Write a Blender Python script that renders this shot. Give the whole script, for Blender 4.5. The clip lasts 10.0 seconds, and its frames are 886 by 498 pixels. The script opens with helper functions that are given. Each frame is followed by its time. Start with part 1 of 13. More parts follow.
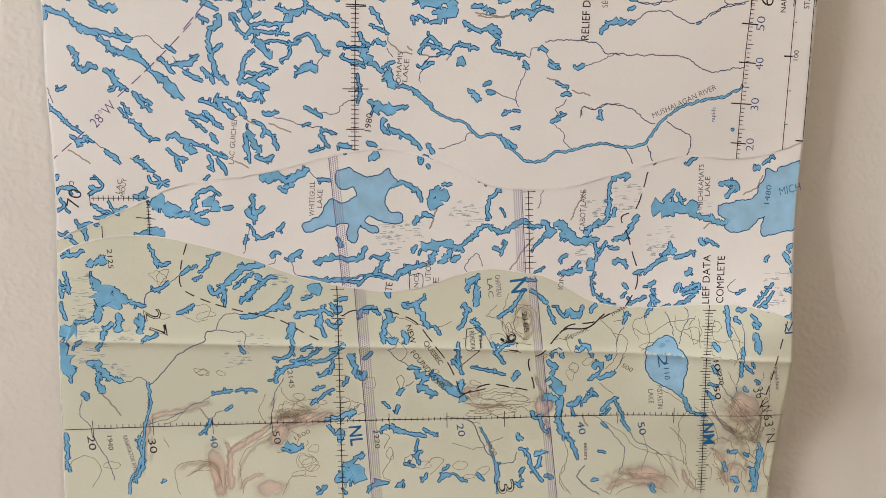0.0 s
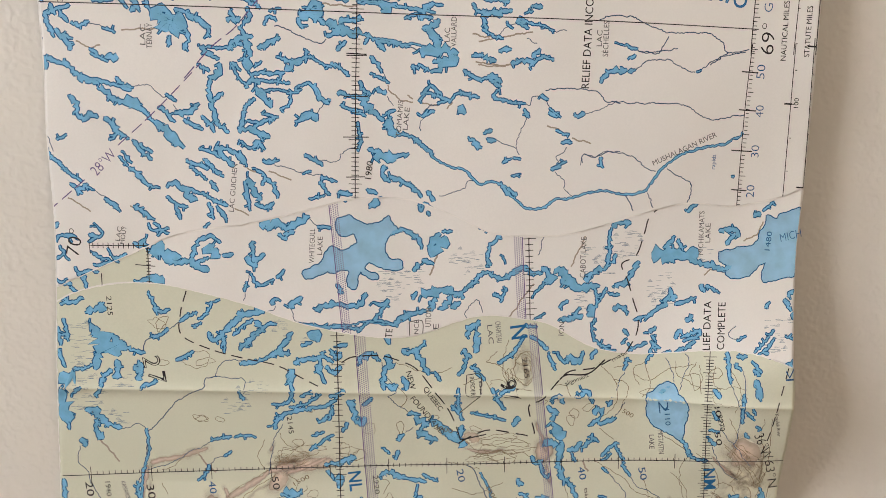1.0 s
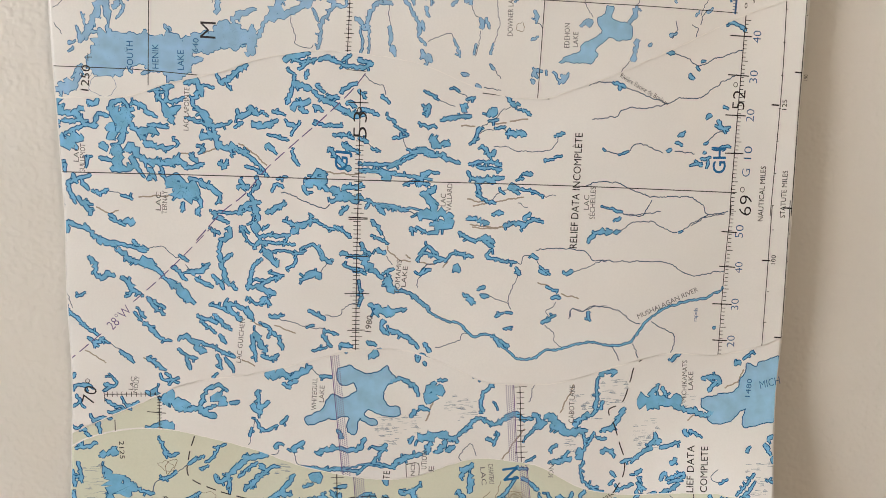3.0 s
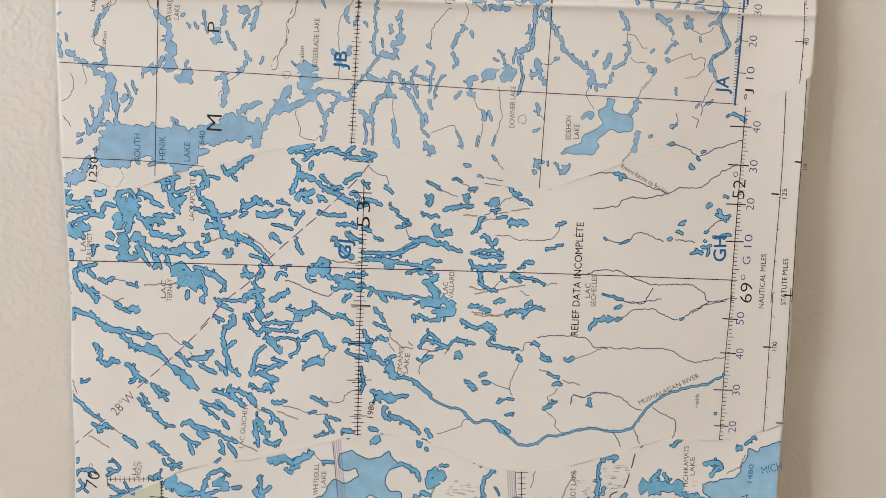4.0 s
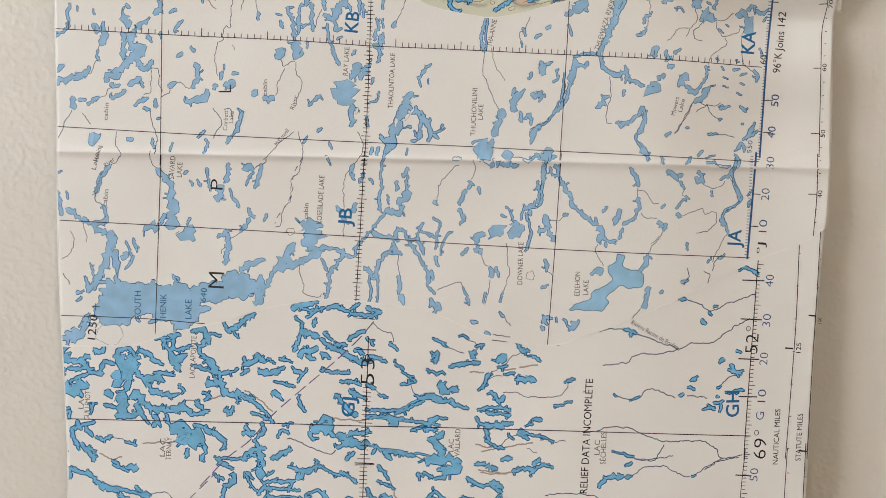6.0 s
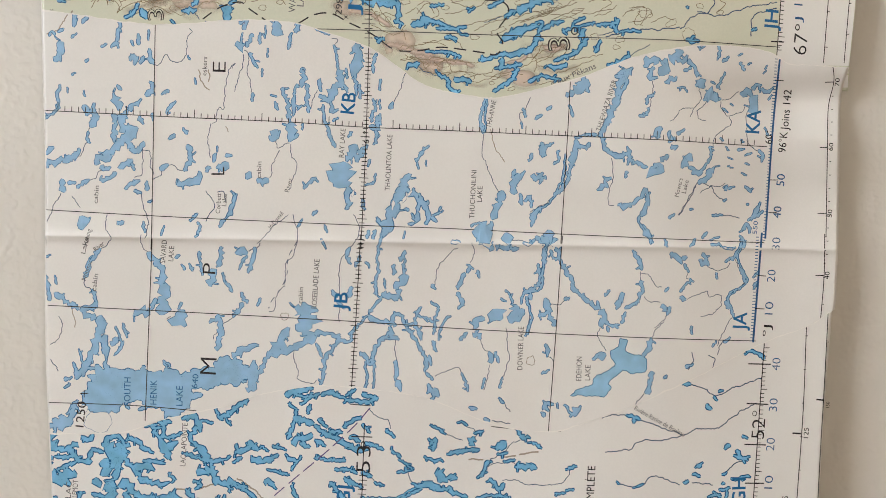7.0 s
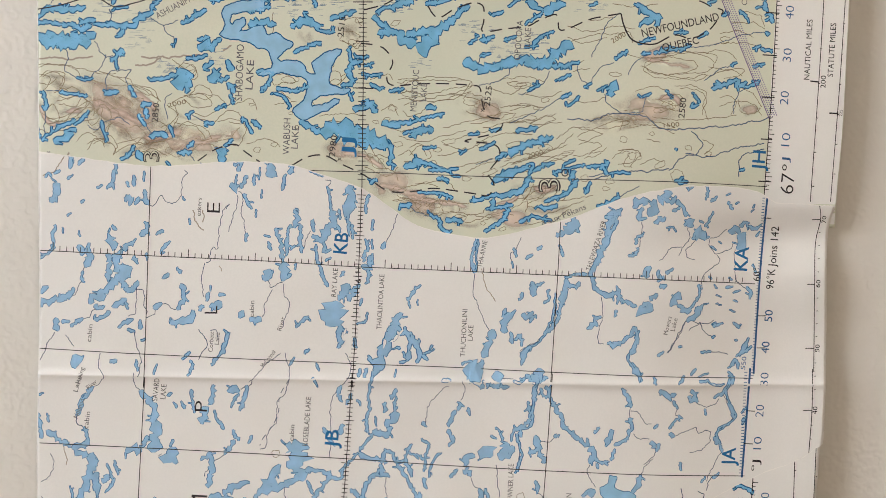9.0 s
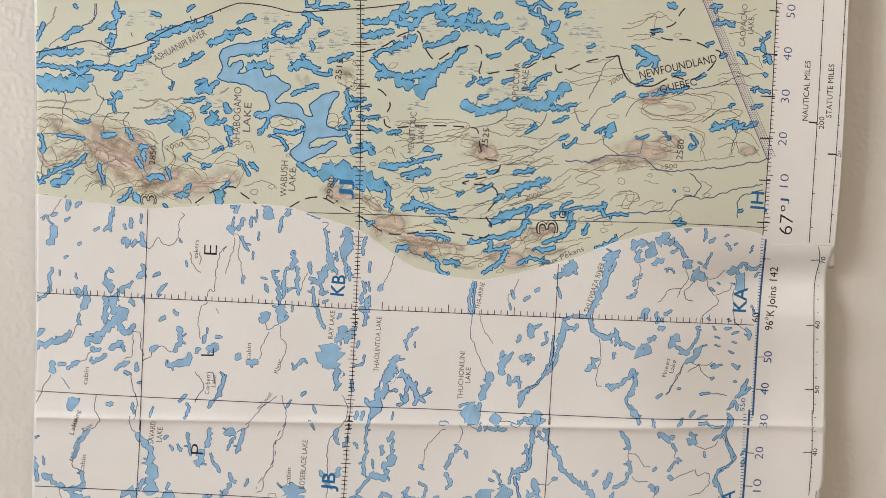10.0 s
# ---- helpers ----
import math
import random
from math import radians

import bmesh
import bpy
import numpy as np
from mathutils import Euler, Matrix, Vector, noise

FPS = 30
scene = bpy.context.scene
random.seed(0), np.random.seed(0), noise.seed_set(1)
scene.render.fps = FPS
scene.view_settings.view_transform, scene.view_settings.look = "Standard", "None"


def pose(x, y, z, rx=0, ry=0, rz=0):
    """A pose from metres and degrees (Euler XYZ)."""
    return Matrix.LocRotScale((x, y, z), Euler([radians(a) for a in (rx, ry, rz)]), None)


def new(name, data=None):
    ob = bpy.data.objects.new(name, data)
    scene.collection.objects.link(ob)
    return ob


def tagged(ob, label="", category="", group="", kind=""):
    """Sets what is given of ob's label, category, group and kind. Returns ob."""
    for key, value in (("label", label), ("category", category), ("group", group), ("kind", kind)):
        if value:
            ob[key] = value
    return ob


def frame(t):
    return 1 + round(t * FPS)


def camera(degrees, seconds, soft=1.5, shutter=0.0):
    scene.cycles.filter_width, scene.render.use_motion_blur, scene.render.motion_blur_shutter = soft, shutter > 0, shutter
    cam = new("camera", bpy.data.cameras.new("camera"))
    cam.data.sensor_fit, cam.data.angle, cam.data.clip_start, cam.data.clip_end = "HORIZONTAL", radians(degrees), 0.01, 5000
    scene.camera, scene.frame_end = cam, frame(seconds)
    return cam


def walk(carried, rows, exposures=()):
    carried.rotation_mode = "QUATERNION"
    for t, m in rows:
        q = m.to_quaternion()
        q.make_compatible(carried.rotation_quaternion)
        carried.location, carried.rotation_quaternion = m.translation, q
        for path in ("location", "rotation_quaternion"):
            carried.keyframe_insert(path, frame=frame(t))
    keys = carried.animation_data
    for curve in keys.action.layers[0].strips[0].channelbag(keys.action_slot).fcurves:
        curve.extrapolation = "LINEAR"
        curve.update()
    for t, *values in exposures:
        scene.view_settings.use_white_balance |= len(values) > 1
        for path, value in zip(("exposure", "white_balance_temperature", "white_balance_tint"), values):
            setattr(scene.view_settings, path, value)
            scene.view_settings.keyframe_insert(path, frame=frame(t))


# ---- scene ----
cam = camera(71.56, 10.0, soft=0.75)
PATH = [
    (0, 0.01434, -0.18672, 1.40636, -8.060, 0.791, -2.442),
    (0.5, 0.01364, -0.18617, 1.41066, -7.812, 0.760, -2.483),
    (1, 0.01448, -0.18482, 1.41812, -7.507, 0.698, -2.441),
    (1.5, 0.01539, -0.18524, 1.42490, -6.962, 0.633, -2.330),
    (2, 0.01569, -0.18733, 1.43436, -6.243, 0.606, -2.330),
    (3.5, 0.01732, -0.19079, 1.47117, -5.486, 0.274, -1.934),
    (4, 0.01746, -0.18975, 1.48155, -4.762, 0.215, -1.752),
    (4.5, 0.01829, -0.18782, 1.49073, -4.694, 0.183, -1.655),
    (5, 0.01646, -0.18625, 1.50091, -4.173, 0.142, -1.679),
    (5.5, 0.01639, -0.18475, 1.51154, -3.901, 0.054, -1.570),
    (7, 0.01722, -0.17736, 1.54419, -2.917, -0.040, -1.547),
    (7.5, 0.01643, -0.17495, 1.55275, -2.791, -0.155, -1.552),
    (8, 0.01806, -0.17588, 1.56390, -2.751, -0.230, -1.540),
    (8.5, 0.01994, -0.17758, 1.57249, -2.199, -0.297, -1.538),
    (9, 0.01895, -0.17748, 1.57955, -1.913, -0.390, -1.721),
    (9.5, 0.01934, -0.17671, 1.58548, -1.856, -0.432, -1.737),
    (10, 0.02003, -0.17676, 1.58966, -1.417, -0.421, -1.582),
]
EXPOSURES = [(0.0, -0.14, 6350, 12.5), (2.0, -0.10, 6330, 10), (4.0, -0.10, 6290, 9.5), (7.5, -0.14, 6150, 8.5), (10.0, -0.10, 6180, 10.5)]
walk(cam, [(t, pose(x, y, z, 90 + pitch, roll, yaw)) for t, x, y, z, pitch, roll, yaw in PATH], EXPOSURES)

# ---------------------------------------------------------------- light
world = bpy.data.worlds.new("room_air")
scene.world = world
world.use_nodes = True
world.node_tree.nodes["Background"].inputs[0].default_value = (0.97, 0.97, 1.0, 1)
world.node_tree.nodes["Background"].inputs[1].default_value = 0.30


def unseen_lamp(name, eye, power, size, colour):
    data = bpy.data.lights.new(name, "POINT")
    data.energy, data.shadow_soft_size, data.color = power, size, colour
    ob = new(name, data)
    ob.location = eye
    return ob


# ceiling bulbs out of view: a row up to the left of the strip
unseen_lamp("unseen_lamp", (-1.90, -1.06, 2.25), 45, 0.022, (0.985, 0.96, 0.93))
unseen_lamp("unseen_lamp", (-1.88, -0.87, 2.25), 34, 0.022, (0.97, 0.97, 0.96))
unseen_lamp("unseen_lamp", (-1.83, -0.73, 2.25), 27.5, 0.020, (0.95, 0.97, 0.99))
unseen_lamp("unseen_lamp", (-1.86, -0.58, 2.25), 23.5, 0.018, (0.92, 0.97, 1.0))
# fill lamp added further back in the room, to warm and brighten the right
unseen_lamp("unseen_lamp", (1.25, -1.85, 2.25), 40, 0.09, (1.0, 0.82, 0.60))


# ---------------------------------------------------------------- materials
def shader(name, rough=0.6, bump=0.0, bump_size=1.0):
    m = bpy.data.materials.new(name)
    m.use_nodes = True
    nt = m.node_tree
    b = nt.nodes["Principled BSDF"]
    b.inputs["Roughness"].default_value = rough
    return m, nt, b


def node(nt, kind, **settings):
    n = nt.nodes.new(kind)
    for k, v in settings.items():
        n.inputs[k.replace("_", " ")].default_value = v
    return n


def noise_node(nt, size, detail=4.0, rough=0.5):
    co = nt.nodes.get("co") or nt.nodes.new("ShaderNodeNewGeometry")
    co.name = "co"
    n = node(nt, "ShaderNodeTexNoise", Scale=size, Detail=detail, Roughness=rough)
    nt.links.new(co.outputs["Position"], n.inputs["Vector"])
    return n


def mixed(nt, fac, a, b):
    n = nt.nodes.new("ShaderNodeMix")
    n.data_type = "RGBA"
    for sock, v in ((n.inputs[0], fac), (n.inputs[6], a), (n.inputs[7], b)):
        if hasattr(v, "links"):
            nt.links.new(v, sock)
        else:
            sock.default_value = (*v, 1) if isinstance(v, tuple) else v
    return n.outputs[2]


def ramp(nt, fac, lo, hi):
    n = nt.nodes.new("ShaderNodeMapRange")
    n.inputs[1].default_value, n.inputs[2].default_value = lo, hi
    nt.links.new(fac, n.inputs[0])
    return n.outputs[0]


def add_bump(nt, b, height, strength, distance):
    n = node(nt, "ShaderNodeBump", Strength=strength, Distance=distance)
    nt.links.new(height, n.inputs["Height"])
    nt.links.new(n.outputs[0], b.inputs["Normal"])
    return n


def paper(name, tint, second, rough=0.42):
    """Coated map paper: a broad tone drift, fine fibre, handling waves."""
    m, nt, b = shader(name, rough)
    big = noise_node(nt, 14, 3)
    fibre = noise_node(nt, 1800, 3)
    c = mixed(nt, ramp(nt, big.outputs[0], 0.35, 0.65), tint, second)
    c = mixed(nt, ramp(nt, fibre.outputs[0], 0.2, 0.9), c, tuple(0.97 * v for v in tint))
    nt.links.new(c, b.inputs["Base Color"])
    b.inputs["Specular IOR Level"].default_value = 0.25
    wave = noise_node(nt, 45, 2)
    add_bump(nt, b, wave.outputs[0], 0.12, 0.004)
    return m


def ink(name, colour, vary=0.06, rough=0.5):
    m, nt, b = shader(name, rough)
    n = noise_node(nt, 260, 3)
    nt.links.new(mixed(nt, ramp(nt, n.outputs[0], 0.3, 0.7), tuple(v * (1 - vary) for v in colour), tuple(min(1, v * (1 + vary)) for v in colour)), b.inputs["Base Color"])
    b.inputs["Specular IOR Level"].default_value = 0.2
    return m


def wash(name, colour, strength, ridges=False):
    """A printed tint with soft borders: its density is in the mesh."""
    m, nt, b = shader(name, 0.5)
    b.inputs["Base Color"].default_value = (*colour, 1)
    b.inputs["Specular IOR Level"].default_value = 0.2
    a = nt.nodes.new("ShaderNodeAttribute")
    a.attribute_name = "ink_load"
    n = noise_node(nt, 170 if ridges else 90, 4, 0.55)
    mul = nt.nodes.new("ShaderNodeMath")
    mul.operation = "MULTIPLY"
    nt.links.new(a.outputs["Fac"], mul.inputs[0])
    if ridges:  # thin hill-shading veins
        off = nt.nodes.new("ShaderNodeMath")
        off.operation, off.inputs[1].default_value = "SUBTRACT", 0.5
        size = nt.nodes.new("ShaderNodeMath")
        size.operation = "ABSOLUTE"
        nt.links.new(n.outputs[0], off.inputs[0])
        nt.links.new(off.outputs[0], size.inputs[0])
        nt.links.new(ramp(nt, size.outputs[0], 0.085, 0.0), mul.inputs[1])
    else:
        nt.links.new(ramp(nt, n.outputs[0], 0.0 if ridges is None else 0.25, 0.55), mul.inputs[1])
    mul2 = nt.nodes.new("ShaderNodeMath")
    mul2.operation = "MULTIPLY"
    nt.links.new(mul.outputs[0], mul2.inputs[0])
    mul2.inputs[1].default_value = strength
    nt.links.new(mul2.outputs[0], b.inputs["Alpha"])
    return m


def wall_paint(name, colour, bump=0.19):
    """Rolled wall paint with an orange-peel skin."""
    m, nt, b = shader(name, 0.55)
    big, fine = noise_node(nt, 5, 3), noise_node(nt, 620, 0, 0.4)
    mid = noise_node(nt, 210, 1)
    nt.links.new(mixed(nt, ramp(nt, big.outputs[0], 0.3, 0.7), colour, tuple(v * 0.95 for v in colour)), b.inputs["Base Color"])
    add = nt.nodes.new("ShaderNodeMath")
    add.operation = "ADD"
    nt.links.new(ramp(nt, fine.outputs[0], 0.40, 0.80), add.inputs[0])
    nt.links.new(mid.outputs[0], add.inputs[1])
    add_bump(nt, b, add.outputs[0], bump, 0.0006)
    return m


WHITE = paper("white_map_paper", (0.80, 0.79, 0.775), (0.83, 0.815, 0.795))
GREEN = paper("pale_green_map_paper", (0.645, 0.668, 0.552), (0.70, 0.705, 0.585))
TORN = paper("torn_paper_core", (0.88, 0.86, 0.83), (0.84, 0.82, 0.79), 0.9)
LAKE_DEEP = ink("lake_blue_ink", (0.185, 0.46, 0.70), 0.14)
LAKE_PALE = ink("pale_lake_ink", (0.30, 0.50, 0.71), 0.10)
SHORE = ink("shore_line_ink", (0.006, 0.095, 0.255))
SHORE_PALE = ink("pale_shore_ink", (0.028, 0.135, 0.31))
STREAM = ink("stream_ink", (0.055, 0.095, 0.17))
STREAM_PALE = ink("pale_stream_ink", (0.08, 0.11, 0.18))
BLACK = ink("black_ink", (0.025, 0.024, 0.028))
GREY = ink("grey_ink", (0.13, 0.13, 0.14))
NAVY = ink("navy_ink", (0.03, 0.11, 0.26))
BLUE = ink("grid_letter_blue_ink", (0.02, 0.15, 0.36))
NAME_BLUE = ink("water_name_ink", (0.03, 0.13, 0.31))
VIOLET = ink("violet_ink", (0.13, 0.09, 0.24))
BROWN = ink("contour_ink", (0.19, 0.15, 0.09))
BAND = ink("band_violet_ink", (0.22, 0.19, 0.33))
TAN = ink("esker_ink", (0.36, 0.31, 0.26))
MARSH = ink("marsh_ink", (0.15, 0.23, 0.31))
LAKE_WIDE = ink("wide_lake_ink", (0.30, 0.53, 0.73), 0.10)
RUST = wash("hill_tint_ink", (0.46, 0.30, 0.19), 0.27, True)
UMBER = wash("slope_brown_ink", (0.58, 0.38, 0.25), 0.34, None)
FLESH = wash("slope_rose_ink", (0.80, 0.64, 0.56), 0.75, None)
ROSE = wash("hill_glow_ink", (0.78, 0.64, 0.55), 0.8)
WALL = wall_paint("beige_wall_paint", (0.70, 0.67, 0.62))
# tones of the unseen ceiling and floor, kept low to limit bounced light
CEIL = wall_paint("unseen_ceiling_paint", (0.56, 0.55, 0.53), 0.2)
FLOOR_BROWN = ink("unseen_floor_brown", (0.17, 0.11, 0.07), 0.2)


# ---------------------------------------------------------------- helpers
def link_mesh(name, verts, faces, mats, parent=None, index=None, density=None):
    me = bpy.data.meshes.new(name)
    me.from_pydata(verts, [], faces)
    for m in mats if isinstance(mats, (list, tuple)) else [mats]:
        me.materials.append(m)
    if index is not None:
        me.polygons.foreach_set("material_index", index)
    if density is not None:
        layer = me.attributes.new("ink_load", "FLOAT", "POINT")
        layer.data.foreach_set("value", density)
    me.update()
    ob = new(name, me)
    if parent is not None:
        ob.parent = parent
    return ob


def curve_through(points, coordinate):
    """A smooth function through (coordinate, value) pairs, flat past its ends."""
    xs, ys = [p[0] for p in points], [p[1] for p in points]
    slopes = []
    for i in range(len(xs)):
        a, b = max(i - 1, 0), min(i + 1, len(xs) - 1)
        slopes.append((ys[b] - ys[a]) / (xs[b] - xs[a]))
    x = min(max(coordinate, xs[0]), xs[-1])
    i = 0
    while i < len(xs) - 2 and x > xs[i + 1]:
        i += 1
    h = xs[i + 1] - xs[i]
    t = (x - xs[i]) / h
    return ((2 * t ** 3 - 3 * t * t + 1) * ys[i] + (t ** 3 - 2 * t * t + t) * h * slopes[i]
            + (3 * t * t - 2 * t ** 3) * ys[i + 1] + (t ** 3 - t * t) * h * slopes[i + 1])


def smooth(a, b, x):
    t = min(max((x - a) / (b - a), 0), 1)
    return t * t * (3 - 2 * t)


# how far the right-hand edge stands off the wall, in mm, by height
GAP = [(-140, 9), (-88, 8), (-68, 13), (-46, 15.5), (-32, 12.5), (-8, 8.6), (18, 7), (50, 7.6), (100, 6.5), (128, 5.4), (150, 4.2), (166, 5.5), (178, 3.2), (187, 5.6), (215, 6.5), (255, 6.8), (290, 6.8)]
STACK = {1: 0.0, 2: 0.08, 3: 0.16, 4: 0.24, 5: 0.08}
WALL_Y = 1.0   # mm


def depth(u, v):
    """The paper's distance before the wall plane (mm, negative towards the room)."""
    y = -8.0
    g = WALL_Y - curve_through(GAP, v)
    y += (g + 8.0) * smooth(70, 122, u) ** 1.3
    # two old folds across the strip
    f1 = -48.5 - 0.047 * (u - 10)
    f2 = 137.5 - 0.019 * (u - 10)
    for f, tall, wide in ((f1, 0.78, 1.2), (f2, 0.85, 1.0)):
        d = v - f
        y -= tall * math.exp(-(math.sqrt(d * d + 0.12) - 0.3) / wide)
    d = f1 - v
    if d > 0:
        y += 0.075 * min(d, 30)
    y += 0.018 * min(max(v - f2, 0), 40)
    # slow waves of handled paper
    y += 0.35 * noise.noise(Vector((u * 0.03, v * 0.035, 3.0)))
    return y


def at(sheet, u, v, lift=0.0):
    """A place on a sheet: u, v in mm on the strip, lift in steps of 0.3 mm above the paper."""
    y = depth(u, v) - STACK[sheet] - 0.3 * lift
    k = 1 + (y + 8.0) / 178.0
    return ((14 + (u - 14) * k) / 1000, y / 1000, 1.4 + v / 1000)


def resample(pts, step, wiggle=0.0, seed=0.0):
    """Points along a smooth line through pts, step mm apart, with a natural waver."""
    if len(pts) < 2:
        return list(pts)
    p = [Vector(q) for q in pts]
    p = [2 * p[0] - p[1]] + p + [2 * p[-1] - p[-2]]
    out = []
    for i in range(1, len(p) - 2):
        n = max(1, int((p[i + 1] - p[i]).length / step))
        for k in range(n):
            t = k / n
            a, b, c, d = p[i - 1], p[i], p[i + 1], p[i + 2]
            out.append(0.5 * (2 * b + (c - a) * t + (2 * a - 5 * b + 4 * c - d) * t * t + (3 * b - 3 * c + d - a) * t ** 3))
    out.append(p[-2])
    if wiggle:
        for i, q in enumerate(out):
            w = Vector((noise.noise(Vector((q.x * 0.45, q.y * 0.45, seed))) + 0.6 * noise.noise(Vector((q.x * 1.4, q.y * 1.4, seed + 7))),
                        noise.noise(Vector((q.x * 0.45, q.y * 0.45, seed + 31))) + 0.6 * noise.noise(Vector((q.x * 1.4, q.y * 1.4, seed + 43)))))
            e = min(1, i / 3, (len(out) - 1 - i) / 3) if i and i < len(out) - 1 else 0.0
            out[i] = q + w * wiggle * e
    return out


def ribbon(line, widths):
    """Left and right borders of a line of varying width."""
    left, right = [], []
    for i, q in enumerate(line):
        a, b = line[max(i - 1, 0)], line[min(i + 1, len(line) - 1)]
        d = (b - a)
        d = d.normalized() if d.length else Vector((1, 0))
        n = Vector((-d.y, d.x))
        wl, wr = widths[i]
        left.append(q + n * wl)
        right.append(q - n * wr)
    return left, right


class Ink:
    """Collects one mesh's strips and fans on a sheet."""

    def __init__(self, sheet):
        self.sheet, self.v, self.f, self.m, self.d = sheet, [], [], [], []

    def spot(self, q, lift):
        """A point of the print, kept within the sheet's edges."""
        lower, upper, right = BOUNDS[self.sheet]
        v = min(max(q.y, curve_through(lower, q.x) + 0.25), curve_through(upper, q.x) - 0.25)
        u = min(max(q.x, curve_through(LEFT, v) + 0.35), curve_through(right, v) - 0.25)
        return at(self.sheet, u, v, lift)

    def strip(self, left, right, lift, m=0):
        k = len(self.v)
        for a, b in zip(left, right):
            self.v += [self.spot(a, lift), self.spot(b, lift)]
        for i in range(len(left) - 1):
            self.f.append((k + 2 * i, k + 2 * i + 1, k + 2 * i + 3, k + 2 * i + 2))
            self.m.append(m)

    def water(self, line, inner, edge, root=None):
        """One joined strip: shore, water, shore. root: a vertex of an earlier strip from which it starts."""
        il, ir = ribbon(line, inner)
        ol, orr = ribbon(line, [(a + edge, b + edge) for a, b in inner])
        rows = []
        for i in range(len(line)):
            k = len(self.v)
            row = [k, k + 1, k + 2, k + 3]
            self.v += [self.spot(ol[i], 0.06), self.spot(il[i], 0.10), self.spot(ir[i], 0.10), self.spot(orr[i], 0.06)]
            if i == 0 and root is not None:
                row[1] = root
                self.v[k + 1] = self.v[root]
            rows.append(row)
        for a, b in zip(rows, rows[1:]):
            for j in range(3):
                self.f.append((a[j], a[j + 1], b[j + 1], b[j]))
                self.m.append(1 if j == 1 else 0)
        return rows

    def basin(self, centre, inner, outer, low=0.06, high=0.10):
        """One joined patch: water round a centre, with its shore."""
        k, n = len(self.v), len(inner)
        mid = [centre.lerp(q, 0.5) for q in inner]
        self.v += [self.spot(q, high) for q in (centre, *mid, *inner)] + [self.spot(q, low) for q in outer]
        for i in range(n):
            j = (i + 1) % n
            self.f += [(k, k + 1 + i, k + 1 + j), (k + 1 + i, k + 1 + n + i, k + 1 + n + j, k + 1 + j),
                       (k + 1 + n + i, k + 1 + 2 * n + i, k + 1 + 2 * n + j, k + 1 + n + j)]
            self.m += [1, 1, 0]
        return [k + 1 + n + i for i in range(n)]

    def bare(self, left, right, lift):
        k = len(self.v)
        for a, b in zip(left, right):
            self.v += [at(self.sheet, a.x, a.y, lift), at(self.sheet, b.x, b.y, lift)]
        self.f += [(k + 2 * i, k + 2 * i + 1, k + 2 * i + 3, k + 2 * i + 2) for i in range(len(left) - 1)]
        self.m += [0] * (len(left) - 1)

    def stroke(self, pts, width, lift, m=0, step=1.0, wiggle=0.0, seed=0.0):
        line = resample([Vector(p) for p in pts], step, wiggle, seed)
        self.strip(*ribbon(line, [(width / 2, width / 2)] * len(line)), lift, m)

    def put(self, name, mats):
        return link_mesh(name, self.v, self.f, mats, SHEETS[self.sheet], self.m)


def pairs(c):
    return [Vector((c[i], c[i + 1])) for i in range(0, len(c), 2)]


SHEETS = {}
COUNT = [0]


def seed():
    COUNT[0] += 1
    return COUNT[0] * 3.7


def water_mats(sheet):
    return [SHORE_PALE, LAKE_PALE] if sheet == 4 else [SHORE, LAKE_DEEP]


def ragged(q, s, w):
    """A shoreline's offset in mm at a point, for a water about w mm wide."""
    big = noise.noise(Vector((q.x * 0.38, q.y * 0.38, s))) * 0.55 * w
    bay = noise.noise(Vector((q.x * 0.85, q.y * 0.85, s + 9))) * min(0.70 * w, 0.95)
    notch = noise.noise(Vector((q.x * 2.2, q.y * 2.2, s + 19))) * min(0.24 * w, 0.26)
    return big + bay + notch


def shore_width(sheet):
    return 0.24 if sheet == 4 else 0.31


def arm(k, line, w, s, edge, root=None):
    """One ragged reach of water along a line."""
    n = len(line)
    inner = []
    for i, q in enumerate(line):
        e = min(i, n - 1 - i) * 0.24
        tip = min(1.0, max(0.0, e / max(1.5 * w, 0.6)) ** 0.7) * 0.9 + 0.1
        inner.append(tuple(max(0.06, (w / 2 + 1.15 * ragged(q, s + side, w)) * tip) for side in (0, 50)))
    return k.water(line, inner, edge, root)


def bays(k, starts, w, rnd, s, edge):
    """Narrow side arms that leave the shore."""
    for q, d, root in starts:
        m = rnd.uniform(0.5, 1.5) * min(w, 2.0) + 0.5
        side = Vector((-d.y, d.x)) * rnd.choice((-1, 1)) + d * rnd.uniform(-1.3, 1.3)
        end = q + side.normalized() * (w * 0.45 + m)
        arm(k, resample([q, q.lerp(end, 0.6) + d * rnd.uniform(-0.3, 0.3), end], 0.24, 0.35, s + m), min(0.30 * w, 0.7) + 0.12, s + m * 7, edge, root)


def lake(sheet, w, *c):
    """A ragged lake or lake-like river along the points c, about w mm wide."""
    s = seed()
    rnd = random.Random(int(s * 10))
    k = Ink(sheet)
    edge = shore_width(sheet)
    line = resample(pairs(c), 0.24, min(0.55, 0.22 + 0.10 * w), s)
    rows = arm(k, line, (0.52 if sheet in (2, 3) else 0.62) * w, s, edge)
    n = len(line)
    if w > 0.9 and n > 14:
        spots = [rnd.randrange(3, n - 3) for _ in range(max(1, int(n * 0.24 / (4.2 if sheet in (2, 3) else 5.0))))]
        bays(k, [(line[i], (line[i + 1] - line[i - 1]).normalized(), rows[i][1]) for i in spots], w, rnd, s, edge)
    return k.put("lake", water_mats(sheet))


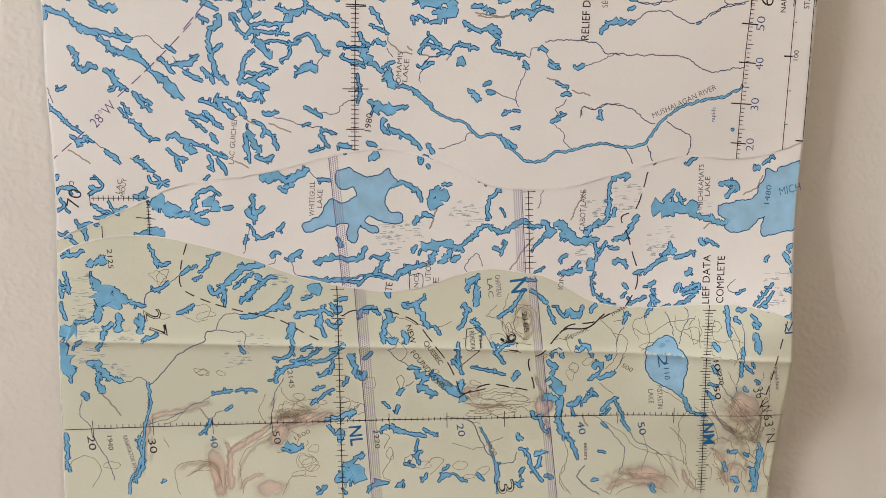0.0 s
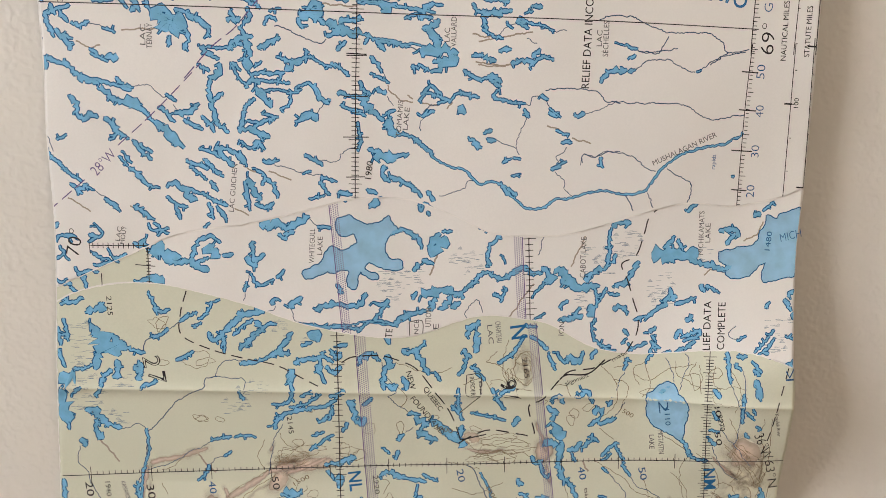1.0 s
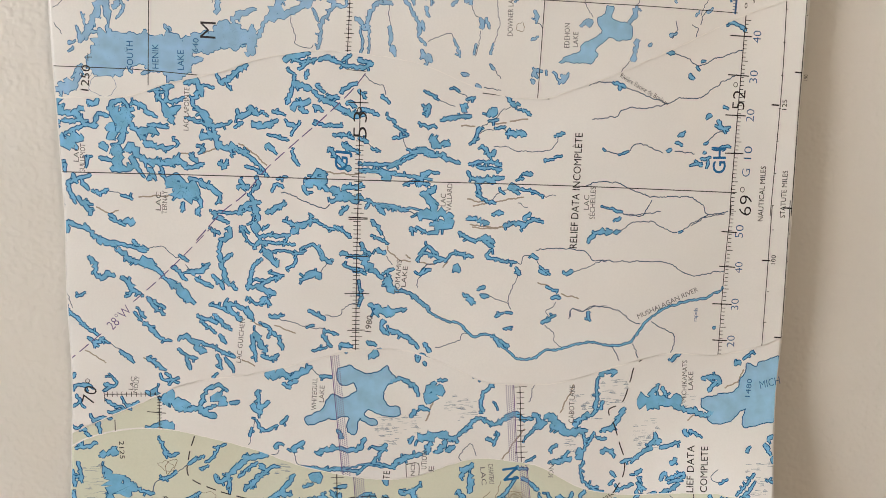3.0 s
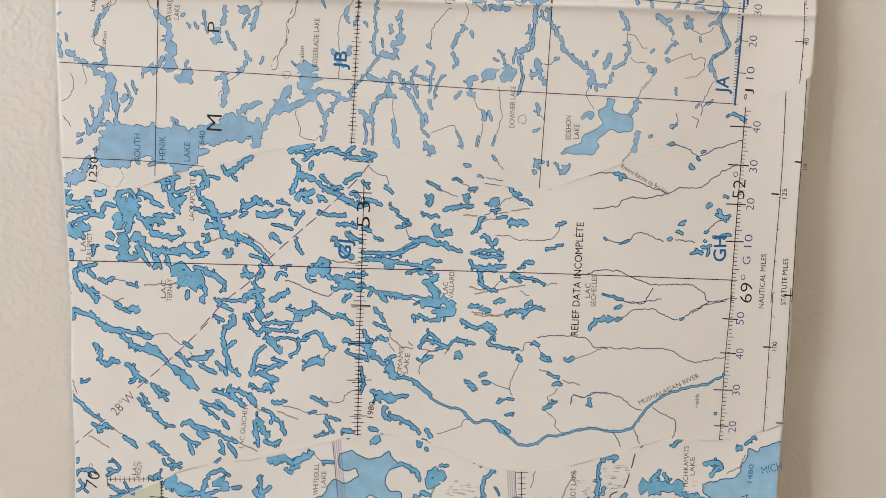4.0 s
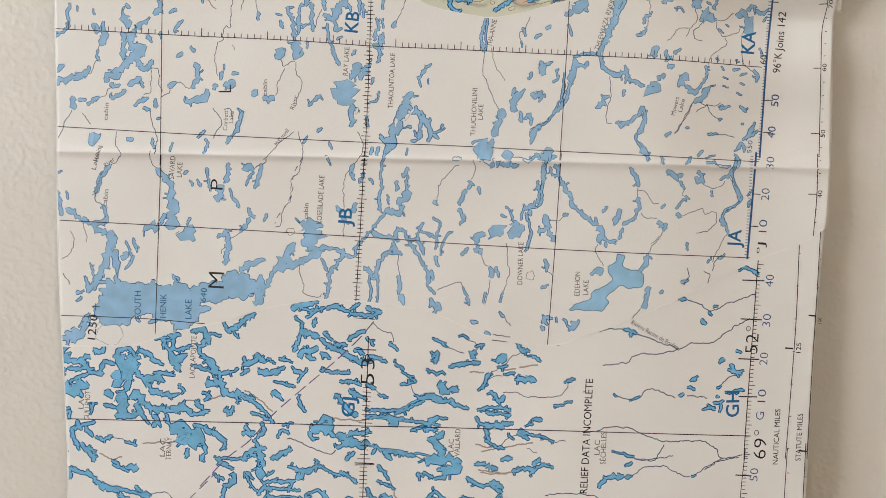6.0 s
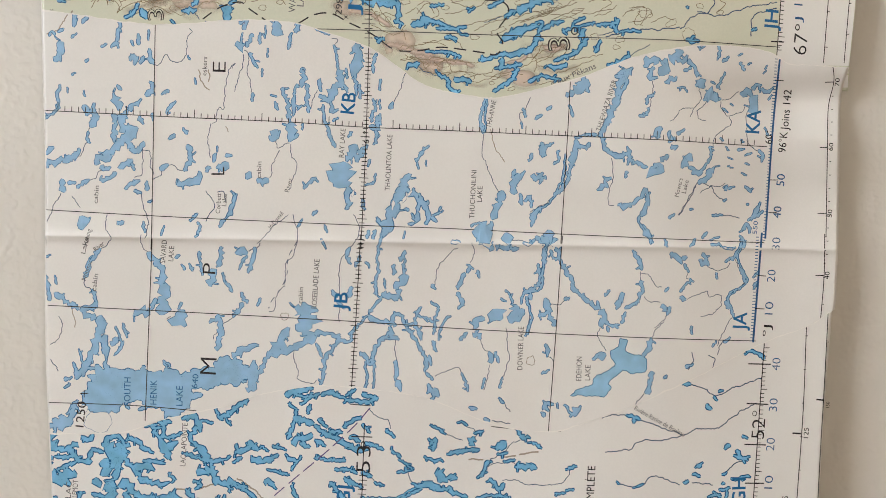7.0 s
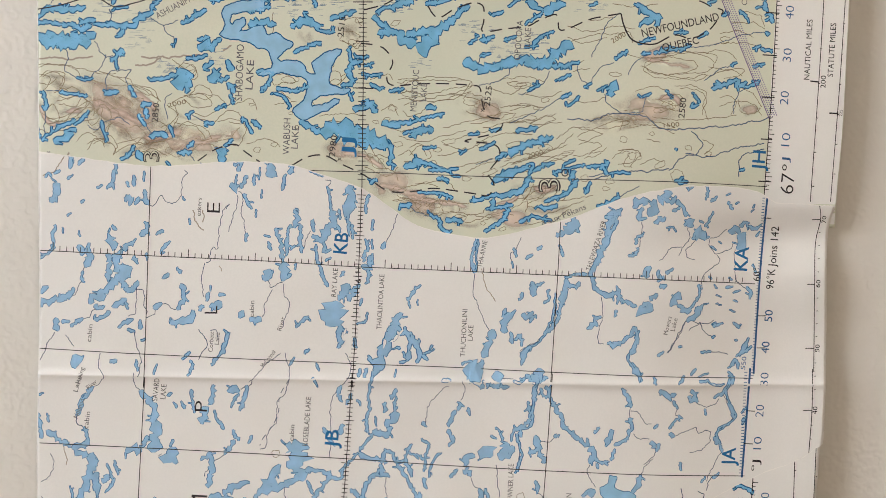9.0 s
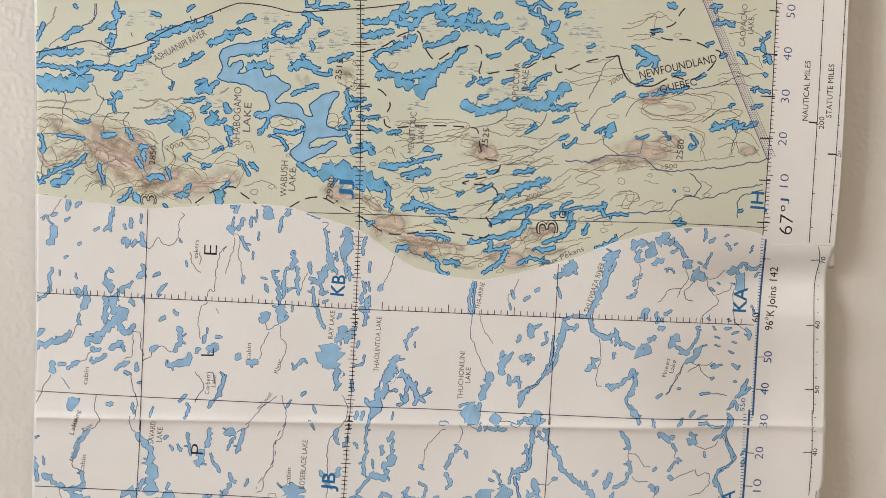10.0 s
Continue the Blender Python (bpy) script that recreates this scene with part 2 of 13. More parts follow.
def reach(sheet, w, *c):
    """A lake drawn out along the points c, about w mm wide, with pointed ends and an angular, uneven shore."""
    s = seed()
    rnd = random.Random(int(s * 10))
    k = Ink(sheet)
    c = pairs(c)
    for end, inward in ((0, 1), (-1, -2)):
        c[end] = c[end] + (c[end] - c[inward]).normalized() * (0.5 if sheet == 4 else 0.8)
    rough = resample(c, 0.12)
    w *= 1.0 if w > 4 or sheet == 4 else 0.86
    step = max(3, int(min(0.9, 0.45 + 0.18 * w) / 0.12))
    line = rough[::step]
    if len(line) < 3:
        line = [rough[0], rough[len(rough) // 2], rough[-1]]
    else:
        line[-1] = rough[-1]
    n = len(line)
    sway = min(0.32, 0.10 + 0.16 * w)
    line = [q + Vector((rnd.uniform(-sway, sway), rnd.uniform(-sway, sway))) * (0.5 if i in (0, n - 1) else 1) for i, q in enumerate(line)]
    inner = []
    for i in range(n):
        tip = 0.22 if i in (0, n - 1) else 1.0
        inner.append(tuple(max(0.05, w * tip * rnd.choice((0.20, 0.34, 0.44, 0.54, 0.72))) for _ in (0, 1)))
    edge = shore_width(sheet) * (0.72 if sheet == 4 else 1.0)
    rows = k.water(line, inner, edge)
    # thin arms that leave the shore at a slant
    for _ in range(int(len(rough) * 0.12 / (3.6 if sheet == 4 else 2.1))):
        i = rnd.randrange(0, n - 1)
        d = (line[i + 1] - line[i]).normalized()
        side = Vector((-d.y, d.x)) * rnd.choice((-1, 1)) + d * rnd.uniform(-1.4, 1.4)
        far = line[i] + side.normalized() * (0.5 * w + rnd.uniform(0.4, 1.3))
        bend = line[i].lerp(far, 0.55) + Vector((rnd.uniform(-0.2, 0.2), rnd.uniform(-0.2, 0.2)))
        thin = rnd.uniform(0.10, 0.2)
        k.water([line[i], bend, far], [(thin, thin), (thin * 1.3, thin * 0.8), (0.05, 0.05)], edge, rows[i][1])
    return k.put("lake", water_mats(sheet))


def mere(sheet, *c):
    """A wide lake inside the outline c."""
    s = seed()
    k = Ink(sheet)
    c = pairs(c)
    shore = resample(c + c[:1], 0.42, 0.5, s)[:-1]
    turn = sum(a.x * b.y - b.x * a.y for a, b in zip(shore, shore[1:] + shore[:1]))
    n, edge = len(shore), shore_width(sheet) * (0.8 if sheet == 4 else 1.0)
    outer = []
    for i, q in enumerate(shore):
        d = (shore[(i + 1) % n] - shore[i - 1]).normalized() * (1 if turn > 0 else -1)
        outer.append(q + Vector((d.y, -d.x)) * edge)
    # the water's face, divided finely enough to follow the paper
    bm = bmesh.new()
    bm.faces.new([bm.verts.new((q.x, q.y, 0)) for q in shore])
    bmesh.ops.triangulate(bm, faces=bm.faces[:])
    for _ in range(5):
        long = [e for e in bm.edges if e.calc_length() > 1.4]
        if not long:
            break
        bmesh.ops.subdivide_edges(bm, edges=long, cuts=1)
        bmesh.ops.triangulate(bm, faces=bm.faces[:])
    bm.verts.index_update()
    k.v += [k.spot(q.co, 0.10) for q in bm.verts]
    k.f += [tuple(q.index for q in f.verts) for f in bm.faces]
    k.m += [1] * len(k.f)
    bm.free()
    start = len(k.v)
    k.v += [k.spot(q, 0.10) for q in shore] + [k.spot(q, 0.06) for q in outer]
    for i in range(n):
        j = (i + 1) % n
        k.f.append((start + i, start + j, start + n + j, start + n + i))
        k.m.append(0)
    return k.put("lake", [water_mats(sheet)[0], LAKE_WIDE])


def pond(sheet, length, w, angle, u, v):
    """A ragged lake of roughly elliptic plan, turned by angle degrees."""
    s = seed()
    rnd = random.Random(int(s * 10))
    k = Ink(sheet)
    edge = shore_width(sheet)
    ca, sa = math.cos(radians(angle)), math.sin(radians(angle))
    n = max(24, int((length + w) * 8))
    inner, outer = [], []
    for i in range(n):
        a = 2 * math.pi * i / n
        x, y = math.cos(a) * length * 0.45, math.sin(a) * w * 0.45
        h = max(0.3, math.hypot(x, y))
        lobe = 0.45 * noise.noise(Vector((math.cos(a) * 1.9, math.sin(a) * 1.9, s)))
        r = 1 + lobe + 1.05 * ragged(Vector((x, y)), s, min(w, 2.2)) / h
        for border, g in ((inner, 0.0), (outer, edge)):
            f = max(0.15, r) + g / h
            border.append(Vector((u + (x * ca - y * sa) * f, v + (x * sa + y * ca) * f)))
    rim = k.basin(Vector((u, v)), inner, outer)
    if length > 2:
        starts = []
        for _ in range(1 + int(length / 5)):
            i = rnd.randrange(n)
            out = (inner[i] - Vector((u, v))).normalized()
            starts.append((inner[i] - out * 0.5, Vector((out.y, -out.x)), rim[i]))
        bays(k, starts, min(w * 0.3, 2.0), rnd, s, edge)
    return k.put("lake", water_mats(sheet) if length < 6 or sheet == 4 else [SHORE, LAKE_WIDE])


def isle(sheet, length, w, angle, u, v):
    """An island in a lake: paper-coloured, with its own shore."""
    s = seed()
    k = Ink(sheet)
    ca, sa = math.cos(radians(angle)), math.sin(radians(angle))
    inner, outer = [], []
    for i in range(16):
        a = 2 * math.pi * i / 16
        x, y = math.cos(a) * length / 2, math.sin(a) * w / 2
        r = 1 + 0.5 * noise.noise(Vector((math.cos(a) * 1.5, math.sin(a) * 1.5, s)))
        for ring, g in ((inner, 0.0), (outer, 0.1)):
            f = r + g / max(0.2, math.hypot(x, y))
            ring.append(Vector((u + (x * ca - y * sa) * f, v + (x * sa + y * ca) * f)))
    k.basin(Vector((u, v)), inner, outer, 0.115, 0.13)
    return k.put("island", [water_mats(sheet)[0], WHITE if sheet in (2, 3, 4) else GREEN])


def river(sheet, w, *c):
    k = Ink(sheet)
    s = seed()
    k.stroke(pairs(c), w * (1.1 if sheet == 4 else 1.3), 0.05, 0, 0.3, 0.5, s)
    return k.put("river", STREAM_PALE if sheet == 4 else STREAM)


def broad_river(sheet, w, *c):
    k = Ink(sheet)
    s = seed()
    line = resample(pairs(c), 0.25, 0.5, s)
    ws = [w * (0.28 if sheet == 1 else 0.33) * (1 + 1.1 * noise.noise(Vector((q.x * 0.9, q.y * 0.9, s)))) for q in line]
    k.water(line, [(x, x) for x in ws], 0.22)
    return k.put("river", water_mats(sheet))


def rule(sheet, w, *c, colour=None, name="grid_line"):
    k = Ink(sheet)
    k.stroke(pairs(c), w, 0.135, 0, 1.0)
    return k.put(name, colour or BLACK)


def ticks(sheet, step, length, u1, v1, u2, v2, side=0, colour=None, every=5, w=0.2, name="tick_scale"):
    """Ticks along a line; side 0: across it, 1 or -1: on one side of it."""
    k = Ink(sheet)
    a, b = Vector((u1, v1)), Vector((u2, v2))
    d = (b - a).normalized()
    n = Vector((-d.y, d.x))
    for i in range(int((b - a).length / step) + 1):
        q = a + d * step * i
        m = length * (1.7 if every and i % every == 0 else 1.0)
        k.stroke([q - n * (m if side <= 0 else 0), q + n * (m if side >= 0 else 0)], w, 0.14, 0)
    return tagged(k.put(name, colour or BLACK), kind="stuff")


def dashes(sheet, w, dash, gap, *c, colour=None, name="boundary"):
    """A broken line, each dash a part of its own."""
    line = resample(pairs(c), 0.4)
    run, piece = 0.0, []
    for i, q in enumerate(line):
        if run % (dash + gap) < dash:
            piece.append(q)
        if piece and (run % (dash + gap) >= dash or i == len(line) - 1):
            if len(piece) > 1:
                k = Ink(sheet)
                k.strip(*ribbon(piece, [(w / 2, w / 2)] * len(piece)), 0.145, 0)
                k.put(name + "_dash", colour or BLACK)
            piece = []
        if i + 1 < len(line):
            run += (line[i + 1] - q).length


def contour(sheet, *c, w=0.17, colour=None, name="contour_line"):
    k = Ink(sheet)
    k.stroke(pairs(c), w, 0.03, 0, 0.4, 0.5, seed())
    return k.put(name, colour or BROWN)


def ring(sheet, length, w, angle, u, v):
    """A closed contour."""
    s = seed()
    k = Ink(sheet)
    ca, sa = math.cos(radians(angle)), math.sin(radians(angle))
    line = []
    n = max(16, int(length * 4))
    for i in range(n + 1):
        a = 2 * math.pi * (i % n) / n
        x, y = math.cos(a) * length / 2, math.sin(a) * w / 2
        r = 1 + 0.45 * noise.noise(Vector((math.cos(a) * 1.6, math.sin(a) * 1.6, s))) + 0.25 * noise.noise(Vector((math.cos(a) * 4, math.sin(a) * 4, s)))
        line.append(Vector((u + (x * ca - y * sa) * r, v + (x * sa + y * ca) * r)))
    k.strip(*ribbon(line, [(0.07, 0.07)] * len(line)), 0.03)
    return k.put("contour_line", BROWN)


def marsh(sheet, w, h, u, v):
    """Marsh signs: short water dashes and a few reed tufts."""
    rnd = random.Random(int(seed() * 10))
    k = Ink(sheet)
    for _ in range(int(w * h * 0.42) + 4):
        x, y = u + rnd.uniform(-0.5, 0.5) * w, v + rnd.uniform(-0.5, 0.5) * h
        x = u + (x - u) * (1 - 0.3 * abs(y - v) / h)
        if rnd.random() < 0.2:
            for s in (-0.5, -0.2, 0.1, 0.4):
                k.stroke([Vector((x + s * 0.7, y)), Vector((x + s * 1.2, y + 0.9 - abs(s)))], 0.08, 0.03, 0)
            k.stroke([Vector((x - 0.8, y)), Vector((x + 0.8, y))], 0.09, 0.03, 0)
        else:
            m = rnd.uniform(0.3, 1.1)
            k.stroke([Vector((x - m, y)), Vector((x + m, y))], 0.09, 0.03, 0)
    return tagged(k.put("marsh", MARSH), kind="stuff")


def hatched_band(sheet, w, u1, v1, u2, v2):
    """A boundary band: a violet line with a strip of fine dots beside it."""
    k = Ink(sheet)
    a, b = Vector((u1, v1)), Vector((u2, v2))
    d = (b - a).normalized()
    n = Vector((d.y, -d.x)) if d.y > 0 else Vector((-d.y, d.x))
    k.stroke([a, b], 0.24, 0.12, 1)
    rows = max(2, int(abs(w) / 0.62))
    for i in range(int((b - a).length / 0.62)):
        for j in range(rows):
            q = a + d * (i + 0.5 * (j % 2)) * 0.62 + n * math.copysign(0.45 + j * 0.62, w)
            r = 0.16
            k.strip([q - d * r - n * r, q + d * r - n * r], [q - d * r + n * r, q + d * r + n * r], 0.11)
    return tagged(k.put("boundary_band", [BAND, VIOLET]), kind="stuff")


def tint(sheet, length, w, angle, u, v, ink_used, lift=0.02, name="hill_tint"):
    """A soft-bordered printed tint."""
    k = Ink(sheet)
    s = seed()
    ca, sa = math.cos(radians(angle)), math.sin(radians(angle))
    rings, n, dens = 7, 40, []
    for r in range(rings + 1):
        f = r / rings
        for i in range(n):
            a = 2 * math.pi * i / n
            g = f * (1 + 0.35 * noise.noise(Vector((math.cos(a) * 1.5, math.sin(a) * 1.5, s))))
            x, y = math.cos(a) * length / 2 * g, math.sin(a) * w / 2 * g
            k.v.append(k.spot(Vector((u + x * ca - y * sa, v + x * sa + y * ca)), lift))
            dens.append(1 - smooth(0.25, 1.0, f))
    for r in range(rings):
        for i in range(n):
            j = (i + 1) % n
            k.f.append((r * n + i, (r + 1) * n + i, (r + 1) * n + j, r * n + j))
    return link_mesh(name, k.v, k.f, ink_used, SHEETS[sheet], density=dens)


def shade_band(sheet, w, *c, ink_used=None):
    """A soft printed band of hill shading along a line."""
    line = resample(pairs(c), 0.6, 0.4, seed())
    n, rows, k, load = len(line), 6, Ink(sheet), []
    l, r = ribbon(line, [(w / 2 * (0.7 + 0.6 * noise.noise(Vector((q.x * 0.3, q.y * 0.3, 4.0)))),) * 2 for q in line])
    for i in range(n):
        for j in range(rows + 1):
            q = l[i].lerp(r[i], j / rows)
            k.v.append(k.spot(q, 0.022))
            end = smooth(0, 5, min(i, n - 1 - i))
            load.append(end * (1 - abs(2 * j / rows - 1)) ** 0.8)
    for i in range(n - 1):
        for j in range(rows):
            a = i * (rows + 1) + j
            k.f.append((a, a + 1, a + rows + 2, a + rows + 1))
    return link_mesh("hill_shading", k.v, k.f, ink_used or UMBER, SHEETS[sheet], density=load)


def letters(sheet, words, u1, v1, u2, v2, height, colour=None, lift=0.15, bend=0.0, weight=0.0):
    """Lettering centred on the line u1, v1 to u2, v2, capitals height mm high."""
    data = bpy.data.curves.new("lettering", "FONT")
    data.body, data.size, data.resolution_u = words, 1.0, 3
    weight = 0.014 if weight == 0 and colour is BLUE else weight
    data.offset = weight + ((0.001 if height < 2.3 else -0.010) if weight == 0 else 0)
    ob = bpy.data.objects.new("lettering", data)
    scene.collection.objects.link(ob)
    me = bpy.data.meshes.new_from_object(ob.evaluated_get(bpy.context.evaluated_depsgraph_get()))
    bpy.data.objects.remove(ob)
    a, b = Vector((u1, v1)), Vector((u2, v2))
    d = (b - a).normalized()
    n = Vector((-d.y, d.x))
    xs = [q.co.x for q in me.vertices] or [0, 1]
    x0, x1 = min(xs), max(xs)
    f = (b - a).length / max(x1 - x0, 1e-6)
    verts = []
    for q in me.vertices:
        t = (q.co.x - x0) * f
        arch = bend * (1 - (2 * t / (b - a).length - 1) ** 2)
        p = a + d * t + n * ((q.co.y / 0.69 - 0.5) * height + arch)
        verts.append(at(sheet, p.x, p.y, lift))
    faces = [tuple(p.vertices) for p in me.polygons]
    bpy.data.meshes.remove(me)
    return link_mesh("lettering", verts, faces, colour or BLACK, SHEETS[sheet])


def open_numeral(sheet, words, u1, v1, u2, v2, height, paper_used):
    """Large hollow figures: a dark outline round the paper's own colour."""
    letters(sheet, words, u1, v1, u2, v2, height, BLACK, weight=0.012)
    d = Vector((u2 - u1, v2 - v1)).normalized() * 0.16
    letters(sheet, words, u1 + d.x, v1 + d.y, u2 - d.x, v2 - d.y, height * 0.97, paper_used, lift=0.17, weight=-0.028)


# ---------------------------------------------------------------- the room
def slab(name, lo, hi, mat, label, category):
    bm = bmesh.new()
    bmesh.ops.create_cube(bm, size=1)
    for q in bm.verts:
        q.co = Vector([(lo[i] + hi[i]) / 2 + q.co[i] * (hi[i] - lo[i]) for i in range(3)])
    me = bpy.data.meshes.new(name)
    bm.to_mesh(me)
    bm.free()
    me.materials.append(mat)
    return tagged(new(name, me), label, category, kind="structure")


slab("wall_north", (-2.2, WALL_Y / 1000, 0), (3.6, 0.12, 2.44), WALL, "beige painted wall with fine orange-peel texture", "wall")
# unseen sides, floor and ceiling, added to close the room and bounce light
slab("unseen_wall_south", (-2.2, -5.12, 0), (3.6, -5.0, 2.44), WALL, "unseen beige wall behind the viewer, added to bounce light", "wall")
slab("unseen_wall_west", (-2.32, -5.12, 0), (-2.2, 0.12, 2.44), WALL, "unseen beige side wall, added to bounce light", "wall")
slab("unseen_wall_east", (3.6, -5.12, 0), (3.72, 0.12, 2.44), WALL, "unseen beige side wall, added to bounce light", "wall")
slab("floor", (-2.32, -5.12, -0.1), (3.72, 0.12, 0), FLOOR_BROWN, "unseen brown floor, added to bounce light", "floor")
slab("ceiling", (-2.32, -5.12, 2.44), (3.72, 0.12, 2.54), CEIL, "unseen pale ceiling, added to bounce light", "ceiling")

# ---------------------------------------------------------------- the sheets
LEFT = [(-93, -94.1), (-43.2, -91.2), (-15, -88.9), (5.8, -87.6), (29, -87.5), (51.3, -86.5), (111, -86.9), (157.7, -85.5), (191, -85.3), (221.3, -85), (251.3, -85.1), (260.3, -85.3)]
RIGHT_1 = [(-101.4, 124.5), (-85.8, 125.8), (-70.8, 127.5), (-52.6, 129.5), (-41.9, 128.5), (-27.8, 126.6)]
RIGHT_2 = [(-43.7, 128.6), (-22.6, 127.5), (-5.6, 127.2), (9.3, 128.1), (13.4, 128.3)]
RIGHT_3 = [(10.2, 128.2), (50.6, 129.5), (84.2, 130.2), (119, 131.8)]
RIGHT_4 = [(115.7, 132.1), (120.7, 132.7), (129, 132.8), (135.3, 132.9), (153, 132.6), (178.4, 132.2), (182.4, 132.9), (186.8, 134.2), (189.5, 134.5)]
RIGHT_5 = [(180, 134.2), (187.2, 134.4), (210, 135.8), (255.3, 136.8)]
BOTTOM_1 = [(-120, -150), (160, -150)]
TOP_1 = [(-95.2, -14.9), (-89.9, -12.2), (-83.6, -8.9), (-72.3, -6.4), (-59.7, -6.6), (-50.3, -8.7), (-34.5, -13.2), (-21.8, -18.3), (-13.7, -20.6), (-5.6, -22.4), (5.9, -23.9), (14.2, -23.2), (22.6, -20.5), (29.3, -18.4), (36, -17.7), (44.3, -18.9), (52.8, -20.6), (64.7, -27.3), (73.3, -29.6), (81.9, -30.3), (92.3, -29.6), (102.6, -29), (111.3, -29.2), (120.2, -31.1), (128.3, -33.9), (134.6, -35.8)]
BOTTOM_2 = [(-95.9, -22.2), (-90.6, -19.5), (-84.3, -16.2), (-72.9, -13.7), (-60.2, -13.9), (-50.8, -16), (-34.9, -20.7), (-22.2, -25.8), (-14.1, -28.1), (-5.9, -30), (5.7, -31.5), (14.1, -30.8), (22.5, -28.1), (29.2, -26), (35.9, -25.3), (44.4, -26.5), (52.8, -28.3), (64.9, -35.1), (73.5, -37.4), (82.2, -38.1), (92.6, -37.5), (103, -36.9), (111.8, -37.1), (120.7, -39), (128.8, -41.9), (135.2, -43.8)]
TOP_2 = [(-94.7, -10.5), (-89.8, -8.5), (-75.1, -2.3), (-61.2, 3.5), (-55.5, 6), (-44.4, 8.1), (-34.8, 9), (-23.6, 11.3), (-13.9, 13.5), (-4.3, 15.8), (5.3, 16.1), (13.4, 15.1), (24.6, 11), (36, 5.5), (44.2, 4.6), (54.2, 4.4), (62.4, 5.6), (74, 8.9), (85.6, 12), (93.9, 13.3), (107.4, 12.4), (120.7, 14.6), (127.7, 17.2), (132.4, 18.3)]
BOTTOM_3 = [(-95.4, -17), (-90.4, -15), (-75.7, -8.7), (-61.7, -2.9), (-56, -0.4), (-44.8, 1.7), (-35.2, 2.7), (-23.9, 4.9), (-14.2, 7.2), (-4.5, 9.4), (5.2, 9.8), (13.2, 8.7), (24.6, 4.5), (36, -1), (44.3, -1.9), (54.2, -2.1), (62.6, -0.9), (74.2, 2.4), (85.8, 5.5), (94.2, 6.8), (107.7, 5.8), (121.2, 8.1), (128.1, 10.6), (132.8, 11.7)]
TOP_3 = [(-91.6, 89.2), (-86.8, 89.3), (-75.6, 89.5), (-65.9, 89.8), (-56.1, 93), (-39.8, 96.5), (-30, 99.8), (-13.6, 102.3), (-3.9, 102), (9.2, 100.4), (19.1, 98.1), (34, 91.8), (42.4, 89.7), (54.1, 89), (60.8, 91.1), (75.8, 96.4), (92.5, 103.8), (109.1, 112), (114.1, 114.1), (125.8, 118.6), (133.2, 123.5), (137.4, 125.6)]
BOTTOM_4 = [(-91.9, 84.3), (-87.1, 84.5), (-75.8, 84.6), (-66.1, 84.9), (-56.3, 88.1), (-40, 91.7), (-30.1, 94.9), (-13.8, 97.5), (-3.9, 97.1), (9.2, 95.5), (19.1, 93.2), (34, 86.9), (42.4, 84.7), (54.1, 84), (60.9, 86.1), (75.9, 91.4), (92.7, 98.8), (109.3, 107.1), (114.3, 109.2), (126, 113.7), (133.5, 118.6), (137.6, 120.7)]
TOP_4 = [(-88.5, 200.1), (-78.1, 198.7), (-57, 196.1), (-44.9, 196.5), (-34.3, 197.4), (-19.1, 196.9), (-8.4, 193.9), (2.4, 190.1), (10.2, 184.8), (16.4, 180.6), (25.7, 178.2), (35.1, 177.1), (42.9, 178.3), (50.7, 180.4), (61.6, 183.5), (74.1, 188.3), (89.9, 191.7), (102.6, 192), (112.2, 190.6), (117.1, 187.8), (125.1, 187.3), (134.4, 186.8), (139.6, 186.7)]
BOTTOM_5 = [(-88.6, 194), (-78.1, 192.6), (-57.1, 190), (-45, 190.4), (-34.3, 191.2), (-19.1, 190.7), (-8.3, 187.7), (2.4, 183.9), (10.2, 178.6), (16.4, 174.4), (25.8, 172), (35.1, 170.9), (42.9, 172), (50.7, 174.1), (61.7, 177.3), (74.2, 182.1), (90, 185.4), (102.7, 185.7), (112.3, 184.3), (117.2, 181.5), (125.2, 180.9), (134.6, 180.5), (139.7, 180.4)]
TOP_5 = [(-120, 300), (160, 300)]

BOUNDS = {1: (BOTTOM_1, TOP_1, RIGHT_1), 2: (BOTTOM_2, TOP_2, RIGHT_2), 3: (BOTTOM_3, TOP_3, RIGHT_3), 4: (BOTTOM_4, TOP_4, RIGHT_4), 5: (BOTTOM_5, TOP_5, RIGHT_5)}


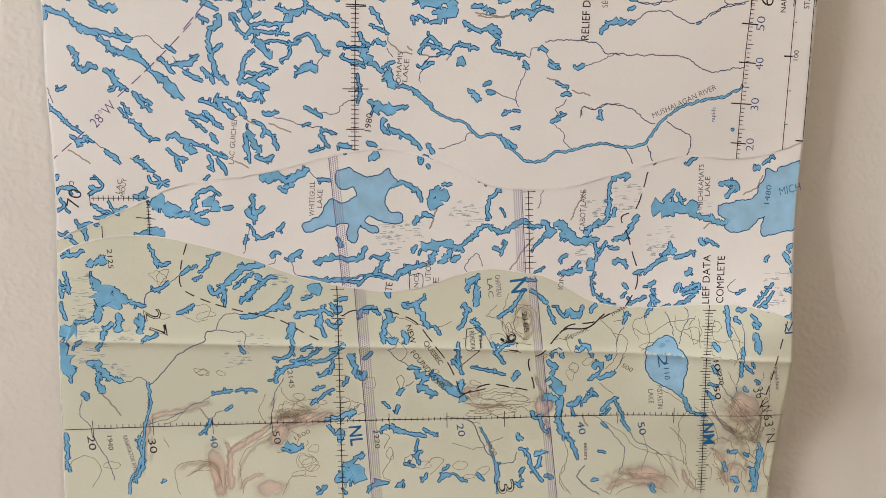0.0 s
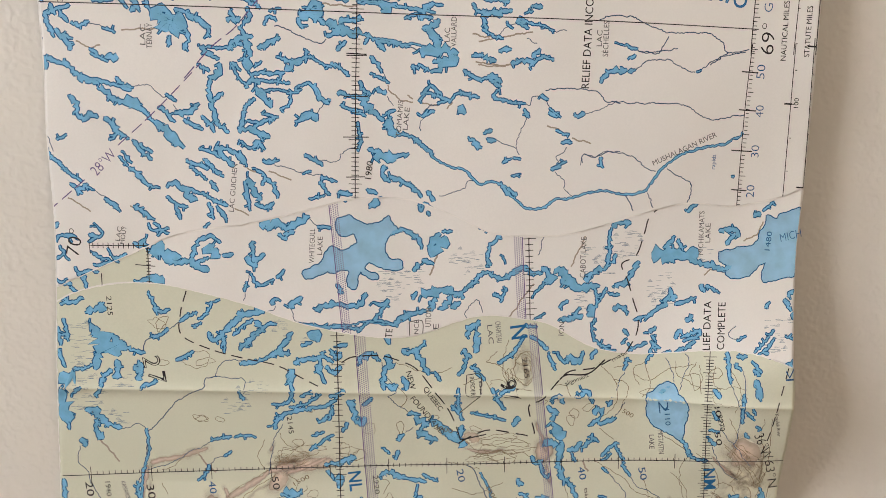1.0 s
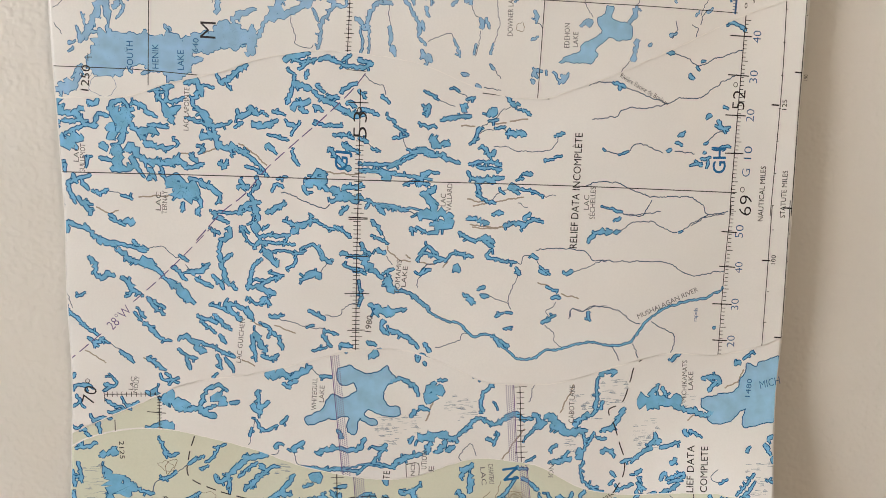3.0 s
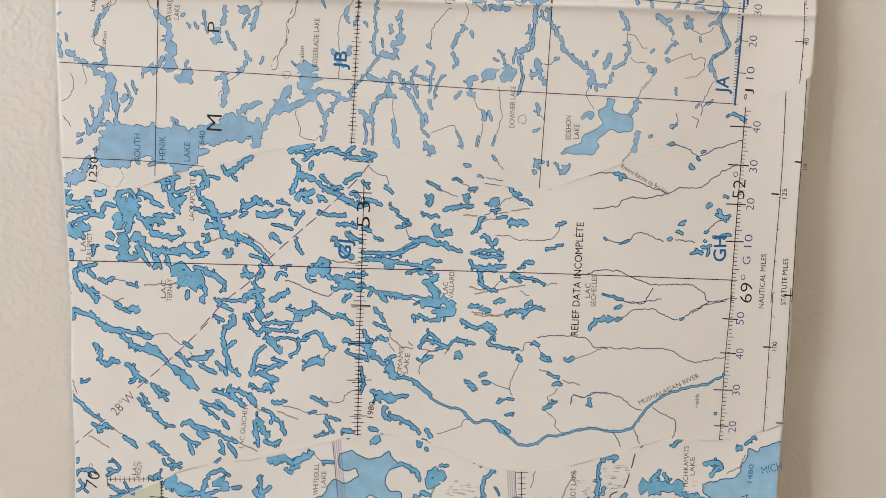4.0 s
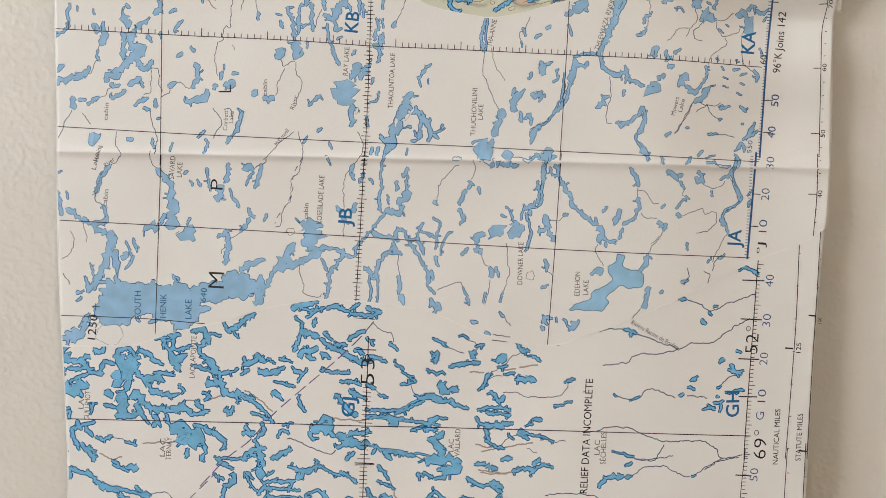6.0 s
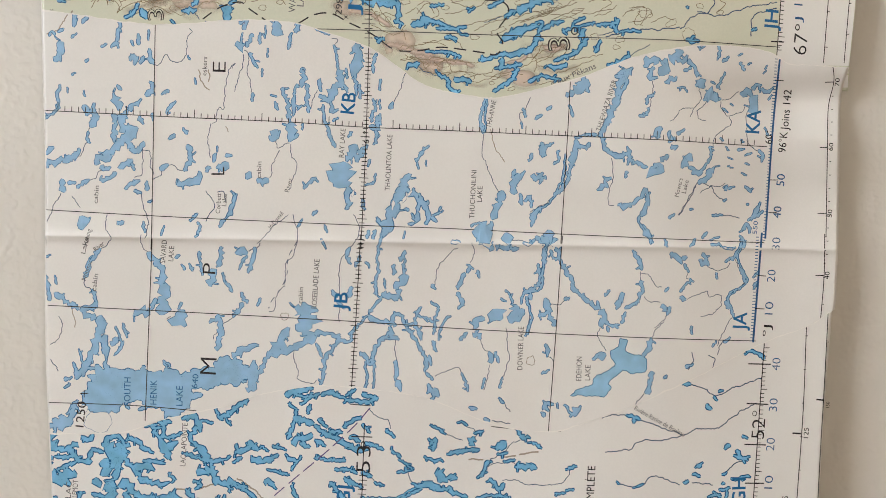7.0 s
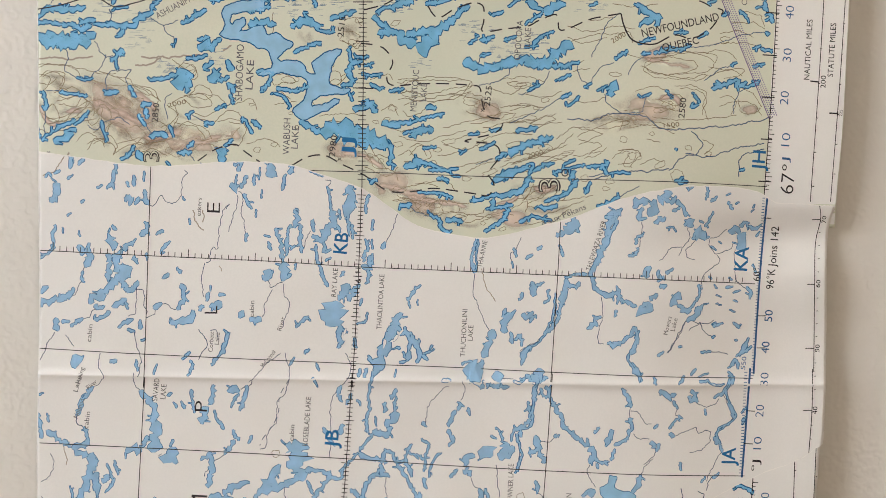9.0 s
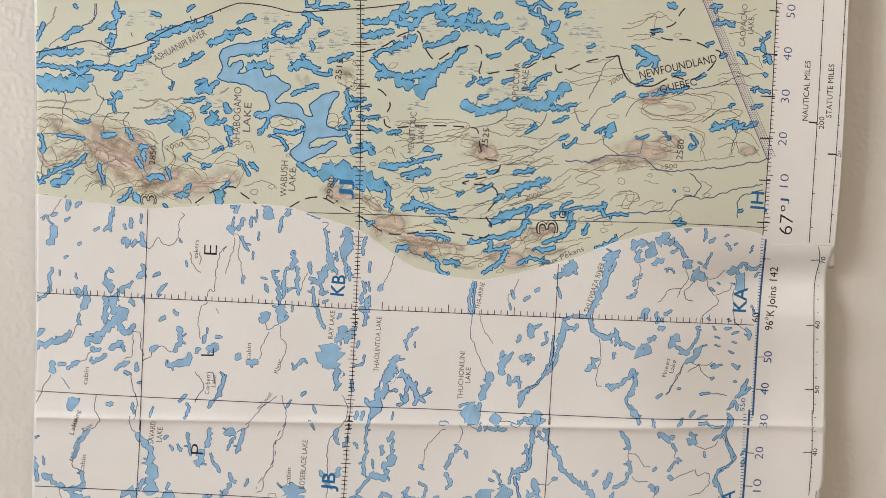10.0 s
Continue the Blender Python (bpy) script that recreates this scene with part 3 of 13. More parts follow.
def map_sheet(number, paper_used, bottom, top, right, label, torn=()):
    """One sheet of the strip: a bowed, waved paper with torn or cut edges."""
    thing = new("map_sheet")
    SHEETS[number] = thing
    tagged(thing, label, "map", "map sheets of the strip")
    cols, rows = 240, {1: 380, 2: 90, 3: 190, 4: 380, 5: 190}[number]

    def edge(points, u, rough, off):
        e = curve_through(points, u)
        if rough:
            e += rough * (noise.noise(Vector((u * 0.35, off, 1.0))) + 0.5 * noise.noise(Vector((u * 1.5, off, 5.0))))
        return e

    def place(s, r):
        u = -90 + s * 225
        for _ in range(3):
            v = edge(bottom, u, 0.25 if "bottom" in torn else 0, number * 9) * (1 - r) + edge(top, u, 0.25 if "top" in torn else 0, number * 9 + 4) * r
            l = curve_through(LEFT, v) + 0.12 * noise.noise(Vector((v * 0.6, number, 2.0))) + 0.06 * noise.noise(Vector((v * 2.3, number, 8.0)))
            u = l + s * (curve_through(right, v) + 0.08 * noise.noise(Vector((v * 0.3, number, 6.0))) - l)
        return u, v

    verts, faces = [], []
    for r in range(rows + 1):
        for s in range(cols + 1):
            u, v = place(s / cols, r / rows)
            verts.append(at(number, u, v))
    n = cols + 1
    for r in range(rows):
        for s in range(cols):
            faces.append((r * n + s, r * n + s + 1, (r + 1) * n + s + 1, (r + 1) * n + s))
    sheet = link_mesh("paper", verts, faces, [paper_used, TORN], thing)
    for p in sheet.data.polygons:
        p.use_smooth = True
    thick = sheet.modifiers.new("thickness", "SOLIDIFY")
    thick.thickness, thick.offset, thick.material_offset_rim = 0.00003, -1, 1
    # the bared white core along a torn edge
    for which, points in (("bottom", bottom), ("top", top)):
        if which not in torn:
            continue
        k = Ink(number)
        outer, inner = [], []
        for i in range(900):
            u, v = place(i / 899, 0.0 if which == "bottom" else 1.0)
            core = max(0.04, 0.22 + 0.45 * noise.noise(Vector((u * 0.10, number, 3.0))) + 0.22 * noise.noise(Vector((u * 0.9, number, 9.0))))
            outer.append(Vector((u, v)))
            inner.append(Vector((u, v + (core if which == "bottom" else -core))))
        k.bare(inner, outer, 0.17)
        k.put("torn_edge", TORN)
    # bared core along the cut left edge
    k = Ink(number)
    outer, inner = [], []
    for i in range(300):
        u, v = place(0.0, i / 299)
        outer.append(Vector((u, v)))
        inner.append(Vector((u + max(0.03, 0.22 + 0.3 * noise.noise(Vector((v * 0.5, number, 4.0)))), v)))
    k.bare(outer, inner, 0.17)
    k.put("cut_edge", TORN)
    return thing


map_sheet(1, GREEN, BOTTOM_1, TOP_1, RIGHT_1, "pale green torn topographic map sheet with folds and brown hills")
map_sheet(2, WHITE, BOTTOM_2, TOP_2, RIGHT_2, "white torn map strip with blue lakes and green corner", ("bottom",))
map_sheet(3, WHITE, BOTTOM_3, TOP_3, RIGHT_3, "white torn map sheet densely printed with blue lakes", ("bottom",))
map_sheet(5, GREEN, BOTTOM_5, TOP_5, RIGHT_5, "pale green map sheet with blue lakes and brown hills")
map_sheet(4, WHITE, BOTTOM_4, TOP_4, RIGHT_4, "white creased map sheet with pale blue lakes", ("bottom", "top"))


def margin(sheet, u1, v1, u2, v2, right, paper_used):
    """The unprinted white margin beyond the neat line."""
    k = Ink(sheet)
    left, far = [], []
    for i in range(120):
        t = i / 119
        v = v1 + (v2 - v1) * t
        left.append(Vector((u1 + (u2 - u1) * t, v)))
        far.append(Vector((curve_through(right, v) - 0.15, v)))
    n = 13
    for l, r in zip(left, far):
        for a in range(n):
            q = l.lerp(r, a / (n - 1))
            k.v.append(at(sheet, q.x, q.y, 0.015))
    for i in range(119):
        for a in range(n - 1):
            k.f.append((i * n + a, i * n + a + 1, (i + 1) * n + a + 1, (i + 1) * n + a))
            k.m.append(0)
    return k.put("margin", paper_used)


margin(5, 113.5, 181.5, 118.1, 300, RIGHT_5, WHITE)


def green_corner(sheet, bottom, top, u_end, paper_used):
    """The lowland tint that covers one end of a sheet."""
    k = Ink(sheet)
    cols, rows = 60, 40
    for i in range(cols + 1):
        for j in range(rows + 1):
            f = j / rows
            u = -90.0
            for _ in range(3):
                v = (curve_through(bottom, u) + 0.5) * (1 - f) + curve_through(top, u) * f
                l = curve_through(LEFT, v) + 0.3
                u = l + (u_end - l) * i / cols
            k.v.append(at(sheet, u, v, 0.015))
    for i in range(cols):
        for j in range(rows):
            a = i * (rows + 1) + j
            k.f.append((a, a + rows + 1, a + rows + 2, a + 1))
            k.m.append(0)
    return k.put("lowland_tint", paper_used)


green_corner(2, BOTTOM_2, TOP_2, -62.2, GREEN)

# ---------------------------------------------------------------- what is printed on them

# sheet 1
# tints of the hills
tint(1, 18.60, 12.68, 20, -24.2, -68.8, RUST)
tint(1, 15.27, 8.48, 60, -27.9, -75, ROSE)
tint(1, 6.78, 25.44, 5, -48.1, -87, ROSE)
tint(1, 25.48, 5.78, 10, -17.5, -70.8, ROSE)
tint(1, 10.24, 15.37, 0, 45.3, -39.8, RUST)
tint(1, 8.75, 10.50, 0, 51.5, -68.5, ROSE)
tint(1, 21.74, 10.87, -20, 85.8, -94.8, ROSE)
tint(1, 16.23, 10.82, 0, 76.8, -93.5, RUST)
tint(1, 18.02, 16.21, -35, 113.6, -70.4, ROSE)
tint(1, 12.72, 12.72, -40, 117.8, -79.8, RUST)
tint(1, 16.39, 21.85, -30, 112.6, -85.3, RUST)
tint(1, 12.89, 16.57, 0, 118.7, -96.9, RUST)
tint(1, 10.99, 10.99, 0, 111.3, -94.7, ROSE)
tint(1, 10.36, 6.91, 0, 28.9, -64.1, ROSE)
tint(1, 13.73, 8.58, 0, -32.2, -93.1, ROSE)
# grid
rule(1, 0.30, -9.8, -28.2, -10, -52.3, -10.3, -77.4, -10.4, -99.6)
ticks(1, 1.77, 1.16, -9.7, -30.3, -10.6, -95.8, every=5)
hatched_band(1, 3.31, -4.8, -27.5, -1.3, -99.9)
hatched_band(1, -3.05, 49.1, -27.8, 56.6, -102.2)
rule(1, 0.26, -92.1, -72.1, -10.7, -71.9, 41, -72.3, 106.6, -73, 128.2, -72.9)
ticks(1, 1.76, 1.15, -83.8, -72, 103.9, -73.1, every=0, side=1)
ticks(1, 17.65, 2.64, -83.8, -72, 103.9, -73.1, every=0)
rule(1, 0.24, 102.3, -36.8, 102.2, -57.3, 102.4, -100.5)
ticks(1, 0.95, 1.23, 102.4, -38.6, 102.4, -100.2, every=5)
dashes(1, 0.35, 3.52, 1.28, -52.4, -16, -54.4, -22.3, -54.6, -28.9, -47.1, -33.3, -37.5, -36.4, -27.7, -38.9, -19.7, -43.4, -14.8, -46.1)
dashes(1, 0.37, 4.99, 1.50, -8.7, -38.5, -5.3, -36.9, 2.2, -36.7, 7.2, -38, 13, -40.8, 17.2, -46.1, 22.2, -53.2, 24.7, -58.6, 26.3, -64.1)
dashes(1, 0.41, 4.49, 1.55, 25.8, -65.1, 30.7, -62.4, 35.8, -61.1, 44.5, -62.8, 48.8, -62.9, 47.1, -53.9, 51.3, -51.4, 56.5, -45.4, 59.9, -42.8, 66.7, -42.1, 71.9, -39.6)
rule(1, 0.45, 56.5, -45.4, 58.5, -44, 65.1, -43.8, 70.1, -39.6)
dashes(1, 0.35, 3.55, 1.60, 127, -41.8, 124.7, -52.5, 122.2, -63.3, 119.1, -72.4)
rule(1, 0.38, 26.3, -64.1, 34.1, -62.5)
letters(1, "20", -84.7, -74.3, -84.4, -78.9, 2.15)
letters(1, "30", -66.9, -76, -66.5, -80.6, 2.17)
letters(1, "40", -48.7, -75.5, -48.3, -79.5, 2.02, NAVY)
letters(1, "50", -29.9, -74.6, -29.4, -78.9, 2.04)
letters(1, "20", 26, -73.9, 26.7, -78.2, 2.09, NAVY)
letters(1, "40", 63.3, -74.5, 64.2, -78.9, 2.12, NAVY)
letters(1, "50", 82.3, -75.2, 83.2, -79.6, 2.14, NAVY)
open_numeral(1, "2", -63.8, -35.1, -63.5, -38.5, 4.86, GREEN)
open_numeral(1, "7", -62.5, -39.9, -62.2, -43.3, 4.88, GREEN)
letters(1, "2125", -74.3, -17.1, -74.3, -22.7, 1.43)
letters(1, "1835", -71.2, -13.2, -70.4, -8.4, 1.42)
letters(1, "40", -66.6, -8.6, -66, -4.7, 1.90)
letters(1, "2145", -24.7, -54.9, -24.3, -60.5, 1.51)
letters(1, "2220", 0.3, -75.2, 0.8, -81.4, 1.55)
letters(1, "1940", -79.2, -74.5, -79.1, -79.1, 1.49)
letters(1, "NL", -6, -73.7, -5.5, -80.2, 3.78, BLUE)
letters(1, "NM", 103.7, -75.8, 104.3, -83.7, 3.61, BLUE)
letters(1, "N", 43.8, -28.4, 44.3, -32.5, 4.74, BLUE)
letters(1, "2165", 45.7, -38.5, 46.6, -44.7, 1.54)
open_numeral(1, "97", 40.5, -45.1, 42.6, -51.9, 4.80, GREEN)
letters(1, "NEW", 11, -41.8, 12.3, -47.3, 1.69)
letters(1, "FOUNDLAND", 11.9, -49.8, 21.1, -61.7, 1.71)
letters(1, "QUEBEC", 15.9, -46.8, 20.7, -54.2, 1.53)
letters(1, "2", 88.2, -51.9, 88.8, -56.5, 2.99, NAME_BLUE)
letters(1, "1110", 89.6, -55.3, 90.2, -60.7, 1.59, NAME_BLUE)
letters(1, "MISTASTIN", 87.8, -62.5, 88.4, -70.5, 1.60, GREY)
letters(1, "LAKE", 85.1, -64, 85.4, -68.8, 1.60, GREY)
letters(1, "CHAPITEAU", 37.7, -27.1, 38.2, -33.6, 1.52, GREY)
letters(1, "LAC", 35.3, -28.1, 35.8, -33.9, 1.52, GREY)
letters(1, "BORDER", 29.9, -44, 30.3, -49.6, 1.36)
letters(1, "Bn", 32.5, -45.4, 32.8, -49.3, 1.02, GREY)
rule(1, 0.24, 28.4, -43.4, 32.5, -43.5, 32.4, -50)
rule(1, 0.24, 28.4, -43.4, 28.3, -49.5, 32.4, -50)
rule(1, 0.24, 32.4, -50, 25.9, -55.5)
letters(1, "alignment", 58.1, -46.8, 65.1, -44.1, 1.38)
letters(1, "mate", 72.2, -39.7, 76.6, -37.2, 1.38)
letters(1, "36°W", 118.8, -62.8, 122.5, -71.9, 3.25)
letters(1, "63°N", 122.6, -72.6, 124.3, -83.8, 2.91)
letters(1, "Kogaluk River", 124.2, -55.8, 125.4, -63.8, 1.08)
letters(1, "40°", 104.9, -52, 106.5, -59.2, 1.78)
letters(1, "2270", 106.2, -56.5, 107.4, -61.9, 1.60)
letters(1, "50", 105.6, -62.3, 106.7, -67, 1.79)
letters(1, "KANAIRIKTOK RIVER", -74.7, -74.6, -72.1, -86.7, 1.33, GREY)
letters(1, "eskers", 65.2, -81.8, 65.5, -87.4, 1.25)
letters(1, "1500", 34.6, -80.3, 37, -84.9, 1.40, BROWN)
letters(1, "2000", 18.4, -59.5, 24, -61.2, 1.37, BROWN)
letters(1, "1500", -24.3, -77.3, -19.7, -74.8, 1.36, BROWN)
letters(1, "1500", 75.2, -55.4, 79.2, -57.8, 1.40, BROWN)
open_numeral(1, "3", 39.8, -93.3, 40.6, -97.8, 5.33, GREEN)
letters(1, "150", 88.7, -32.2, 89.3, -37.4, 1.04, GREY)
# west edge lakes
broad_river(1, 0.82, -66.6, -57.4, -66.5, -64.8, -69, -73.6, -70.2, -82.5, -73.4, -87.9, -74.9, -93.7)
lake(1, 1.18, -65.3, -90.4, -63.5, -89.2)
# lakes along the boundary
lake(1, 1.10, -87.3, -14.7, -85.8, -18.6, -81.2, -17.6)
lake(1, 1.63, -33.5, -23.5, -30.1, -21.9)
lake(1, 1.74, -2.9, -94.2, 4.1, -92.6)
lake(1, 1.21, -18.6, -95.9, -15, -92.9)
ring(1, 4.23, 2.47, 20, 33.1, -90)
broad_river(1, 0.70, 32.3, -75.1, 35.4, -82.6, 37.2, -90.1, 37.5, -98)
lake(1, 1.42, 42.8, -94.1, 45.5, -96.1)
lake(1, 1.40, 19.9, -92.3, 23.4, -90.6, 26.9, -93.5)
broad_river(1, 0.91, 119.8, -83.7, 121.8, -87.5, 119.4, -93.1, 119, -101.2)
# contours
contour(1, -19.4, -38.2, -16.1, -36.6, -7.8, -38.5)
ring(1, 4.30, 1.65, -20, -51, -54.7)
ring(1, 2.98, 1.33, -20, -45.2, -55.2)
ring(1, 4.82, 2.57, -25, -61.1, -25.4)
ring(1, 3.92, 1.96, 20, -49, -37.2)
ring(1, 2.35, 1.51, 0, -18.4, -53)
ring(1, 3.37, 2.02, -20, -22.3, -63.5)
ring(1, 10.15, 3.04, 5, -19.9, -66.2)
ring(1, 3.39, 4.07, 0, -1, -59.7)
ring(1, 5.13, 3.42, 0, 37.6, -46.6)
ring(1, 2.44, 3.49, 0, 60.1, -58.4)
ring(1, 2.77, 1.73, 0, 51.4, -52.3)
ring(1, 15.65, 5.22, 5, 39.3, -67.2)
ring(1, 10.40, 3.81, 10, 37.6, -64.4)
ring(1, 4.67, 2.34, 0, -79.1, -84)
ring(1, 5.14, 4.45, 0, -21.5, -84.3)
ring(1, 8.15, 4.89, 0, -50.6, -36.6)
ring(1, 4.22, 1.62, 0, -60.4, -37.2)
ring(1, 3.40, 5.10, 0, -8.8, -66.6)
ring(1, 5.25, 1.75, 10, 84.3, -49.6)
ring(1, 10.26, 8.55, 0, 45.3, -41.6)
ring(1, 6.84, 5.13, 0, 44.8, -42.4)
ring(1, 4.44, 3.41, 0, 45.3, -39)
ring(1, 8.45, 6.09, 0, -25, -68.7)
ring(1, 5.08, 3.05, 0, -21.7, -68.9)
ring(1, 2.71, 1.69, 0, -26.8, -69.9)
ring(1, 10.63, 6.02, 0, 109, -50.3)
ring(1, 4.68, 7.21, 10, 113.6, -70.4)
contour(1, -92.5, -85.4, -90.5, -81.8, -85.5, -81.1, -82.6, -85.7, -85.6, -91.1)
contour(1, 56.9, -77.8, 59.6, -85.3, 57.1, -92.7, 60.7, -98.9)
contour(1, 67.4, -72.6, 76.4, -78.5, 81.9, -84.2, 94.7, -88.4, 98.5, -94.3, 97, -100.3)
contour(1, 73.3, -99.4, 75.9, -93.4, 82.2, -92.7, 91.3, -94, 95, -98)
contour(1, -46.9, -94.8, -47.4, -88.9, -49.6, -84.2, -57.2, -83.9, -60.8, -86.5, -59.7, -94.3)
contour(1, -40.9, -95, -41.2, -85.4, -38.4, -80, -29.5, -74)
contour(1, -46.1, -94.8, -44.7, -83.5, -42.5, -79, -31.1, -72.1)
contour(1, -55.8, -87.6, -50.5, -85.1, -46.7, -90.7)
contour(1, 99.3, -70, 103.9, -73.8, 107, -81.3, 103.7, -88.8)
contour(1, 108, -66.6, 113.7, -72.3, 119.7, -81.8, 118.3, -89.3)
contour(1, 111.6, -66.7, 115.4, -70.5, 121.7, -78.5)
contour(1, 103.5, -83.1, 108.8, -81.4, 112.7, -87.2, 111.3, -94.7)
contour(1, 105.6, -90.7, 109.5, -94.7, 111.6, -100.9)
contour(1, 116.6, -91.1, 115.1, -96.8, 117.1, -101.1)
contour(1, 88.4, -64.1, 96.6, -69.9, 94.2, -77.2, 96.5, -90.4)
contour(1, 78.9, -44.2, 84.2, -46.1, 89.3, -42.7, 98, -41.1)
contour(1, 82.3, -40.7, 84.3, -47.8, 81.8, -51.3)
contour(1, 91.8, -40.1, 92.9, -44.5, 100.1, -48.3)
contour(1, 68.4, -40.4, 73.8, -47.6, 73.1, -54.7, 68.8, -58.1)
contour(1, 28.9, -69.6, 41, -68.1, 49.8, -71.1)
contour(1, 39.3, -79, 30.5, -82.4, 23.6, -80.4)
contour(1, -11.5, -92.1, -6.2, -90.4)
contour(1, -28.9, -95.5, -25.2, -89.7, -18.3, -89.9)
contour(1, 27.2, -64.1, 32.4, -67.9, 49.7, -67.5)
contour(1, 21.9, -71.2, 32.3, -74.2)
ring(1, 5.24, 2.44, 0, 14.7, -87.4)
ring(1, 4.21, 2.81, 0, 26.1, -87.9)
ring(1, 3.52, 1.76, 0, 28.7, -91.7)
ring(1, 3.48, 2.44, 30, 65.3, -54.5)
contour(1, 7.2, -38.9, 17.2, -42.6, 24, -41)
contour(1, 34.2, -39.5, 37.6, -36.2)
contour(1, 108.5, -41.4, 112.4, -48.6, 111, -55.7)
contour(1, 104.1, -41.3, 103.8, -46.6, 106.2, -48.4)
contour(1, -47.2, -72.5, -49.6, -70.6, -52.6, -65.2, w=0.50, colour=TAN, name="esker")
contour(1, -80.3, -60.8, -77.4, -64.4, -75.2, -68, w=0.49, colour=TAN, name="esker")
contour(1, 63.8, -72.5, 65.7, -76.2, w=0.53, colour=TAN, name="esker")
# marsh
marsh(1, 8.01, 17.61, -82.7, -33.3)
marsh(1, 9.71, 11.33, -82.3, -46.9)
marsh(1, 8.10, 4.86, -73, -42)
marsh(1, 9.92, 3.97, -34.7, -45.6)
marsh(1, 6.54, 4.91, -27.2, -27.9)
marsh(1, 8.28, 4.97, -40, -51.5)
marsh(1, 4.94, 3.30, -18.3, -31.4)
marsh(1, 6.53, 4.90, -74.8, -54)

# sheet 2
# grid
hatched_band(2, 2.56, -10.9, 10.8, -8, -30.8)
hatched_band(2, -2.65, 44.8, -1, 46.2, -28.6)
rule(2, 0.27, 46.8, -2.3, 47.4, -29.5)
ticks(2, 1.74, 1.16, 46.9, -2.6, 47.4, -27.8, every=6)
rule(2, 0.25, -62.4, -3.3, -62.6, -13.9)
ticks(2, 0.95, 0.63, -62.3, -3.5, -62.6, -13.9, every=0)
rule(2, 0.25, -66.1, -8.1, -60.6, -8.7)
rule(2, 0.25, -75.8, -10.4, -75.9, -14.4)
rule(2, 0.25, -59.9, 0.6, -60.1, -2.6)
dashes(2, 0.37, 5.03, 1.85, 87.4, 7.4, 82.5, 3.4, 81, -1.5, 78.7, -8.1, 74.5, -10.6, 76.4, -15.6, 78.2, -21.6, 79.8, -26.8, 79.4, -32, 76.1, -38)
# words
letters(2, "WHITEGULL", -16.3, -8.6, -15.6, 1.4, 1.45, GREY)
letters(2, "LAKE", -13.9, -6.2, -13.5, -1, 1.45, GREY)
letters(2, "OUPI LAKE", 30.9, 1.4, 31.3, 12.6, 1.64, GREY)
letters(2, "CABOT LAKE", 62.8, -14.4, 63, -2.4, 1.68, GREY)
letters(2, "MICHIKAMATS", 98, -8.3, 97.9, 4.6, 1.53, GREY)
letters(2, "LAKE", 100, -4.7, 99.9, 1, 1.53, GREY)
letters(2, "LIEF DATA", 101, -36.6, 100.8, -22.1, 2.26)
letters(2, "COMPLETE", 105.4, -36.4, 105.2, -22.5, 2.26)
letters(2, "TE", 5.3, -31.3, 5.6, -28.6, 2.00)
letters(2, "UTION", 17, -28.3, 17.3, -22.6, 1.67, GREY)
letters(2, "NCE", 13.5, -30.3, 13.7, -26.2, 1.33, GREY)
letters(2, "E", 19.3, -29.1, 19.4, -27.4, 1.67, GREY)
letters(2, "MICH", 121.9, -3.8, 128.1, -2.3, 2.41, NAME_BLUE)
letters(2, "1480", 118.1, -7.4, 118.6, -1.8, 1.55, NAME_BLUE)
letters(2, "ION", 56.6, -31.8, 56.9, -27.7, 1.53, GREY)
letters(2, "K", 127.6, -45.4, 127.4, -41.8, 2.49, NAVY)
rule(2, 0.23, 11.5, -26.7, 15.3, -26.4, 15.4, -31.4)
rule(2, 0.23, 11.5, -26.7, 11.6, -30.8)
# lakes
lake(2, 1.59, -48.2, -1.1, -43.3, -0.4)
lake(2, 1.29, 14.9, 10.8, 15.6, 6, 16.5, 9.2)
pond(2, 2.91, 1.62, 90, 14.6, 10.5)
lake(2, 1.46, 17.2, 5.9, 18, 4.3)
pond(2, 3.22, 1.93, 60, 1.9, 8.5)
lake(2, 1.61, -5.8, 8.7, -6.4, 10.3)
lake(2, 1.38, 68.3, -35.2, 73.5, -37)
lake(2, 1.38, 83.8, -33.8, 85.6, -37.3)
lake(2, 1.21, 77, -37.1, 80.4, -35.4, 83, -34.6)
lake(2, 1.39, 92.7, -39.2, 95.2, -37.5)
lake(2, 1.22, 86.6, -40.8, 88.2, -37.4)
lake(2, 1.06, 117.1, -38.1, 120.5, -35.5, 122.1, -32.9)
lake(2, 1.24, 125.3, -41.8, 128.6, -39.2)
river(2, 0.23, 41.8, 12, 45.1, 5.5, 42.6, 2.3)
contour(2, 17.7, -12.9, 19.4, -8.8, 20.8, -5.5, w=0.50, colour=TAN, name="esker")
contour(2, 48.5, -16, 43.5, -22.6, 41, -26, w=0.42, colour=TAN, name="esker")
contour(2, 59.4, -11.1, 62.6, -4.5, 63.4, -2.1, w=0.42, colour=TAN, name="esker")
contour(2, 99.4, -14.4, 101.8, -12.7, 105.3, -13.6, w=0.43, colour=TAN, name="esker")
contour(2, 116.5, 1.2, 115, -2.1, 110.8, -4.5, w=0.43, colour=TAN, name="esker")
marsh(2, 11.52, 6.59, 10.3, -13.6)
marsh(2, 6.58, 9.87, 6.1, -15.2)
marsh(2, 10.11, 8.43, 67.8, -9.6)
marsh(2, 8.56, 10.27, 86.7, -18.4)
marsh(2, 6.63, 6.63, 30.2, -9.8)
marsh(2, 8.80, 10.55, 122.9, -32.9)
marsh(2, 8.43, 8.43, 76.1, -4.8)
marsh(2, 6.79, 6.79, 64.6, -21.3)
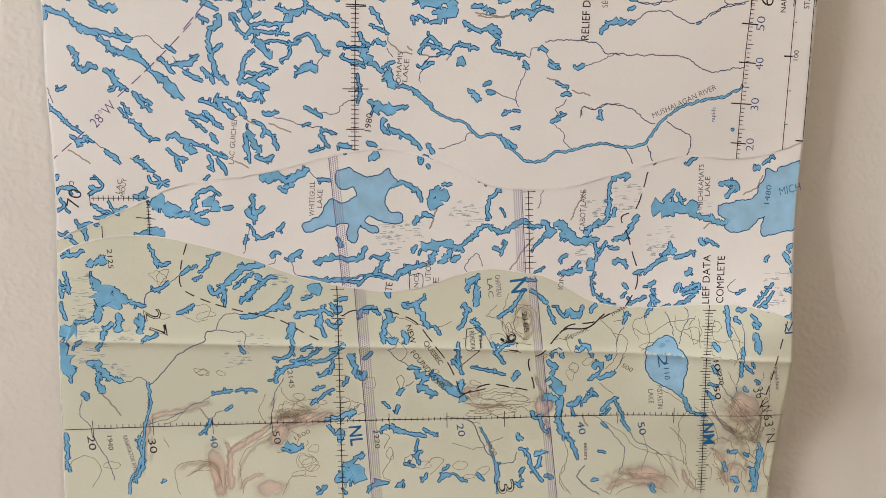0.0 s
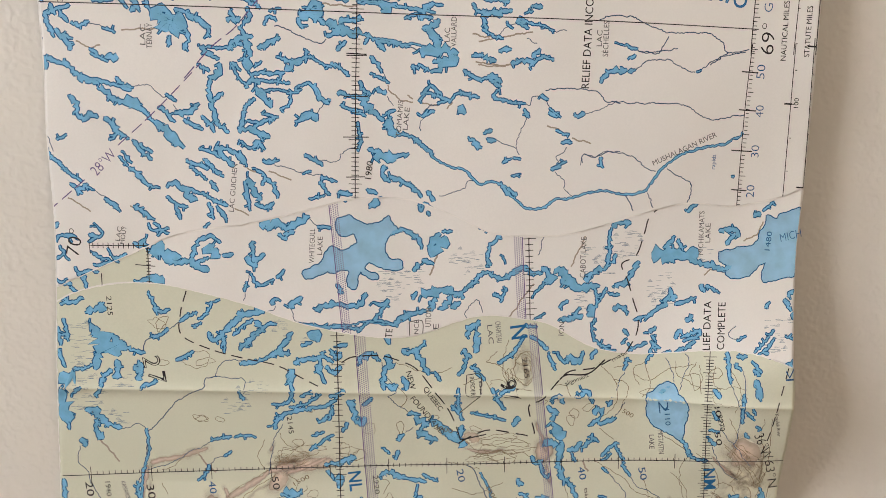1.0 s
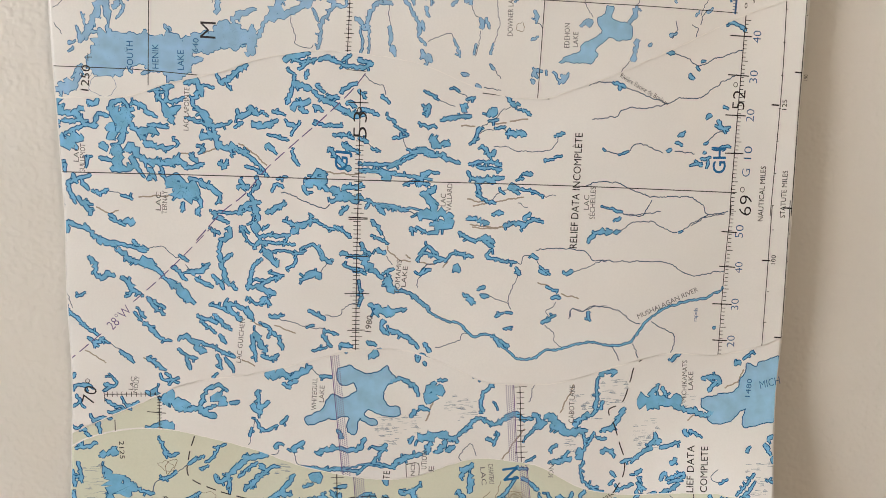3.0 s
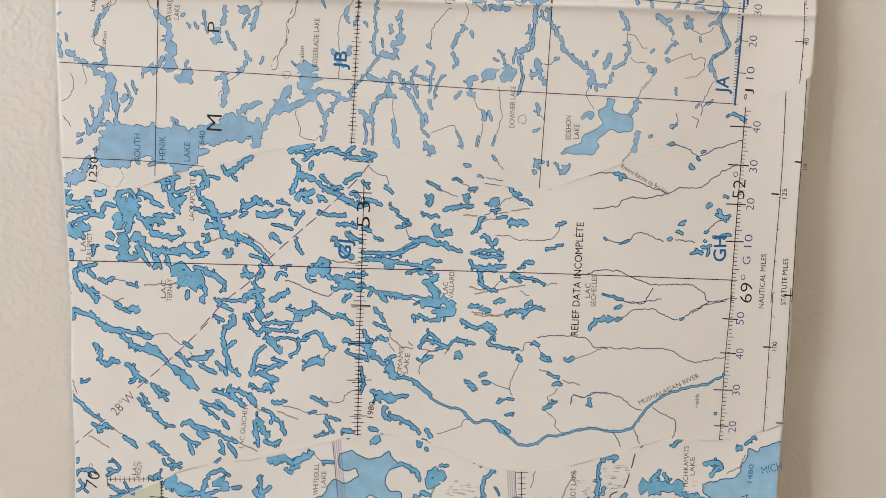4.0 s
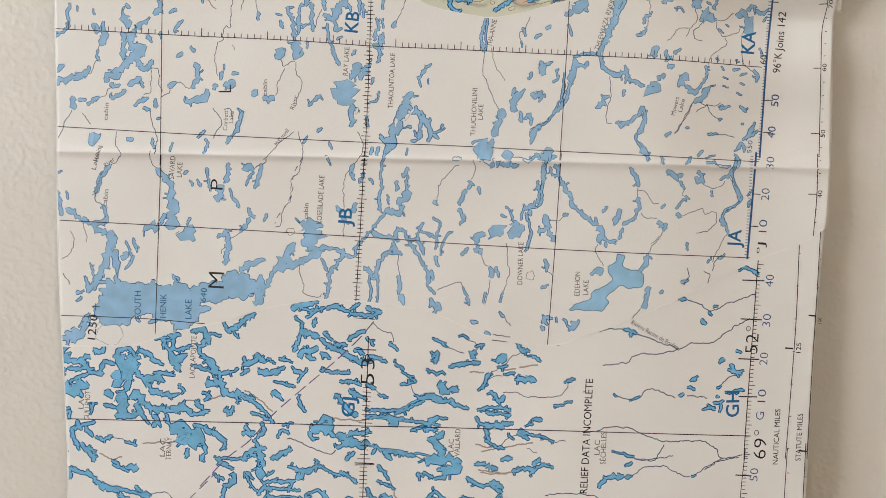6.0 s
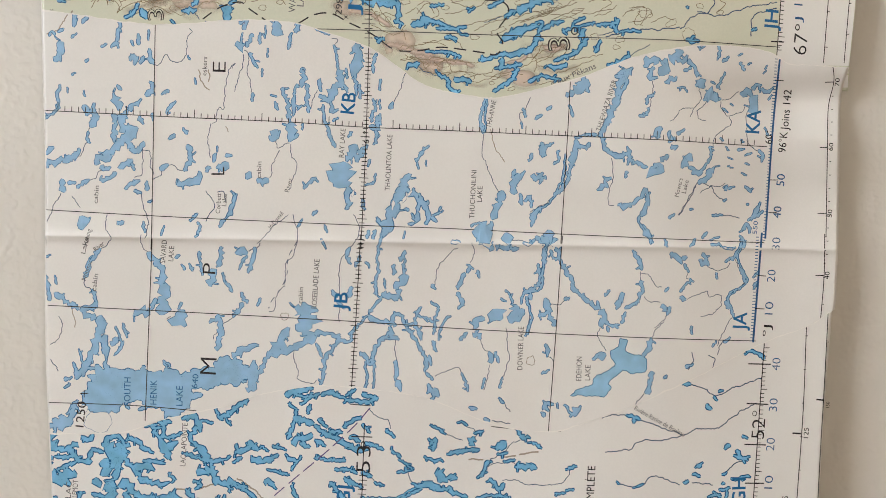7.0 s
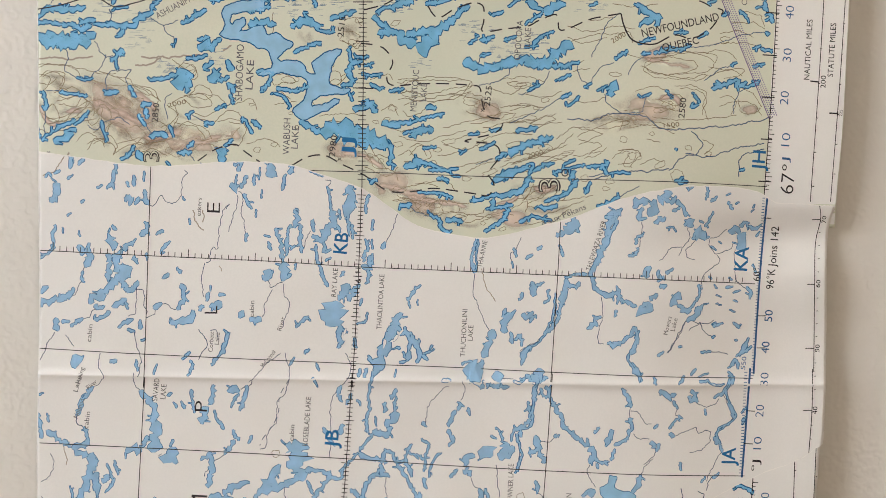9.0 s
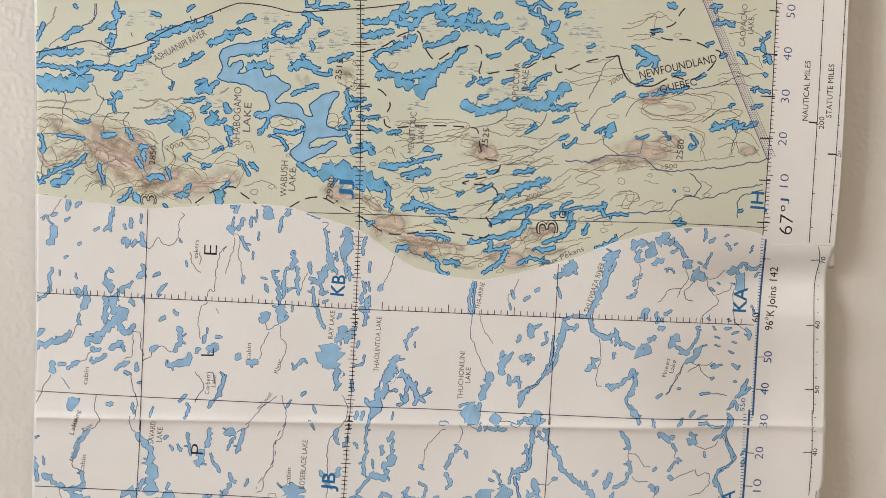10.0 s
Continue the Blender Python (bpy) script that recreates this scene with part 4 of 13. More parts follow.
marsh(2, 6.83, 5.12, 98.2, -8.5)
marsh(2, 4.95, 4.95, 26.1, -7.2)

# sheet 3
# grid and margin
rule(3, 0.25, -1.6, 51.1, -2.3, 36, -3.2, 9.4)
ticks(3, 1.24, 1.09, -1.8, 51.1, -3.2, 9.7, every=10)
rule(3, 0.25, -4.4, 49.3, 1.3, 49.3)
rule(3, 0.25, -5.4, 38.3, 1.2, 38.2)
rule(3, 0.25, -6.1, 27.1, 1.2, 27)
rule(3, 0.26, -5.5, 15.9, -0.3, 15.9)
rule(3, 0.23, 110.5, 52.2, 109.2, 33.6, 108.2, 6)
ticks(3, 1.20, 0.98, 110.4, 50.7, 108.2, 6.3, side=1, every=10)
rule(3, 0.33, 107.5, 33.8, 112.5, 33.4)
rule(3, 0.33, 105.8, 22.2, 111.9, 21.8)
rule(3, 0.34, 106.3, 10.8, 110.9, 10.4)
letters(3, "40", 113.5, 31.6, 113.6, 35, 2.33, NAVY)
letters(3, "30", 112.8, 20.1, 112.9, 23.6, 2.35, NAVY)
letters(3, "20", 112, 8.4, 112.1, 12, 2.37, NAVY)
rule(3, 0.23, 123.1, 52.2, 121.9, 7.8)
rule(3, 0.27, 120.5, 7.8, 122.2, 7.8)
rule(3, 0.43, 120.7, 35.4, 123.1, 35.3)
ticks(3, 9.61, 0.66, 123.3, 44.8, 122.1, 9.1, side=1, every=0)
letters(3, "100", 124.2, 34.2, 124.3, 37, 1.34)
rule(3, 0.23, 129.4, 52.2, 129.5, 46)
rule(3, 0.23, 128.6, 53.7, 128, 10.2)
ticks(3, 8.48, 0.66, 128.7, 43.5, 128.1, 11, side=1, every=0)
rule(3, 0.41, 125.7, 11.2, 128.1, 11)
rule(3, 0.22, -78.2, -2.4, -61.7, -2.7)
ticks(3, 1.41, 0.78, -77.5, -2.4, -62.2, -2.8, side=0, every=0)
rule(3, 0.22, -78.5, -0.7, -78.4, -4.7)
letters(3, "70°", -83.5, -5, -81.6, 2.2, 3.75)
letters(3, "LAC", -70.6, -1.2, -69.6, 2.8, 1.25, GREY)
letters(3, "MOUY", -69.4, -2.1, -68.3, 3, 1.25, GREY)
letters(3, "28°W", -75.7, 18, -69.7, 23.8, 2.77, VIOLET)
dashes(3, 0.28, 4.02, 1.08, -89, 7.4, -77.2, 16.9, colour=VIOLET)
dashes(3, 0.28, 4.00, 1.08, -68.3, 25.5, -60.5, 32.1, -53.1, 38.9, -44.5, 47.3, colour=VIOLET)
letters(3, "1980", 0.6, 15.3, 1.3, 20.3, 1.76)
letters(3, "TOMAMIS", 9.4, 26.9, 10.4, 37.1, 1.43, GREY)
letters(3, "LAKE", 11.4, 28.9, 12.2, 35.1, 1.43, GREY)
letters(3, "LAC GUICHEN", -38.3, 6.6, -36.5, 20, 1.42, GREY)
letters(3, "MUSHALAGAN RIVER", 82.8, 18.7, 101.1, 26.9, 1.50, GREY)
letters(3, "rapids", 100.6, 16.8, 100.7, 21, 1.17, NAME_BLUE)
# lakes
lake(3, 1.56, -87.5, -1.3, -84.9, 1, -81.2, -0.6)
lake(3, 1.55, -88.7, 2.7, -86.2, 4.2)
lake(3, 1.25, -86.8, -2.1, -85.5, -4.5, -88, -6.1)
lake(3, 1.41, -88.5, -11.7, -85.6, -13.4)
lake(3, 1.10, -83.9, -12.6, -80.9, -14.3)
lake(3, 0.95, -79.9, -11.9, -82.1, -10.2, -78.1, -9.5)
lake(3, 0.93, -76.9, 4.1, -74.8, 0.9, -78.9, -1.5)
lake(3, 1.41, -77.9, 0.9, -75.7, 0.1)
lake(3, 1.25, -78.4, -3.9, -76.2, -5.5)
lake(3, 1.10, -76.9, -5.5, -72.4, -7.2, -78, -7.9)
lake(3, 1.26, -73.6, -3.1, -71.5, -6.4, -67.5, -5.7)
lake(3, 1.10, -74, -8, -69.1, -6.4)
lake(3, 0.95, -68.2, -4.8, -71.6, -7.2)
lake(3, 1.26, -66.4, -1.7, -64.1, -2.5, -62.3, 0.7)
lake(3, 0.94, -61.7, 3.9, -60.6, 1.5, -58.2, 2.2)
lake(3, 1.10, -60.4, 3.8, -57.5, 1.4, -56, 0.6)
lake(3, 1.11, -46.4, 2, -44.3, 3.6)
lake(3, 1.10, -59, 1.4, -55.8, 2.2)
broad_river(3, 0.62, -13.5, 41.8, -12.1, 39.1, -10.6, 36.8, -9, 37.2)
broad_river(3, 0.64, 14.4, 25.8, 19.9, 21, 23.1, 18.9, 27.9, 17.5, 31.2, 14.6, 32.8, 13.3, 36, 14, 39.3, 12.9, 42.6, 9.1, 45.9, 6.3, 50.8, 6.3, 54.9, 8.7, 59.1, 8.9, 64, 10.6, 69, 10.9, 75.6, 10, 80.6, 10.8, 83.8, 15.1, 87, 18.4, 91.9, 21.4, 98.4, 23.4, 104.2, 24.2, 109.1, 27.3)
river(3, 0.21, 51.3, 39.5, 57, 40.2, 60.2, 39.9, 65.1, 39.4, 67.5, 37.8, 70, 36.2, 81.4, 35.7, 91.3, 35.3, 95.5, 32.9, 99.7, 30.9, 106.3, 32.1, 109.3, 32.4)
river(3, 0.21, 62.2, 19, 62.1, 21.4, 65.4, 20.6, 70.3, 22.1, 75.3, 21.3, 80.4, 18, 83.7, 16.4)
river(3, 0.22, 87, 17.1, 89.6, 15.5, 93.9, 13, 94.4, 9.8, 93.3, 6.5)
lake(3, 2.58, 68.2, 45, 74.6, 44.7)
lake(3, 1.46, 74.7, 44.4, 77.1, 45)
lake(3, 1.13, 74.6, 47.8, 76.9, 49.3)
river(3, 0.21, 77.1, 45, 81, 47.7, 85.9, 47.7, 90.9, 45.4, 94.2, 44.3)
lake(3, 0.98, 94.5, 44.3, 96.1, 44.9)
river(3, 0.21, 95.8, 44.9, 100.5, 48, 103.7, 49.2, 108.6, 49.9)
river(3, 0.21, 77.7, 50, 81, 49.6, 89, 50.8)
lake(3, 1.51, 106.1, 14.5, 107.2, 14.8)
river(3, 0.22, 74.8, 9.7, 77.4, 5.1)
river(3, 0.22, 81.5, 10.3, 83.3, 5.8)
lake(3, 1.35, 94.6, 4.9, 96.2, 6.5)
contour(3, 6.8, 41.2, 9.9, 37.4, 13.8, 36.5, w=0.39, colour=TAN, name="esker")
contour(3, 12.3, 38.6, 13.8, 37.4, w=0.40, colour=TAN, name="esker")
contour(3, 16.2, 36.3, 20.9, 35.5, w=0.40, colour=TAN, name="esker")
contour(3, 23.3, 34.6, 24.9, 36.5, w=0.40, colour=TAN, name="esker")
contour(3, 32.2, 46.7, 37.7, 46.1, 42.5, 46.7, w=0.40, colour=TAN, name="esker")
contour(3, 51.9, 29.7, 55.5, 28.6, w=0.41, colour=TAN, name="esker")
contour(3, 59.1, 26.2, 64.5, 24.5, w=0.41, colour=TAN, name="esker")
contour(3, -34.2, 19.3, -30.4, 17.6, w=0.39, colour=TAN, name="esker")
contour(3, -27.2, 17.9, -21, 15.2, w=0.39, colour=TAN, name="esker")
contour(3, -66.3, 8.7, -61.9, 5.4, w=0.39, colour=TAN, name="esker")
contour(3, -83.2, 11.2, -77.3, 7.2, w=0.39, colour=TAN, name="esker")
contour(3, -37.3, 7.5, -33.4, 5.4, w=0.40, colour=TAN, name="esker")

# sheet 3
# grid and margin
rule(3, 0.26, -88.2, 63.8, -40.9, 62.3, -1.2, 60.8, 59.5, 58.7, 112, 56.2)
rule(3, 0.26, -0.1, 86.6, -1.2, 60, -1.7, 50.2)
ticks(3, 1.33, 1.17, -1.2, 61.7, -1.7, 51.5, every=9)
ticks(3, 1.33, 1.16, -0.5, 73.4, -1.2, 62.5, every=9)
rule(3, 0.30, -3.8, 83.2, 2.1, 83)
rule(3, 0.30, -4.4, 49.9, 1.2, 49.6)
rule(3, 0.27, 112.6, 109.6, 111.5, 84.6, 110.3, 55.7, 110.2, 48.8)
ticks(3, 1.19, 1.02, 112.4, 107.1, 110.2, 49.7, side=1, every=10)
rule(3, 0.34, 108.1, 102.6, 114.6, 102.3)
rule(3, 0.34, 107.9, 91.2, 114.2, 90.8)
rule(3, 0.34, 107.6, 79.4, 113.8, 79.1)
rule(3, 0.34, 108, 68.1, 113.5, 67.9)
rule(3, 0.35, 107.8, 44.5, 112.6, 44.1)
letters(3, "40", 116, 100.5, 116.2, 104.1, 2.38, NAVY)
letters(3, "30", 115.5, 88.8, 115.7, 92.5, 2.40, NAVY)
letters(3, "20", 115, 77.4, 115.2, 81.1, 2.41, NAVY)
letters(3, "10", 114.8, 66.3, 115, 70.1, 2.42, NAVY)
letters(3, "50", 113.2, 42.5, 113.4, 46.4, 2.44, NAVY)
letters(3, "52°", 111.3, 81, 111.7, 89, 3.77)
letters(3, "69°", 114.7, 49.3, 115.1, 57.9, 3.83)
letters(3, "G", 114.5, 61, 114.6, 63.4, 2.43, NAVY)
letters(3, "GH", 106.3, 62, 106.3, 69.8, 3.80, BLUE)
letters(3, "NAUTICAL MILES", 119.6, 47.5, 119.8, 64.1, 1.57)
letters(3, "STATUTE MILES", 126.4, 48.5, 126.6, 62.7, 1.57)
rule(3, 0.24, 124.5, 112.9, 124.3, 89.6, 123.3, 64.2, 122.6, 49.1)
ticks(3, 9.70, 0.68, 124.3, 110.4, 122.9, 50.1, side=1, every=0)
rule(3, 0.45, 121.4, 82.4, 123.8, 82.2)
letters(3, "125", 125.3, 80.9, 125.4, 83.9, 1.38)
rule(3, 0.24, 130.6, 117, 130.2, 96.3, 129.6, 72.7, 129.1, 49)
ticks(3, 8.36, 0.68, 130.7, 108.6, 129.2, 49.5, side=1, every=0)
rule(3, 0.45, 128, 92, 130.4, 91.8)
letters(3, "150", 131.3, 89.6, 131.4, 91.3, 1.03)
rule(3, 0.45, 126.7, 51.5, 129.5, 51.3)
letters(3, "53", -0.6, 72.9, -0.3, 80.5, 3.98)
letters(3, "o", -0.9, 79.9, -0.8, 81.9, 1.98)
letters(3, "RELIEF DATA INCOMPLÈTE", 62.6, 40, 63.9, 74.1, 2.22)
letters(3, "LAC", 66.4, 51.5, 66.5, 55.9, 1.54, GREY)
letters(3, "SÉCHELLES", 68.2, 48.7, 68.4, 58.3, 1.54, GREY)
letters(3, "LAC", 23.5, 52.9, 23.7, 56.6, 1.52, GREY)
letters(3, "VALLARD", 25.3, 51.5, 25.6, 59.6, 1.52, GREY)
letters(3, "LAC", -59.6, 52.4, -59.2, 57.8, 1.48, GREY)
letters(3, "TERNAY", -57.9, 51.4, -57.4, 58.1, 1.48, GREY)
letters(3, "LAC LAPOINTE", -50.5, 75.3, -49.6, 87.4, 1.46, GREY)
letters(3, "LAC", -82.1, 66.6, -81.7, 71.2, 1.46, GREY)
letters(3, "GUILLEMOT", -80.6, 63.4, -79.9, 71.7, 1.46, GREY)
letters(3, "Rivière Racine de Bouleau", 76, 90.8, 90.3, 82.7, 1.36, GREY)
letters(3, "GJ", -6.4, 63.6, -5.8, 69.3, 3.66, BLUE)
dashes(3, 0.30, 4.30, 1.16, -49, 43.5, -41.3, 51.6, -34.5, 56.9, -27.7, 64.4, -19.2, 71.8, -11.7, 78.1, -3.3, 85.8, 1.7, 91.6, colour=VIOLET)
rule(3, 0.21, -4, 92.4, 1.7, 91.9)
rule(3, 0.23, 35.4, 85.7, 42.4, 84.9, 55, 84)
# lakes
lake(3, 1.62, -60.4, 86.8, -56.4, 86)
lake(3, 1.45, -57.9, 89.3, -53.1, 87.6)
broad_river(3, 0.50, -1.1, 65.6, 5.5, 65, 9.7, 65.8, 12.2, 67.5, 16.4, 69.1)
broad_river(3, 0.58, -1.2, 63.4, 5.5, 63, 15.6, 61.6, 20.6, 60.7)
broad_river(3, 0.59, -1.3, 55.3, 7.1, 53.2, 15.5, 52.2, 18.9, 51.4)
river(3, 0.22, 66.7, 87.8, 70.9, 88.9, 75.2, 88.1)
lake(3, 1.35, 73.5, 88.9, 77.7, 87.3)
river(3, 0.22, 77.7, 87.3, 84.6, 84.7, 89.7, 82.7)
river(3, 0.22, 67.7, 78.1, 74.5, 78.9, 77.8, 81.1, 86.3, 81.7, 89.7, 82.7, 93.1, 83.9, 99.9, 84.7, 104.9, 88, 110.7, 91.3)
lake(3, 0.85, 70.9, 69.7, 72.1, 68.8)
river(3, 0.22, 72.1, 68.8, 75.6, 67.9)
lake(3, 0.68, 75.6, 67.6, 79, 68.8)
river(3, 0.22, 79, 68.8, 82.3, 71, 85.8, 69.6, 89.2, 68.2)
lake(3, 1.89, 90.1, 68.7, 91.8, 69.5)
lake(3, 2.05, 93.4, 72.9, 95.9, 74.6)
lake(3, 1.20, 92.6, 71.2, 95.2, 70.4)
river(3, 0.22, 92.7, 68.7, 98.7, 67.8)
lake(3, 2.41, 101.3, 67.8, 102.1, 68.6)
lake(3, 1.55, 100.5, 66.1, 103.9, 66.9)
lake(3, 0.86, 97.1, 64.4, 101.3, 65.2)
lake(3, 1.88, 101.8, 78, 103.5, 79.6)
lake(3, 1.55, 101.2, 70.8, 102.9, 71.5)
lake(3, 1.20, 104.4, 76.3, 108.8, 74.5)
lake(3, 1.37, 105.2, 77.9, 108, 73.7)
river(3, 0.22, 102, 70.3, 104.5, 73.7, 107.1, 74.5)
lake(3, 1.03, 103.8, 69.5, 109.8, 69.8)
lake(3, 1.03, 106.8, 82.1, 108.6, 81)
lake(3, 1.03, 98.7, 66.1, 101.4, 64.4)
lake(3, 1.36, 96.3, 91.4, 98, 89.7)
lake(3, 2.04, 98.2, 93.4, 99.6, 92.2)
lake(3, 1.19, 106.8, 107.1, 111.1, 105.4, 112.8, 103.8)
lake(3, 2.37, 89.3, 97.2, 91.9, 97.2)
river(3, 0.22, 91.9, 97.2, 96.1, 95.5, 98.7, 93.9, 104.6, 96, 112.2, 98.3)
lake(3, 1.36, 99.6, 94.7, 101.3, 95)
lake(3, 1.35, 105.1, 108.2, 107.6, 107.1)
river(3, 0.22, 75, 50.9, 79.4, 50, 83.7, 49.9, 86.2, 54.2)
river(3, 0.22, 66.3, 58.6, 69.7, 59.8, 76.6, 59.1, 81.8, 56.5, 87.9, 55.1, 97.4, 55, 101.8, 52.4, 103.6, 49.7, 109.6, 50.6)
lake(3, 1.03, 70.7, 52.6, 73.3, 51.7)
lake(3, 0.86, 73.3, 51.7, 77.6, 50.8)
river(3, 0.23, 98.5, 46.3, 101, 48, 103.6, 49.7)
contour(3, 29, 76.3, 33.2, 76.2, w=0.42, colour=TAN, name="esker")
contour(3, 39.1, 76.9, 42.4, 77.2, w=0.42, colour=TAN, name="esker")
contour(3, 43.3, 77.5, 48.8, 78.2, w=0.42, colour=TAN, name="esker")
contour(3, -11.1, 63.1, -1.2, 62.5, w=0.42, colour=TAN, name="esker")
contour(3, 8.9, 62.5, 17.2, 61.2, w=0.42, colour=TAN, name="esker")
contour(3, 30.7, 55, 34.1, 54.3, 37.5, 54.6, w=0.42, colour=TAN, name="esker")
contour(3, 32.4, 52.9, 37.5, 53.8, 47.6, 55.4, w=0.42, colour=TAN, name="esker")
contour(3, 31.5, 47.5, 39.2, 46.4, 46, 47.3, w=0.42, colour=TAN, name="esker")
contour(3, -65, 56.3, -55.9, 56.7, w=0.41, colour=TAN, name="esker")
contour(3, -77.3, 53.6, -74.2, 51.8, -70.9, 52.5, w=0.41, colour=TAN, name="esker")
contour(3, -53, 68.7, -49.7, 68.7, w=0.41, colour=TAN, name="esker")
contour(3, -46.5, 68.7, -41.5, 70.3, w=0.41, colour=TAN, name="esker")
contour(3, -35.7, 71.6, -32.5, 69.4, -27.7, 65.2, w=0.41, colour=TAN, name="esker")

# sheet 4
# grid
rule(4, 0.22, -85.9, 120.3, -47.1, 118.2, -0.4, 115.4, 25.8, 113.5, 58.8, 111.6, 110.1, 109.1)
rule(4, 0.22, -86.6, 93.5, -64.2, 92.5, -46.5, 90.9)
rule(4, 0.22, -57.4, 138.5, -58.9, 114.2, -60.5, 88.1)
rule(4, 0.23, -0.8, 139.6, -2.4, 114.3, -3.6, 97.3)
ticks(4, 1.19, 0.81, -1, 138.1, -3.4, 97.3, every=10)
rule(4, 0.23, 54.9, 139.2, 53.5, 114.4, 51.5, 84)
rule(4, 0.57, 111, 140, 110.1, 122.6, 109.3, 108.7, colour=NAVY, name="margin_line")
ticks(4, 0.87, 0.84, 110.2, 138.7, 109.3, 108.7, side=-1, every=0, colour=NAVY)
rule(4, 0.24, 110.3, 127.8, 112.6, 127.6)
rule(4, 0.24, 109.6, 118.4, 112.3, 118.2)
letters(4, "30", 115, 135.1, 115.2, 138.6, 2.35, NAVY)
letters(4, "20", 113.9, 125.9, 114.1, 129.4, 2.35, NAVY)
letters(4, "10", 113.5, 116.6, 113.7, 120.2, 2.36, NAVY)
letters(4, "°J", 113.1, 110.4, 113.3, 113.6, 2.03)
rule(4, 0.24, 128.9, 139.6, 129.1, 127.5, 128.5, 115.3)
ticks(4, 3.87, 0.50, 129, 138.8, 128.7, 115.8, side=1, every=0)
letters(4, "40", 129.9, 126.6, 130, 128.8, 1.35)
rule(4, 0.24, 126.6, 127.7, 129, 127.7)
letters(4, "JA", 105.2, 112.2, 105.5, 117.4, 3.71, BLUE)
letters(4, "JB", -6.7, 118.6, -6.2, 123.7, 3.56, BLUE)
letters(4, "P", -42.3, 128.9, -42.1, 131.7, 3.51)
letters(4, "M", -43.1, 101.1, -42.8, 105.6, 4.52)
letters(4, "SOUTH", -65.3, 92.5, -65, 100.3, 1.77, NAME_BLUE)
letters(4, "HENIK", -58.2, 92.7, -57.9, 99.5, 1.77, NAME_BLUE)
letters(4, "LAKE", -51.1, 92.3, -50.9, 97.8, 1.78, NAME_BLUE)
letters(4, "640", -46.9, 97.2, -46.4, 101.1, 1.61, NAME_BLUE)
letters(4, "1250", -78.4, 86.6, -77.5, 93.7, 2.25)
rule(4, 0.22, -78, 95.9, -75.7, 95.9)
rule(4, 0.22, -76.8, 96.9, -76.9, 94.8)
letters(4, "SAVARD", -54.8, 131.8, -54.1, 138.1, 1.42, GREY)
letters(4, "LAKE", -52.6, 132.3, -52.2, 136.4, 1.43, GREY)
letters(4, "cabin", -73.5, 124.2, -72.8, 128.9, 1.26, GREY)
letters(4, "cabin", -17.6, 120.6, -17.3, 125.1, 1.29, GREY)
letters(4, "ROSEBLADE LAKE", -13.8, 119.2, -12.8, 132.8, 1.45, GREY)
letters(4, "DOWNER LAKE", 43.3, 101.8, 43.6, 113.9, 1.49, GREY)
letters(4, "EDEHON", 59.9, 98.5, 60, 105.4, 1.50, GREY)
letters(4, "LAKE", 62.4, 98.7, 62.5, 103, 1.51, GREY)
letters(4, "Noomut", -76.2, 127.2, -74.2, 132.5, 1.26, GREY)
letters(4, "River", -73, 135.4, -70.5, 137.4, 1.26, GREY)
letters(4, "Lake", -76.1, 134.4, -75.1, 139, 1.26, GREY)
# lakes
pond(4, 27.30, 9.96, 0, -64, 97.8)
pond(4, 16.12, 11.29, 0, -54.4, 96.2)
pond(4, 11.22, 14.43, 0, -71.2, 96.2)
pond(4, 14.54, 6.46, 10, -44.6, 99.8)
pond(4, 12.93, 8.08, 0, -39.6, 101.4)
lake(4, 6.45, -56, 94.9, -49.6, 93.3, -44.7, 95.7)
lake(4, 4.20, -39.6, 103, -33.2, 101.4, -30.7, 103)
lake(4, 1.46, -34.8, 99.8, -32.4, 99)
lake(4, 1.61, -70.7, 90.1, -70.6, 111, -71.5, 108.6)
lake(4, 1.91, -74.8, 106.2, -77.4, 100.6)
lake(4, 2.23, -82.3, 99.8, -79.8, 100.6)
lake(4, 2.23, -82.4, 97.4, -80.7, 99)
lake(4, 1.91, -77.3, 103, -79.1, 99.8)
river(4, 0.21, -85.6, 105.4, -83.7, 102.2)
lake(4, 1.92, -82, 90.1, -78.6, 94.2)
lake(4, 3.84, -86.9, 86.9, -82.1, 88.5, -79.5, 91.7)
lake(4, 1.28, -54.8, 104.6, -53.3, 103)
pond(4, 4.86, 3.89, 0, -55.6, 85.2)
isle(4, 8.04, 5.79, 10, -73.2, 88)
isle(4, 2.57, 1.92, 0, -77.1, 91.7)
# eastern lakes
broad_river(4, 0.65, 0.3, 104.6, 0.7, 99.7, 0.2, 96.5)
broad_river(4, 0.65, 9.4, 111.1, 4.4, 110.3, 2.7, 106.2, 1.4, 104.3)
lake(4, 1.32, 17.5, 98.1, 18.8, 94.8, 18.3, 92.4)
broad_river(4, 0.66, 51.1, 138.4, 50.3, 133.6, 49.6, 128.8, 49.1, 124.8, 44.7, 123.2)
lake(4, 1.51, 49.9, 93.1, 51.6, 89.8)
lake(4, 1.34, 53.7, 92.3, 54.1, 90.6)
broad_river(4, 0.66, 45.2, 122.4, 46.4, 116, 44.7, 111.1)
lake(4, 2.69, 57.5, 88.1, 60.8, 91.4)
broad_river(4, 0.50, 105.7, 138.7, 104.2, 133.9, 106, 129.1, 107, 125.8, 102.1, 121.8, 103, 117.7)
river(4, 0.22, 96.7, 105.4, 98.4, 103.8, 97.7, 101.3)
river(4, 0.22, 91.9, 106.3, 92.5, 103.8, 90.9, 101.3)
lake(4, 1.18, 90, 102.1, 92.5, 103)
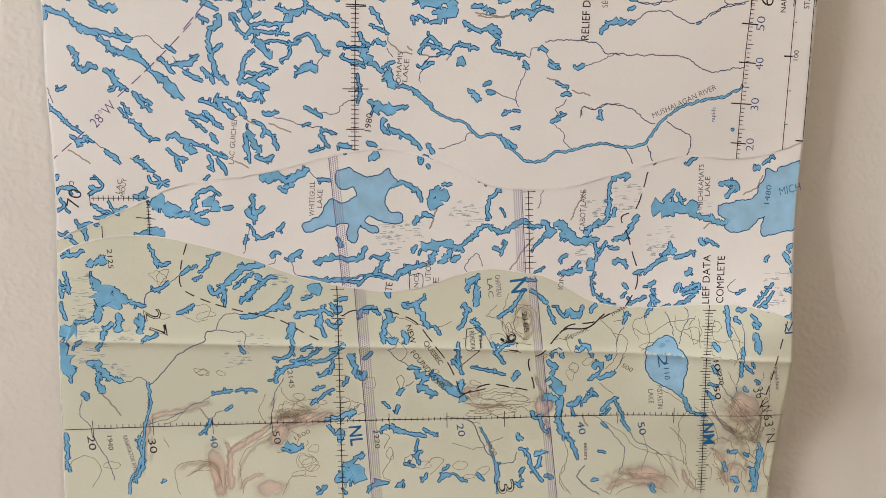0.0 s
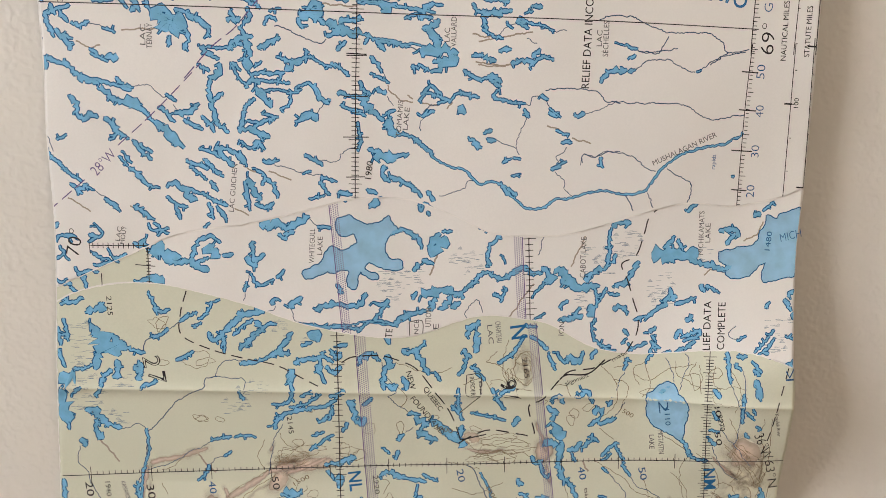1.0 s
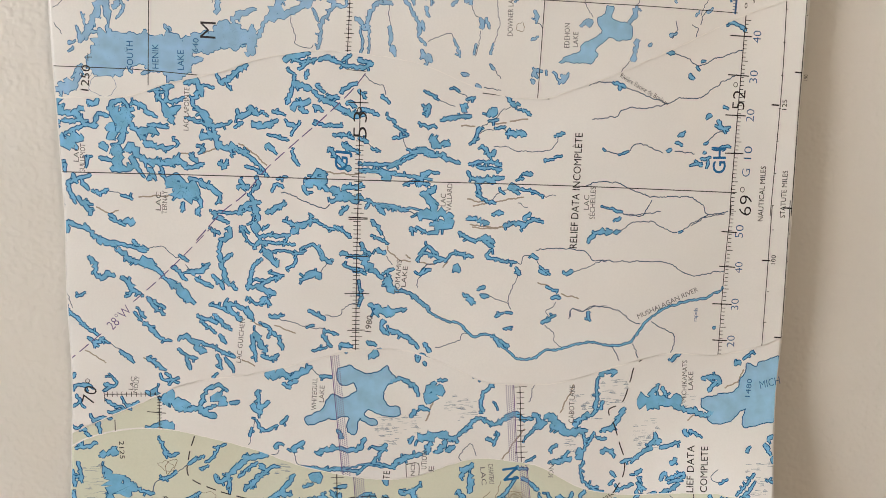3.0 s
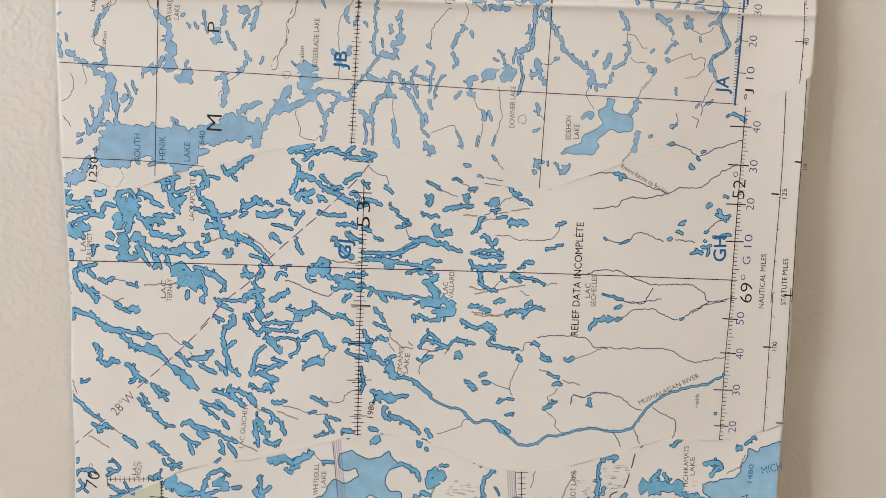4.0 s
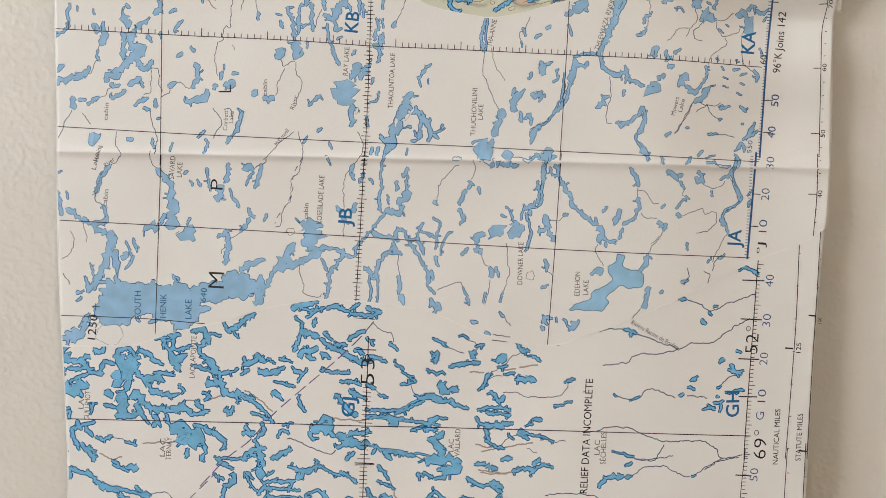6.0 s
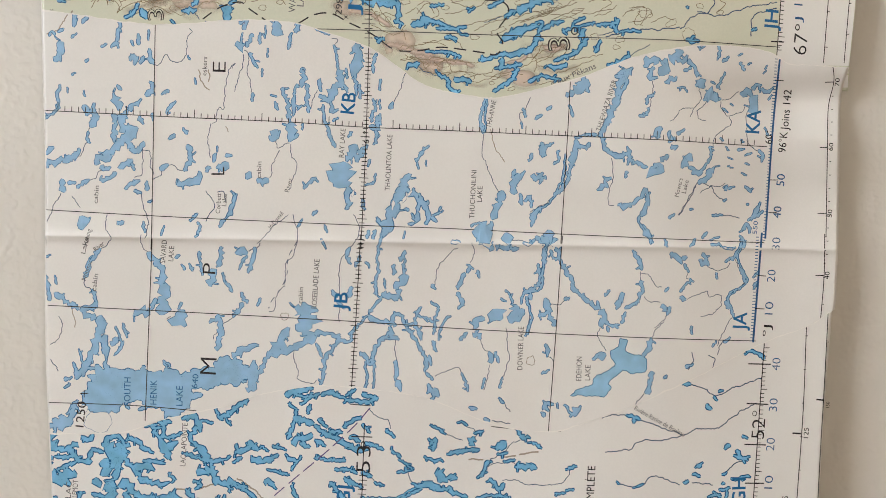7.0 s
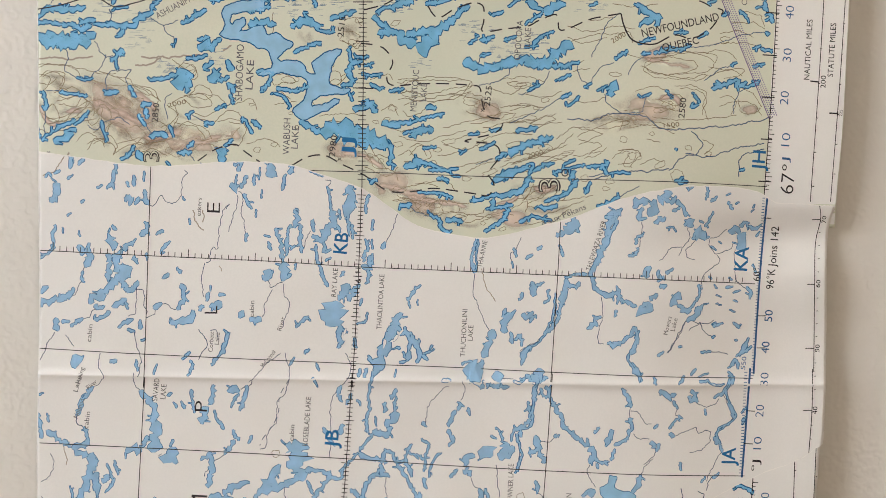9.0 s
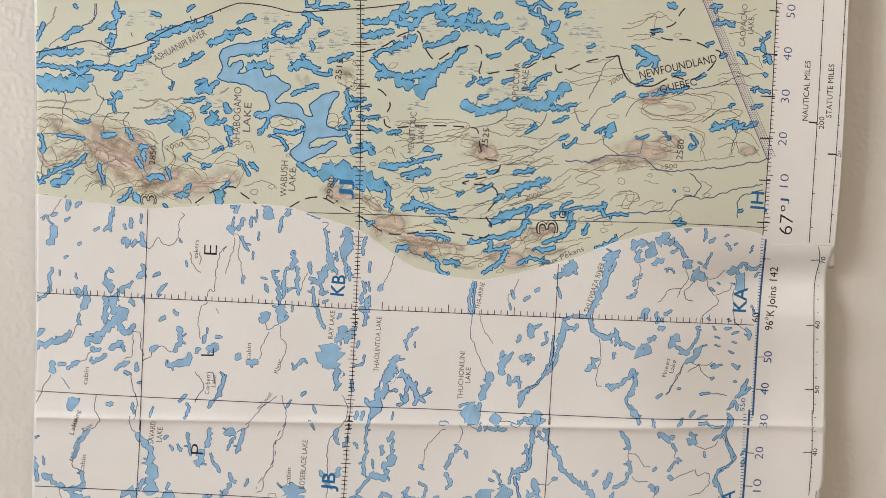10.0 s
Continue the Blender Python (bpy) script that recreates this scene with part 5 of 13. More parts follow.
river(4, 0.22, 99.2, 105.4, 100.8, 109.5)
lake(4, 1.01, 85, 100, 83.9, 98.9)
river(4, 0.22, 78.4, 94.7, 75.9, 91.4)
lake(4, 1.00, 29, 91.5, 31.5, 90.7)
lake(4, 0.83, 37.3, 94, 39, 92.3)
river(4, 0.22, 39, 92.3, 40.7, 89.8)
lake(4, 2.33, 33.2, 88.2, 34.9, 86.9)
river(4, 0.22, 35.7, 87.4, 40.7, 86.5)
lake(4, 2.01, 49.4, 89.8, 50.4, 88.2)
dashes(4, 0.22, 1.92, 0.96, -18, 138, -20.7, 133.2, -21.1, 128.5, -22.9, 124.6, -25.3, 121.4, -26.2, 119.3, colour=STREAM, name="stream")
contour(4, -79.6, 120.4, -79, 117.3, -78.8, 114.1, w=0.24, colour=TAN, name="esker")
ring(4, 2.26, 1.94, 0, -21.8, 117.1)
ring(4, 2.33, 2.66, 0, 46.4, 104.3)

# sheet 4
# upper grid
rule(4, 0.21, -85.3, 172.9, -52, 171.4, -22.1, 170.2, -1, 168.9, 23.4, 168, 54.1, 166.8, 85.2, 165.6, 111.8, 164.3)
ticks(4, 1.81, 1.33, -81.6, 172.8, 0.5, 168.9, side=1, every=10)
ticks(4, 1.82, 1.37, 8.1, 168.5, 108.7, 164.7, side=1, every=10)
rule(4, 0.21, -86.5, 146.3, -52.5, 144.4, -1.1, 142.1, 23.5, 141.2, 54.4, 139.7, 111.8, 137.1)
rule(4, 0.21, -55.3, 196.1, -55.9, 180.7, -57.4, 143.1, -57.8, 135.5)
rule(4, 0.21, 1.8, 196.1, 0.8, 166.1, -0.8, 135.5)
ticks(4, 1.12, 0.75, 1.6, 188.6, -0.8, 135.5, every=10)
rule(4, 0.22, 56.7, 183.1, 56, 166.3, 54.5, 137.1)
rule(4, 0.53, 114.7, 188.8, 113.3, 169.7, 112, 138.3, colour=NAVY, name="margin_line")
ticks(4, 0.81, 0.78, 114.1, 188.8, 112, 137.1, side=-1, every=0, colour=NAVY)
rule(4, 0.22, 113.6, 183.2, 116, 183.1)
rule(4, 0.22, 112.9, 155, 115.3, 155)
rule(4, 0.22, 112.7, 145.7, 115.1, 145.7)
letters(4, "50", 115.8, 153.3, 116, 156.7, 2.21, NAVY)
letters(4, "40", 115.1, 144.1, 115.3, 147.5, 2.22, NAVY)
letters(4, "96°K", 116, 162.8, 116.4, 168.6, 2.21)
letters(4, "Joins 142", 116.5, 169.1, 117.2, 180.8, 2.20)
letters(4, "60°", 112.1, 165.1, 112.3, 168.8, 1.89)
rule(4, 0.22, 129.7, 187, 130.1, 182.9, 128.8, 175.9, 128.9, 163.6, 129.2, 144.9, 129.3, 139)
ticks(4, 3.78, 0.47, 129.7, 182.9, 129.5, 133.1, side=1, every=0)
letters(4, "70", 131, 181.8, 131.1, 183.9, 1.26)
letters(4, "60", 129.8, 163.3, 129.9, 165.5, 1.27)
letters(4, "50", 130.1, 144.4, 130.2, 146.6, 1.27)
rule(4, 0.22, 127.6, 182.8, 130.1, 182.9)
rule(4, 0.22, 126.7, 164.2, 128.9, 164.2)
rule(4, 0.22, 126.7, 145.5, 129.1, 145.5)
letters(4, "KA", 107.5, 168.1, 107.9, 174.9, 3.77, BLUE)
letters(4, "KB", -4.3, 172.5, -3.7, 178.2, 3.63, BLUE)
letters(4, "E", -38.6, 183.5, -38.5, 186.2, 3.58)
letters(4, "L", -39.4, 155.8, -39.4, 157.9, 3.60)
letters(4, "eskers", -42.6, 182.5, -42.3, 187.5, 1.19, GREY)
letters(4, "cabin", -72.4, 148, -71.9, 152.8, 1.19, GREY)
letters(4, "cabin", -28.4, 154.9, -28.2, 159.4, 1.21, GREY)
letters(4, "Corbett", -39.6, 145.3, -39.2, 150.8, 1.20, GREY)
letters(4, "Lake", -37.9, 147.3, -37.6, 150.6, 1.21, GREY)
letters(4, "RAY LAKE", -6, 160.6, -5.4, 168.4, 1.36, GREY)
letters(4, "THAOLINTOA LAKE", 6.5, 151.6, 7.3, 166.8, 1.37, GREY)
letters(4, "THUCHONILINI", 29.7, 144, 30.3, 157.2, 1.39, GREY)
letters(4, "LAKE", 31.8, 148.5, 32, 152.8, 1.39, GREY)
letters(4, "THA-ANNE", 34.2, 168.9, 35.7, 176.3, 1.38, GREY)
letters(4, "THLEWIAZA RIVER", 64.5, 168.1, 68.8, 182, 1.39, GREY)
letters(4, "Mowers", 86.6, 150.1, 87.7, 155.2, 1.25, GREY)
letters(4, "Lake", 88.6, 151.1, 89.4, 154.7, 1.25, GREY)
letters(4, "Haning", -75.4, 136.6, -74.2, 141.1, 1.19, GREY)
letters(4, "McConnell", -25.6, 141.3, -22.2, 145.6, 1.21, GREY)
letters(4, "River", -20.9, 151.2, -19.8, 155, 1.21, GREY)
letters(4, "550", 108.9, 139.6, 109.2, 143.3, 1.27, NAME_BLUE)
letters(4, "61°", 0.8, 164.4, 0.9, 167.7, 1.52)
contour(4, -44.1, 184.1, -43, 180.1, -41.2, 178.6, w=0.30, colour=TAN, name="esker")
contour(4, -41.4, 184.1, -41.5, 180.8, w=0.30, colour=TAN, name="esker")
contour(4, -84, 193.1, -81, 194.6, -78.3, 198.3, w=0.29, colour=TAN, name="esker")
# small lakes
river(4, 0.19, -81.5, 150.7, -83.8, 146.9, -85.4, 143.1)
river(4, 0.19, -78.6, 149.9, -76.4, 146.9)
lake(4, 0.90, -59.9, 150.7, -62.1, 151.5)
lake(4, 0.90, -58.5, 148.4, -57, 148.9)
river(4, 0.19, -59.9, 150.7, -59.3, 146.2, -58.3, 141.6, -59.4, 138.6)
river(4, 0.20, -42.7, 151.5, -40.5, 147.7, -42.8, 143.1)
lake(4, 0.75, -47.3, 143.1, -45, 145.4)
lake(4, 1.36, -34.4, 150.8, -36, 146.2, -38.3, 143.2)
river(4, 0.20, -37.4, 148.5, -38.2, 150.8, -39.7, 151.1)
lake(4, 0.90, -23.4, 196.6, -23, 198.1)
lake(4, 0.90, -17.4, 197.4, -16.6, 195.9)
lake(4, 0.76, -14, 144.7, -12.5, 146.2)
lake(4, 2.13, -4.8, 153.9, -4.1, 150.8, -4.9, 146.3)
lake(4, 1.07, -0.3, 149.3, 0.5, 146.3)
lake(4, 2.75, 6.6, 144.7, 8.1, 146.3)
lake(4, 1.53, 15, 150.9, 16.5, 147.8, 17.3, 144.8)
lake(4, 1.38, 13.5, 152.4, 15, 150.1)
lake(4, 1.38, 18.8, 144.8, 21.9, 146.3)
broad_river(4, 0.62, 55.7, 161.7, 55, 155.6, 52, 149.4, 48.1, 146.3, 46.6, 144.8)
lake(4, 2.16, 70.9, 181.7, 73.1, 184.7)
broad_river(4, 1.08, 72.4, 182.4, 70.2, 177.1, 67.9, 172.5, 65.7, 167.9)
lake(4, 2.16, 71.6, 183.2, 73.9, 185.5)
broad_river(4, 0.62, 64.9, 167.9, 66.5, 163.3, 69.7, 161.8, 72.8, 161.8)
broad_river(4, 0.63, 77.7, 146.4, 76.2, 143.3, 78.7, 139.4, 80.3, 137.1)
river(4, 0.20, 87.2, 144.9, 90.2, 149.5, 92.5, 154.2)
lake(4, 0.79, 99.6, 152.6, 101.1, 153.4)
lake(4, 1.26, 99.7, 148.8, 100.9, 149.5)
river(4, 0.20, 96.4, 153.4, 98.1, 150.3, 100, 149.2)
lake(4, 0.79, 90.3, 146.4, 91.5, 146.7)
lake(4, 1.10, 96.6, 144.9, 99.8, 144.9)
river(4, 0.21, 99.8, 144.9, 104.5, 144.1)
lake(4, 1.58, 107.7, 143.3, 109.2, 146.4, 110.4, 148.8)
pond(4, 0.69, 0.50, 170, 102.7, 153)
lake(4, 0.63, 108.2, 152.7, 107.5, 151.9)
pond(4, 0.69, 0.51, 165, 106.8, 148)
lake(4, 0.59, -73.7, 196.8, -72.9, 198.3)
lake(4, 0.88, -76.6, 196.1, -75.8, 197.5)

# sheet 5
# tints
tint(5, 19.44, 8.97, -35, -78, 210.8, RUST)
tint(5, 22.56, 10.53, -30, -60, 212.5, RUST)
tint(5, 15.02, 9.01, -30, -66, 206.4, RUST)
tint(5, 24.16, 12.08, -25, -52.5, 201.9, RUST)
tint(5, 30.06, 15.03, -25, -63, 211, ROSE)
tint(5, 19.68, 9.08, -10, -44.9, 202, ROSE)
tint(5, 10.63, 6.07, -10, -34.3, 205.2, ROSE)
tint(5, 8.95, 7.46, 0, -80.9, 218.3, RUST)
tint(5, 7.62, 6.09, 0, -13, 232.1, RUST)
tint(5, 9.17, 6.73, 0, -1.6, 233.1, RUST)
tint(5, 12.28, 9.21, 0, -3.8, 200.9, ROSE)
tint(5, 13.90, 9.26, 20, 10.1, 191.7, ROSE)
tint(5, 17.08, 9.32, -10, 24.1, 184.1, RUST)
tint(5, 13.94, 7.75, 0, 17.9, 185.6, ROSE)
tint(5, 9.30, 9.30, 0, 31.6, 214.3, RUST)
tint(5, 10.87, 7.76, 0, 36.3, 212.1, ROSE)
tint(5, 20.46, 9.45, 0, 78.5, 212.5, ROSE)
tint(5, 11.05, 6.31, 0, 87.9, 215.7, RUST)
tint(5, 25.14, 6.28, 5, 70.7, 209.3, RUST)
tint(5, 18.77, 6.26, -20, 49, 188.9, RUST)
tint(5, 15.63, 6.25, -10, 42.8, 182.6, ROSE)
tint(5, 9.44, 6.29, 20, 83, 228.1, ROSE)
tint(5, 9.05, 4.52, 0, -47.9, 221.8, RUST)
tint(5, 6.36, 3.82, 0, 109.3, 213.6, ROSE)
# grid and margin
rule(5, 0.24, 1.8, 258.9, 2, 222.4, 1.7, 188.6)
ticks(5, 1.25, 1.07, 1.9, 252.9, 1.6, 191.7, every=9)
rule(5, 0.27, -0.8, 241, 4.5, 241.1)
rule(5, 0.28, -0.8, 217.8, 4.8, 217.7)
rule(5, 0.21, -57, 195.2, -34.3, 195.4, 2.4, 194.9, 42.7, 193.8, 89.9, 193, 114.6, 192.1)
rule(5, 0.25, 116.5, 259.5, 115.6, 227, 114.7, 208.2, 113.8, 189.4)
ticks(5, 1.20, 0.95, 116.4, 254.9, 114.1, 191, side=1, every=10)
rule(5, 0.32, 114.4, 252.9, 117, 252.8)
rule(5, 0.32, 113.1, 240.9, 116.9, 240.8)
rule(5, 0.32, 112.4, 229.1, 116.5, 229)
rule(5, 0.32, 112.5, 217.3, 116.1, 217.2)
rule(5, 0.32, 112.5, 205.5, 115.7, 205.4)
rule(5, 0.32, 112.1, 193.6, 115.7, 193.5)
letters(5, "50", 120.3, 251, 120.6, 254.7, 2.38, NAVY)
letters(5, "40", 119.6, 239.2, 119.9, 242.9, 2.38, NAVY)
letters(5, "30", 119.2, 227.3, 119.5, 231.1, 2.39, NAVY)
letters(5, "20", 118.7, 215.3, 119, 219.1, 2.39, NAVY)
letters(5, "10", 119.4, 203.6, 119.7, 207.3, 2.40, NAVY)
letters(5, "67", 120.1, 190.2, 120.5, 195.9, 3.84)
letters(5, "o", 119, 196.7, 119.1, 198.5, 1.92)
letters(5, "J", 119.5, 198.9, 119.6, 200.4, 1.92, NAVY)
letters(5, "NAUTICAL MILES", 125, 222.4, 125.5, 239.2, 1.59)
letters(5, "STATUTE MILES", 131.7, 223.3, 132.2, 238.3, 1.60)
rule(5, 0.22, 129.7, 256.7, 128.6, 224, 127, 187.9)
ticks(5, 9.71, 0.64, 129.2, 250.5, 127.3, 189.5, side=1, every=0)
rule(5, 0.42, 126.1, 222, 128.6, 221.8)
letters(5, "200", 129.7, 220.1, 129.8, 223.6, 1.44)
rule(5, 0.22, 135.8, 256.8, 134.6, 224.1, 132.8, 187.9)
ticks(5, 8.46, 0.64, 135.2, 246.6, 133.1, 189.5, side=1, every=0)
rule(5, 0.42, 131.7, 213.1, 134.3, 213)
letters(5, "225", 135, 212.2, 135.1, 214.1, 0.80)
hatched_band(5, 2.52, 95.3, 256.1, 115, 210.6)
letters(5, "NEWFOUNDLAND", 78.5, 233.8, 99.8, 239.3, 2.20)
letters(5, "QUEBEC", 84.2, 230, 94.3, 232.6, 2.05)
letters(5, "JH", 111.8, 196.6, 112.2, 202.2, 3.51, BLUE)
letters(5, "JJ", -2.4, 199, -2.1, 204.3, 3.07, BLUE)
open_numeral(5, "3", 53.5, 189.9, 53.2, 193.6, 5.95, GREEN)
letters(5, "o", 57.2, 194.1, 57, 196.3, 3.13)
open_numeral(5, "3", -55.1, 197, -55.3, 200.1, 4.23, GREEN)
letters(5, "ASHUANIPI RIVER", -53.5, 236.2, -39.7, 243.8, 1.81, GREY)
letters(5, "SHABOGAMO", -31.7, 213.9, -31.1, 229.1, 1.97, GREY)
letters(5, "LAKE", -28.9, 217, -28.4, 224.9, 1.97, GREY)
letters(5, "WABUSH", -18.9, 199.5, -18.6, 209.3, 1.83, GREY)
letters(5, "LAKE", -16.7, 201.1, -16.3, 207.2, 1.83, GREY)
letters(5, "MENISTOUC", 15.6, 211.7, 16.4, 223, 1.70, GREY)
letters(5, "LAKE", 18.3, 214.5, 18.6, 219.4, 1.70, GREY)
letters(5, "OPOCOPA", 44, 226, 44.7, 236.8, 1.71, GREY)
letters(5, "LAKE", 46.7, 229.6, 47, 234.8, 1.71, GREY)
letters(5, "CAOPACHO", 106.9, 242.7, 107.5, 254.4, 1.58, GREY)
letters(5, "LAKE", 109.2, 246.3, 109.4, 250.9, 1.58, GREY)
letters(5, "2850", -54.2, 207.9, -53.7, 213, 1.66)
letters(5, "2515", -4.2, 231.5, -3.6, 237, 1.68)
letters(5, "2980", -6.5, 199, -5.9, 204.8, 1.69)
letters(5, "2525", 35.8, 213.3, 36.4, 218.8, 1.71)
letters(5, "2580", 89.9, 210.8, 90.4, 216.4, 1.74)
letters(5, "e aux Pékans", 51.3, 181, 63.5, 186, 1.57, GREY)
letters(5, "1735", 31.1, 246.1, 31.9, 251.6, 1.70, NAME_BLUE)
letters(5, "2000", -50.6, 212.4, -45.8, 213.5, 1.21, BROWN)
letters(5, "2000", 47.2, 199.7, 51.5, 200.9, 1.41, BROWN)
letters(5, "2000", 70.1, 231.5, 73.8, 233.7, 1.41, BROWN)
letters(5, "1500", 85, 208.7, 89.4, 209.1, 1.26, BROWN)
letters(5, "x", 34, 212.3, 35.2, 212.4, 1.24)
letters(5, "x", -5, 198.6, -3.8, 198.6, 1.23)
letters(5, "x", 86.5, 216.8, 87.7, 216.8, 1.26)
letters(5, "eskers", -83.2, 194.5, -82.6, 199.7, 1.20, GREY)
# railway and boundaries
rule(5, 0.30, -85.5, 237.5, -79.2, 238.7, -71.8, 240.8, -68.1, 240.4, -64.3, 238.5, -59.8, 239.5, -55.3, 241, -49.3, 244.4, -41.8, 247.3, -37.3, 249.2, -32.7, 251.1, -29.7, 251.7, -22.2, 250.9, -16.1, 249.5, -8.5, 250, -0.9, 250.6, 5.2, 251.1, 14.4, 252.3, name="railway")
ticks(5, 8.22, 0.60, -67.3, 240.4, -31.2, 251.1, every=0)
dashes(5, 0.36, 3.34, 1.21, -42.7, 197.5, -38.1, 200.6, -32.8, 202.1, -29.7, 199.9, -25.2, 196.8)
dashes(5, 0.37, 3.67, 1.38, -17.5, 196.4, -13, 198.9, -8.4, 199.3, -3.8, 197, 2.4, 194, 8.6, 189.9, 14.8, 189.6, 21, 190.6, 27.2, 190, 33.4, 189.1, 36.5, 188.8, 38, 191.9, 36.5, 195, 39.5, 199.7, 37.9, 202.8, 30.2, 203.5, 31.7, 204.3, 37.9, 205.9, 40.2, 208.2, 39.4, 209.8, 36.3, 210.5, 34.7, 213.6, 33.9, 218.2, 31.6, 218.9, 25.4, 219.3, 17.7, 219.2, 10, 218.7, 8.4, 221, 10, 224.8, 8.4, 227.9, 6.1, 229.3, 2.3, 229.8, -0.8, 229.7)
dashes(5, 0.37, 3.98, 1.38, 2.2, 238.9, 8.3, 240.8, 12.9, 243.9, 17.5, 244.8, 19.1, 241, 22.2, 237.2, 26.8, 239.6, 31.4, 241.2, 34.5, 240.5, 34.8, 236.6, 34.6, 233.6, 40.7, 234.4, 46.9, 235.3, 50, 236.9, 54.7, 238.5, 55.5, 234.7, 57.8, 234.7, 64, 237.4, 70.3, 238.7, 72.6, 239.1)
rule(5, 0.41, 72.6, 239.1, 73.5, 235.7, 75.9, 231.9, 80.6, 230.8, 82.9, 231.2)
dashes(5, 0.38, 3.77, 1.42, 82.9, 231.2, 87.6, 233.6, 92.4, 232.9, 97.1, 235.3, 100.1, 239.2, 100.9, 241, 97.7, 241.9, 95.3, 243, 91.4, 244, 85.9, 243.9, 81.1, 245.8)
dashes(5, 0.38, 3.45, 1.25, 81.1, 246.3, 87.4, 247.9, 89.7, 251.4, 92, 253.7)
# lakes, north-west
lake(5, 0.89, -74.7, 250.8, -73.5, 249.4)
river(5, 0.21, -69, 250.9, -69.3, 247.1, -72.5, 244.8)
lake(5, 1.79, -63.4, 251.7, -63.1, 248.7, -64.3, 245.4, -66.4, 244.2)
lake(5, 1.05, -54.4, 248.6, -51.4, 247.7)
lake(5, 0.90, -44.8, 249, -42.4, 250.9)
lake(5, 1.36, -31.5, 246.2, -26.7, 248.7)
lake(5, 1.06, -42.7, 195.6, -41.6, 196.9)
lake(5, 0.91, -51.3, 197.4, -49.8, 195.3)
river(5, 0.19, -68.7, 250.9, -69.1, 247.1, -72.5, 244.8)
# lakes, middle
lake(5, 1.82, -14.1, 249.3, -10, 248.4, -8.2, 246.3)
lake(5, 1.22, -13.1, 251.1, -7, 250.9, -0.9, 251.6)
lake(5, 1.83, 2.2, 247.4, 7.1, 247.2, 11.4, 249.2, 14.7, 251.9)
lake(5, 3.06, 9.8, 249.4, 15.3, 249.3, 20.9, 250.9, 25.5, 252.1)
lake(5, 2.45, 11.1, 246.7, 16.9, 247.4, 18.7, 249.5)
lake(5, 3.69, 21.8, 251.7, 25.2, 248.7, 30.1, 248.8, 34.7, 250.4)
lake(5, 1.86, 40.3, 250.5, 38.4, 248.3)
lake(5, 1.39, 47.4, 251.2, 50.8, 253, 54.2, 251.4)
lake(5, 1.40, 55.8, 251.4, 61, 253.3)
lake(5, 1.24, 44, 253.3, 47.1, 252.8)
# lakes, east
lake(5, 1.41, 85.7, 253.6, 88.9, 252.9)
river(5, 0.22, 58.1, 210, 66, 210.1, 70.7, 211.7, 78.5, 211.3, 83.3, 208.7, 87.3, 207.2, 92.8, 208, 102.3, 208.9, 111.8, 210.5, 115.3, 211.4)
lake(5, 1.26, 97.5, 253, 101.4, 253.9)
lake(5, 0.95, 113.4, 246.4, 115, 247.2)
lake(5, 1.27, 112.7, 244, 113.6, 240.9)
lake(5, 1.43, 112.8, 238.6, 114.4, 239.4)
lake(5, 1.90, 88.5, 201.7, 88.9, 202.5)
river(5, 0.21, 92.8, 207.2, 96, 204.1, 94.5, 201, 89.8, 199.4, 86.7, 196.2)
river(5, 0.22, 66.2, 193.7, 74, 195.3, 86.7, 196.7)
river(5, 0.21, 91.3, 201, 97.7, 200.2, 105.6, 202.7, 113.5, 204.3)
river(5, 0.21, 106.5, 194.8, 107.2, 200.3, 113.5, 202.7)
lake(5, 1.43, 106.5, 196.4, 108.1, 197.2)
lake(5, 1.11, 88.3, 193.1, 92.3, 193.1)
lake(5, 0.78, 62.3, 250.9, 57.7, 249.3)
# eskers and contours
contour(5, -85.3, 224.6, -76.4, 224.7, -70.4, 225.3, w=0.45, colour=TAN, name="esker")
contour(5, -57.6, 225.4, -49.4, 225.2, -41.8, 226.1, w=0.45, colour=TAN, name="esker")
contour(5, -59.2, 223.1, -55.4, 223.5, -52.4, 225.1, w=0.45, colour=TAN, name="esker")
contour(5, -35.8, 227.3, -33.5, 228.8, w=0.45, colour=TAN, name="esker")
contour(5, -85.1, 244.5, -81.4, 245.4, -79.2, 249.9, w=0.45, colour=TAN, name="esker")
contour(5, -82.6, 195.6, -79.6, 196.4, -76.9, 199.4, w=0.45, colour=TAN, name="esker")
contour(5, -85.3, 222.1, -80.9, 222.9, -74.9, 222.2, -68.9, 220.8, -64.4, 220.8)
contour(5, -79.4, 214.6, -76.5, 213.9, -73.5, 214.6, -72, 212.4, -76.5, 210.1, -81, 208.5, -84, 210)
contour(5, -82.5, 208.5, -78, 207.8, -75, 210.8, -70.5, 211.6)
contour(5, -85.4, 218.3, -82.4, 217.6, -80.1, 219.1)
contour(5, -71.9, 219.2, -65.9, 217.8, -59.9, 217.8, -55.4, 215.6, -52.4, 213.4)
contour(5, -70.5, 209.4, -68.2, 211.7, -69, 206.4, -70.5, 204.8)
contour(5, -47.9, 206.6, -44.9, 208.1, -40.4, 205.9, -38.9, 203.6)
contour(5, -46.4, 215, -41.9, 215.8, -38.8, 212.8, -43.4, 211.9, -46.4, 214.2)
contour(5, -34.3, 208.2, -29.7, 207.5, -26.7, 209.1)
contour(5, -43.4, 203.6, -38.9, 202.8, -34.3, 203.6, -31.3, 206.7)
contour(5, -64.5, 201.8, -58.5, 203.4, -55.5, 202.7, -52.5, 204.2)
contour(5, -72.1, 201.8, -67.5, 203.3, -64.5, 200.3, -65.3, 198.8)
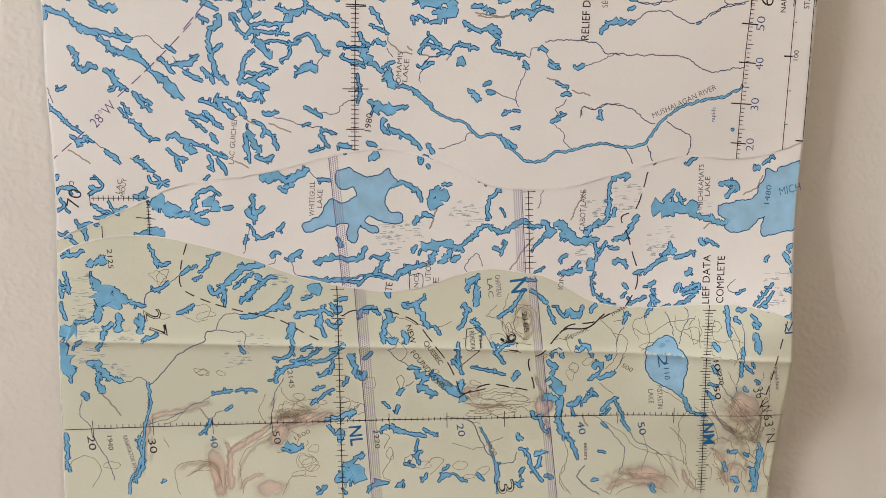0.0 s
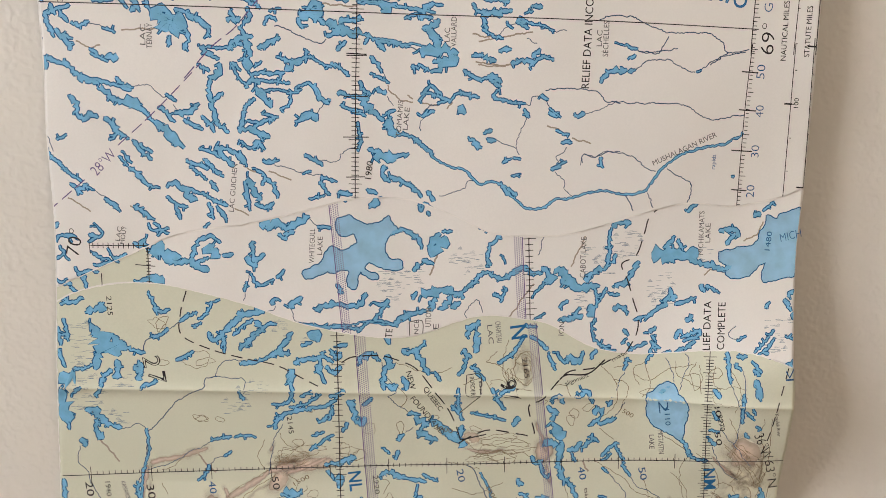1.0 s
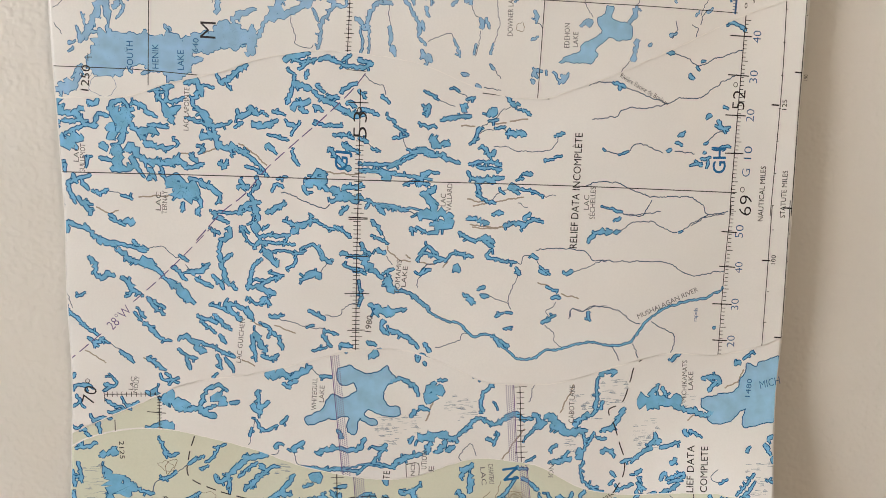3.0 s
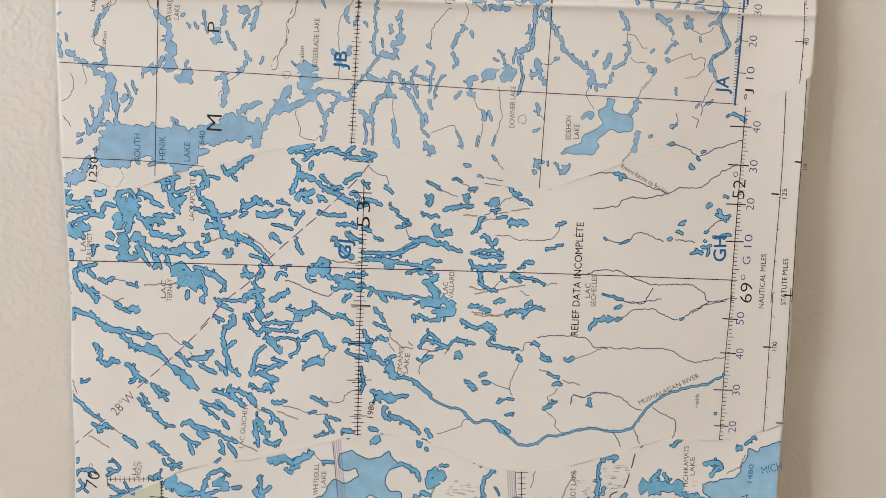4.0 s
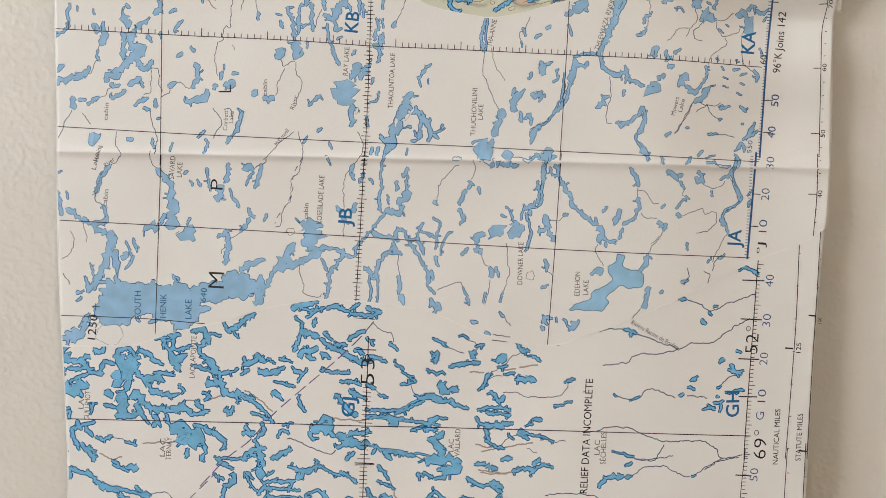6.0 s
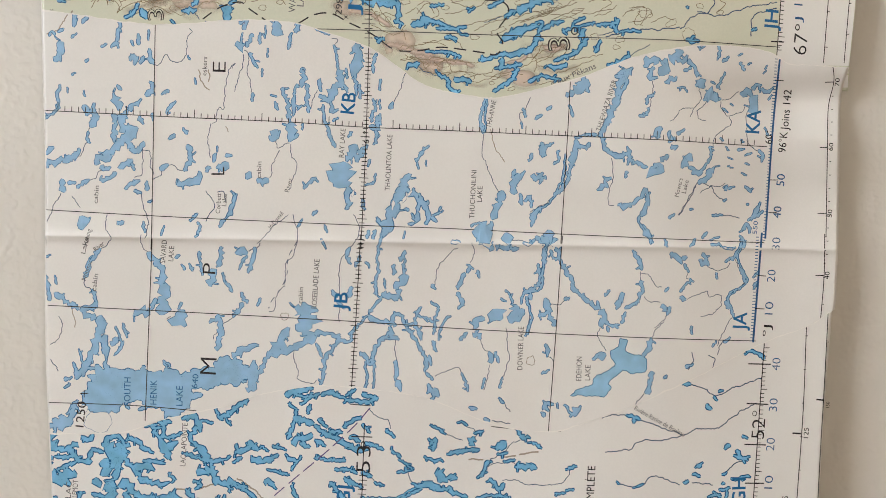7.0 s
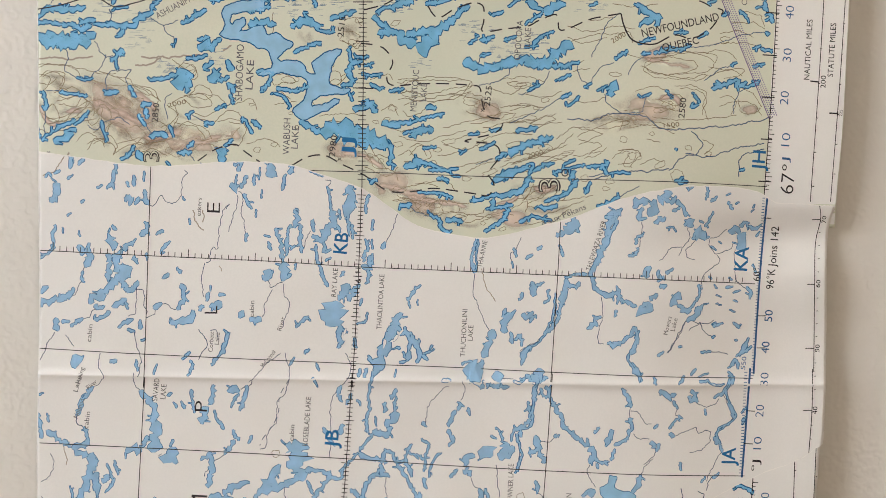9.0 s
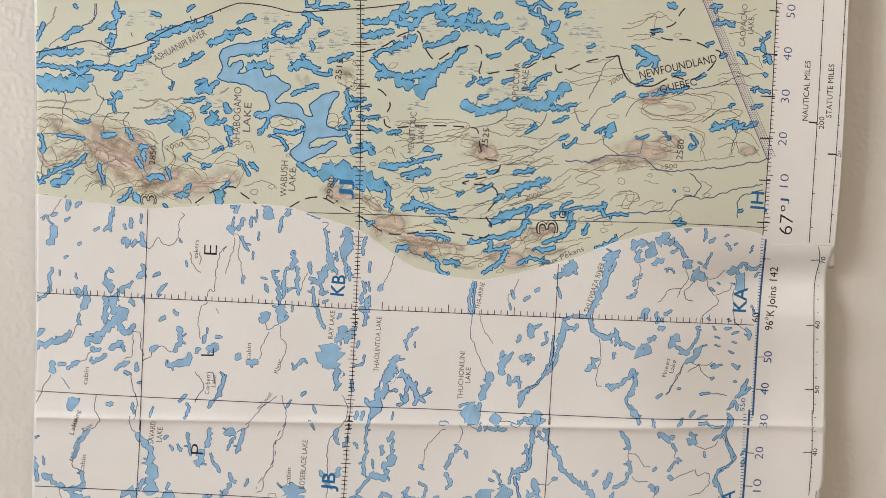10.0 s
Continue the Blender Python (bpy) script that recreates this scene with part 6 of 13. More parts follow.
contour(5, -3.8, 200.9, 2.4, 202.5, 5.5, 199.4, 8.6, 195.6)
contour(5, 14.7, 199.5, 17.8, 202.6, 20.9, 199.6, 17.8, 198)
contour(5, 24, 202.7, 30.2, 201.2, 34.8, 203.5)
contour(5, 21, 182.5, 27.2, 184.1, 33.4, 183.4, 36.5, 185.7)
contour(5, 17.8, 207.2, 11.6, 206.4, 7, 208.7)
contour(5, 11.5, 214.9, 20.8, 216.5, 27, 218.1, 33.1, 219)
contour(5, 11.5, 220.2, 20.8, 221.1, 30, 220.5, 31.6, 218.9, 27, 216.6, 17.7, 214.9, 13.1, 213.3)
contour(5, 25.4, 216.6, 30.1, 215.8, 34.7, 214.4, 39.4, 212.1, 36.3, 210.5, 31.7, 211.2)
contour(5, 34.8, 207.4, 42.6, 209, 48.8, 209.1)
contour(5, 39.6, 196.6, 48.9, 199.8, 56.7, 203, 59.8, 206.1)
contour(5, 42.7, 197.4, 52, 199.8, 58.3, 198.3)
contour(5, 45.8, 195.1, 58.3, 199.9)
contour(5, 57.9, 230.8, 65.7, 233.3, 70.4, 233.3, 75, 234.2, 75.9, 231.1)
contour(5, 72, 228.7, 78.3, 227.3, 87.7, 227.4, 94.1, 225.9, 91.7, 223.6, 83.1, 222.7, 79.9, 224.2, 81.5, 225.8, 86.2, 226.6)
contour(5, 72.3, 209.4, 80.1, 210.2, 88.1, 208, 81.7, 207.9)
contour(5, 81.6, 215.7, 86.4, 214.9, 87.2, 213.4, 83.2, 212.3)
contour(5, 89.4, 218.9, 94.2, 218.9, 96.6, 215.8, 95.9, 211.9)
contour(5, 100.6, 214.3, 105.3, 215.9, 110.1, 215.2, 112.6, 212.1)
contour(5, 106.4, 240.8, 111.2, 240.1, 112.8, 237)
contour(5, 99.9, 250.8, 106.3, 249.3, 111, 251.7)
contour(5, 74.8, 248, 79.5, 248.9, 82.6, 250.5, 81.2, 244.3, 76.5, 243.4)
contour(5, 72.4, 201.6, 77.1, 201.6, 76.4, 198.5, 72.4, 197.7)
contour(5, 61.3, 207.7, 67.6, 206.2, 61.4, 203)
contour(5, 27.2, 181, 33.5, 181.8, 38.1, 184.2)
contour(5, 10.1, 187.1, 14.8, 187.9, 17.9, 184, 22.6, 183.3)
contour(5, 2.4, 196.3, 8.6, 194, 11.6, 196.4)
contour(5, 45.9, 187.3, 50.6, 190.5, 55.3, 190.5, 52.2, 185.8, 47.5, 185.8)
contour(5, 47.5, 186.6, 52.1, 188.9, 56, 192.1)
contour(5, -49.4, 224.8, -46.4, 222.6, -43.4, 220.3)
contour(5, -85.4, 220.5, -81.6, 219.1, -83.9, 215.3)
contour(5, -67.5, 214, -65.2, 214.7, -64.5, 211.7, -66.7, 210.9)
contour(5, -60, 214, -57, 214.1, -58.5, 211)
contour(5, -72.1, 200.2, -69.8, 203.3, -66, 201.8)
ring(5, 3.92, 2.11, 40, -44.9, 221.8)
ring(5, 4.57, 2.13, 10, -17.6, 219.9)
ring(5, 2.14, 1.22, 0, 0.7, 236.1)
ring(5, 2.46, 1.53, 30, 10.7, 235.5)
ring(5, 3.70, 1.85, 0, 14.6, 216.4)
ring(5, 2.15, 1.54, 0, 10, 212.5)
ring(5, 6.16, 2.16, 15, 15.4, 218.7)
ring(5, 2.44, 2.75, 0, -8.4, 221.5)
ring(5, 2.75, 1.53, 0, -5.4, 219.3)
ring(5, 1.83, 1.53, 0, -6.9, 223.8)
ring(5, 2.16, 1.54, 0, 11.6, 202.6)
ring(5, 3.72, 1.55, 10, 25.5, 203.5)
ring(5, 3.10, 1.86, 0, 20.9, 197.2)
ring(5, 4.67, 1.56, 20, 36.5, 195)
ring(5, 3.75, 1.41, 0, 52, 202.2)
ring(5, 4.05, 1.40, 20, 41.8, 210.6)
ring(5, 3.14, 1.25, 0, 71.3, 222.5)
ring(5, 2.52, 1.57, 0, 73.9, 204.7)
ring(5, 3.16, 1.58, 30, 84.3, 197.8)
ring(5, 4.10, 2.21, 0, 77.1, 200.1)
ring(5, 2.21, 1.26, 0, 83.2, 212.6)
ring(5, 3.80, 3.17, 0, 89.1, 194.7)
ring(5, 2.53, 1.90, 0, 101.8, 233)
ring(5, 2.50, 1.25, 0, 51.8, 215.3)
ring(5, 6.23, 1.87, 10, 45.7, 209.8)
ring(5, 4.67, 1.56, 10, 45.6, 219.1)
ring(5, 3.71, 1.55, 0, 11.7, 190.2)
ring(5, 3.11, 1.87, 0, 28.8, 182.6)
ring(5, 5.35, 2.83, 0, 78.5, 210.2)
ring(5, 2.49, 1.40, 0, 30.3, 193.4)
ring(5, 2.15, 1.23, 0, 2.4, 205.5)
ring(5, 2.14, 1.53, 0, -12.2, 213.1)
ring(5, 1.83, 1.22, 0, -22.1, 202.2)
ring(5, 1.83, 1.37, 0, -26.7, 200.7)
ring(5, 5.27, 3.10, 0, 31.6, 215.1)
ring(5, 3.10, 2.17, 0, 34, 213.6)
ring(5, 7.76, 4.04, 0, 24.1, 185.6)
ring(5, 4.65, 2.17, 0, 21.8, 186.4)
ring(5, 6.26, 3.44, 20, 49, 189.7)
ring(5, 3.79, 2.21, 0, 86.4, 214.2)
ring(5, 5.51, 3.06, 0, -1.6, 231.5)
ring(5, 3.06, 1.84, 0, -0.8, 230)
ring(5, 7.50, 4.50, -30, -67.5, 210.9)
ring(5, 4.51, 2.40, -30, -62.2, 213.3)
ring(5, 7.53, 3.31, -30, -58.5, 204.2)
ring(5, 4.54, 1.81, -30, -49.5, 199.7)
# marsh
marsh(5, 7.58, 6.06, -20.6, 246.4)
marsh(5, 9.13, 7.61, -13, 240.5)
marsh(5, 8.99, 4.49, -56.8, 247.3)
marsh(5, 7.50, 6.00, -57.6, 235.3)
marsh(5, 6.00, 6.00, -58.4, 230)
marsh(5, 4.52, 4.52, -50.9, 223.3)
marsh(5, 6.07, 4.56, -19.1, 238.9)
marsh(5, 10.73, 6.13, 9.9, 240.9)
marsh(5, 9.15, 6.10, -5.4, 242.9)
marsh(5, 9.28, 6.19, 33, 233.6)
marsh(5, 12.42, 6.21, 42.4, 228.3)
marsh(5, 10.88, 6.22, 48.5, 230.7)
marsh(5, 9.35, 7.79, 62.4, 247.8)
marsh(5, 9.36, 7.80, 64, 243.2)
marsh(5, 6.15, 4.61, 20.6, 245.6)
marsh(5, 6.16, 3.08, 17.6, 224.9)
marsh(5, 4.54, 4.54, -37.3, 225.7)
marsh(5, 6.11, 4.58, -3.9, 239.1)
marsh(5, 4.65, 4.65, 45.3, 246.8)
marsh(5, 5.96, 2.98, -77.8, 236.5)
marsh(5, 5.98, 4.48, -67.3, 238.1)

# sheet 1
# hill shading along the valleys
shade_band(1, 3.65, -66.9, -68.3, -68.9, -79, -71, -88, ink_used=FLESH)
shade_band(1, 2.33, -66.5, -73.7, -68, -84.4, ink_used=UMBER)
shade_band(1, 4.31, -67.8, -69.1, -56, -66.5, -47.5, -63.9, ink_used=FLESH)
shade_band(1, 4.44, -44, -94.9, -44.1, -85.3, -43.1, -80.8, -36.5, -76.5, -29.5, -72.2, -22.6, -70.6, ink_used=FLESH)
shade_band(1, 3.07, -48.6, -94.7, -47.7, -88.8, -49.1, -84.2, -55.6, -84.5, -60.8, -86.2, ink_used=UMBER)
shade_band(1, 2.39, -46.1, -94.8, -45.1, -85.3, -44.3, -79.8, -45.7, -76.2, ink_used=FLESH)
shade_band(1, 2.05, -42.5, -92.7, -40.7, -85.4, -36.7, -80.1, -29.6, -75.8, ink_used=UMBER)
shade_band(1, 4.39, -29.4, -71.3, -25.9, -68.7, -17.4, -68.1, ink_used=UMBER)
shade_band(1, 3.05, -27.8, -74.1, -21, -71.9, -12.3, -68.3, ink_used=FLESH)
shade_band(1, 2.71, -57.5, -88.5, -52.3, -85.4, -48.1, -86.1, ink_used=UMBER)
shade_band(1, 3.08, -42.6, -94.6, -38.9, -90.1, -32.8, -87.6, ink_used=FLESH)
shade_band(1, 2.70, -30.9, -67.7, -29.6, -62.4, ink_used=FLESH)
shade_band(1, 2.52, 73.1, -91.4, 84, -94.1, 93.1, -94.1, ink_used=UMBER)
shade_band(1, 3.97, 71.5, -99.4, 75, -95.7, 84.1, -95.3, 91.4, -97.8, ink_used=FLESH)
shade_band(1, 2.16, 90.9, -84.5, 92.9, -90.3, 94.9, -95.1, ink_used=UMBER)
shade_band(1, 3.26, 95.6, -90.4, 97.7, -96.1, 102.4, -100.2, ink_used=FLESH)
shade_band(1, 2.51, 109.7, -64.8, 113.7, -72.3, 117.5, -76.1, ink_used=UMBER)
shade_band(1, 3.24, 107.5, -73.9, 110.4, -77.7, 116, -80.7, ink_used=UMBER)
shade_band(1, 2.52, 111.7, -68.5, 115.5, -71.4, 119.1, -72.4, ink_used=UMBER)
shade_band(1, 2.90, 115.8, -77.9, 118.9, -83.6, 120.6, -81.8, ink_used=UMBER)
shade_band(1, 2.17, 124.4, -70.8, 125.6, -75.4, ink_used=UMBER)
shade_band(1, 2.57, 122, -89.4, 126.5, -88.6, ink_used=UMBER)
shade_band(1, 2.21, 121.4, -95.1, 126.1, -97.2, ink_used=UMBER)
shade_band(1, 2.90, 105.4, -85, 109.3, -90.9, 110.6, -98.6, ink_used=FLESH)
shade_band(1, 2.55, 112.6, -85.3, 116.5, -90.2, 116.1, -98.8, ink_used=UMBER)
shade_band(1, 1.82, 100.3, -92.4, 103.3, -98.3, ink_used=UMBER)
shade_band(1, 2.15, 103.7, -70.1, 107.6, -74.8, 112.3, -79.7, ink_used=FLESH)
shade_band(1, 3.46, 26.3, -66.8, 34.1, -68.3, 41, -67.8, ink_used=FLESH)
shade_band(1, 3.41, 45.3, -37.2, 46.5, -44.2, 45.8, -48.6, ink_used=UMBER)
shade_band(1, 2.43, 48.8, -57.6, 51.5, -64.8, 52.9, -70.3, ink_used=FLESH)
shade_band(1, 2.11, 52.4, -72.1, 54.3, -81.4, ink_used=FLESH)
# streams and lakes
lake(1, 1.40, 5.8, -94.6, 8.5, -91.9)
lake(1, 1.39, -10.7, -93.9, -9, -96.3)
lake(1, 1.22, -2.9, -96.1, -2, -94.3)
lake(1, 0.92, 114.3, -98.7, 113.5, -101)
broad_river(1, 1.10, 120.8, -85.6, 120.6, -91.3, 120.2, -97, 119.9, -101.2)
river(1, 0.25, 65, -89.3, 62.8, -92.9, 66.1, -96.9, 69.7, -99.3)
lake(1, 1.44, 66.9, -94.6, 69.6, -94.1)
lake(1, 1.09, 85.9, -96.1, 87.8, -99.6)
contour(1, 68.9, -61.7, 73.4, -65.5)
contour(1, 93.6, -62.5, 96.6, -69.9)
contour(1, 81.7, -76.8, 84.6, -84.3, 83, -91.8)
contour(1, 91.5, -77.1, 96.2, -82.9, 97.4, -90.4)
contour(1, 104.4, -85, 108.3, -88.9, 109.5, -94.7, 106.8, -96.5)
contour(1, 105.8, -87, 107.5, -92.7, 109.7, -98.5)
contour(1, 109.1, -70.3, 112, -74.1, 114, -77.8, 110.6, -81.5)
contour(1, 113.8, -74.1, 116.7, -77.9, 118.9, -83.6, 121.3, -78.1)
contour(1, 116.2, -83.5, 118.2, -88.3, 121.2, -91.3)
contour(1, 123.3, -81.9, 122.1, -91.3, 124.4, -99.1)
contour(1, 98.4, -92.4, 100.4, -96.3, 99.7, -100.4)
contour(1, 75.1, -99.5, 78.7, -97.3, 85.9, -96.7, 91.5, -99.7)
contour(1, 69.7, -97, 73.3, -99.4)
contour(1, 58.8, -89, 57.1, -94.6, 60.7, -98.9)
ring(1, 3.42, 2.40, 0, -18.8, -80.7)
ring(1, 4.11, 3.08, 0, -21.5, -84.3)
ring(1, 3.44, 2.06, 20, -19.1, -87.1)
ring(1, 4.47, 1.72, 10, -23.4, -88.8)
ring(1, 5.79, 2.38, 0, -7.1, -66.6)
ring(1, 2.43, 4.50, 0, 4.4, -83.4)
ring(1, 3.71, 2.36, 0, -27.6, -68.7)
ring(1, 7.43, 4.39, 0, -25, -67.8)
ring(1, 2.36, 1.35, 0, -26.7, -67.8)
contour(1, -32.3, -62.3, -34.3, -67.6, -32.8, -72.1)
contour(1, -26.2, -74.1, -22.9, -76.9, -24.8, -80.5)
contour(1, -29.9, -81.8, -21.3, -79.7, -20.4, -77.9)
contour(1, 1.1, -75.9, 4.5, -77.9, 2.7, -81.5)
contour(1, -56, -66.9, -59.6, -70.3, -63, -71.1)
contour(1, -57.5, -88.5, -54, -86.8, -49, -87)
contour(1, -63.3, -75.6, -61.9, -79.2)
ring(1, 2.73, 1.71, 0, 18.7, -56.7)
ring(1, 3.45, 1.55, -20, 30.7, -60.6)
ring(1, 8.69, 2.09, 3, 32.3, -70.6)
ring(1, 12.18, 2.44, 3, 37.6, -69.8)
contour(1, 7, -45.8, 10.3, -49.4, 8.6, -52.9)
contour(1, 27.4, -46.3, 32.5, -44.7, 35.9, -48.3)
contour(1, 34.2, -39.5, 39.3, -41.4, 41, -46.7)
contour(1, 54.8, -47.1, 58.2, -47.2, 60, -50.7)
contour(1, 72.9, -45.8, 77.3, -47.7, 75.7, -54.7)
contour(1, 80.8, -47.8, 78.9, -42.4, 84, -39.9)
contour(1, 94.6, -44.6, 99, -43.8, 100.1, -50)
contour(1, 109.3, -57.5, 112.4, -64.9, 110.1, -72.1)
contour(1, 41, -32.8, 39.3, -39.7, 41, -46.7, 47.9, -48.7)
contour(1, 43.5, -36.3, 42.7, -43.2, 46.2, -46.8, 48.7, -43.4, 47, -37.3, 43.5, -36.3)

# sheet 5
# hill shading
shade_band(5, 3.28, -83.1, 219.1, -79.4, 217.6, -72, 215.4, ink_used=UMBER)
shade_band(5, 2.99, -74.9, 216.9, -69, 213.2, -64.5, 211, ink_used=UMBER)
shade_band(5, 2.70, -69, 215.5, -63, 214, -57, 212.6, ink_used=UMBER)
shade_band(5, 3.30, -72, 207.8, -69, 204.8, -66, 201.1, ink_used=UMBER)
shade_band(5, 2.70, -66, 208.7, -62.3, 204.9, -58.5, 203.4, ink_used=UMBER)
shade_band(5, 3.91, -64.6, 198.8, -57, 201.1, -51, 202, ink_used=UMBER)
shade_band(5, 3.02, -57, 198.9, -51, 199.7, -44.9, 202, ink_used=UMBER)
shade_band(5, 4.19, -72, 213.9, -63, 210.2, -55.5, 206.5, ink_used=FLESH)
shade_band(5, 3.90, -62.9, 217, -57, 214.1, -52.4, 210.3, ink_used=FLESH)
shade_band(5, 4.22, -58.5, 203.4, -51, 204.2, -44.9, 206.6, ink_used=FLESH)
shade_band(5, 3.32, -49.4, 206.6, -44.9, 205.1, -39.6, 203.6, ink_used=UMBER)
shade_band(5, 3.33, -46.4, 202, -40.4, 202.8, -34.3, 205.2, ink_used=FLESH)
shade_band(5, 2.42, -46.4, 217.2, -43.4, 214.2, -41.9, 211.2, ink_used=UMBER)
shade_band(5, 2.68, -85.4, 213.8, -82.5, 207.7, -78, 207.8, ink_used=FLESH)
shade_band(5, 2.39, -79.5, 210, -75, 210.8, -72, 209.4, ink_used=FLESH)
shade_band(5, 2.44, -3.1, 234.6, 0, 231.6, 0.7, 230, ink_used=UMBER)
shade_band(5, 4.01, 4, 191.7, 11.7, 190.2, 21, 187.9, ink_used=FLESH)
shade_band(5, 2.78, 12.5, 188.7, 21, 187.2, 31.9, 185.7, ink_used=FLESH)
shade_band(5, 2.49, 25.7, 181.8, 31.9, 180.2, 35, 181.8, ink_used=UMBER)
shade_band(5, 2.81, 45.9, 185.8, 52.2, 184.3, 60, 185.9, ink_used=UMBER)
shade_band(5, 4.06, 47.4, 192, 50.6, 190.5, 56.8, 191.3, ink_used=FLESH)
shade_band(5, 1.87, 36.5, 186.5, 42.8, 187.3, 45.9, 190.5, ink_used=FLESH)
shade_band(5, 3.38, -5.3, 200.1, 2.4, 199.4, 8.6, 194.8, ink_used=FLESH)
shade_band(5, 2.17, 30.1, 215.1, 34.7, 213.6, 37.9, 210.5, ink_used=UMBER)
shade_band(5, 3.13, 62.9, 209.3, 70.7, 210.1, 78.5, 210.2, ink_used=UMBER)
shade_band(5, 2.84, 81.6, 215.7, 87.9, 216.5, 89.6, 212.6, ink_used=FLESH)
shade_band(5, 2.83, 78.3, 227.3, 86.2, 225.8, 94.1, 224.4, ink_used=FLESH)
shade_band(5, 1.59, 108.6, 213.6, 112.5, 214.1, ink_used=UMBER)
# lakes and streams by the lower edge
contour(5, 2.4, 200.9, 5.5, 196.3, 10.1, 195.6, 11.7, 192.5)
contour(5, 3.2, 197.9, 6.2, 199.4, 10.1, 197.9)
contour(5, 11.6, 199.5, 14.7, 201, 16.3, 198, 13.2, 197.9)
contour(5, 14.7, 201.8, 17.8, 202.6, 19.4, 199.5)
contour(5, 22.4, 199.6, 27.1, 200.4, 30.2, 202)
contour(5, 27.1, 196.5, 31.8, 197.3, 38, 198.9, 42.7, 199)
contour(5, 30.2, 195, 34.9, 197.4, 39.5, 198.2)
contour(5, 42.7, 197.4, 47.3, 199, 52, 200.6, 58.2, 203)
contour(5, 43.5, 196.7, 48.9, 196.7, 55.1, 199.9, 59.8, 200.7)
contour(5, 11.7, 190.2, 17.9, 191.8, 22.5, 191.1)
contour(5, 10.1, 187.1, 14.8, 187.1, 17.9, 185.6, 14.8, 184)
contour(5, 16.3, 191.8, 24, 192.6, 27.2, 190.3)
contour(5, 24.1, 187.2, 30.3, 186.5, 35, 187.3)
contour(5, 19.4, 185.6, 22.5, 187.2, 24.1, 184.1)
contour(5, 27.2, 182.5, 31.9, 183.4, 35, 182.6, 39.7, 183.4)
contour(5, 35, 181.8, 39.7, 184.2, 43.6, 183.4)
contour(5, 43.5, 187.3, 47.4, 188.9, 49, 192)
contour(5, 42.8, 185, 47.5, 187.4, 46.7, 184.2)
contour(5, 43.6, 181.1, 49.1, 181.1, 55.4, 181.9)
contour(5, 52.2, 183.5, 58.4, 185.9, 63.1, 187.5)
contour(5, 56.1, 187.4, 61.6, 188.2, 65.5, 189)
contour(5, 56.8, 190.5, 58.4, 189, 56.9, 187.4)
contour(5, 59.8, 199.9, 66.1, 200.7, 69.2, 202.3)
contour(5, 72.4, 200.8, 75.5, 200.8, 74, 197.7, 76.4, 196.9)
ring(5, 2.52, 1.57, 0, 70.1, 193)
ring(5, 2.20, 1.57, 0, 63.1, 193.7)
ring(5, 2.19, 0.94, 20, 40.5, 179.5)
ring(5, 1.56, 0.94, 0, 35, 181)
ring(5, 1.89, 1.10, 0, 69.1, 190.9)
# contours, north-west hills
contour(5, -85.3, 222.8, -79.4, 223.2, -74.9, 221.4, -73.4, 219.2)
contour(5, -85.1, 219, -81.6, 221.3, -77.9, 219.1, -79.4, 216.1)
contour(5, -80.9, 215.3, -76.4, 216.9, -73.5, 215.4, -75, 211.6)
contour(5, -79.5, 212.3, -75, 211.6, -72, 213.1, -70.5, 210.9, -75, 208.6)
contour(5, -83.2, 210.7, -81, 212.3, -79.5, 208.5, -82.5, 207)
contour(5, -79.5, 206.2, -73.5, 207.8, -69.8, 208.6)
contour(5, -69.7, 210.1, -68.2, 212.4, -66, 210.2, -66.8, 204.9, -69, 206.4)
contour(5, -65.2, 220, -61.4, 219.3, -58.4, 216.3, -55.4, 214.9)
contour(5, -59.9, 217.8, -55.4, 217.1, -53.2, 214.1, -54, 211.1)
contour(5, -58.5, 206.5, -54, 208, -51, 206.5, -52.5, 203.5)
contour(5, -50.9, 212.6, -47.9, 209.6, -49.5, 205, -46.4, 203.5)
contour(5, -49.4, 208.1, -43.4, 206.6, -40.4, 203.6, -37.3, 203.6)
contour(5, -43.4, 215.8, -37.3, 215.1, -35.8, 212.8, -40.4, 209.7, -43.4, 210.4)
contour(5, -37.3, 208.2, -32.8, 209, -29.7, 206.8, -31.3, 202.1, -35.8, 202.1)
contour(5, -64.6, 199.5, -60, 201.9, -55.5, 201.9, -49.5, 203.5)
contour(5, -61.6, 198.1, -55.5, 200.4, -51, 198.9)
contour(5, -44.9, 199.7, -41.9, 202, -37.3, 201.3)
contour(5, -70.5, 201.8, -66, 204.1, -64.5, 201.8, -65.3, 198.8)
contour(5, -47.9, 222.5, -45.6, 224.1, -42.6, 221.8, -44.9, 219.5)
contour(5, -85.5, 206.2, -81, 204.7, -75, 206.3)
contour(5, -32.8, 212.8, -28.2, 214.4, -26.7, 211.4)
contour(5, -29.7, 202.2, -23.7, 203.8, -20.6, 201.5)
contour(5, -22.1, 212.9, -16, 213.8)
contour(5, -20.6, 216.8, -17.6, 214.5)
# contours, middle and east
contour(5, -9.9, 221.5, -5.4, 222.3, -3.8, 220, -6.9, 217.7)
contour(5, -9.9, 210, -3.8, 210.9, 2.3, 210.2)
contour(5, -8.4, 208.5, -0.7, 208.6)
contour(5, -3.9, 236.1, -0.8, 236.9, 1.5, 234.6)
contour(5, -3.9, 230.7, 0, 228.5, 2.3, 230.8)
contour(5, 3.8, 220.1, 8.4, 221.7, 10, 220.2)
contour(5, 6.9, 211.7, 10, 213.3, 11.6, 210.3)
contour(5, 10, 216.4, 14.6, 217.2, 17.7, 216.5)
contour(5, 14.6, 214.9, 20.8, 214.2, 27, 215.8, 31.6, 217.4)
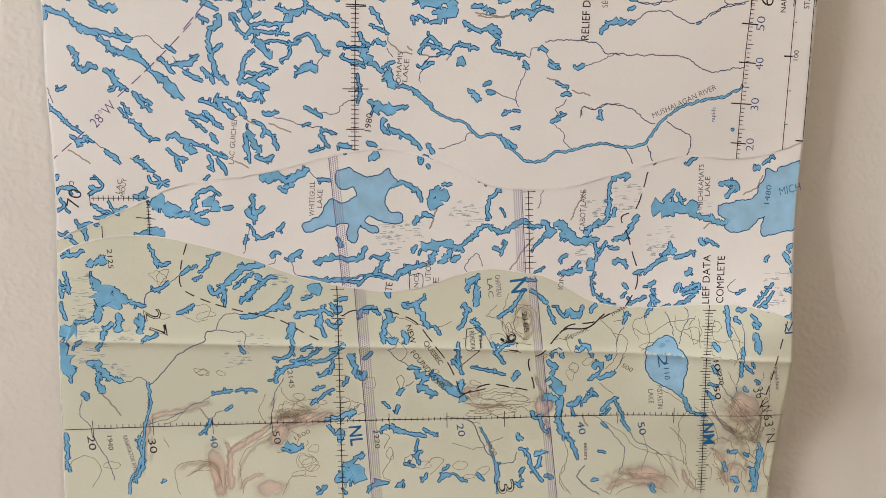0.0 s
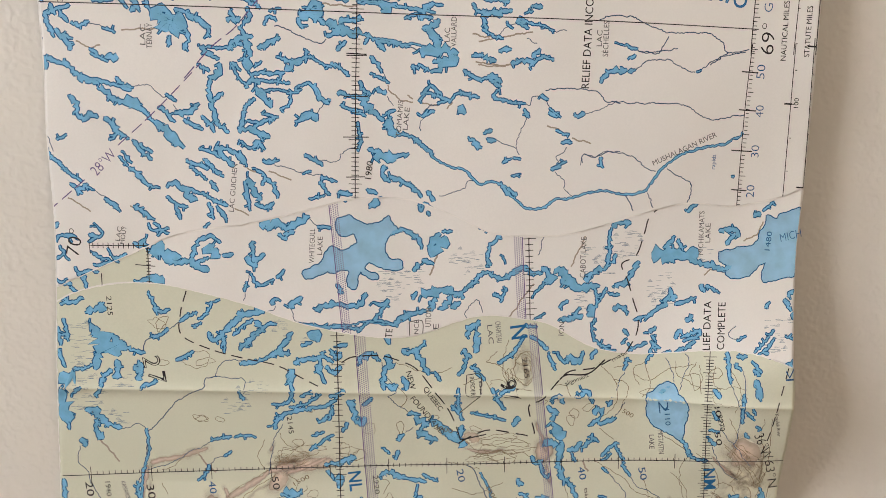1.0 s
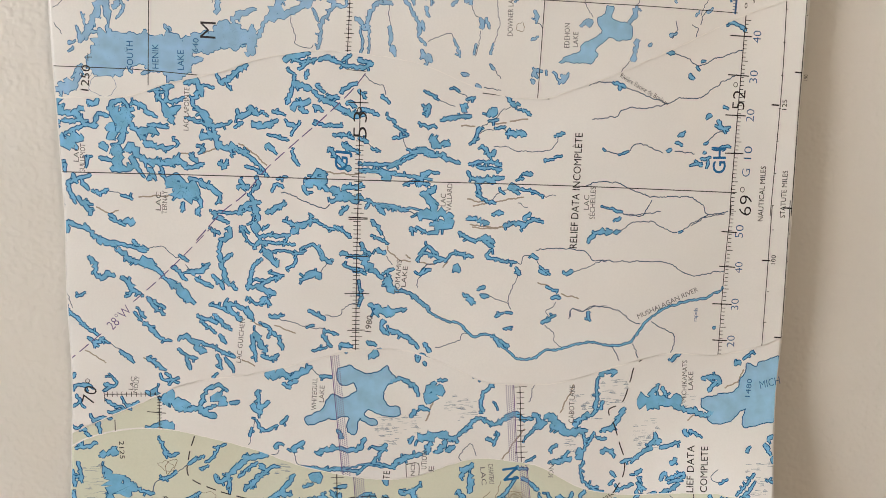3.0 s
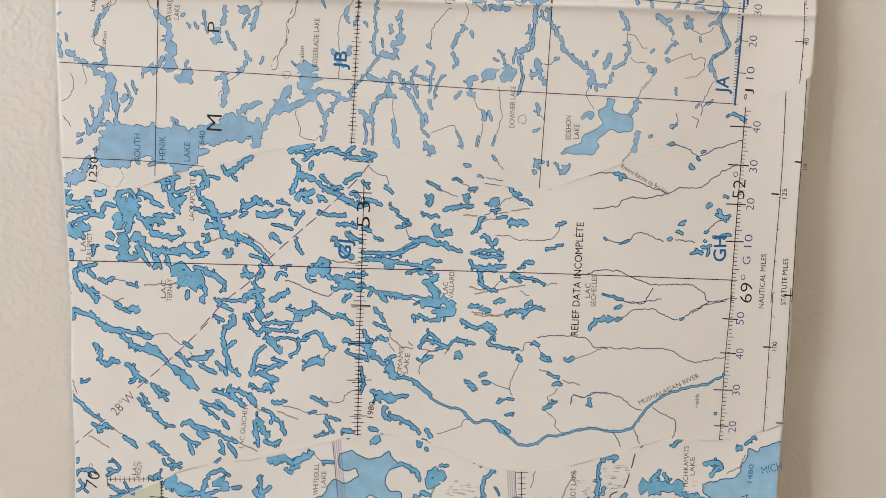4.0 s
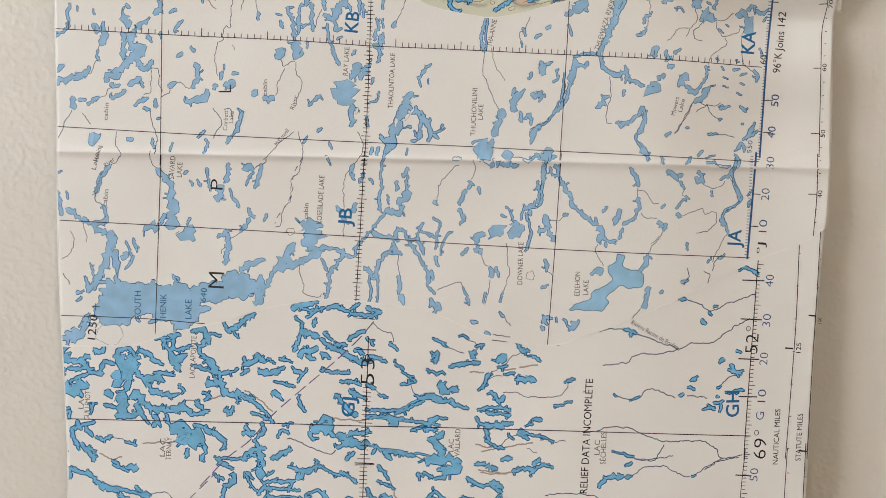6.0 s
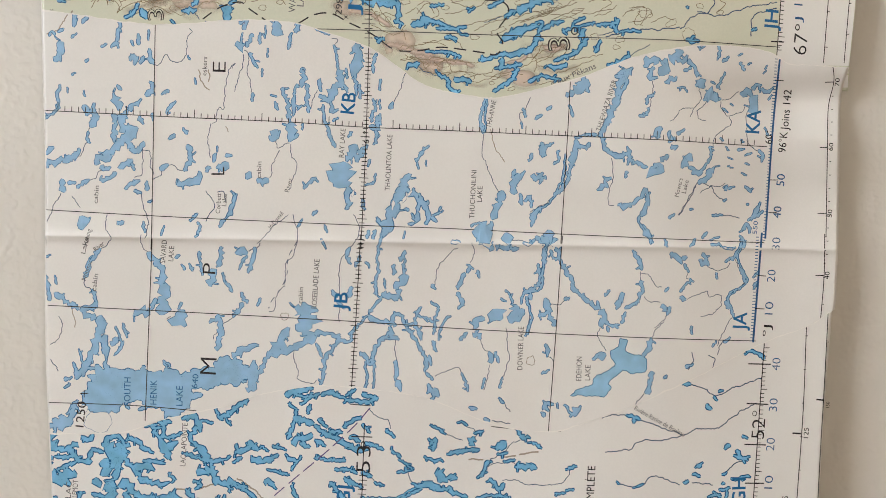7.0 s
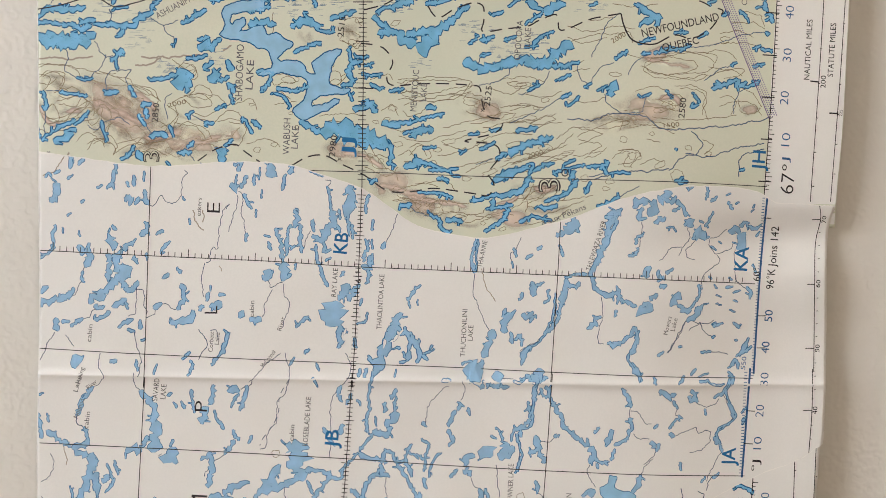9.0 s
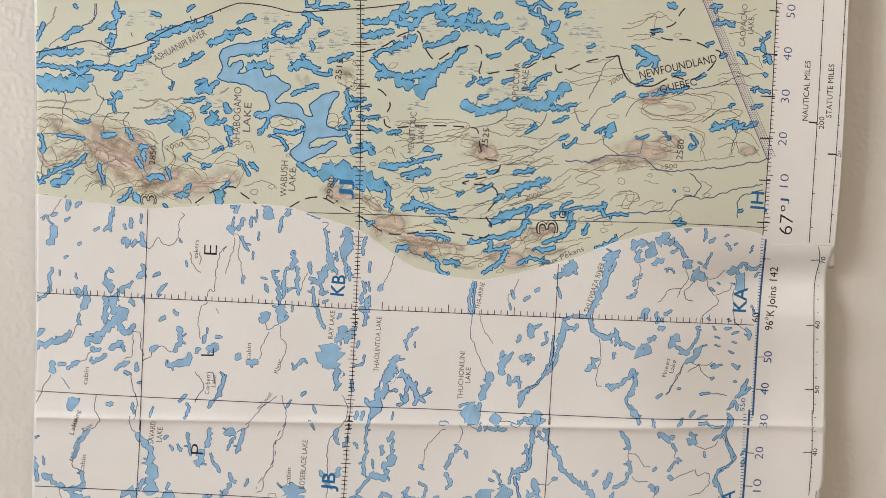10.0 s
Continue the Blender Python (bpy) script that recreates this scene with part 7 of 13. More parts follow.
contour(5, 11.6, 204.9, 17.8, 203.4, 24, 205, 30.1, 206.6)
contour(5, 23.9, 207.3, 30.1, 208.9, 36.3, 210.5)
contour(5, 27.1, 204.2, 33.3, 205.9, 39.5, 206.7)
contour(5, 30.1, 212, 33.2, 210.5, 37.9, 209.8)
contour(5, 39.4, 212.9, 45.6, 213.7, 51.9, 213)
contour(5, 41, 209, 48.8, 209.9, 55, 211.5)
contour(5, 42.6, 205.9, 48.8, 207.6, 56.6, 209.2)
contour(5, 45.6, 216.8, 51.8, 216.1, 56.5, 217.7)
contour(5, 36.2, 218.2, 42.5, 216.8, 45.6, 219.1)
contour(5, 39.3, 220.6, 47.1, 221.4, 51.8, 220)
contour(5, 55.1, 204.5, 59.7, 207.7, 64.4, 207.7)
contour(5, 58.1, 215.4, 64.3, 214.7, 69, 216.3)
contour(5, 61.3, 204.6, 67.6, 203.1, 64.5, 200.7)
contour(5, 51.7, 226.1, 58, 224.7, 62.6, 226.3)
contour(5, 59.5, 223.1, 64.2, 224)
contour(5, 57.8, 235.5, 64.1, 234, 70.3, 235.6, 76.6, 235)
contour(5, 57.9, 232.4, 62.6, 230.9, 68.8, 232.5)
contour(5, 64.1, 237.1, 70.3, 238)
contour(5, 70.2, 241.8, 76.5, 241.1, 82.8, 242)
contour(5, 73.3, 246.5, 78, 247.3, 81.1, 249.7, 85.8, 250.5)
contour(5, 74.9, 244.2, 79.6, 245, 84.3, 243.6)
contour(5, 79.5, 250.4, 84.2, 251.3, 87.4, 249)
contour(5, 83, 228.1, 89.3, 229, 95.6, 228.3, 98.8, 226, 95.7, 223.6, 86.2, 222.7)
contour(5, 78.3, 224.9, 81.5, 223.4, 89.4, 222, 97.3, 222.9)
contour(5, 95.6, 229, 101.9, 229.9, 105.1, 227.6)
contour(5, 97.2, 225.2, 103.6, 224.5, 106.8, 223)
contour(5, 100.2, 234.5, 105, 235.4, 109.7, 233.9)
contour(5, 98.7, 231.4, 105, 232.3, 111.4, 231.6)
contour(5, 103.3, 237.7, 109.7, 237.8, 112.9, 236.3)
contour(5, 81.7, 211, 89.6, 210.3, 97.5, 210.9, 105.4, 212)
contour(5, 73.8, 212.5, 81.6, 213.8, 89.6, 212.6)
contour(5, 75.4, 207.8, 81.7, 208.7, 88.1, 206.4)
contour(5, 64.4, 209.3, 69.1, 210.9, 75.4, 209.4, 70.7, 207.8, 66, 207.7)
contour(5, 76.9, 217.9, 81.6, 219.1, 86.3, 218.5)
contour(5, 87.9, 219.6, 92.6, 219.7, 96.6, 218.2, 95.9, 214.3, 97.5, 210.4)
contour(5, 100.6, 216.7, 103.7, 217.5, 105.3, 215.2, 103.8, 212)
contour(5, 105.3, 219.8, 110, 218.3, 112.5, 214.5)
contour(5, 96, 204.9, 99.2, 203.4, 96.9, 201)
contour(5, 63, 199.2, 67.7, 200.7)
contour(5, 80.2, 204.8, 84.2, 204)
contour(5, 98.3, 253, 104.6, 251.6, 110.9, 253.3)
contour(5, 103.2, 246.2, 109.5, 247.1, 112.7, 245.6)
contour(5, 70.8, 199.2, 74, 201.6, 78.7, 200.9, 75.6, 196.9)
contour(5, 78.7, 197.7, 81.9, 199.3, 85, 198.6)
ring(5, 1.90, 1.27, 0, 97.7, 201)
ring(5, 1.58, 0.95, 0, 81.8, 206.3)
ring(5, 1.90, 1.27, 0, 92.1, 202.5)
ring(5, 2.20, 0.94, 20, 89, 245.2)
ring(5, 1.87, 0.94, 0, 49.5, 213)
ring(5, 4.04, 1.40, 15, 34.8, 202.8)
ring(5, 4.68, 1.25, 15, 43.4, 202.9)
ring(5, 3.45, 1.25, 10, 58.3, 200.7)
ring(5, 2.17, 1.08, 0, 22.4, 201.1)
ring(5, 1.54, 1.08, 0, 5.4, 208.6)
ring(5, 1.54, 0.92, 0, 8.5, 209.5)
ring(5, 1.54, 1.23, 0, 3.9, 199.4)
ring(5, 1.54, 1.23, 0, 7, 197.9)
ring(5, 1.22, 0.92, 0, -17.6, 210.7)
ring(5, 1.22, 0.92, 0, -16, 206.9)
ring(5, 1.52, 0.76, 0, -28.2, 212.9)
# more small waters
lake(5, 0.79, 112.9, 235.5, 114.5, 235)
lake(5, 1.55, 47.6, 250.6, 50.7, 249.9, 53, 246.9)

# sheet 4
river(4, 0.19, 96.4, 153.4, 93.3, 151.1)
isle(4, 2.14, 0.77, 60, 11.2, 149.3)
isle(4, 1.84, 0.61, 50, 12.7, 150.9)
isle(4, 1.83, 0.61, 70, -2.9, 150.8)
isle(4, 2.45, 0.76, 80, 8.1, 147.8)
contour(4, 34.8, 168.5, 35.6, 164.7, 37.2, 161.7, 38.7, 159.4, w=0.23, colour=TAN, name="esker")
contour(4, -37.1, 168.9, -36.4, 167.4, w=0.22, colour=TAN, name="esker")

# sheet 2
# long lake chains
broad_river(2, 0.41, -25.4, -25.9, -15.7, -27.3, -5.8, -27.3, -1.6, -26.1, 5.8, -27.2, 10.9, -25.5, 14.2, -23.7)
lake(2, 1.04, 85.5, -34.2, 83.9, -37.3, 86.5, -38.2)

# sheet 4
broad_river(4, 0.33, 106.5, 137.9, 104.2, 133.1, 106, 129.1, 107, 126.2, 104.5, 123.9, 101.7, 121.6, 103, 118.4)
lake(4, 3.20, -67.8, 101.1, -55.8, 100.4, -49.5, 98.2)
lake(4, 1.62, -40.5, 99.8, -36.5, 98.8, -33.2, 99.8)

# sheet 4
lake(4, 3.06, 12.1, 153.2, 9, 150.1, 8.1, 146.3, 6.6, 142.4, 5, 138.6)
lake(4, 1.68, 13.5, 151.6, 15, 147.8, 14.2, 143.2, 12.1, 142.3)
lake(4, 1.38, 16.7, 147.8, 18.2, 144.8, 16.7, 142.3)
broad_river(4, 0.46, 33.7, 177.2, 33.4, 172.3, 33.2, 167.4)
river(4, 0.22, 87.5, 144.9, 90.2, 149.5, 92.6, 154.2)

# sheet 3

# sheet 3

# lakes and streams drawn out along their own shapes
reach(1, 0.68, -87.4, -18.9, -86.4, -18.4)
reach(1, 1.99, -79.8, -21.6, -78.2, -20.8, -76.1, -20.8)
reach(1, 1.01, -77.6, -19.9, -76.4, -19.1)
reach(1, 0.85, -87.5, -23.9, -87.1, -26.4, -86.7, -29.4)
reach(1, 1.01, -89.3, -26.3, -89.2, -28.8, -89.1, -30.5)
reach(1, 0.68, -88.8, -28, -87.3, -28)
reach(1, 2.98, -79.7, -25.7, -78.7, -27.4, -78, -28.2)
reach(1, 6.25, -77.2, -28.3, -76.6, -30.8, -76, -33.3)
reach(1, 2.32, -78.5, -34.1, -79.1, -36.6, -79.7, -38)
reach(1, 2.65, -74.1, -29.2, -73.1, -30.9, -71.9, -31.7)
reach(1, 3.30, -73.4, -34.2, -72.7, -31.7, -71.2, -32.6)
reach(1, 1.99, -73.6, -36.8, -73.3, -39.3, -74.6, -40.5)
reach(1, 1.01, -70.6, -32.1, -68, -33.5, -65.9, -33.9)
river(1, 0.22, -65.9, -33.9, -65.1, -31.1, -63.3, -29.4)
reach(1, 0.85, -62.9, -29.4, -60.4, -28.7, -58.7, -27.4)
river(1, 0.17, -58.7, -27.4, -55.3, -25.4, -54.4, -24.6)
reach(1, 0.85, -54.4, -24.6, -52.3, -23.5, -50.3, -22.5)
reach(1, 1.17, -75.7, -39.3, -77.5, -40.9, -78.5, -42.6)
reach(1, 1.01, -78.5, -42.6, -79.5, -45.2, -80.4, -46)
reach(1, 1.99, -68.4, -38.6, -67.4, -40, -67.8, -41.7)
reach(1, 1.34, -67.1, -36.9, -66.9, -39.5)
reach(1, 0.85, -66.4, -43.8, -64.7, -43.5, -63.1, -43)
reach(1, 1.01, -89.6, -33, -89.1, -35.5, -88.4, -37.2)
reach(1, 4.61, -89, -39.8, -88.1, -41.8, -86.5, -42.4)
reach(1, 2.98, -90.4, -44.9, -89.6, -46.6, -90.8, -48.4)
reach(1, 1.01, -86.3, -45, -85.1, -44.1)
reach(1, 0.85, -85.3, -38.2, -82.9, -38.2, -81.2, -37.4)
reach(1, 4.61, -89.9, -49.3, -89.5, -51.9, -90, -53.7)
reach(1, 1.34, -89.2, -54.6, -88.9, -56.4)
reach(1, 1.99, -83.2, -51.2, -81.3, -50.8, -80, -51.3)
reach(1, 1.99, -80.9, -52.2, -79.4, -53.7, -78.4, -55)
reach(1, 1.34, -77.9, -55.9, -75.8, -56.3, -74.3, -56.9)
reach(1, 1.17, -80.6, -54.9, -81.2, -57.6, -80.4, -59.8)
reach(1, 1.99, -80.4, -59.4, -79.7, -59.8)
reach(1, 1.67, -85.4, -60.7, -84.8, -62)
river(1, 0.17, -86.2, -62.5, -87, -66.5, -86.1, -69.3, -84.6, -70.7, -84.2, -74, -82.3, -78.6, -80.2, -83.3, -79, -88.9)
reach(1, 1.01, -91.8, -73.8, -91.9, -78.3, -92.1, -81)
reach(1, 0.85, -92.3, -82.8, -91.8, -85.1)
river(1, 0.22, -67, -57.1, -66.3, -59.8, -66.9, -63.5, -67.5, -68.1, -68.5, -71.8, -70, -74.5)
reach(1, 1.01, -70.4, -75.4, -70.3, -79.1, -69.9, -81.8, -70.5, -85.5)
reach(1, 1.01, -70.5, -85.5, -72.2, -88.2, -73.1, -89.1)
river(1, 0.17, -74.3, -57.4, -71.5, -57, -69.2, -55.8, -67, -57.1)
river(1, 0.22, -66.7, -58.9, -63.1, -55.4, -60.5, -52.8, -57.8, -49.3, -55.2, -47.9, -51.8, -45.9, -49.3, -45.1, -48.6, -42.5, -45.8, -41.8)
reach(1, 0.68, -47.5, -61.9, -44.5, -61.2, -42.5, -60.9)
reach(1, 0.68, -40.3, -61, -37.8, -60.7, -35.3, -61.2)
river(1, 0.17, -47.5, -61.9, -51.3, -64.3, -53.9, -64.8, -57.4, -67.5, -60.8, -69.2, -65.1, -70.6, -67.6, -71.2)
reach(1, 0.52, -44, -67, -42.8, -66.1)
reach(1, 0.68, -52.3, -74.8, -50.6, -73.3, -49.2, -70.5)
river(1, 0.17, -48.7, -69.6, -46.5, -67.8, -44, -67)
reach(1, 1.01, -56.1, -36.4, -53.6, -35.6, -51.9, -34.3)
reach(1, 0.85, -63, -17, -62, -18.6, -61.4, -21.1)
reach(1, 1.01, -61.4, -21.1, -59.9, -22, -57.9, -21.5)
reach(1, 0.85, -50.5, -26.4, -49.2, -25.6)
reach(1, 0.68, -49.1, -24.2, -46.7, -22.3, -45.6, -19.8)
reach(1, 0.52, -45.6, -19.8, -43.6, -19)
reach(1, 1.17, -46.6, -29, -45.9, -30.7, -43.4, -29.9)
reach(1, 1.67, -42.9, -29.1, -40.5, -26.6, -37.7, -24.1)
reach(1, 1.99, -37.7, -23.3, -35.7, -23.3, -33.3, -22.6)
reach(1, 0.85, -39.3, -29.1, -36.7, -26.7, -34.2, -25.1)
reach(1, 0.85, -43.1, -32.4, -42.6, -29.9, -42.6, -34.1)
reach(1, 1.01, -37.6, -33.4, -35.3, -30.6, -32.8, -28.5)
reach(1, 1.01, -36.2, -32.6, -33.7, -30.1, -31.1, -27.6)
reach(1, 1.34, -37.4, -37.7, -34.9, -37.7)
reach(1, 1.01, -38.7, -47.7, -38.1, -48.9)
river(1, 0.17, -45.8, -41.8, -43.1, -37.5, -39.8, -36.8, -37.3, -37.3)
river(1, 0.17, -45.8, -41.8, -41.7, -42.4, -37.6, -42.8, -37.7, -47.2)
reach(1, 1.67, -32.9, -25.9, -31.8, -26.8)
reach(1, 1.01, -31.1, -27.6, -29.4, -26.3, -27.7, -26.4)
reach(1, 1.01, -34.6, -37.8, -31.6, -37, -28.5, -35.3)
reach(1, 1.34, -28.5, -35.9, -26.5, -33.7, -24.4, -31.5, -23, -29.5)
reach(1, 1.34, -27.3, -34.9, -24.1, -35.5)
reach(1, 2.65, -17.3, -30.5, -16.1, -29.7, -15.6, -31.4)
reach(1, 1.17, -19.8, -33, -17.8, -32.2)
reach(1, 1.17, -22, -38.1, -19.2, -37.3, -16.7, -37.4)
reach(1, 1.01, -16.7, -37.4, -14.2, -36.6, -11.8, -38)
reach(1, 1.01, -14.2, -35.7, -15.1, -38.3, -14.8, -40)
reach(1, 1.34, -11.6, -34.9, -10.1, -37.5, -9.2, -35.8)
reach(1, 1.17, -12.7, -40, -11.1, -41.8, -9.3, -40.1)
reach(1, 1.01, -16, -39.9, -14.9, -42, -13.7, -44.3)
reach(1, 1.34, -9.1, -33.3, -7.4, -33)
reach(1, 1.67, -24.4, -42.3, -23.2, -40.6, -24, -44.1)
reach(1, 1.17, -24, -44.9, -23.4, -46.7, -24.2, -48.8)
reach(1, 0.85, -24.2, -49.3, -26.5, -51.1, -29, -51)
reach(1, 1.01, -20.5, -48.5, -18.4, -47.2)
reach(1, 0.68, -24, -52, -19.8, -51.2, -17.2, -49.5, -15.5, -48.3)
reach(1, 1.01, -22.4, -53, -18.2, -52.6, -14, -52, -10.5, -49.7)
reach(1, 0.85, -29.3, -57.3, -27.5, -55.5, -25.4, -53.8, -22.4, -53.5)
reach(1, 1.17, -28.3, -55.5, -29, -58.2)
reach(1, 1.01, -27.5, -55.5, -25.8, -54.1)
river(1, 0.17, -26.7, -57.4, -29.5, -61.9, -30.6, -68.3, -31.7, -73.9)
reach(1, 1.67, -12.2, -48.8, -9.6, -47.9, -8.7, -47.1)
reach(1, 1.01, -15.8, -56.8, -14.1, -55.9, -12.4, -54.2)
reach(1, 0.85, -12.8, -56, -12, -52.4)
reach(1, 0.68, -17.7, -61.3, -15.1, -60.5)
reach(1, 0.68, -16.1, -64.2, -14, -62.4, -12.3, -61.5)
reach(1, 0.85, -8.8, -59.8, -7.8, -58)
reach(1, 1.01, -18.5, -65.9, -17.5, -64.7)
reach(1, 1.01, -14.3, -71.1, -12.1, -70.8, -10.4, -70.9)
reach(1, 1.99, -10.4, -70.9, -8.7, -70, -6.1, -69.1)
reach(1, 1.01, -13.9, -73.6, -12.8, -75.5)
reach(1, 1.99, -11.1, -76.6, -10, -74.7, -10.7, -78.4)
reach(1, 1.34, -9.7, -86.8, -6.6, -85.1, -3.9, -83.3)
reach(1, 5.60, -9.8, -89.6, -7.1, -89.4, -4.9, -87.6)
reach(1, 1.99, -12, -91.4, -11, -89.6)
reach(1, 1.99, -6.9, -50.7, -5.5, -51.6)
reach(1, 1.17, -6.4, -52.5, -5.3, -54.4, -5.7, -56.2)
reach(1, 1.99, -4.9, -57.1, -3.7, -58.1, -2.6, -56.3)
reach(1, 1.17, -2.2, -51.7, -0.4, -50)
reach(1, 1.67, -1.7, -36.9, -0.4, -36)
reach(1, 1.01, -3.5, -38.5, -2.6, -36.8)
reach(1, 1.34, 0.8, -36.1, 1.6, -37.8)
reach(1, 1.34, 4.8, -31, 5.4, -32.7)
reach(1, 1.99, 4.9, -38.8, 5.9, -40.5, 4.9, -37)
reach(1, 1.34, 4.5, -40.5, 3.5, -43.1, 3.7, -46.5)
reach(1, 1.17, 4.7, -45.7, 6.4, -46.6, 7.2, -46.1)
reach(1, 1.34, 9.7, -35.4, 10.8, -36.3, 12.5, -35.5)
reach(1, 1.99, 13.4, -35.5, 14.2, -37.3, 15.3, -39.9)
reach(1, 1.34, 15.3, -39.9, 16.6, -42.5)
reach(1, 1.01, 15.9, -33, 14.2, -34.7)
reach(1, 1.34, 9.8, -44.1, 10.4, -46.7)
reach(1, 0.85, 19.1, -42.6, 20.3, -44.4)
reach(1, 2.32, 13, -56.7, 14.7, -57.7, 16.3, -58.7)
reach(1, 1.99, 13.7, -61.4, 16.3, -62.7, 18.8, -63.9)
reach(1, 1.99, 18.1, -57.8, 20.6, -59.7, 23.1, -62.6)
reach(1, 2.65, 22.3, -61.6, 24.9, -63.6, 27.4, -65.5)
reach(1, 1.01, 11.3, -54.9, 13.8, -55.3)
reach(1, 0.85, 15.5, -58.6, 14.3, -60.8)
reach(1, 1.01, 24.1, -53.4, 25.8, -55.3)
reach(1, 1.34, 7.4, -63, 8.8, -62.1)
river(1, 0.17, 9.8, -61.2, 12.1, -59.5)
river(1, 0.17, 4.6, -49.2, 7.1, -52, 10.5, -54.5)
river(1, 0.17, 4.6, -49.2, 7.2, -47.5, 4.8, -44, 3.2, -38.7)
reach(1, 0.68, 3.4, -66.6, 4.5, -67.6)
reach(1, 0.85, 6.7, -69.6, 7.3, -67.7)
reach(1, 1.67, 2.3, -75.1, 4.9, -74.2, 7.4, -76.2)
reach(1, 1.01, 8.3, -76.3, 11.7, -77, 15.2, -77.8)
reach(1, 0.68, 15.2, -75.5, 18.7, -77.6)
reach(1, 0.52, 12.9, -79.3, 12.5, -82.1)
reach(1, 1.01, 9.3, -86.6, 11.5, -87.6)
reach(1, 1.01, 13.3, -86.8, 12.5, -83.9, 13.9, -83)
reach(1, 1.01, 15.5, -90.6, 14.4, -92.5)
reach(1, 1.01, 21.1, -88.9, 22.3, -88)
reach(1, 1.01, 20.2, -90.8, 19.3, -92.6)
reach(1, 1.01, -27.8, -80.6, -25.3, -81.6, -22.7, -80.2)
reach(1, 2.65, -26.9, -79.7, -24.4, -80.2)
reach(1, 1.01, 28.5, -30.7, 29.9, -29)
reach(1, 1.34, 27.7, -35.9, 29.3, -37.6)
reach(1, 1.01, 25.9, -42.8, 27.6, -41.1, 28.5, -37.6)
reach(1, 2.32, 31.1, -30.8, 31.6, -33.4, 31, -36)
reach(1, 1.67, 28.9, -29, 31.9, -27.4)
reach(1, 1.17, 30.2, -41.1, 31.9, -42.1)
reach(1, 1.01, 31.9, -42.9, 33.2, -44.7)
reach(1, 0.85, 25.9, -48, 25.8, -52.5, 26.6, -57.1)
reach(1, 1.67, 26.6, -59.9, 26.2, -62.7)
reach(1, 1.01, 36.1, -48.3, 37, -50.1, 38.3, -52)
reach(1, 0.85, 38.3, -52.3, 39.5, -54.2)
reach(1, 1.01, 37, -51, 40.4, -48.4, 42.4, -47.8)
reach(1, 0.52, 30.1, -55.4, 33.5, -56.4, 36.9, -57.1)
reach(1, 1.01, 38.3, -57.5, 39.5, -57.9)
reach(1, 1.67, 42.5, -59.4, 43.8, -57.6)
reach(1, 0.85, 38.3, -39.6, 41.2, -37.9, 43.4, -35.4, 45.4, -32)
reach(1, 0.85, 46.3, -28.6, 48.8, -29.1)
reach(1, 1.01, 48, -32, 50.6, -33.8, 52.3, -35.6)
reach(1, 0.85, 53.2, -38.2, 54.9, -41.8)
reach(1, 0.85, 55.7, -37.4, 57.5, -40.1, 59.2, -39.3)
reach(1, 1.99, 59.2, -38.4, 61.3, -39.8, 62.6, -39.3)
reach(1, 0.68, 62.3, -40.2, 63.4, -37.6)
reach(1, 1.01, 66, -38.6, 66.9, -36.8)
reach(1, 1.01, 76.2, -42.3, 76.8, -39.7)
reach(1, 0.68, 83, -39.7, 84.2, -38.5)
river(1, 0.17, 76.2, -43.7, 74.9, -45.8, 73.9, -49.3)
reach(1, 1.01, 71.6, -53.8, 72.4, -52)
reach(1, 1.34, 69.1, -60.2, 71.4, -59.4, 73.4, -58.5)
river(1, 0.17, 73.4, -58.1, 75.1, -55.7, 76.5, -53)
reach(1, 1.67, 67.3, -56.5, 68.5, -55, 69.5, -56.5)
reach(1, 1.17, 66.5, -60.2, 68.5, -58.4)
reach(1, 1.34, 62, -50.8, 63.7, -50)
reach(1, 1.01, 63.7, -49.1, 65.4, -50, 66.3, -52.7)
reach(1, 1.34, 54.2, -51.5, 55.9, -50.6, 57.6, -52.5)
reach(1, 1.99, 54.2, -57.9, 55.1, -56.1, 53.3, -54.2)
reach(1, 3.30, 54.6, -59.8, 56, -62.1, 56.9, -64.6)
reach(1, 2.32, 52.6, -65.4, 55.2, -66.4)
reach(1, 1.99, 57.5, -66.5, 56.8, -70.2, 56.5, -73.1)
reach(1, 1.67, 56.5, -74.1, 57.6, -77, 58, -79.9)
reach(1, 1.01, 58.9, -79, 60.7, -81.9, 62.5, -86.7)
reach(1, 1.34, 59.6, -68.4, 61.4, -68.5, 63.1, -66.6)
reach(1, 1.01, 64, -67.6, 66.2, -65.8, 66.6, -63.9)
reach(1, 0.68, 60.5, -70.4, 61.4, -72.3)
reach(1, 1.01, 66.9, -64.9, 68.3, -65.9)
reach(1, 1.01, 48.3, -70.9, 49.2, -72.8, 50.9, -71.9)
reach(1, 0.85, 50.9, -72.9, 51.3, -75.8, 52.7, -77.8)
reach(1, 1.67, 43.9, -78.4, 45, -79.5)
reach(1, 0.85, 44.8, -83.2, 46.6, -84.2, 47.5, -87.1)
reach(1, 0.85, 47.5, -88, 49.3, -90.9, 51.4, -93.9)
reach(1, 1.34, 49.6, -85.3, 51.4, -84.4)
reach(1, 1.01, 51, -86.3, 50.3, -89.1)
reach(1, 1.67, 53.2, -92, 54.3, -93)
reach(1, 1.01, 45, -90.8, 45.7, -89.9)
river(1, 0.22, 28.2, -72.2, 30, -74.1, 31.7, -78, 33.8, -82.8, 36.9, -86.7)
reach(1, 1.01, 37.3, -87.7, 37.6, -91.5, 36.9, -93.7)
reach(1, 1.01, 31.6, -91.2, 33, -92.8)
river(1, 0.17, 37.8, -87.7, 42.2, -87.5, 43.6, -84.1)
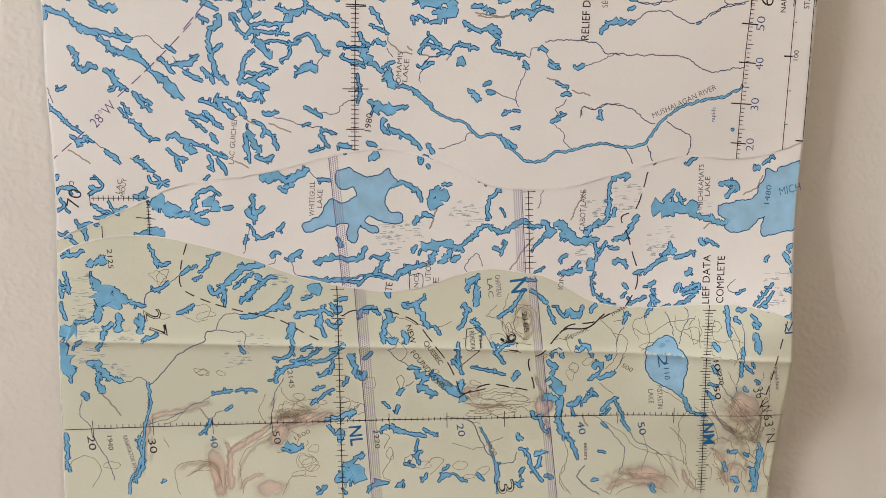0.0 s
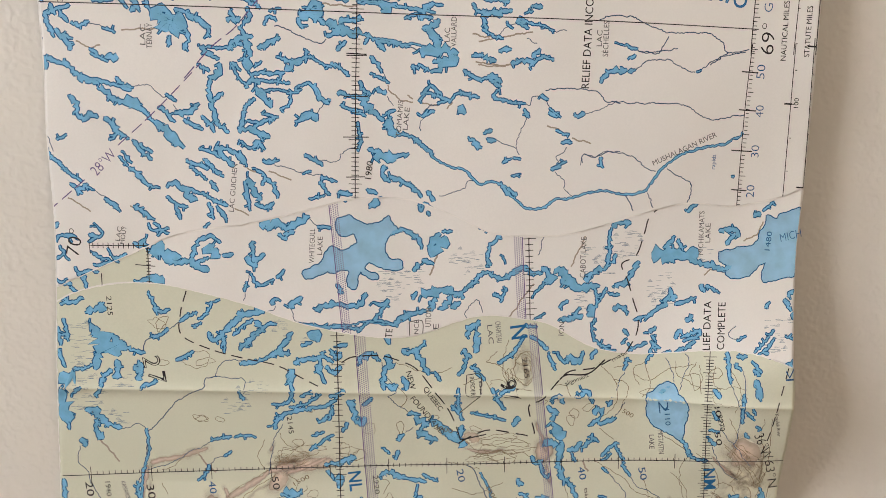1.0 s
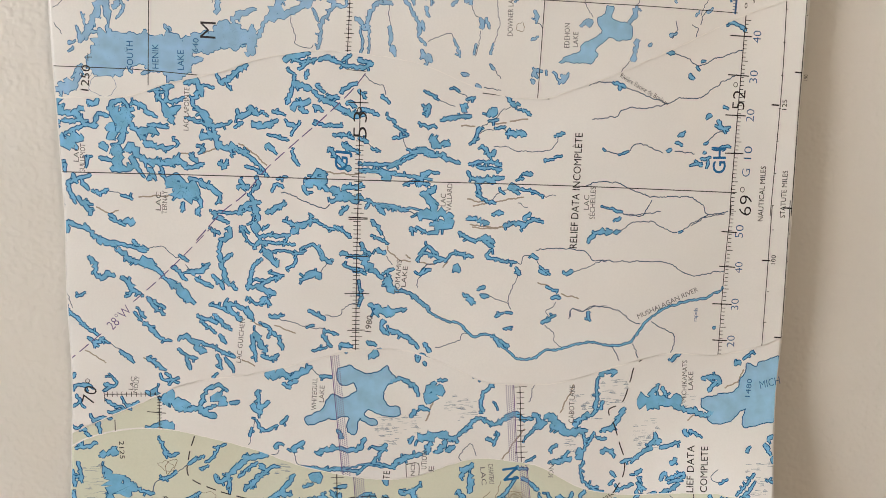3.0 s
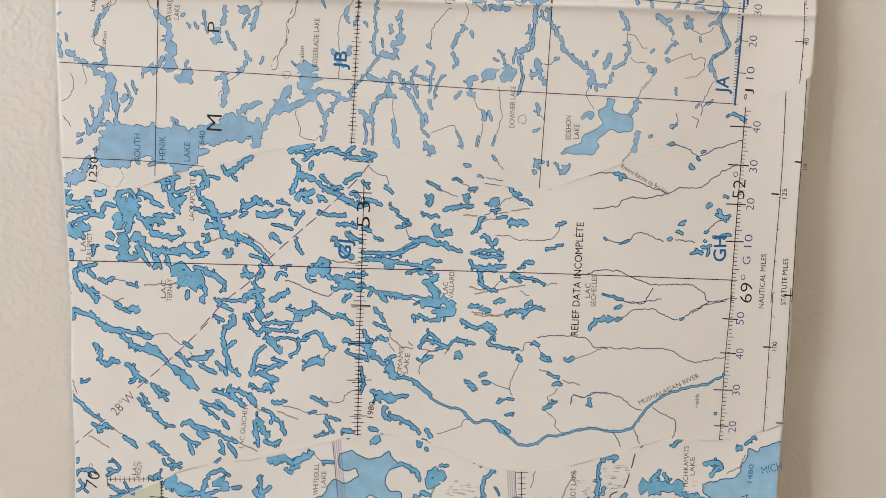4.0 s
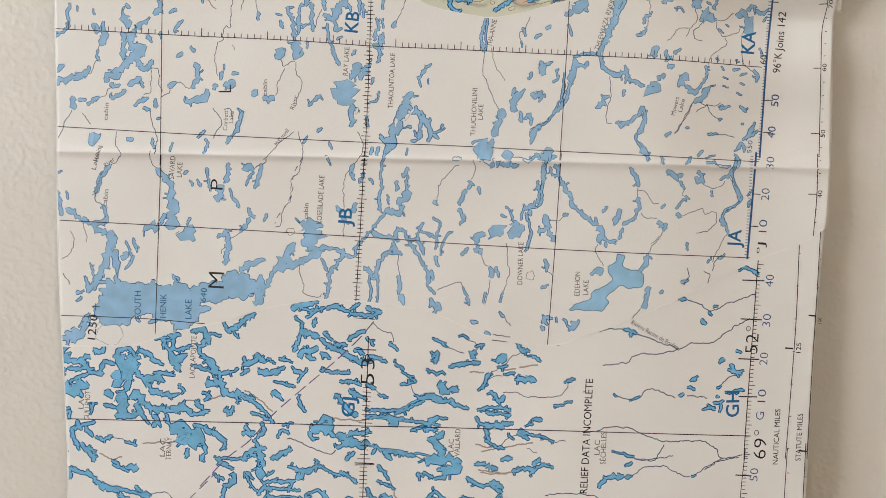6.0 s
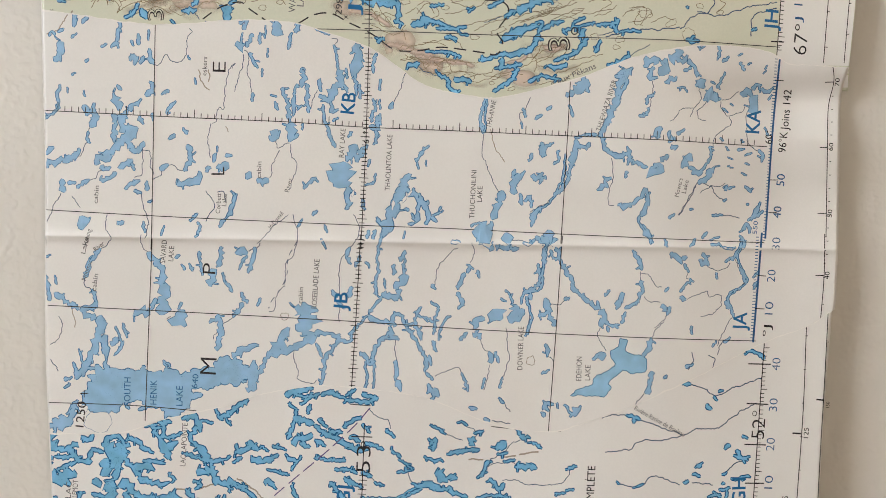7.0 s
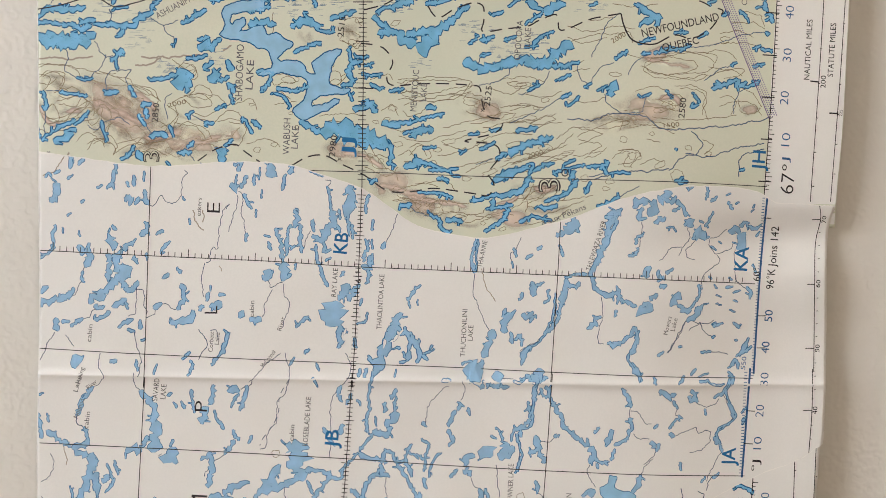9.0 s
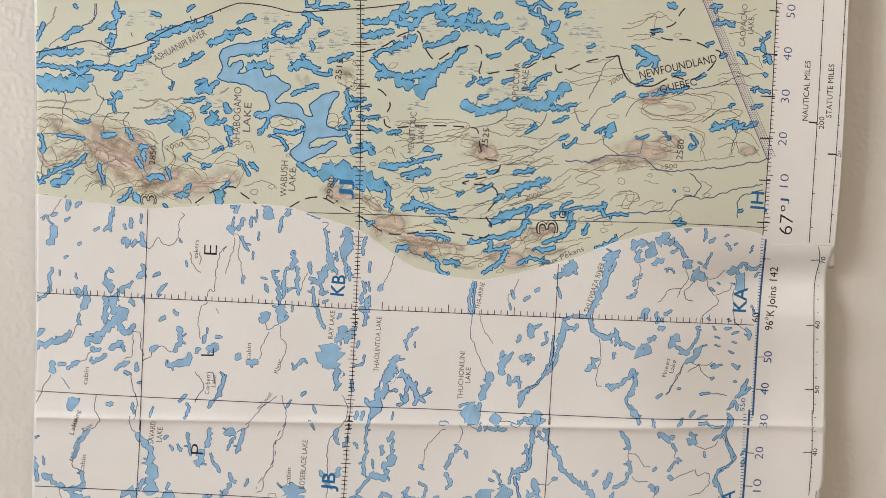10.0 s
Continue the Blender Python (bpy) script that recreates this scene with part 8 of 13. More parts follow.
reach(1, 0.52, 71.3, -71.7, 72.3, -70.7)
reach(1, 1.01, 70.2, -70.7, 71.6, -68.8, 74, -67)
reach(1, 0.68, 74, -67.9, 75.5, -70.8, 76.4, -72.8)
reach(1, 0.68, 76.5, -74.7, 78.4, -77.7)
river(1, 0.17, 78.4, -77.7, 81.1, -81.7, 84.8, -83.7, 89.4, -86.8)
reach(1, 0.52, 70.3, -75.5, 71.4, -76.5)
river(1, 0.17, 71.4, -76.5, 74.9, -80.5, 77.3, -84.4, 76.9, -89.1, 76, -91.4)
reach(1, 0.52, 69.6, -84.7, 70.9, -85.1)
reach(1, 1.34, 87.2, -50.2, 89.8, -48.4)
reach(1, 1.17, 94.5, -65, 95.6, -66.9, 96.8, -69.8)
reach(1, 0.85, 96.9, -70.8, 99.6, -72.2, 102.3, -72.8)
river(1, 0.17, 91.5, -46.6, 90.4, -42.2, 88.6, -39.2)
river(1, 0.17, 93.3, -49.2, 94.4, -44.7, 96, -40.4, 94.6, -37.9)
reach(1, 1.17, 107.7, -37.7, 108.3, -41.7, 109.1, -45.9)
river(1, 0.17, 109.3, -46.8, 112.1, -52, 112.7, -57.6, 112.3, -63.5, 111, -66.5)
reach(1, 1.01, 111.3, -38.4, 113.1, -38.4)
reach(1, 1.01, 110.6, -40.9, 111.9, -42)
river(1, 0.17, 113, -42.5, 114, -48.4, 114.1, -55.6)
reach(1, 0.85, 113.8, -50.2, 113.6, -53.8, 113.3, -58.5)
reach(1, 2.32, 117.1, -45.8, 118, -47.5, 117.7, -50.1)
reach(1, 1.01, 116.5, -42.4, 117.8, -43.3)
reach(1, 0.68, 115.8, -40, 118.3, -42.5)
reach(1, 0.68, 114.9, -55.6, 116.8, -57.5)
reach(1, 0.52, 116.8, -54.1, 117.3, -55.6)
reach(1, 0.52, 118.3, -60.4, 119, -61)
reach(1, 0.68, 114.8, -63, 115.4, -63.8)
reach(1, 1.17, 104.4, -48.7, 105.8, -50.4)
reach(1, 0.85, 104.3, -56, 105.6, -57.8)
reach(1, 0.68, 103.6, -61.8, 105.8, -62.1)
reach(1, 1.17, 103.8, -65.3, 104.9, -66.6)
river(1, 0.17, 106.1, -57.8, 108.2, -63.6, 111, -66.5, 113.9, -70.6, 116.8, -75)
river(1, 0.17, 104.3, -67.6, 105.9, -71.7, 108.8, -77.1, 112.6, -80.6)
reach(1, 1.99, 118.7, -93.3, 119.8, -97.3)
reach(1, 1.01, 120.3, -89.4, 120.6, -86.4)
reach(1, 1.34, 111.6, -87, 112.8, -86.7)
reach(1, 0.68, 116, -87.6, 116.7, -88.3)
reach(1, 0.85, 109.2, -90.8, 110.1, -92.9)
reach(1, 1.34, 112.4, -95.9, 113.9, -97)
reach(1, 0.85, 120.1, -37.7, 120.8, -38.5)
contour(1, 101.9, -43.6, 104.6, -45.2, 106.3, -43.5, 104.5, -41.8, 101.9, -43.6)
contour(1, 98.2, -40.3, 96.6, -43.8, 98.1, -49, 100.2, -45.4, 99.1, -41.2)
contour(1, 73, -42.2, 76.5, -40.5, 75.5, -37)
contour(1, 90.5, -93.6, 89.5, -89.7, 87.5, -85.8, 92.2, -89.9, 95.1, -95.9)
contour(1, 108.4, -67.5, 111.2, -70.6, 113.2, -75, 112.5, -78.3)
contour(1, 114.7, -68.5, 117.5, -70.6, 120.4, -74, 119.8, -80.9)
contour(1, 120.4, -57.6, 119.9, -63.4, 120.7, -71.7, 119.8, -80.9)
contour(1, 117.2, -83.1, 120.7, -80.9, 122.2, -74, 122.7, -65.5, 122.8, -57.6)
contour(1, 104.6, -84.6, 107.4, -86.8, 109.4, -90.8, 108.7, -94.7)
contour(1, 113.8, -87.1, 116.7, -90.2, 119.5, -91.3)
contour(1, 103.1, -90.5, 105.3, -92.6, 105.1, -96.5)
contour(1, 40.4, -42.3, 41.2, -45.8, 42.4, -45, 41.2, -41.4, 40.4, -42.3)
contour(1, 45.5, -39.8, 46.4, -43.3, 48.1, -41.6, 46.3, -38.1, 45.5, -39.8)
contour(1, 32.6, -64.4, 38.7, -63.8, 45.6, -65.1, 46.5, -66.7, 39.5, -66.8, 33.1, -65.7, 32.6, -64.4)
contour(1, 33.5, -67.6, 38.7, -68.3, 43, -71.1, 40.4, -72.6, 35.2, -70.5, 33.5, -67.6)
contour(1, 59.4, -56.2, 61.6, -58.1, 62.6, -56.3, 60.8, -54.8, 59.4, -56.2)
contour(1, 7, -58.4, 8.1, -62.1, 9.2, -59.4, 8.2, -57.5, 7, -58.4)
contour(1, -27.7, -60.1, -26.2, -63.8, -22.9, -64.9, -20.3, -63.5)
contour(1, -6, -67.3, -3.4, -66.4, -2.6, -68.3, -5.3, -70.1, -6, -67.3)
contour(1, 9, -84.7, 11.6, -83.9, 10.7, -86.7, 8.6, -87, 9, -84.7)
contour(1, 16.7, -90.7, 21.1, -86.1, 17.7, -85, 15, -87.8)
contour(1, 5.6, -82.7, 3.8, -86.4, 1.9, -90.1, 4.5, -92.1)
contour(1, -22, -84.5, -19.4, -83.7, -17.8, -85.6, -20.5, -88.3, -22.4, -86.4, -22, -84.5)
contour(1, -61.7, -25.3, -60, -23.6, -58.1, -23.4, -58.8, -25.3, -61.1, -27.8, -61.7, -25.3)
contour(1, -52.4, -54.8, -49.9, -54, -48.3, -54.9, -50.8, -55.8, -52.4, -54.8)
shade_band(1, 1.6, -31.5, -68.3, -28.1, -68.1, -24.7, -68.5)
shade_band(1, 2.6, -33.2, -70.1, -28.2, -70.3, -23.1, -69.5)
shade_band(1, 2.0, 113, -69.5, 115.8, -71.7, 117.7, -75)
shade_band(1, 2.3, 117.1, -80.8, 119.6, -76.2, 121.1, -69.6)
shade_band(1, 2.0, 109.7, -76, 112.6, -80.6, 115.4, -83.4)
shade_band(1, 1.6, 110.4, -92.9, 114, -91.1, 117.8, -95.2)
shade_band(1, 1.6, 122.3, -93.4, 122.6, -89.5, 123.7, -85.5)
shade_band(1, 1.6, -54.4, -85.7, -50.1, -84.4, -46.9, -87.3)
shade_band(1, 1.3, -41.4, -81, -38.7, -78.4, -35.2, -75.7)
mere(1, 83.4, -50.3, 85.4, -49.4, 87.5, -47.6, 88.9, -46.6, 91.5, -47.8, 92.8, -50.1, 94.7, -51.8, 96.2, -54.5, 96, -58.2, 95.1, -61.1, 94.8, -64, 94, -65.6, 91.2, -63.7, 87.6, -61.9, 85.5, -60.4, 84, -58.6, 83.3, -53.9)
reach(2, 1.34, -65.6, -3, -63.9, -1.9, -62.8, -1.5)
reach(2, 1.01, -79.1, -4.4, -77.3, -5.6, -75.2, -4.5, -72.9, -5)
reach(2, 0.68, -72.2, -6.2, -71.1, -7)
reach(2, 0.85, -79.6, -6.5, -78.3, -9.3, -77.2, -9.8)
reach(2, 1.01, -87.6, -11.2, -86.5, -12.9, -84.9, -13.2)
reach(2, 1.01, -84.4, -14.6, -83.5, -15.2)
reach(2, 0.85, -82, -10, -81, -11.7)
reach(2, 1.01, -80.5, -11.7, -80.3, -14.1)
reach(2, 4.61, -61, -4.7, -59.3, -3.6, -58.2, -3.2)
reach(2, 2.65, -60.1, -3.9, -57.1, -5.6, -53.9, -6)
reach(2, 1.67, -57.2, -7.2, -53.3, -7.6, -50, -7)
reach(2, 1.99, -50.1, -8.2, -48.6, -9, -46.2, -9.9)
reach(2, 3.63, -45, -3.4, -44.3, -5, -42.8, -5.9)
reach(2, 1.17, -46, -6.6, -47.7, -7.4, -49, -7.7)
reach(2, 1.01, -49.9, -5.7, -49, -3.3, -48.1, -1.7)
reach(2, 1.01, -40.9, -5.9, -39.2, -5.6)
reach(2, 2.98, -62.3, -12, -60.8, -12.9, -59.2, -12.1)
reach(2, 1.34, -66.4, -13.3, -64.3, -12.8, -62, -12.4)
reach(2, 1.99, -34, -6.8, -33.6, -8.5, -32.5, -9)
reach(2, 1.01, -32.8, -5.2, -33, -3.6, -32.7, -2.5)
river(2, 0.17, -34.1, -11.3, -34.9, -13.4, -35.3, -15, -36.3, -19.2)
reach(2, 0.68, -35.2, -14.2, -35.6, -15.9)
reach(2, 0.68, -32.8, -13.9, -31.7, -14.6)
reach(2, 1.17, -30, -6.1, -32.5, -7.7, -32.8, -5.2)
reach(2, 2.98, -29.8, 2.8, -27.1, 2.8, -25, 2.7)
reach(2, 1.83, -25, 2.7, -22.3, 1.6, -19.9, 3.2, -16.9, 4.7)
reach(2, 1.01, -24.9, -0.5, -23.6, -1.3)
reach(2, 1.34, -21.6, 0.6, -23.2, -0)
river(2, 0.17, -16.3, 4.2, -15.1, 2.6, -13.2, 1.4, -10.3, 1.7)
reach(2, 0.85, -13.5, 1.8, -11.1, 1.7)
reach(2, 1.17, 7.5, -0.2, 10, 0.6, 12.1, -0.6)
reach(2, 1.17, 12.4, -0.6, 14.8, -1.9, 15.3, -4.4)
reach(2, 2.32, 18, -4.5, 19.2, -2.8, 20.6, -1.2)
reach(2, 3.30, 18.8, -7, 20.2, -4.5, 22.2, -2.1)
reach(2, 1.34, 16.3, -8.6, 18.5, -9.4)
reach(2, 1.01, 13.3, -11, 14.2, -9.8)
reach(2, 0.85, 22.2, -0.1, 23.8, -0.1)
reach(2, 0.68, -33.5, -11.8, -32, -14.6, -29.6, -14.3)
reach(2, 0.52, -29.6, -14.3, -27.9, -13.4)
reach(2, 0.85, -25.8, -12.4, -24.4, -10.8)
reach(2, 1.01, -27.8, -20.2, -27.1, -19, -26.1, -19.4)
reach(2, 1.67, -22.6, -21.1, -21.2, -19.5, -20, -18.7)
river(2, 0.17, -30.5, -23, -28.4, -22.3, -27.1, -21)
river(2, 0.17, -22.6, -21.9, -22, -25.3, -20.4, -26.5)
reach(2, 0.85, -20.4, -26.5, -16.3, -27.1, -13, -27.7)
reach(2, 0.85, -13, -27.7, -8.1, -27.8, -3.1, -28.6)
reach(2, 0.68, -3.1, -28.6, -0.6, -26.6, 1.1, -26.3)
reach(2, 1.67, -15.1, -22.1, -13.1, -21.3, -10.8, -20.5)
reach(2, 1.17, -10.8, -20.5, -7.5, -21.1, -4.2, -21.5)
reach(2, 1.34, -3.7, -21.5, -2.1, -20.2, -1.2, -18.2)
reach(2, 1.17, -9, -15.6, -8.4, -17.2)
reach(2, 1.17, 1.7, -20.8, 3.7, -21.3, 5.4, -20.5)
reach(2, 0.85, 4.7, -21.7, 3, -23.7, 1.6, -25.8)
reach(2, 0.68, 1.6, -25.8, 5.2, -26.8, 7.7, -27.7)
reach(2, 1.67, 7.7, -26.8, 9.4, -25.5, 11.1, -24.9)
reach(2, 1.17, 11.1, -24.4, 13.6, -23.9, 16.1, -23.6)
reach(2, 3.30, 16.2, -18.6, 18.7, -17.8, 21.2, -17.3)
reach(2, 2.32, 22, -17.8, 23.7, -16.7)
reach(2, 1.01, 12.8, -19.3, 13.7, -18.2)
reach(2, 1.34, 17.8, -21.1, 18.6, -22.3)
reach(2, 1.34, 19, -20.3, 18.3, -22.8)
reach(2, 1.67, 21.1, -22.9, 22.8, -21.2, 23.6, -19.6)
reach(2, 1.67, 24.4, -22.1, 26.1, -21.3)
reach(2, 1.01, 23.6, -17.9, 26.1, -18.8, 27.3, -19.6)
river(2, 0.17, 28.6, -17.1, 31.2, -15.8)
reach(2, 1.17, 25.3, -18.8, 28.3, -17.1, 31.2, -14.7, 32.8, -13)
reach(2, 0.68, 33.7, -12.2, 35.3, -12.6)
reach(2, 0.85, 35.3, -9.7, 34.7, -8.1, 35, -5.6, 35.7, -4.3)
reach(2, 0.85, 35.7, -3.9, 37, -3.1, 38.3, -1.5)
reach(2, 0.68, 38.7, -1, 40.7, 0.6, 42.3, 1.7)
reach(2, 1.01, 43.3, 2.5, 45.3, 1.7, 47.8, 2.8, 48.9, 4.9)
reach(2, 0.52, 32.9, 0.7, 35.4, 0.3, 37.3, 0.2)
reach(2, 0.36, 39.3, -8.1, 39.7, -9.3)
reach(2, 1.01, 35.7, -13.1, 37.8, -14, 40.3, -14)
reach(2, 1.50, 40.3, -14, 43.3, -12.1, 46.2, -11.1)
reach(2, 1.17, 46.2, -11.1, 47.9, -12.8, 50.4, -12.9)
reach(2, 2.32, 51.2, -11.7, 52.4, -12.6, 52.9, -14.6)
reach(2, 2.32, 55.4, -11.8, 57.9, -13.5, 60.5, -16.1)
reach(2, 1.99, 52.1, -15.1, 54.6, -14.3)
reach(2, 1.99, 57.1, -15.2, 59.7, -16.9, 62.2, -17.8)
reach(2, 2.32, 63.1, -17.5, 65.6, -17, 67.3, -17.1)
reach(2, 1.50, 64.2, -15.3, 66.4, -12.8, 68, -12)
reach(2, 1.01, 68, -12, 70.2, -11.2, 70.5, -7.9)
reach(2, 0.85, 70.8, -7, 70.7, -2.9, 71.1, -0.4)
reach(2, 1.34, 71.9, 0.8, 73.6, 1.7, 76.1, 1.7)
reach(2, 1.01, 71.9, -9.6, 72.5, -8.2)
reach(2, 0.68, 66.5, -17.9, 67.4, -21.3, 67.1, -23)
reach(2, 2.32, 65.7, -23, 66.1, -24.7, 64.9, -25.5)
reach(2, 1.67, 57.3, -26.6, 59.8, -26.6, 62.4, -26)
reach(2, 1.17, 60.7, -25.4, 62, -23.8)
reach(2, 0.68, 66.7, -27.3, 65.9, -29.9, 66.8, -33.3)
reach(2, 0.85, 66.8, -33.3, 69.1, -35.1, 71.1, -35.5)
reach(2, 0.52, 48.7, -18.9, 50.7, -16.7, 52.9, -15.6)
reach(2, 0.52, 49.1, -26.4, 51.3, -25.2)
reach(2, 0.85, 56.4, -22.8, 58.1, -21.5)
reach(2, 1.01, 68.7, -20.5, 69.9, -18)
reach(2, 0.85, 71.6, -19.7, 73.3, -19.7)
reach(2, 1.34, 72.6, -24, 74.6, -23.5, 76.4, -24.9)
reach(2, 1.50, 73.3, -17.2, 75.4, -16, 76.6, -14.7)
reach(2, 1.34, 76.6, -14.7, 78.2, -12.2, 79.3, -10.5)
reach(2, 1.01, 75.8, -30.9, 76.6, -31.8)
reach(2, 0.52, 75.4, -34.4, 76.3, -33.6)
reach(2, 1.01, 79.2, -27.5, 81.6, -26.7, 83.8, -25.9)
reach(2, 1.17, 83.8, -25.9, 85.9, -24.2, 88, -23)
reach(2, 1.34, 83.9, -31.1, 84.8, -30.2)
reach(2, 0.68, 84.5, -32.8, 85.2, -33.7)
reach(2, 1.67, 61.1, 1.4, 62.7, 0.9)
river(2, 0.17, 56.9, -1, 55.3, 0.4, 52.7, 1.6, 51.1, 4)
river(2, 0.17, 51.3, -1.7, 50.6, -5, 49.5, -7.5)
river(2, 0.17, 28.6, -26.4, 28.3, -23.9, 30, -21.4, 32, -20.9, 33.3, -24.3)
reach(2, 0.85, 37, -19, 38.7, -19.9)
reach(2, 0.68, 38.7, -20.7, 40, -17.7)
reach(2, 4.29, 84, -8.1, 86.6, -8.1, 89.1, -7.4)
reach(2, 3.30, 89.1, -7.4, 92.5, -7.9, 96.8, -8.3)
reach(2, 1.83, 95.1, -9.1, 98.6, -10.9, 102.1, -11.8)
reach(2, 1.17, 87.3, -5.6, 89.3, -4, 89.8, -3.2)
reach(2, 1.01, 91.5, -4.1, 92.4, -6.2)
reach(2, 1.34, 102.1, -11.8, 104.7, -12.7, 107.2, -11.9)
reach(2, 1.01, 94, 5, 95.6, 6.3, 96.9, 7.5)
reach(2, 1.50, 114.1, 3.1, 115.1, 3.4)
reach(2, 0.68, 116.6, 4.7, 119, 6.6)
reach(2, 1.34, 104.1, -1.4, 107.5, -1, 109, -2.7)
reach(2, 1.17, 107.6, -2.7, 106, -4.8)
reach(2, 1.17, 87.9, -21.7, 89.6, -20, 89.2, -18.6)
reach(2, 1.67, 89.6, -21.4, 91, -20.9)
reach(2, 1.01, 91.4, -22.6, 94.5, -21.8, 96.8, -21)
reach(2, 1.67, 99.1, -17.6, 99.5, -18.8)
reach(2, 0.85, 100.6, -17.6, 102.4, -18.8, 103.7, -19.4)
reach(2, 1.50, 94.7, -27.7, 95.9, -26.9)
reach(2, 1.34, 92.6, -31.1, 91.5, -32.8)
reach(2, 1.01, 93.5, -32.8, 96.1, -31.9, 98.3, -31.1)
reach(2, 0.85, 94.4, -33.7, 97.9, -32.8, 98.7, -31.1)
reach(2, 1.17, 92, -37.1, 94.6, -36.2, 97.1, -34.5)
reach(2, 1.17, 118.8, -23.7, 119.5, -23.1)
reach(2, 1.34, 125.6, -20.5, 126.6, -19.7)
reach(2, 1.17, 124.7, -22.2, 126.2, -24.7)
reach(2, 1.99, 127.2, -26.4, 128.6, -28.1)
reach(2, 0.68, 125.9, -32.9, 128.3, -33.5)
reach(2, 0.68, 116.5, -36.8, 118.2, -35.2, 120.1, -32.8, 121.4, -31.2)
reach(2, 0.52, 111, -33.6, 112.7, -32.7)
river(2, 0.17, 109.9, -29.4, 107.4, -31.9, 109.3, -33.2, 111.9, -33.2)
mere(2, 103.6, -7.6, 107.8, -6.9, 113.8, -5.3, 116.1, -1.7, 117.2, 0.5, 117.6, 3, 120.2, 2.1, 121.8, 3.3, 125.2, 4.2, 127.7, 4.9, 127.5, -2.2, 127.3, -8.9, 127, -14.7, 123.9, -15.5, 120.5, -16.3, 117.4, -16.6, 116.8, -13.7, 118.1, -11.2, 115.9, -12, 113.4, -14.5, 111.4, -15.3, 108.3, -15.2, 105.6, -13.9, 107.2, -11.9, 104.3, -10.5)
mere(2, -8.6, 4.1, -5.3, 4.9, -2.2, 3.2, 0.3, 2.4, 3.5, 2.8, 6, 4.7, 7.2, 2.3, 8.3, 0.6, 5.8, -1.8, 4.9, -5.1, 6.5, -7.6, 9.8, -8.4, 9.2, -10.9, 5.6, -10.8, 2.4, -9.6, -0.1, -8.6, -0.9, -10.7, 2, -11.9, 2.6, -13.6, -0.2, -13.2, -2.6, -11.5, -3.4, -14.8, -4.4, -16.5, -6.3, -15.1, -5.5, -11.5, -7.5, -10.6, -10, -11.4, -12.4, -11.3, -15.7, -12.9, -18.2, -12.9, -18.9, -11.2, -15.6, -9.6, -13.1, -8, -12.2, -5.6, -10.5, -4, -7.3, -4.9, -4.8, -4.1, -3.1, -2.5, -3.9, -0.3, -6.3, -0.8, -8.7, 0.1)
reach(3, 1.19, -87.1, 82.9, -85.7, 84.1, -84.7, 84.9)
reach(3, 3.34, -86.5, 81.6, -85.8, 82.4, -87.2, 80.8)
reach(3, 1.68, -84.9, 81.3, -83.1, 80.3, -80.6, 81.3, -79.5, 81.6)
reach(3, 1.02, -84.8, 78.4, -81.9, 78, -79.9, 78.7, -79.2, 77.3)
reach(3, 1.35, -80.7, 80, -79.7, 78, -77.6, 76.7, -76, 77)
reach(3, 1.02, -76, 77.5, -75.1, 79.9, -72.7, 79.6)
reach(3, 1.02, -84.2, 74.8, -82, 75.9, -80, 76.7)
reach(3, 3.34, -87, 73.5, -85.1, 71.8, -81.9, 70.8)
reach(3, 2.34, -85.1, 72.6, -82.1, 73.4, -80.2, 73.1)
reach(3, 1.02, -87.3, 76.7, -86.4, 78)
reach(3, 1.19, -74.7, 70.9, -73.1, 70.4, -74.2, 71.7)
reach(3, 0.69, -78.9, 66.8, -78.5, 68.5, -79.3, 65.5)
reach(3, 1.02, -86.2, 65.6, -85.1, 66, -85.2, 64.4)
reach(3, 0.69, -87, 66.9, -85.7, 66.9)
reach(3, 4.00, -71, 80.7, -69.5, 79.1, -67.8, 79.9)
reach(3, 2.34, -72, 76.7, -71.3, 75, -72.5, 73.4)
reach(3, 1.35, -71.8, 81.6, -70.4, 83.2)
reach(3, 3.01, -67.8, 81.5, -68.4, 78.3, -69.6, 75.8)
reach(3, 1.68, -67.1, 78.3, -68.5, 75, -69, 72.5)
reach(3, 1.35, -65.7, 81.5, -66.7, 79.1, -65.6, 76.6)
reach(3, 1.19, -64.5, 83.2, -62.4, 82.3, -61.4, 80.7, -59, 79.5)
reach(3, 2.34, -55.7, 79.8, -54.1, 81.1, -52.1, 81.8)
reach(3, 2.01, -56.3, 82.8, -54.9, 80.2, -54.5, 78.2)
reach(3, 1.35, -65.6, 75.8, -64, 74.6, -62.8, 73)
reach(3, 2.01, -63.2, 75, -60.8, 75.8, -58.9, 74.6)
reach(3, 1.02, -60.7, 76.9, -57.5, 76.6, -55.9, 76.2)
reach(3, 1.35, -62.2, 71.7, -59.3, 70.8, -56.9, 70.3)
reach(3, 0.86, -56.1, 70, -54.8, 70.6)
reach(3, 0.86, -54.1, 72.9, -53.1, 71.9)
reach(3, 3.67, -71, 70.1, -70, 68.4, -70.6, 65.9)
reach(3, 2.01, -71.7, 64.8, -69.3, 64.3, -66.9, 64.8)
reach(3, 3.01, -67.5, 70, -65.8, 70.9, -64.6, 68.7)
reach(3, 1.35, -66.3, 67.6, -65.7, 65.1)
reach(3, 1.02, -65.2, 66.7, -64.5, 64.2, -63.3, 62.6)
reach(3, 1.68, -64.3, 68.4, -62.4, 66.7, -60.4, 65.9)
reach(3, 1.68, -61.6, 64.2, -60.5, 62.5, -61.7, 61.7)
reach(3, 2.01, -60.3, 66.7, -57.6, 65.8, -55.4, 66.7)
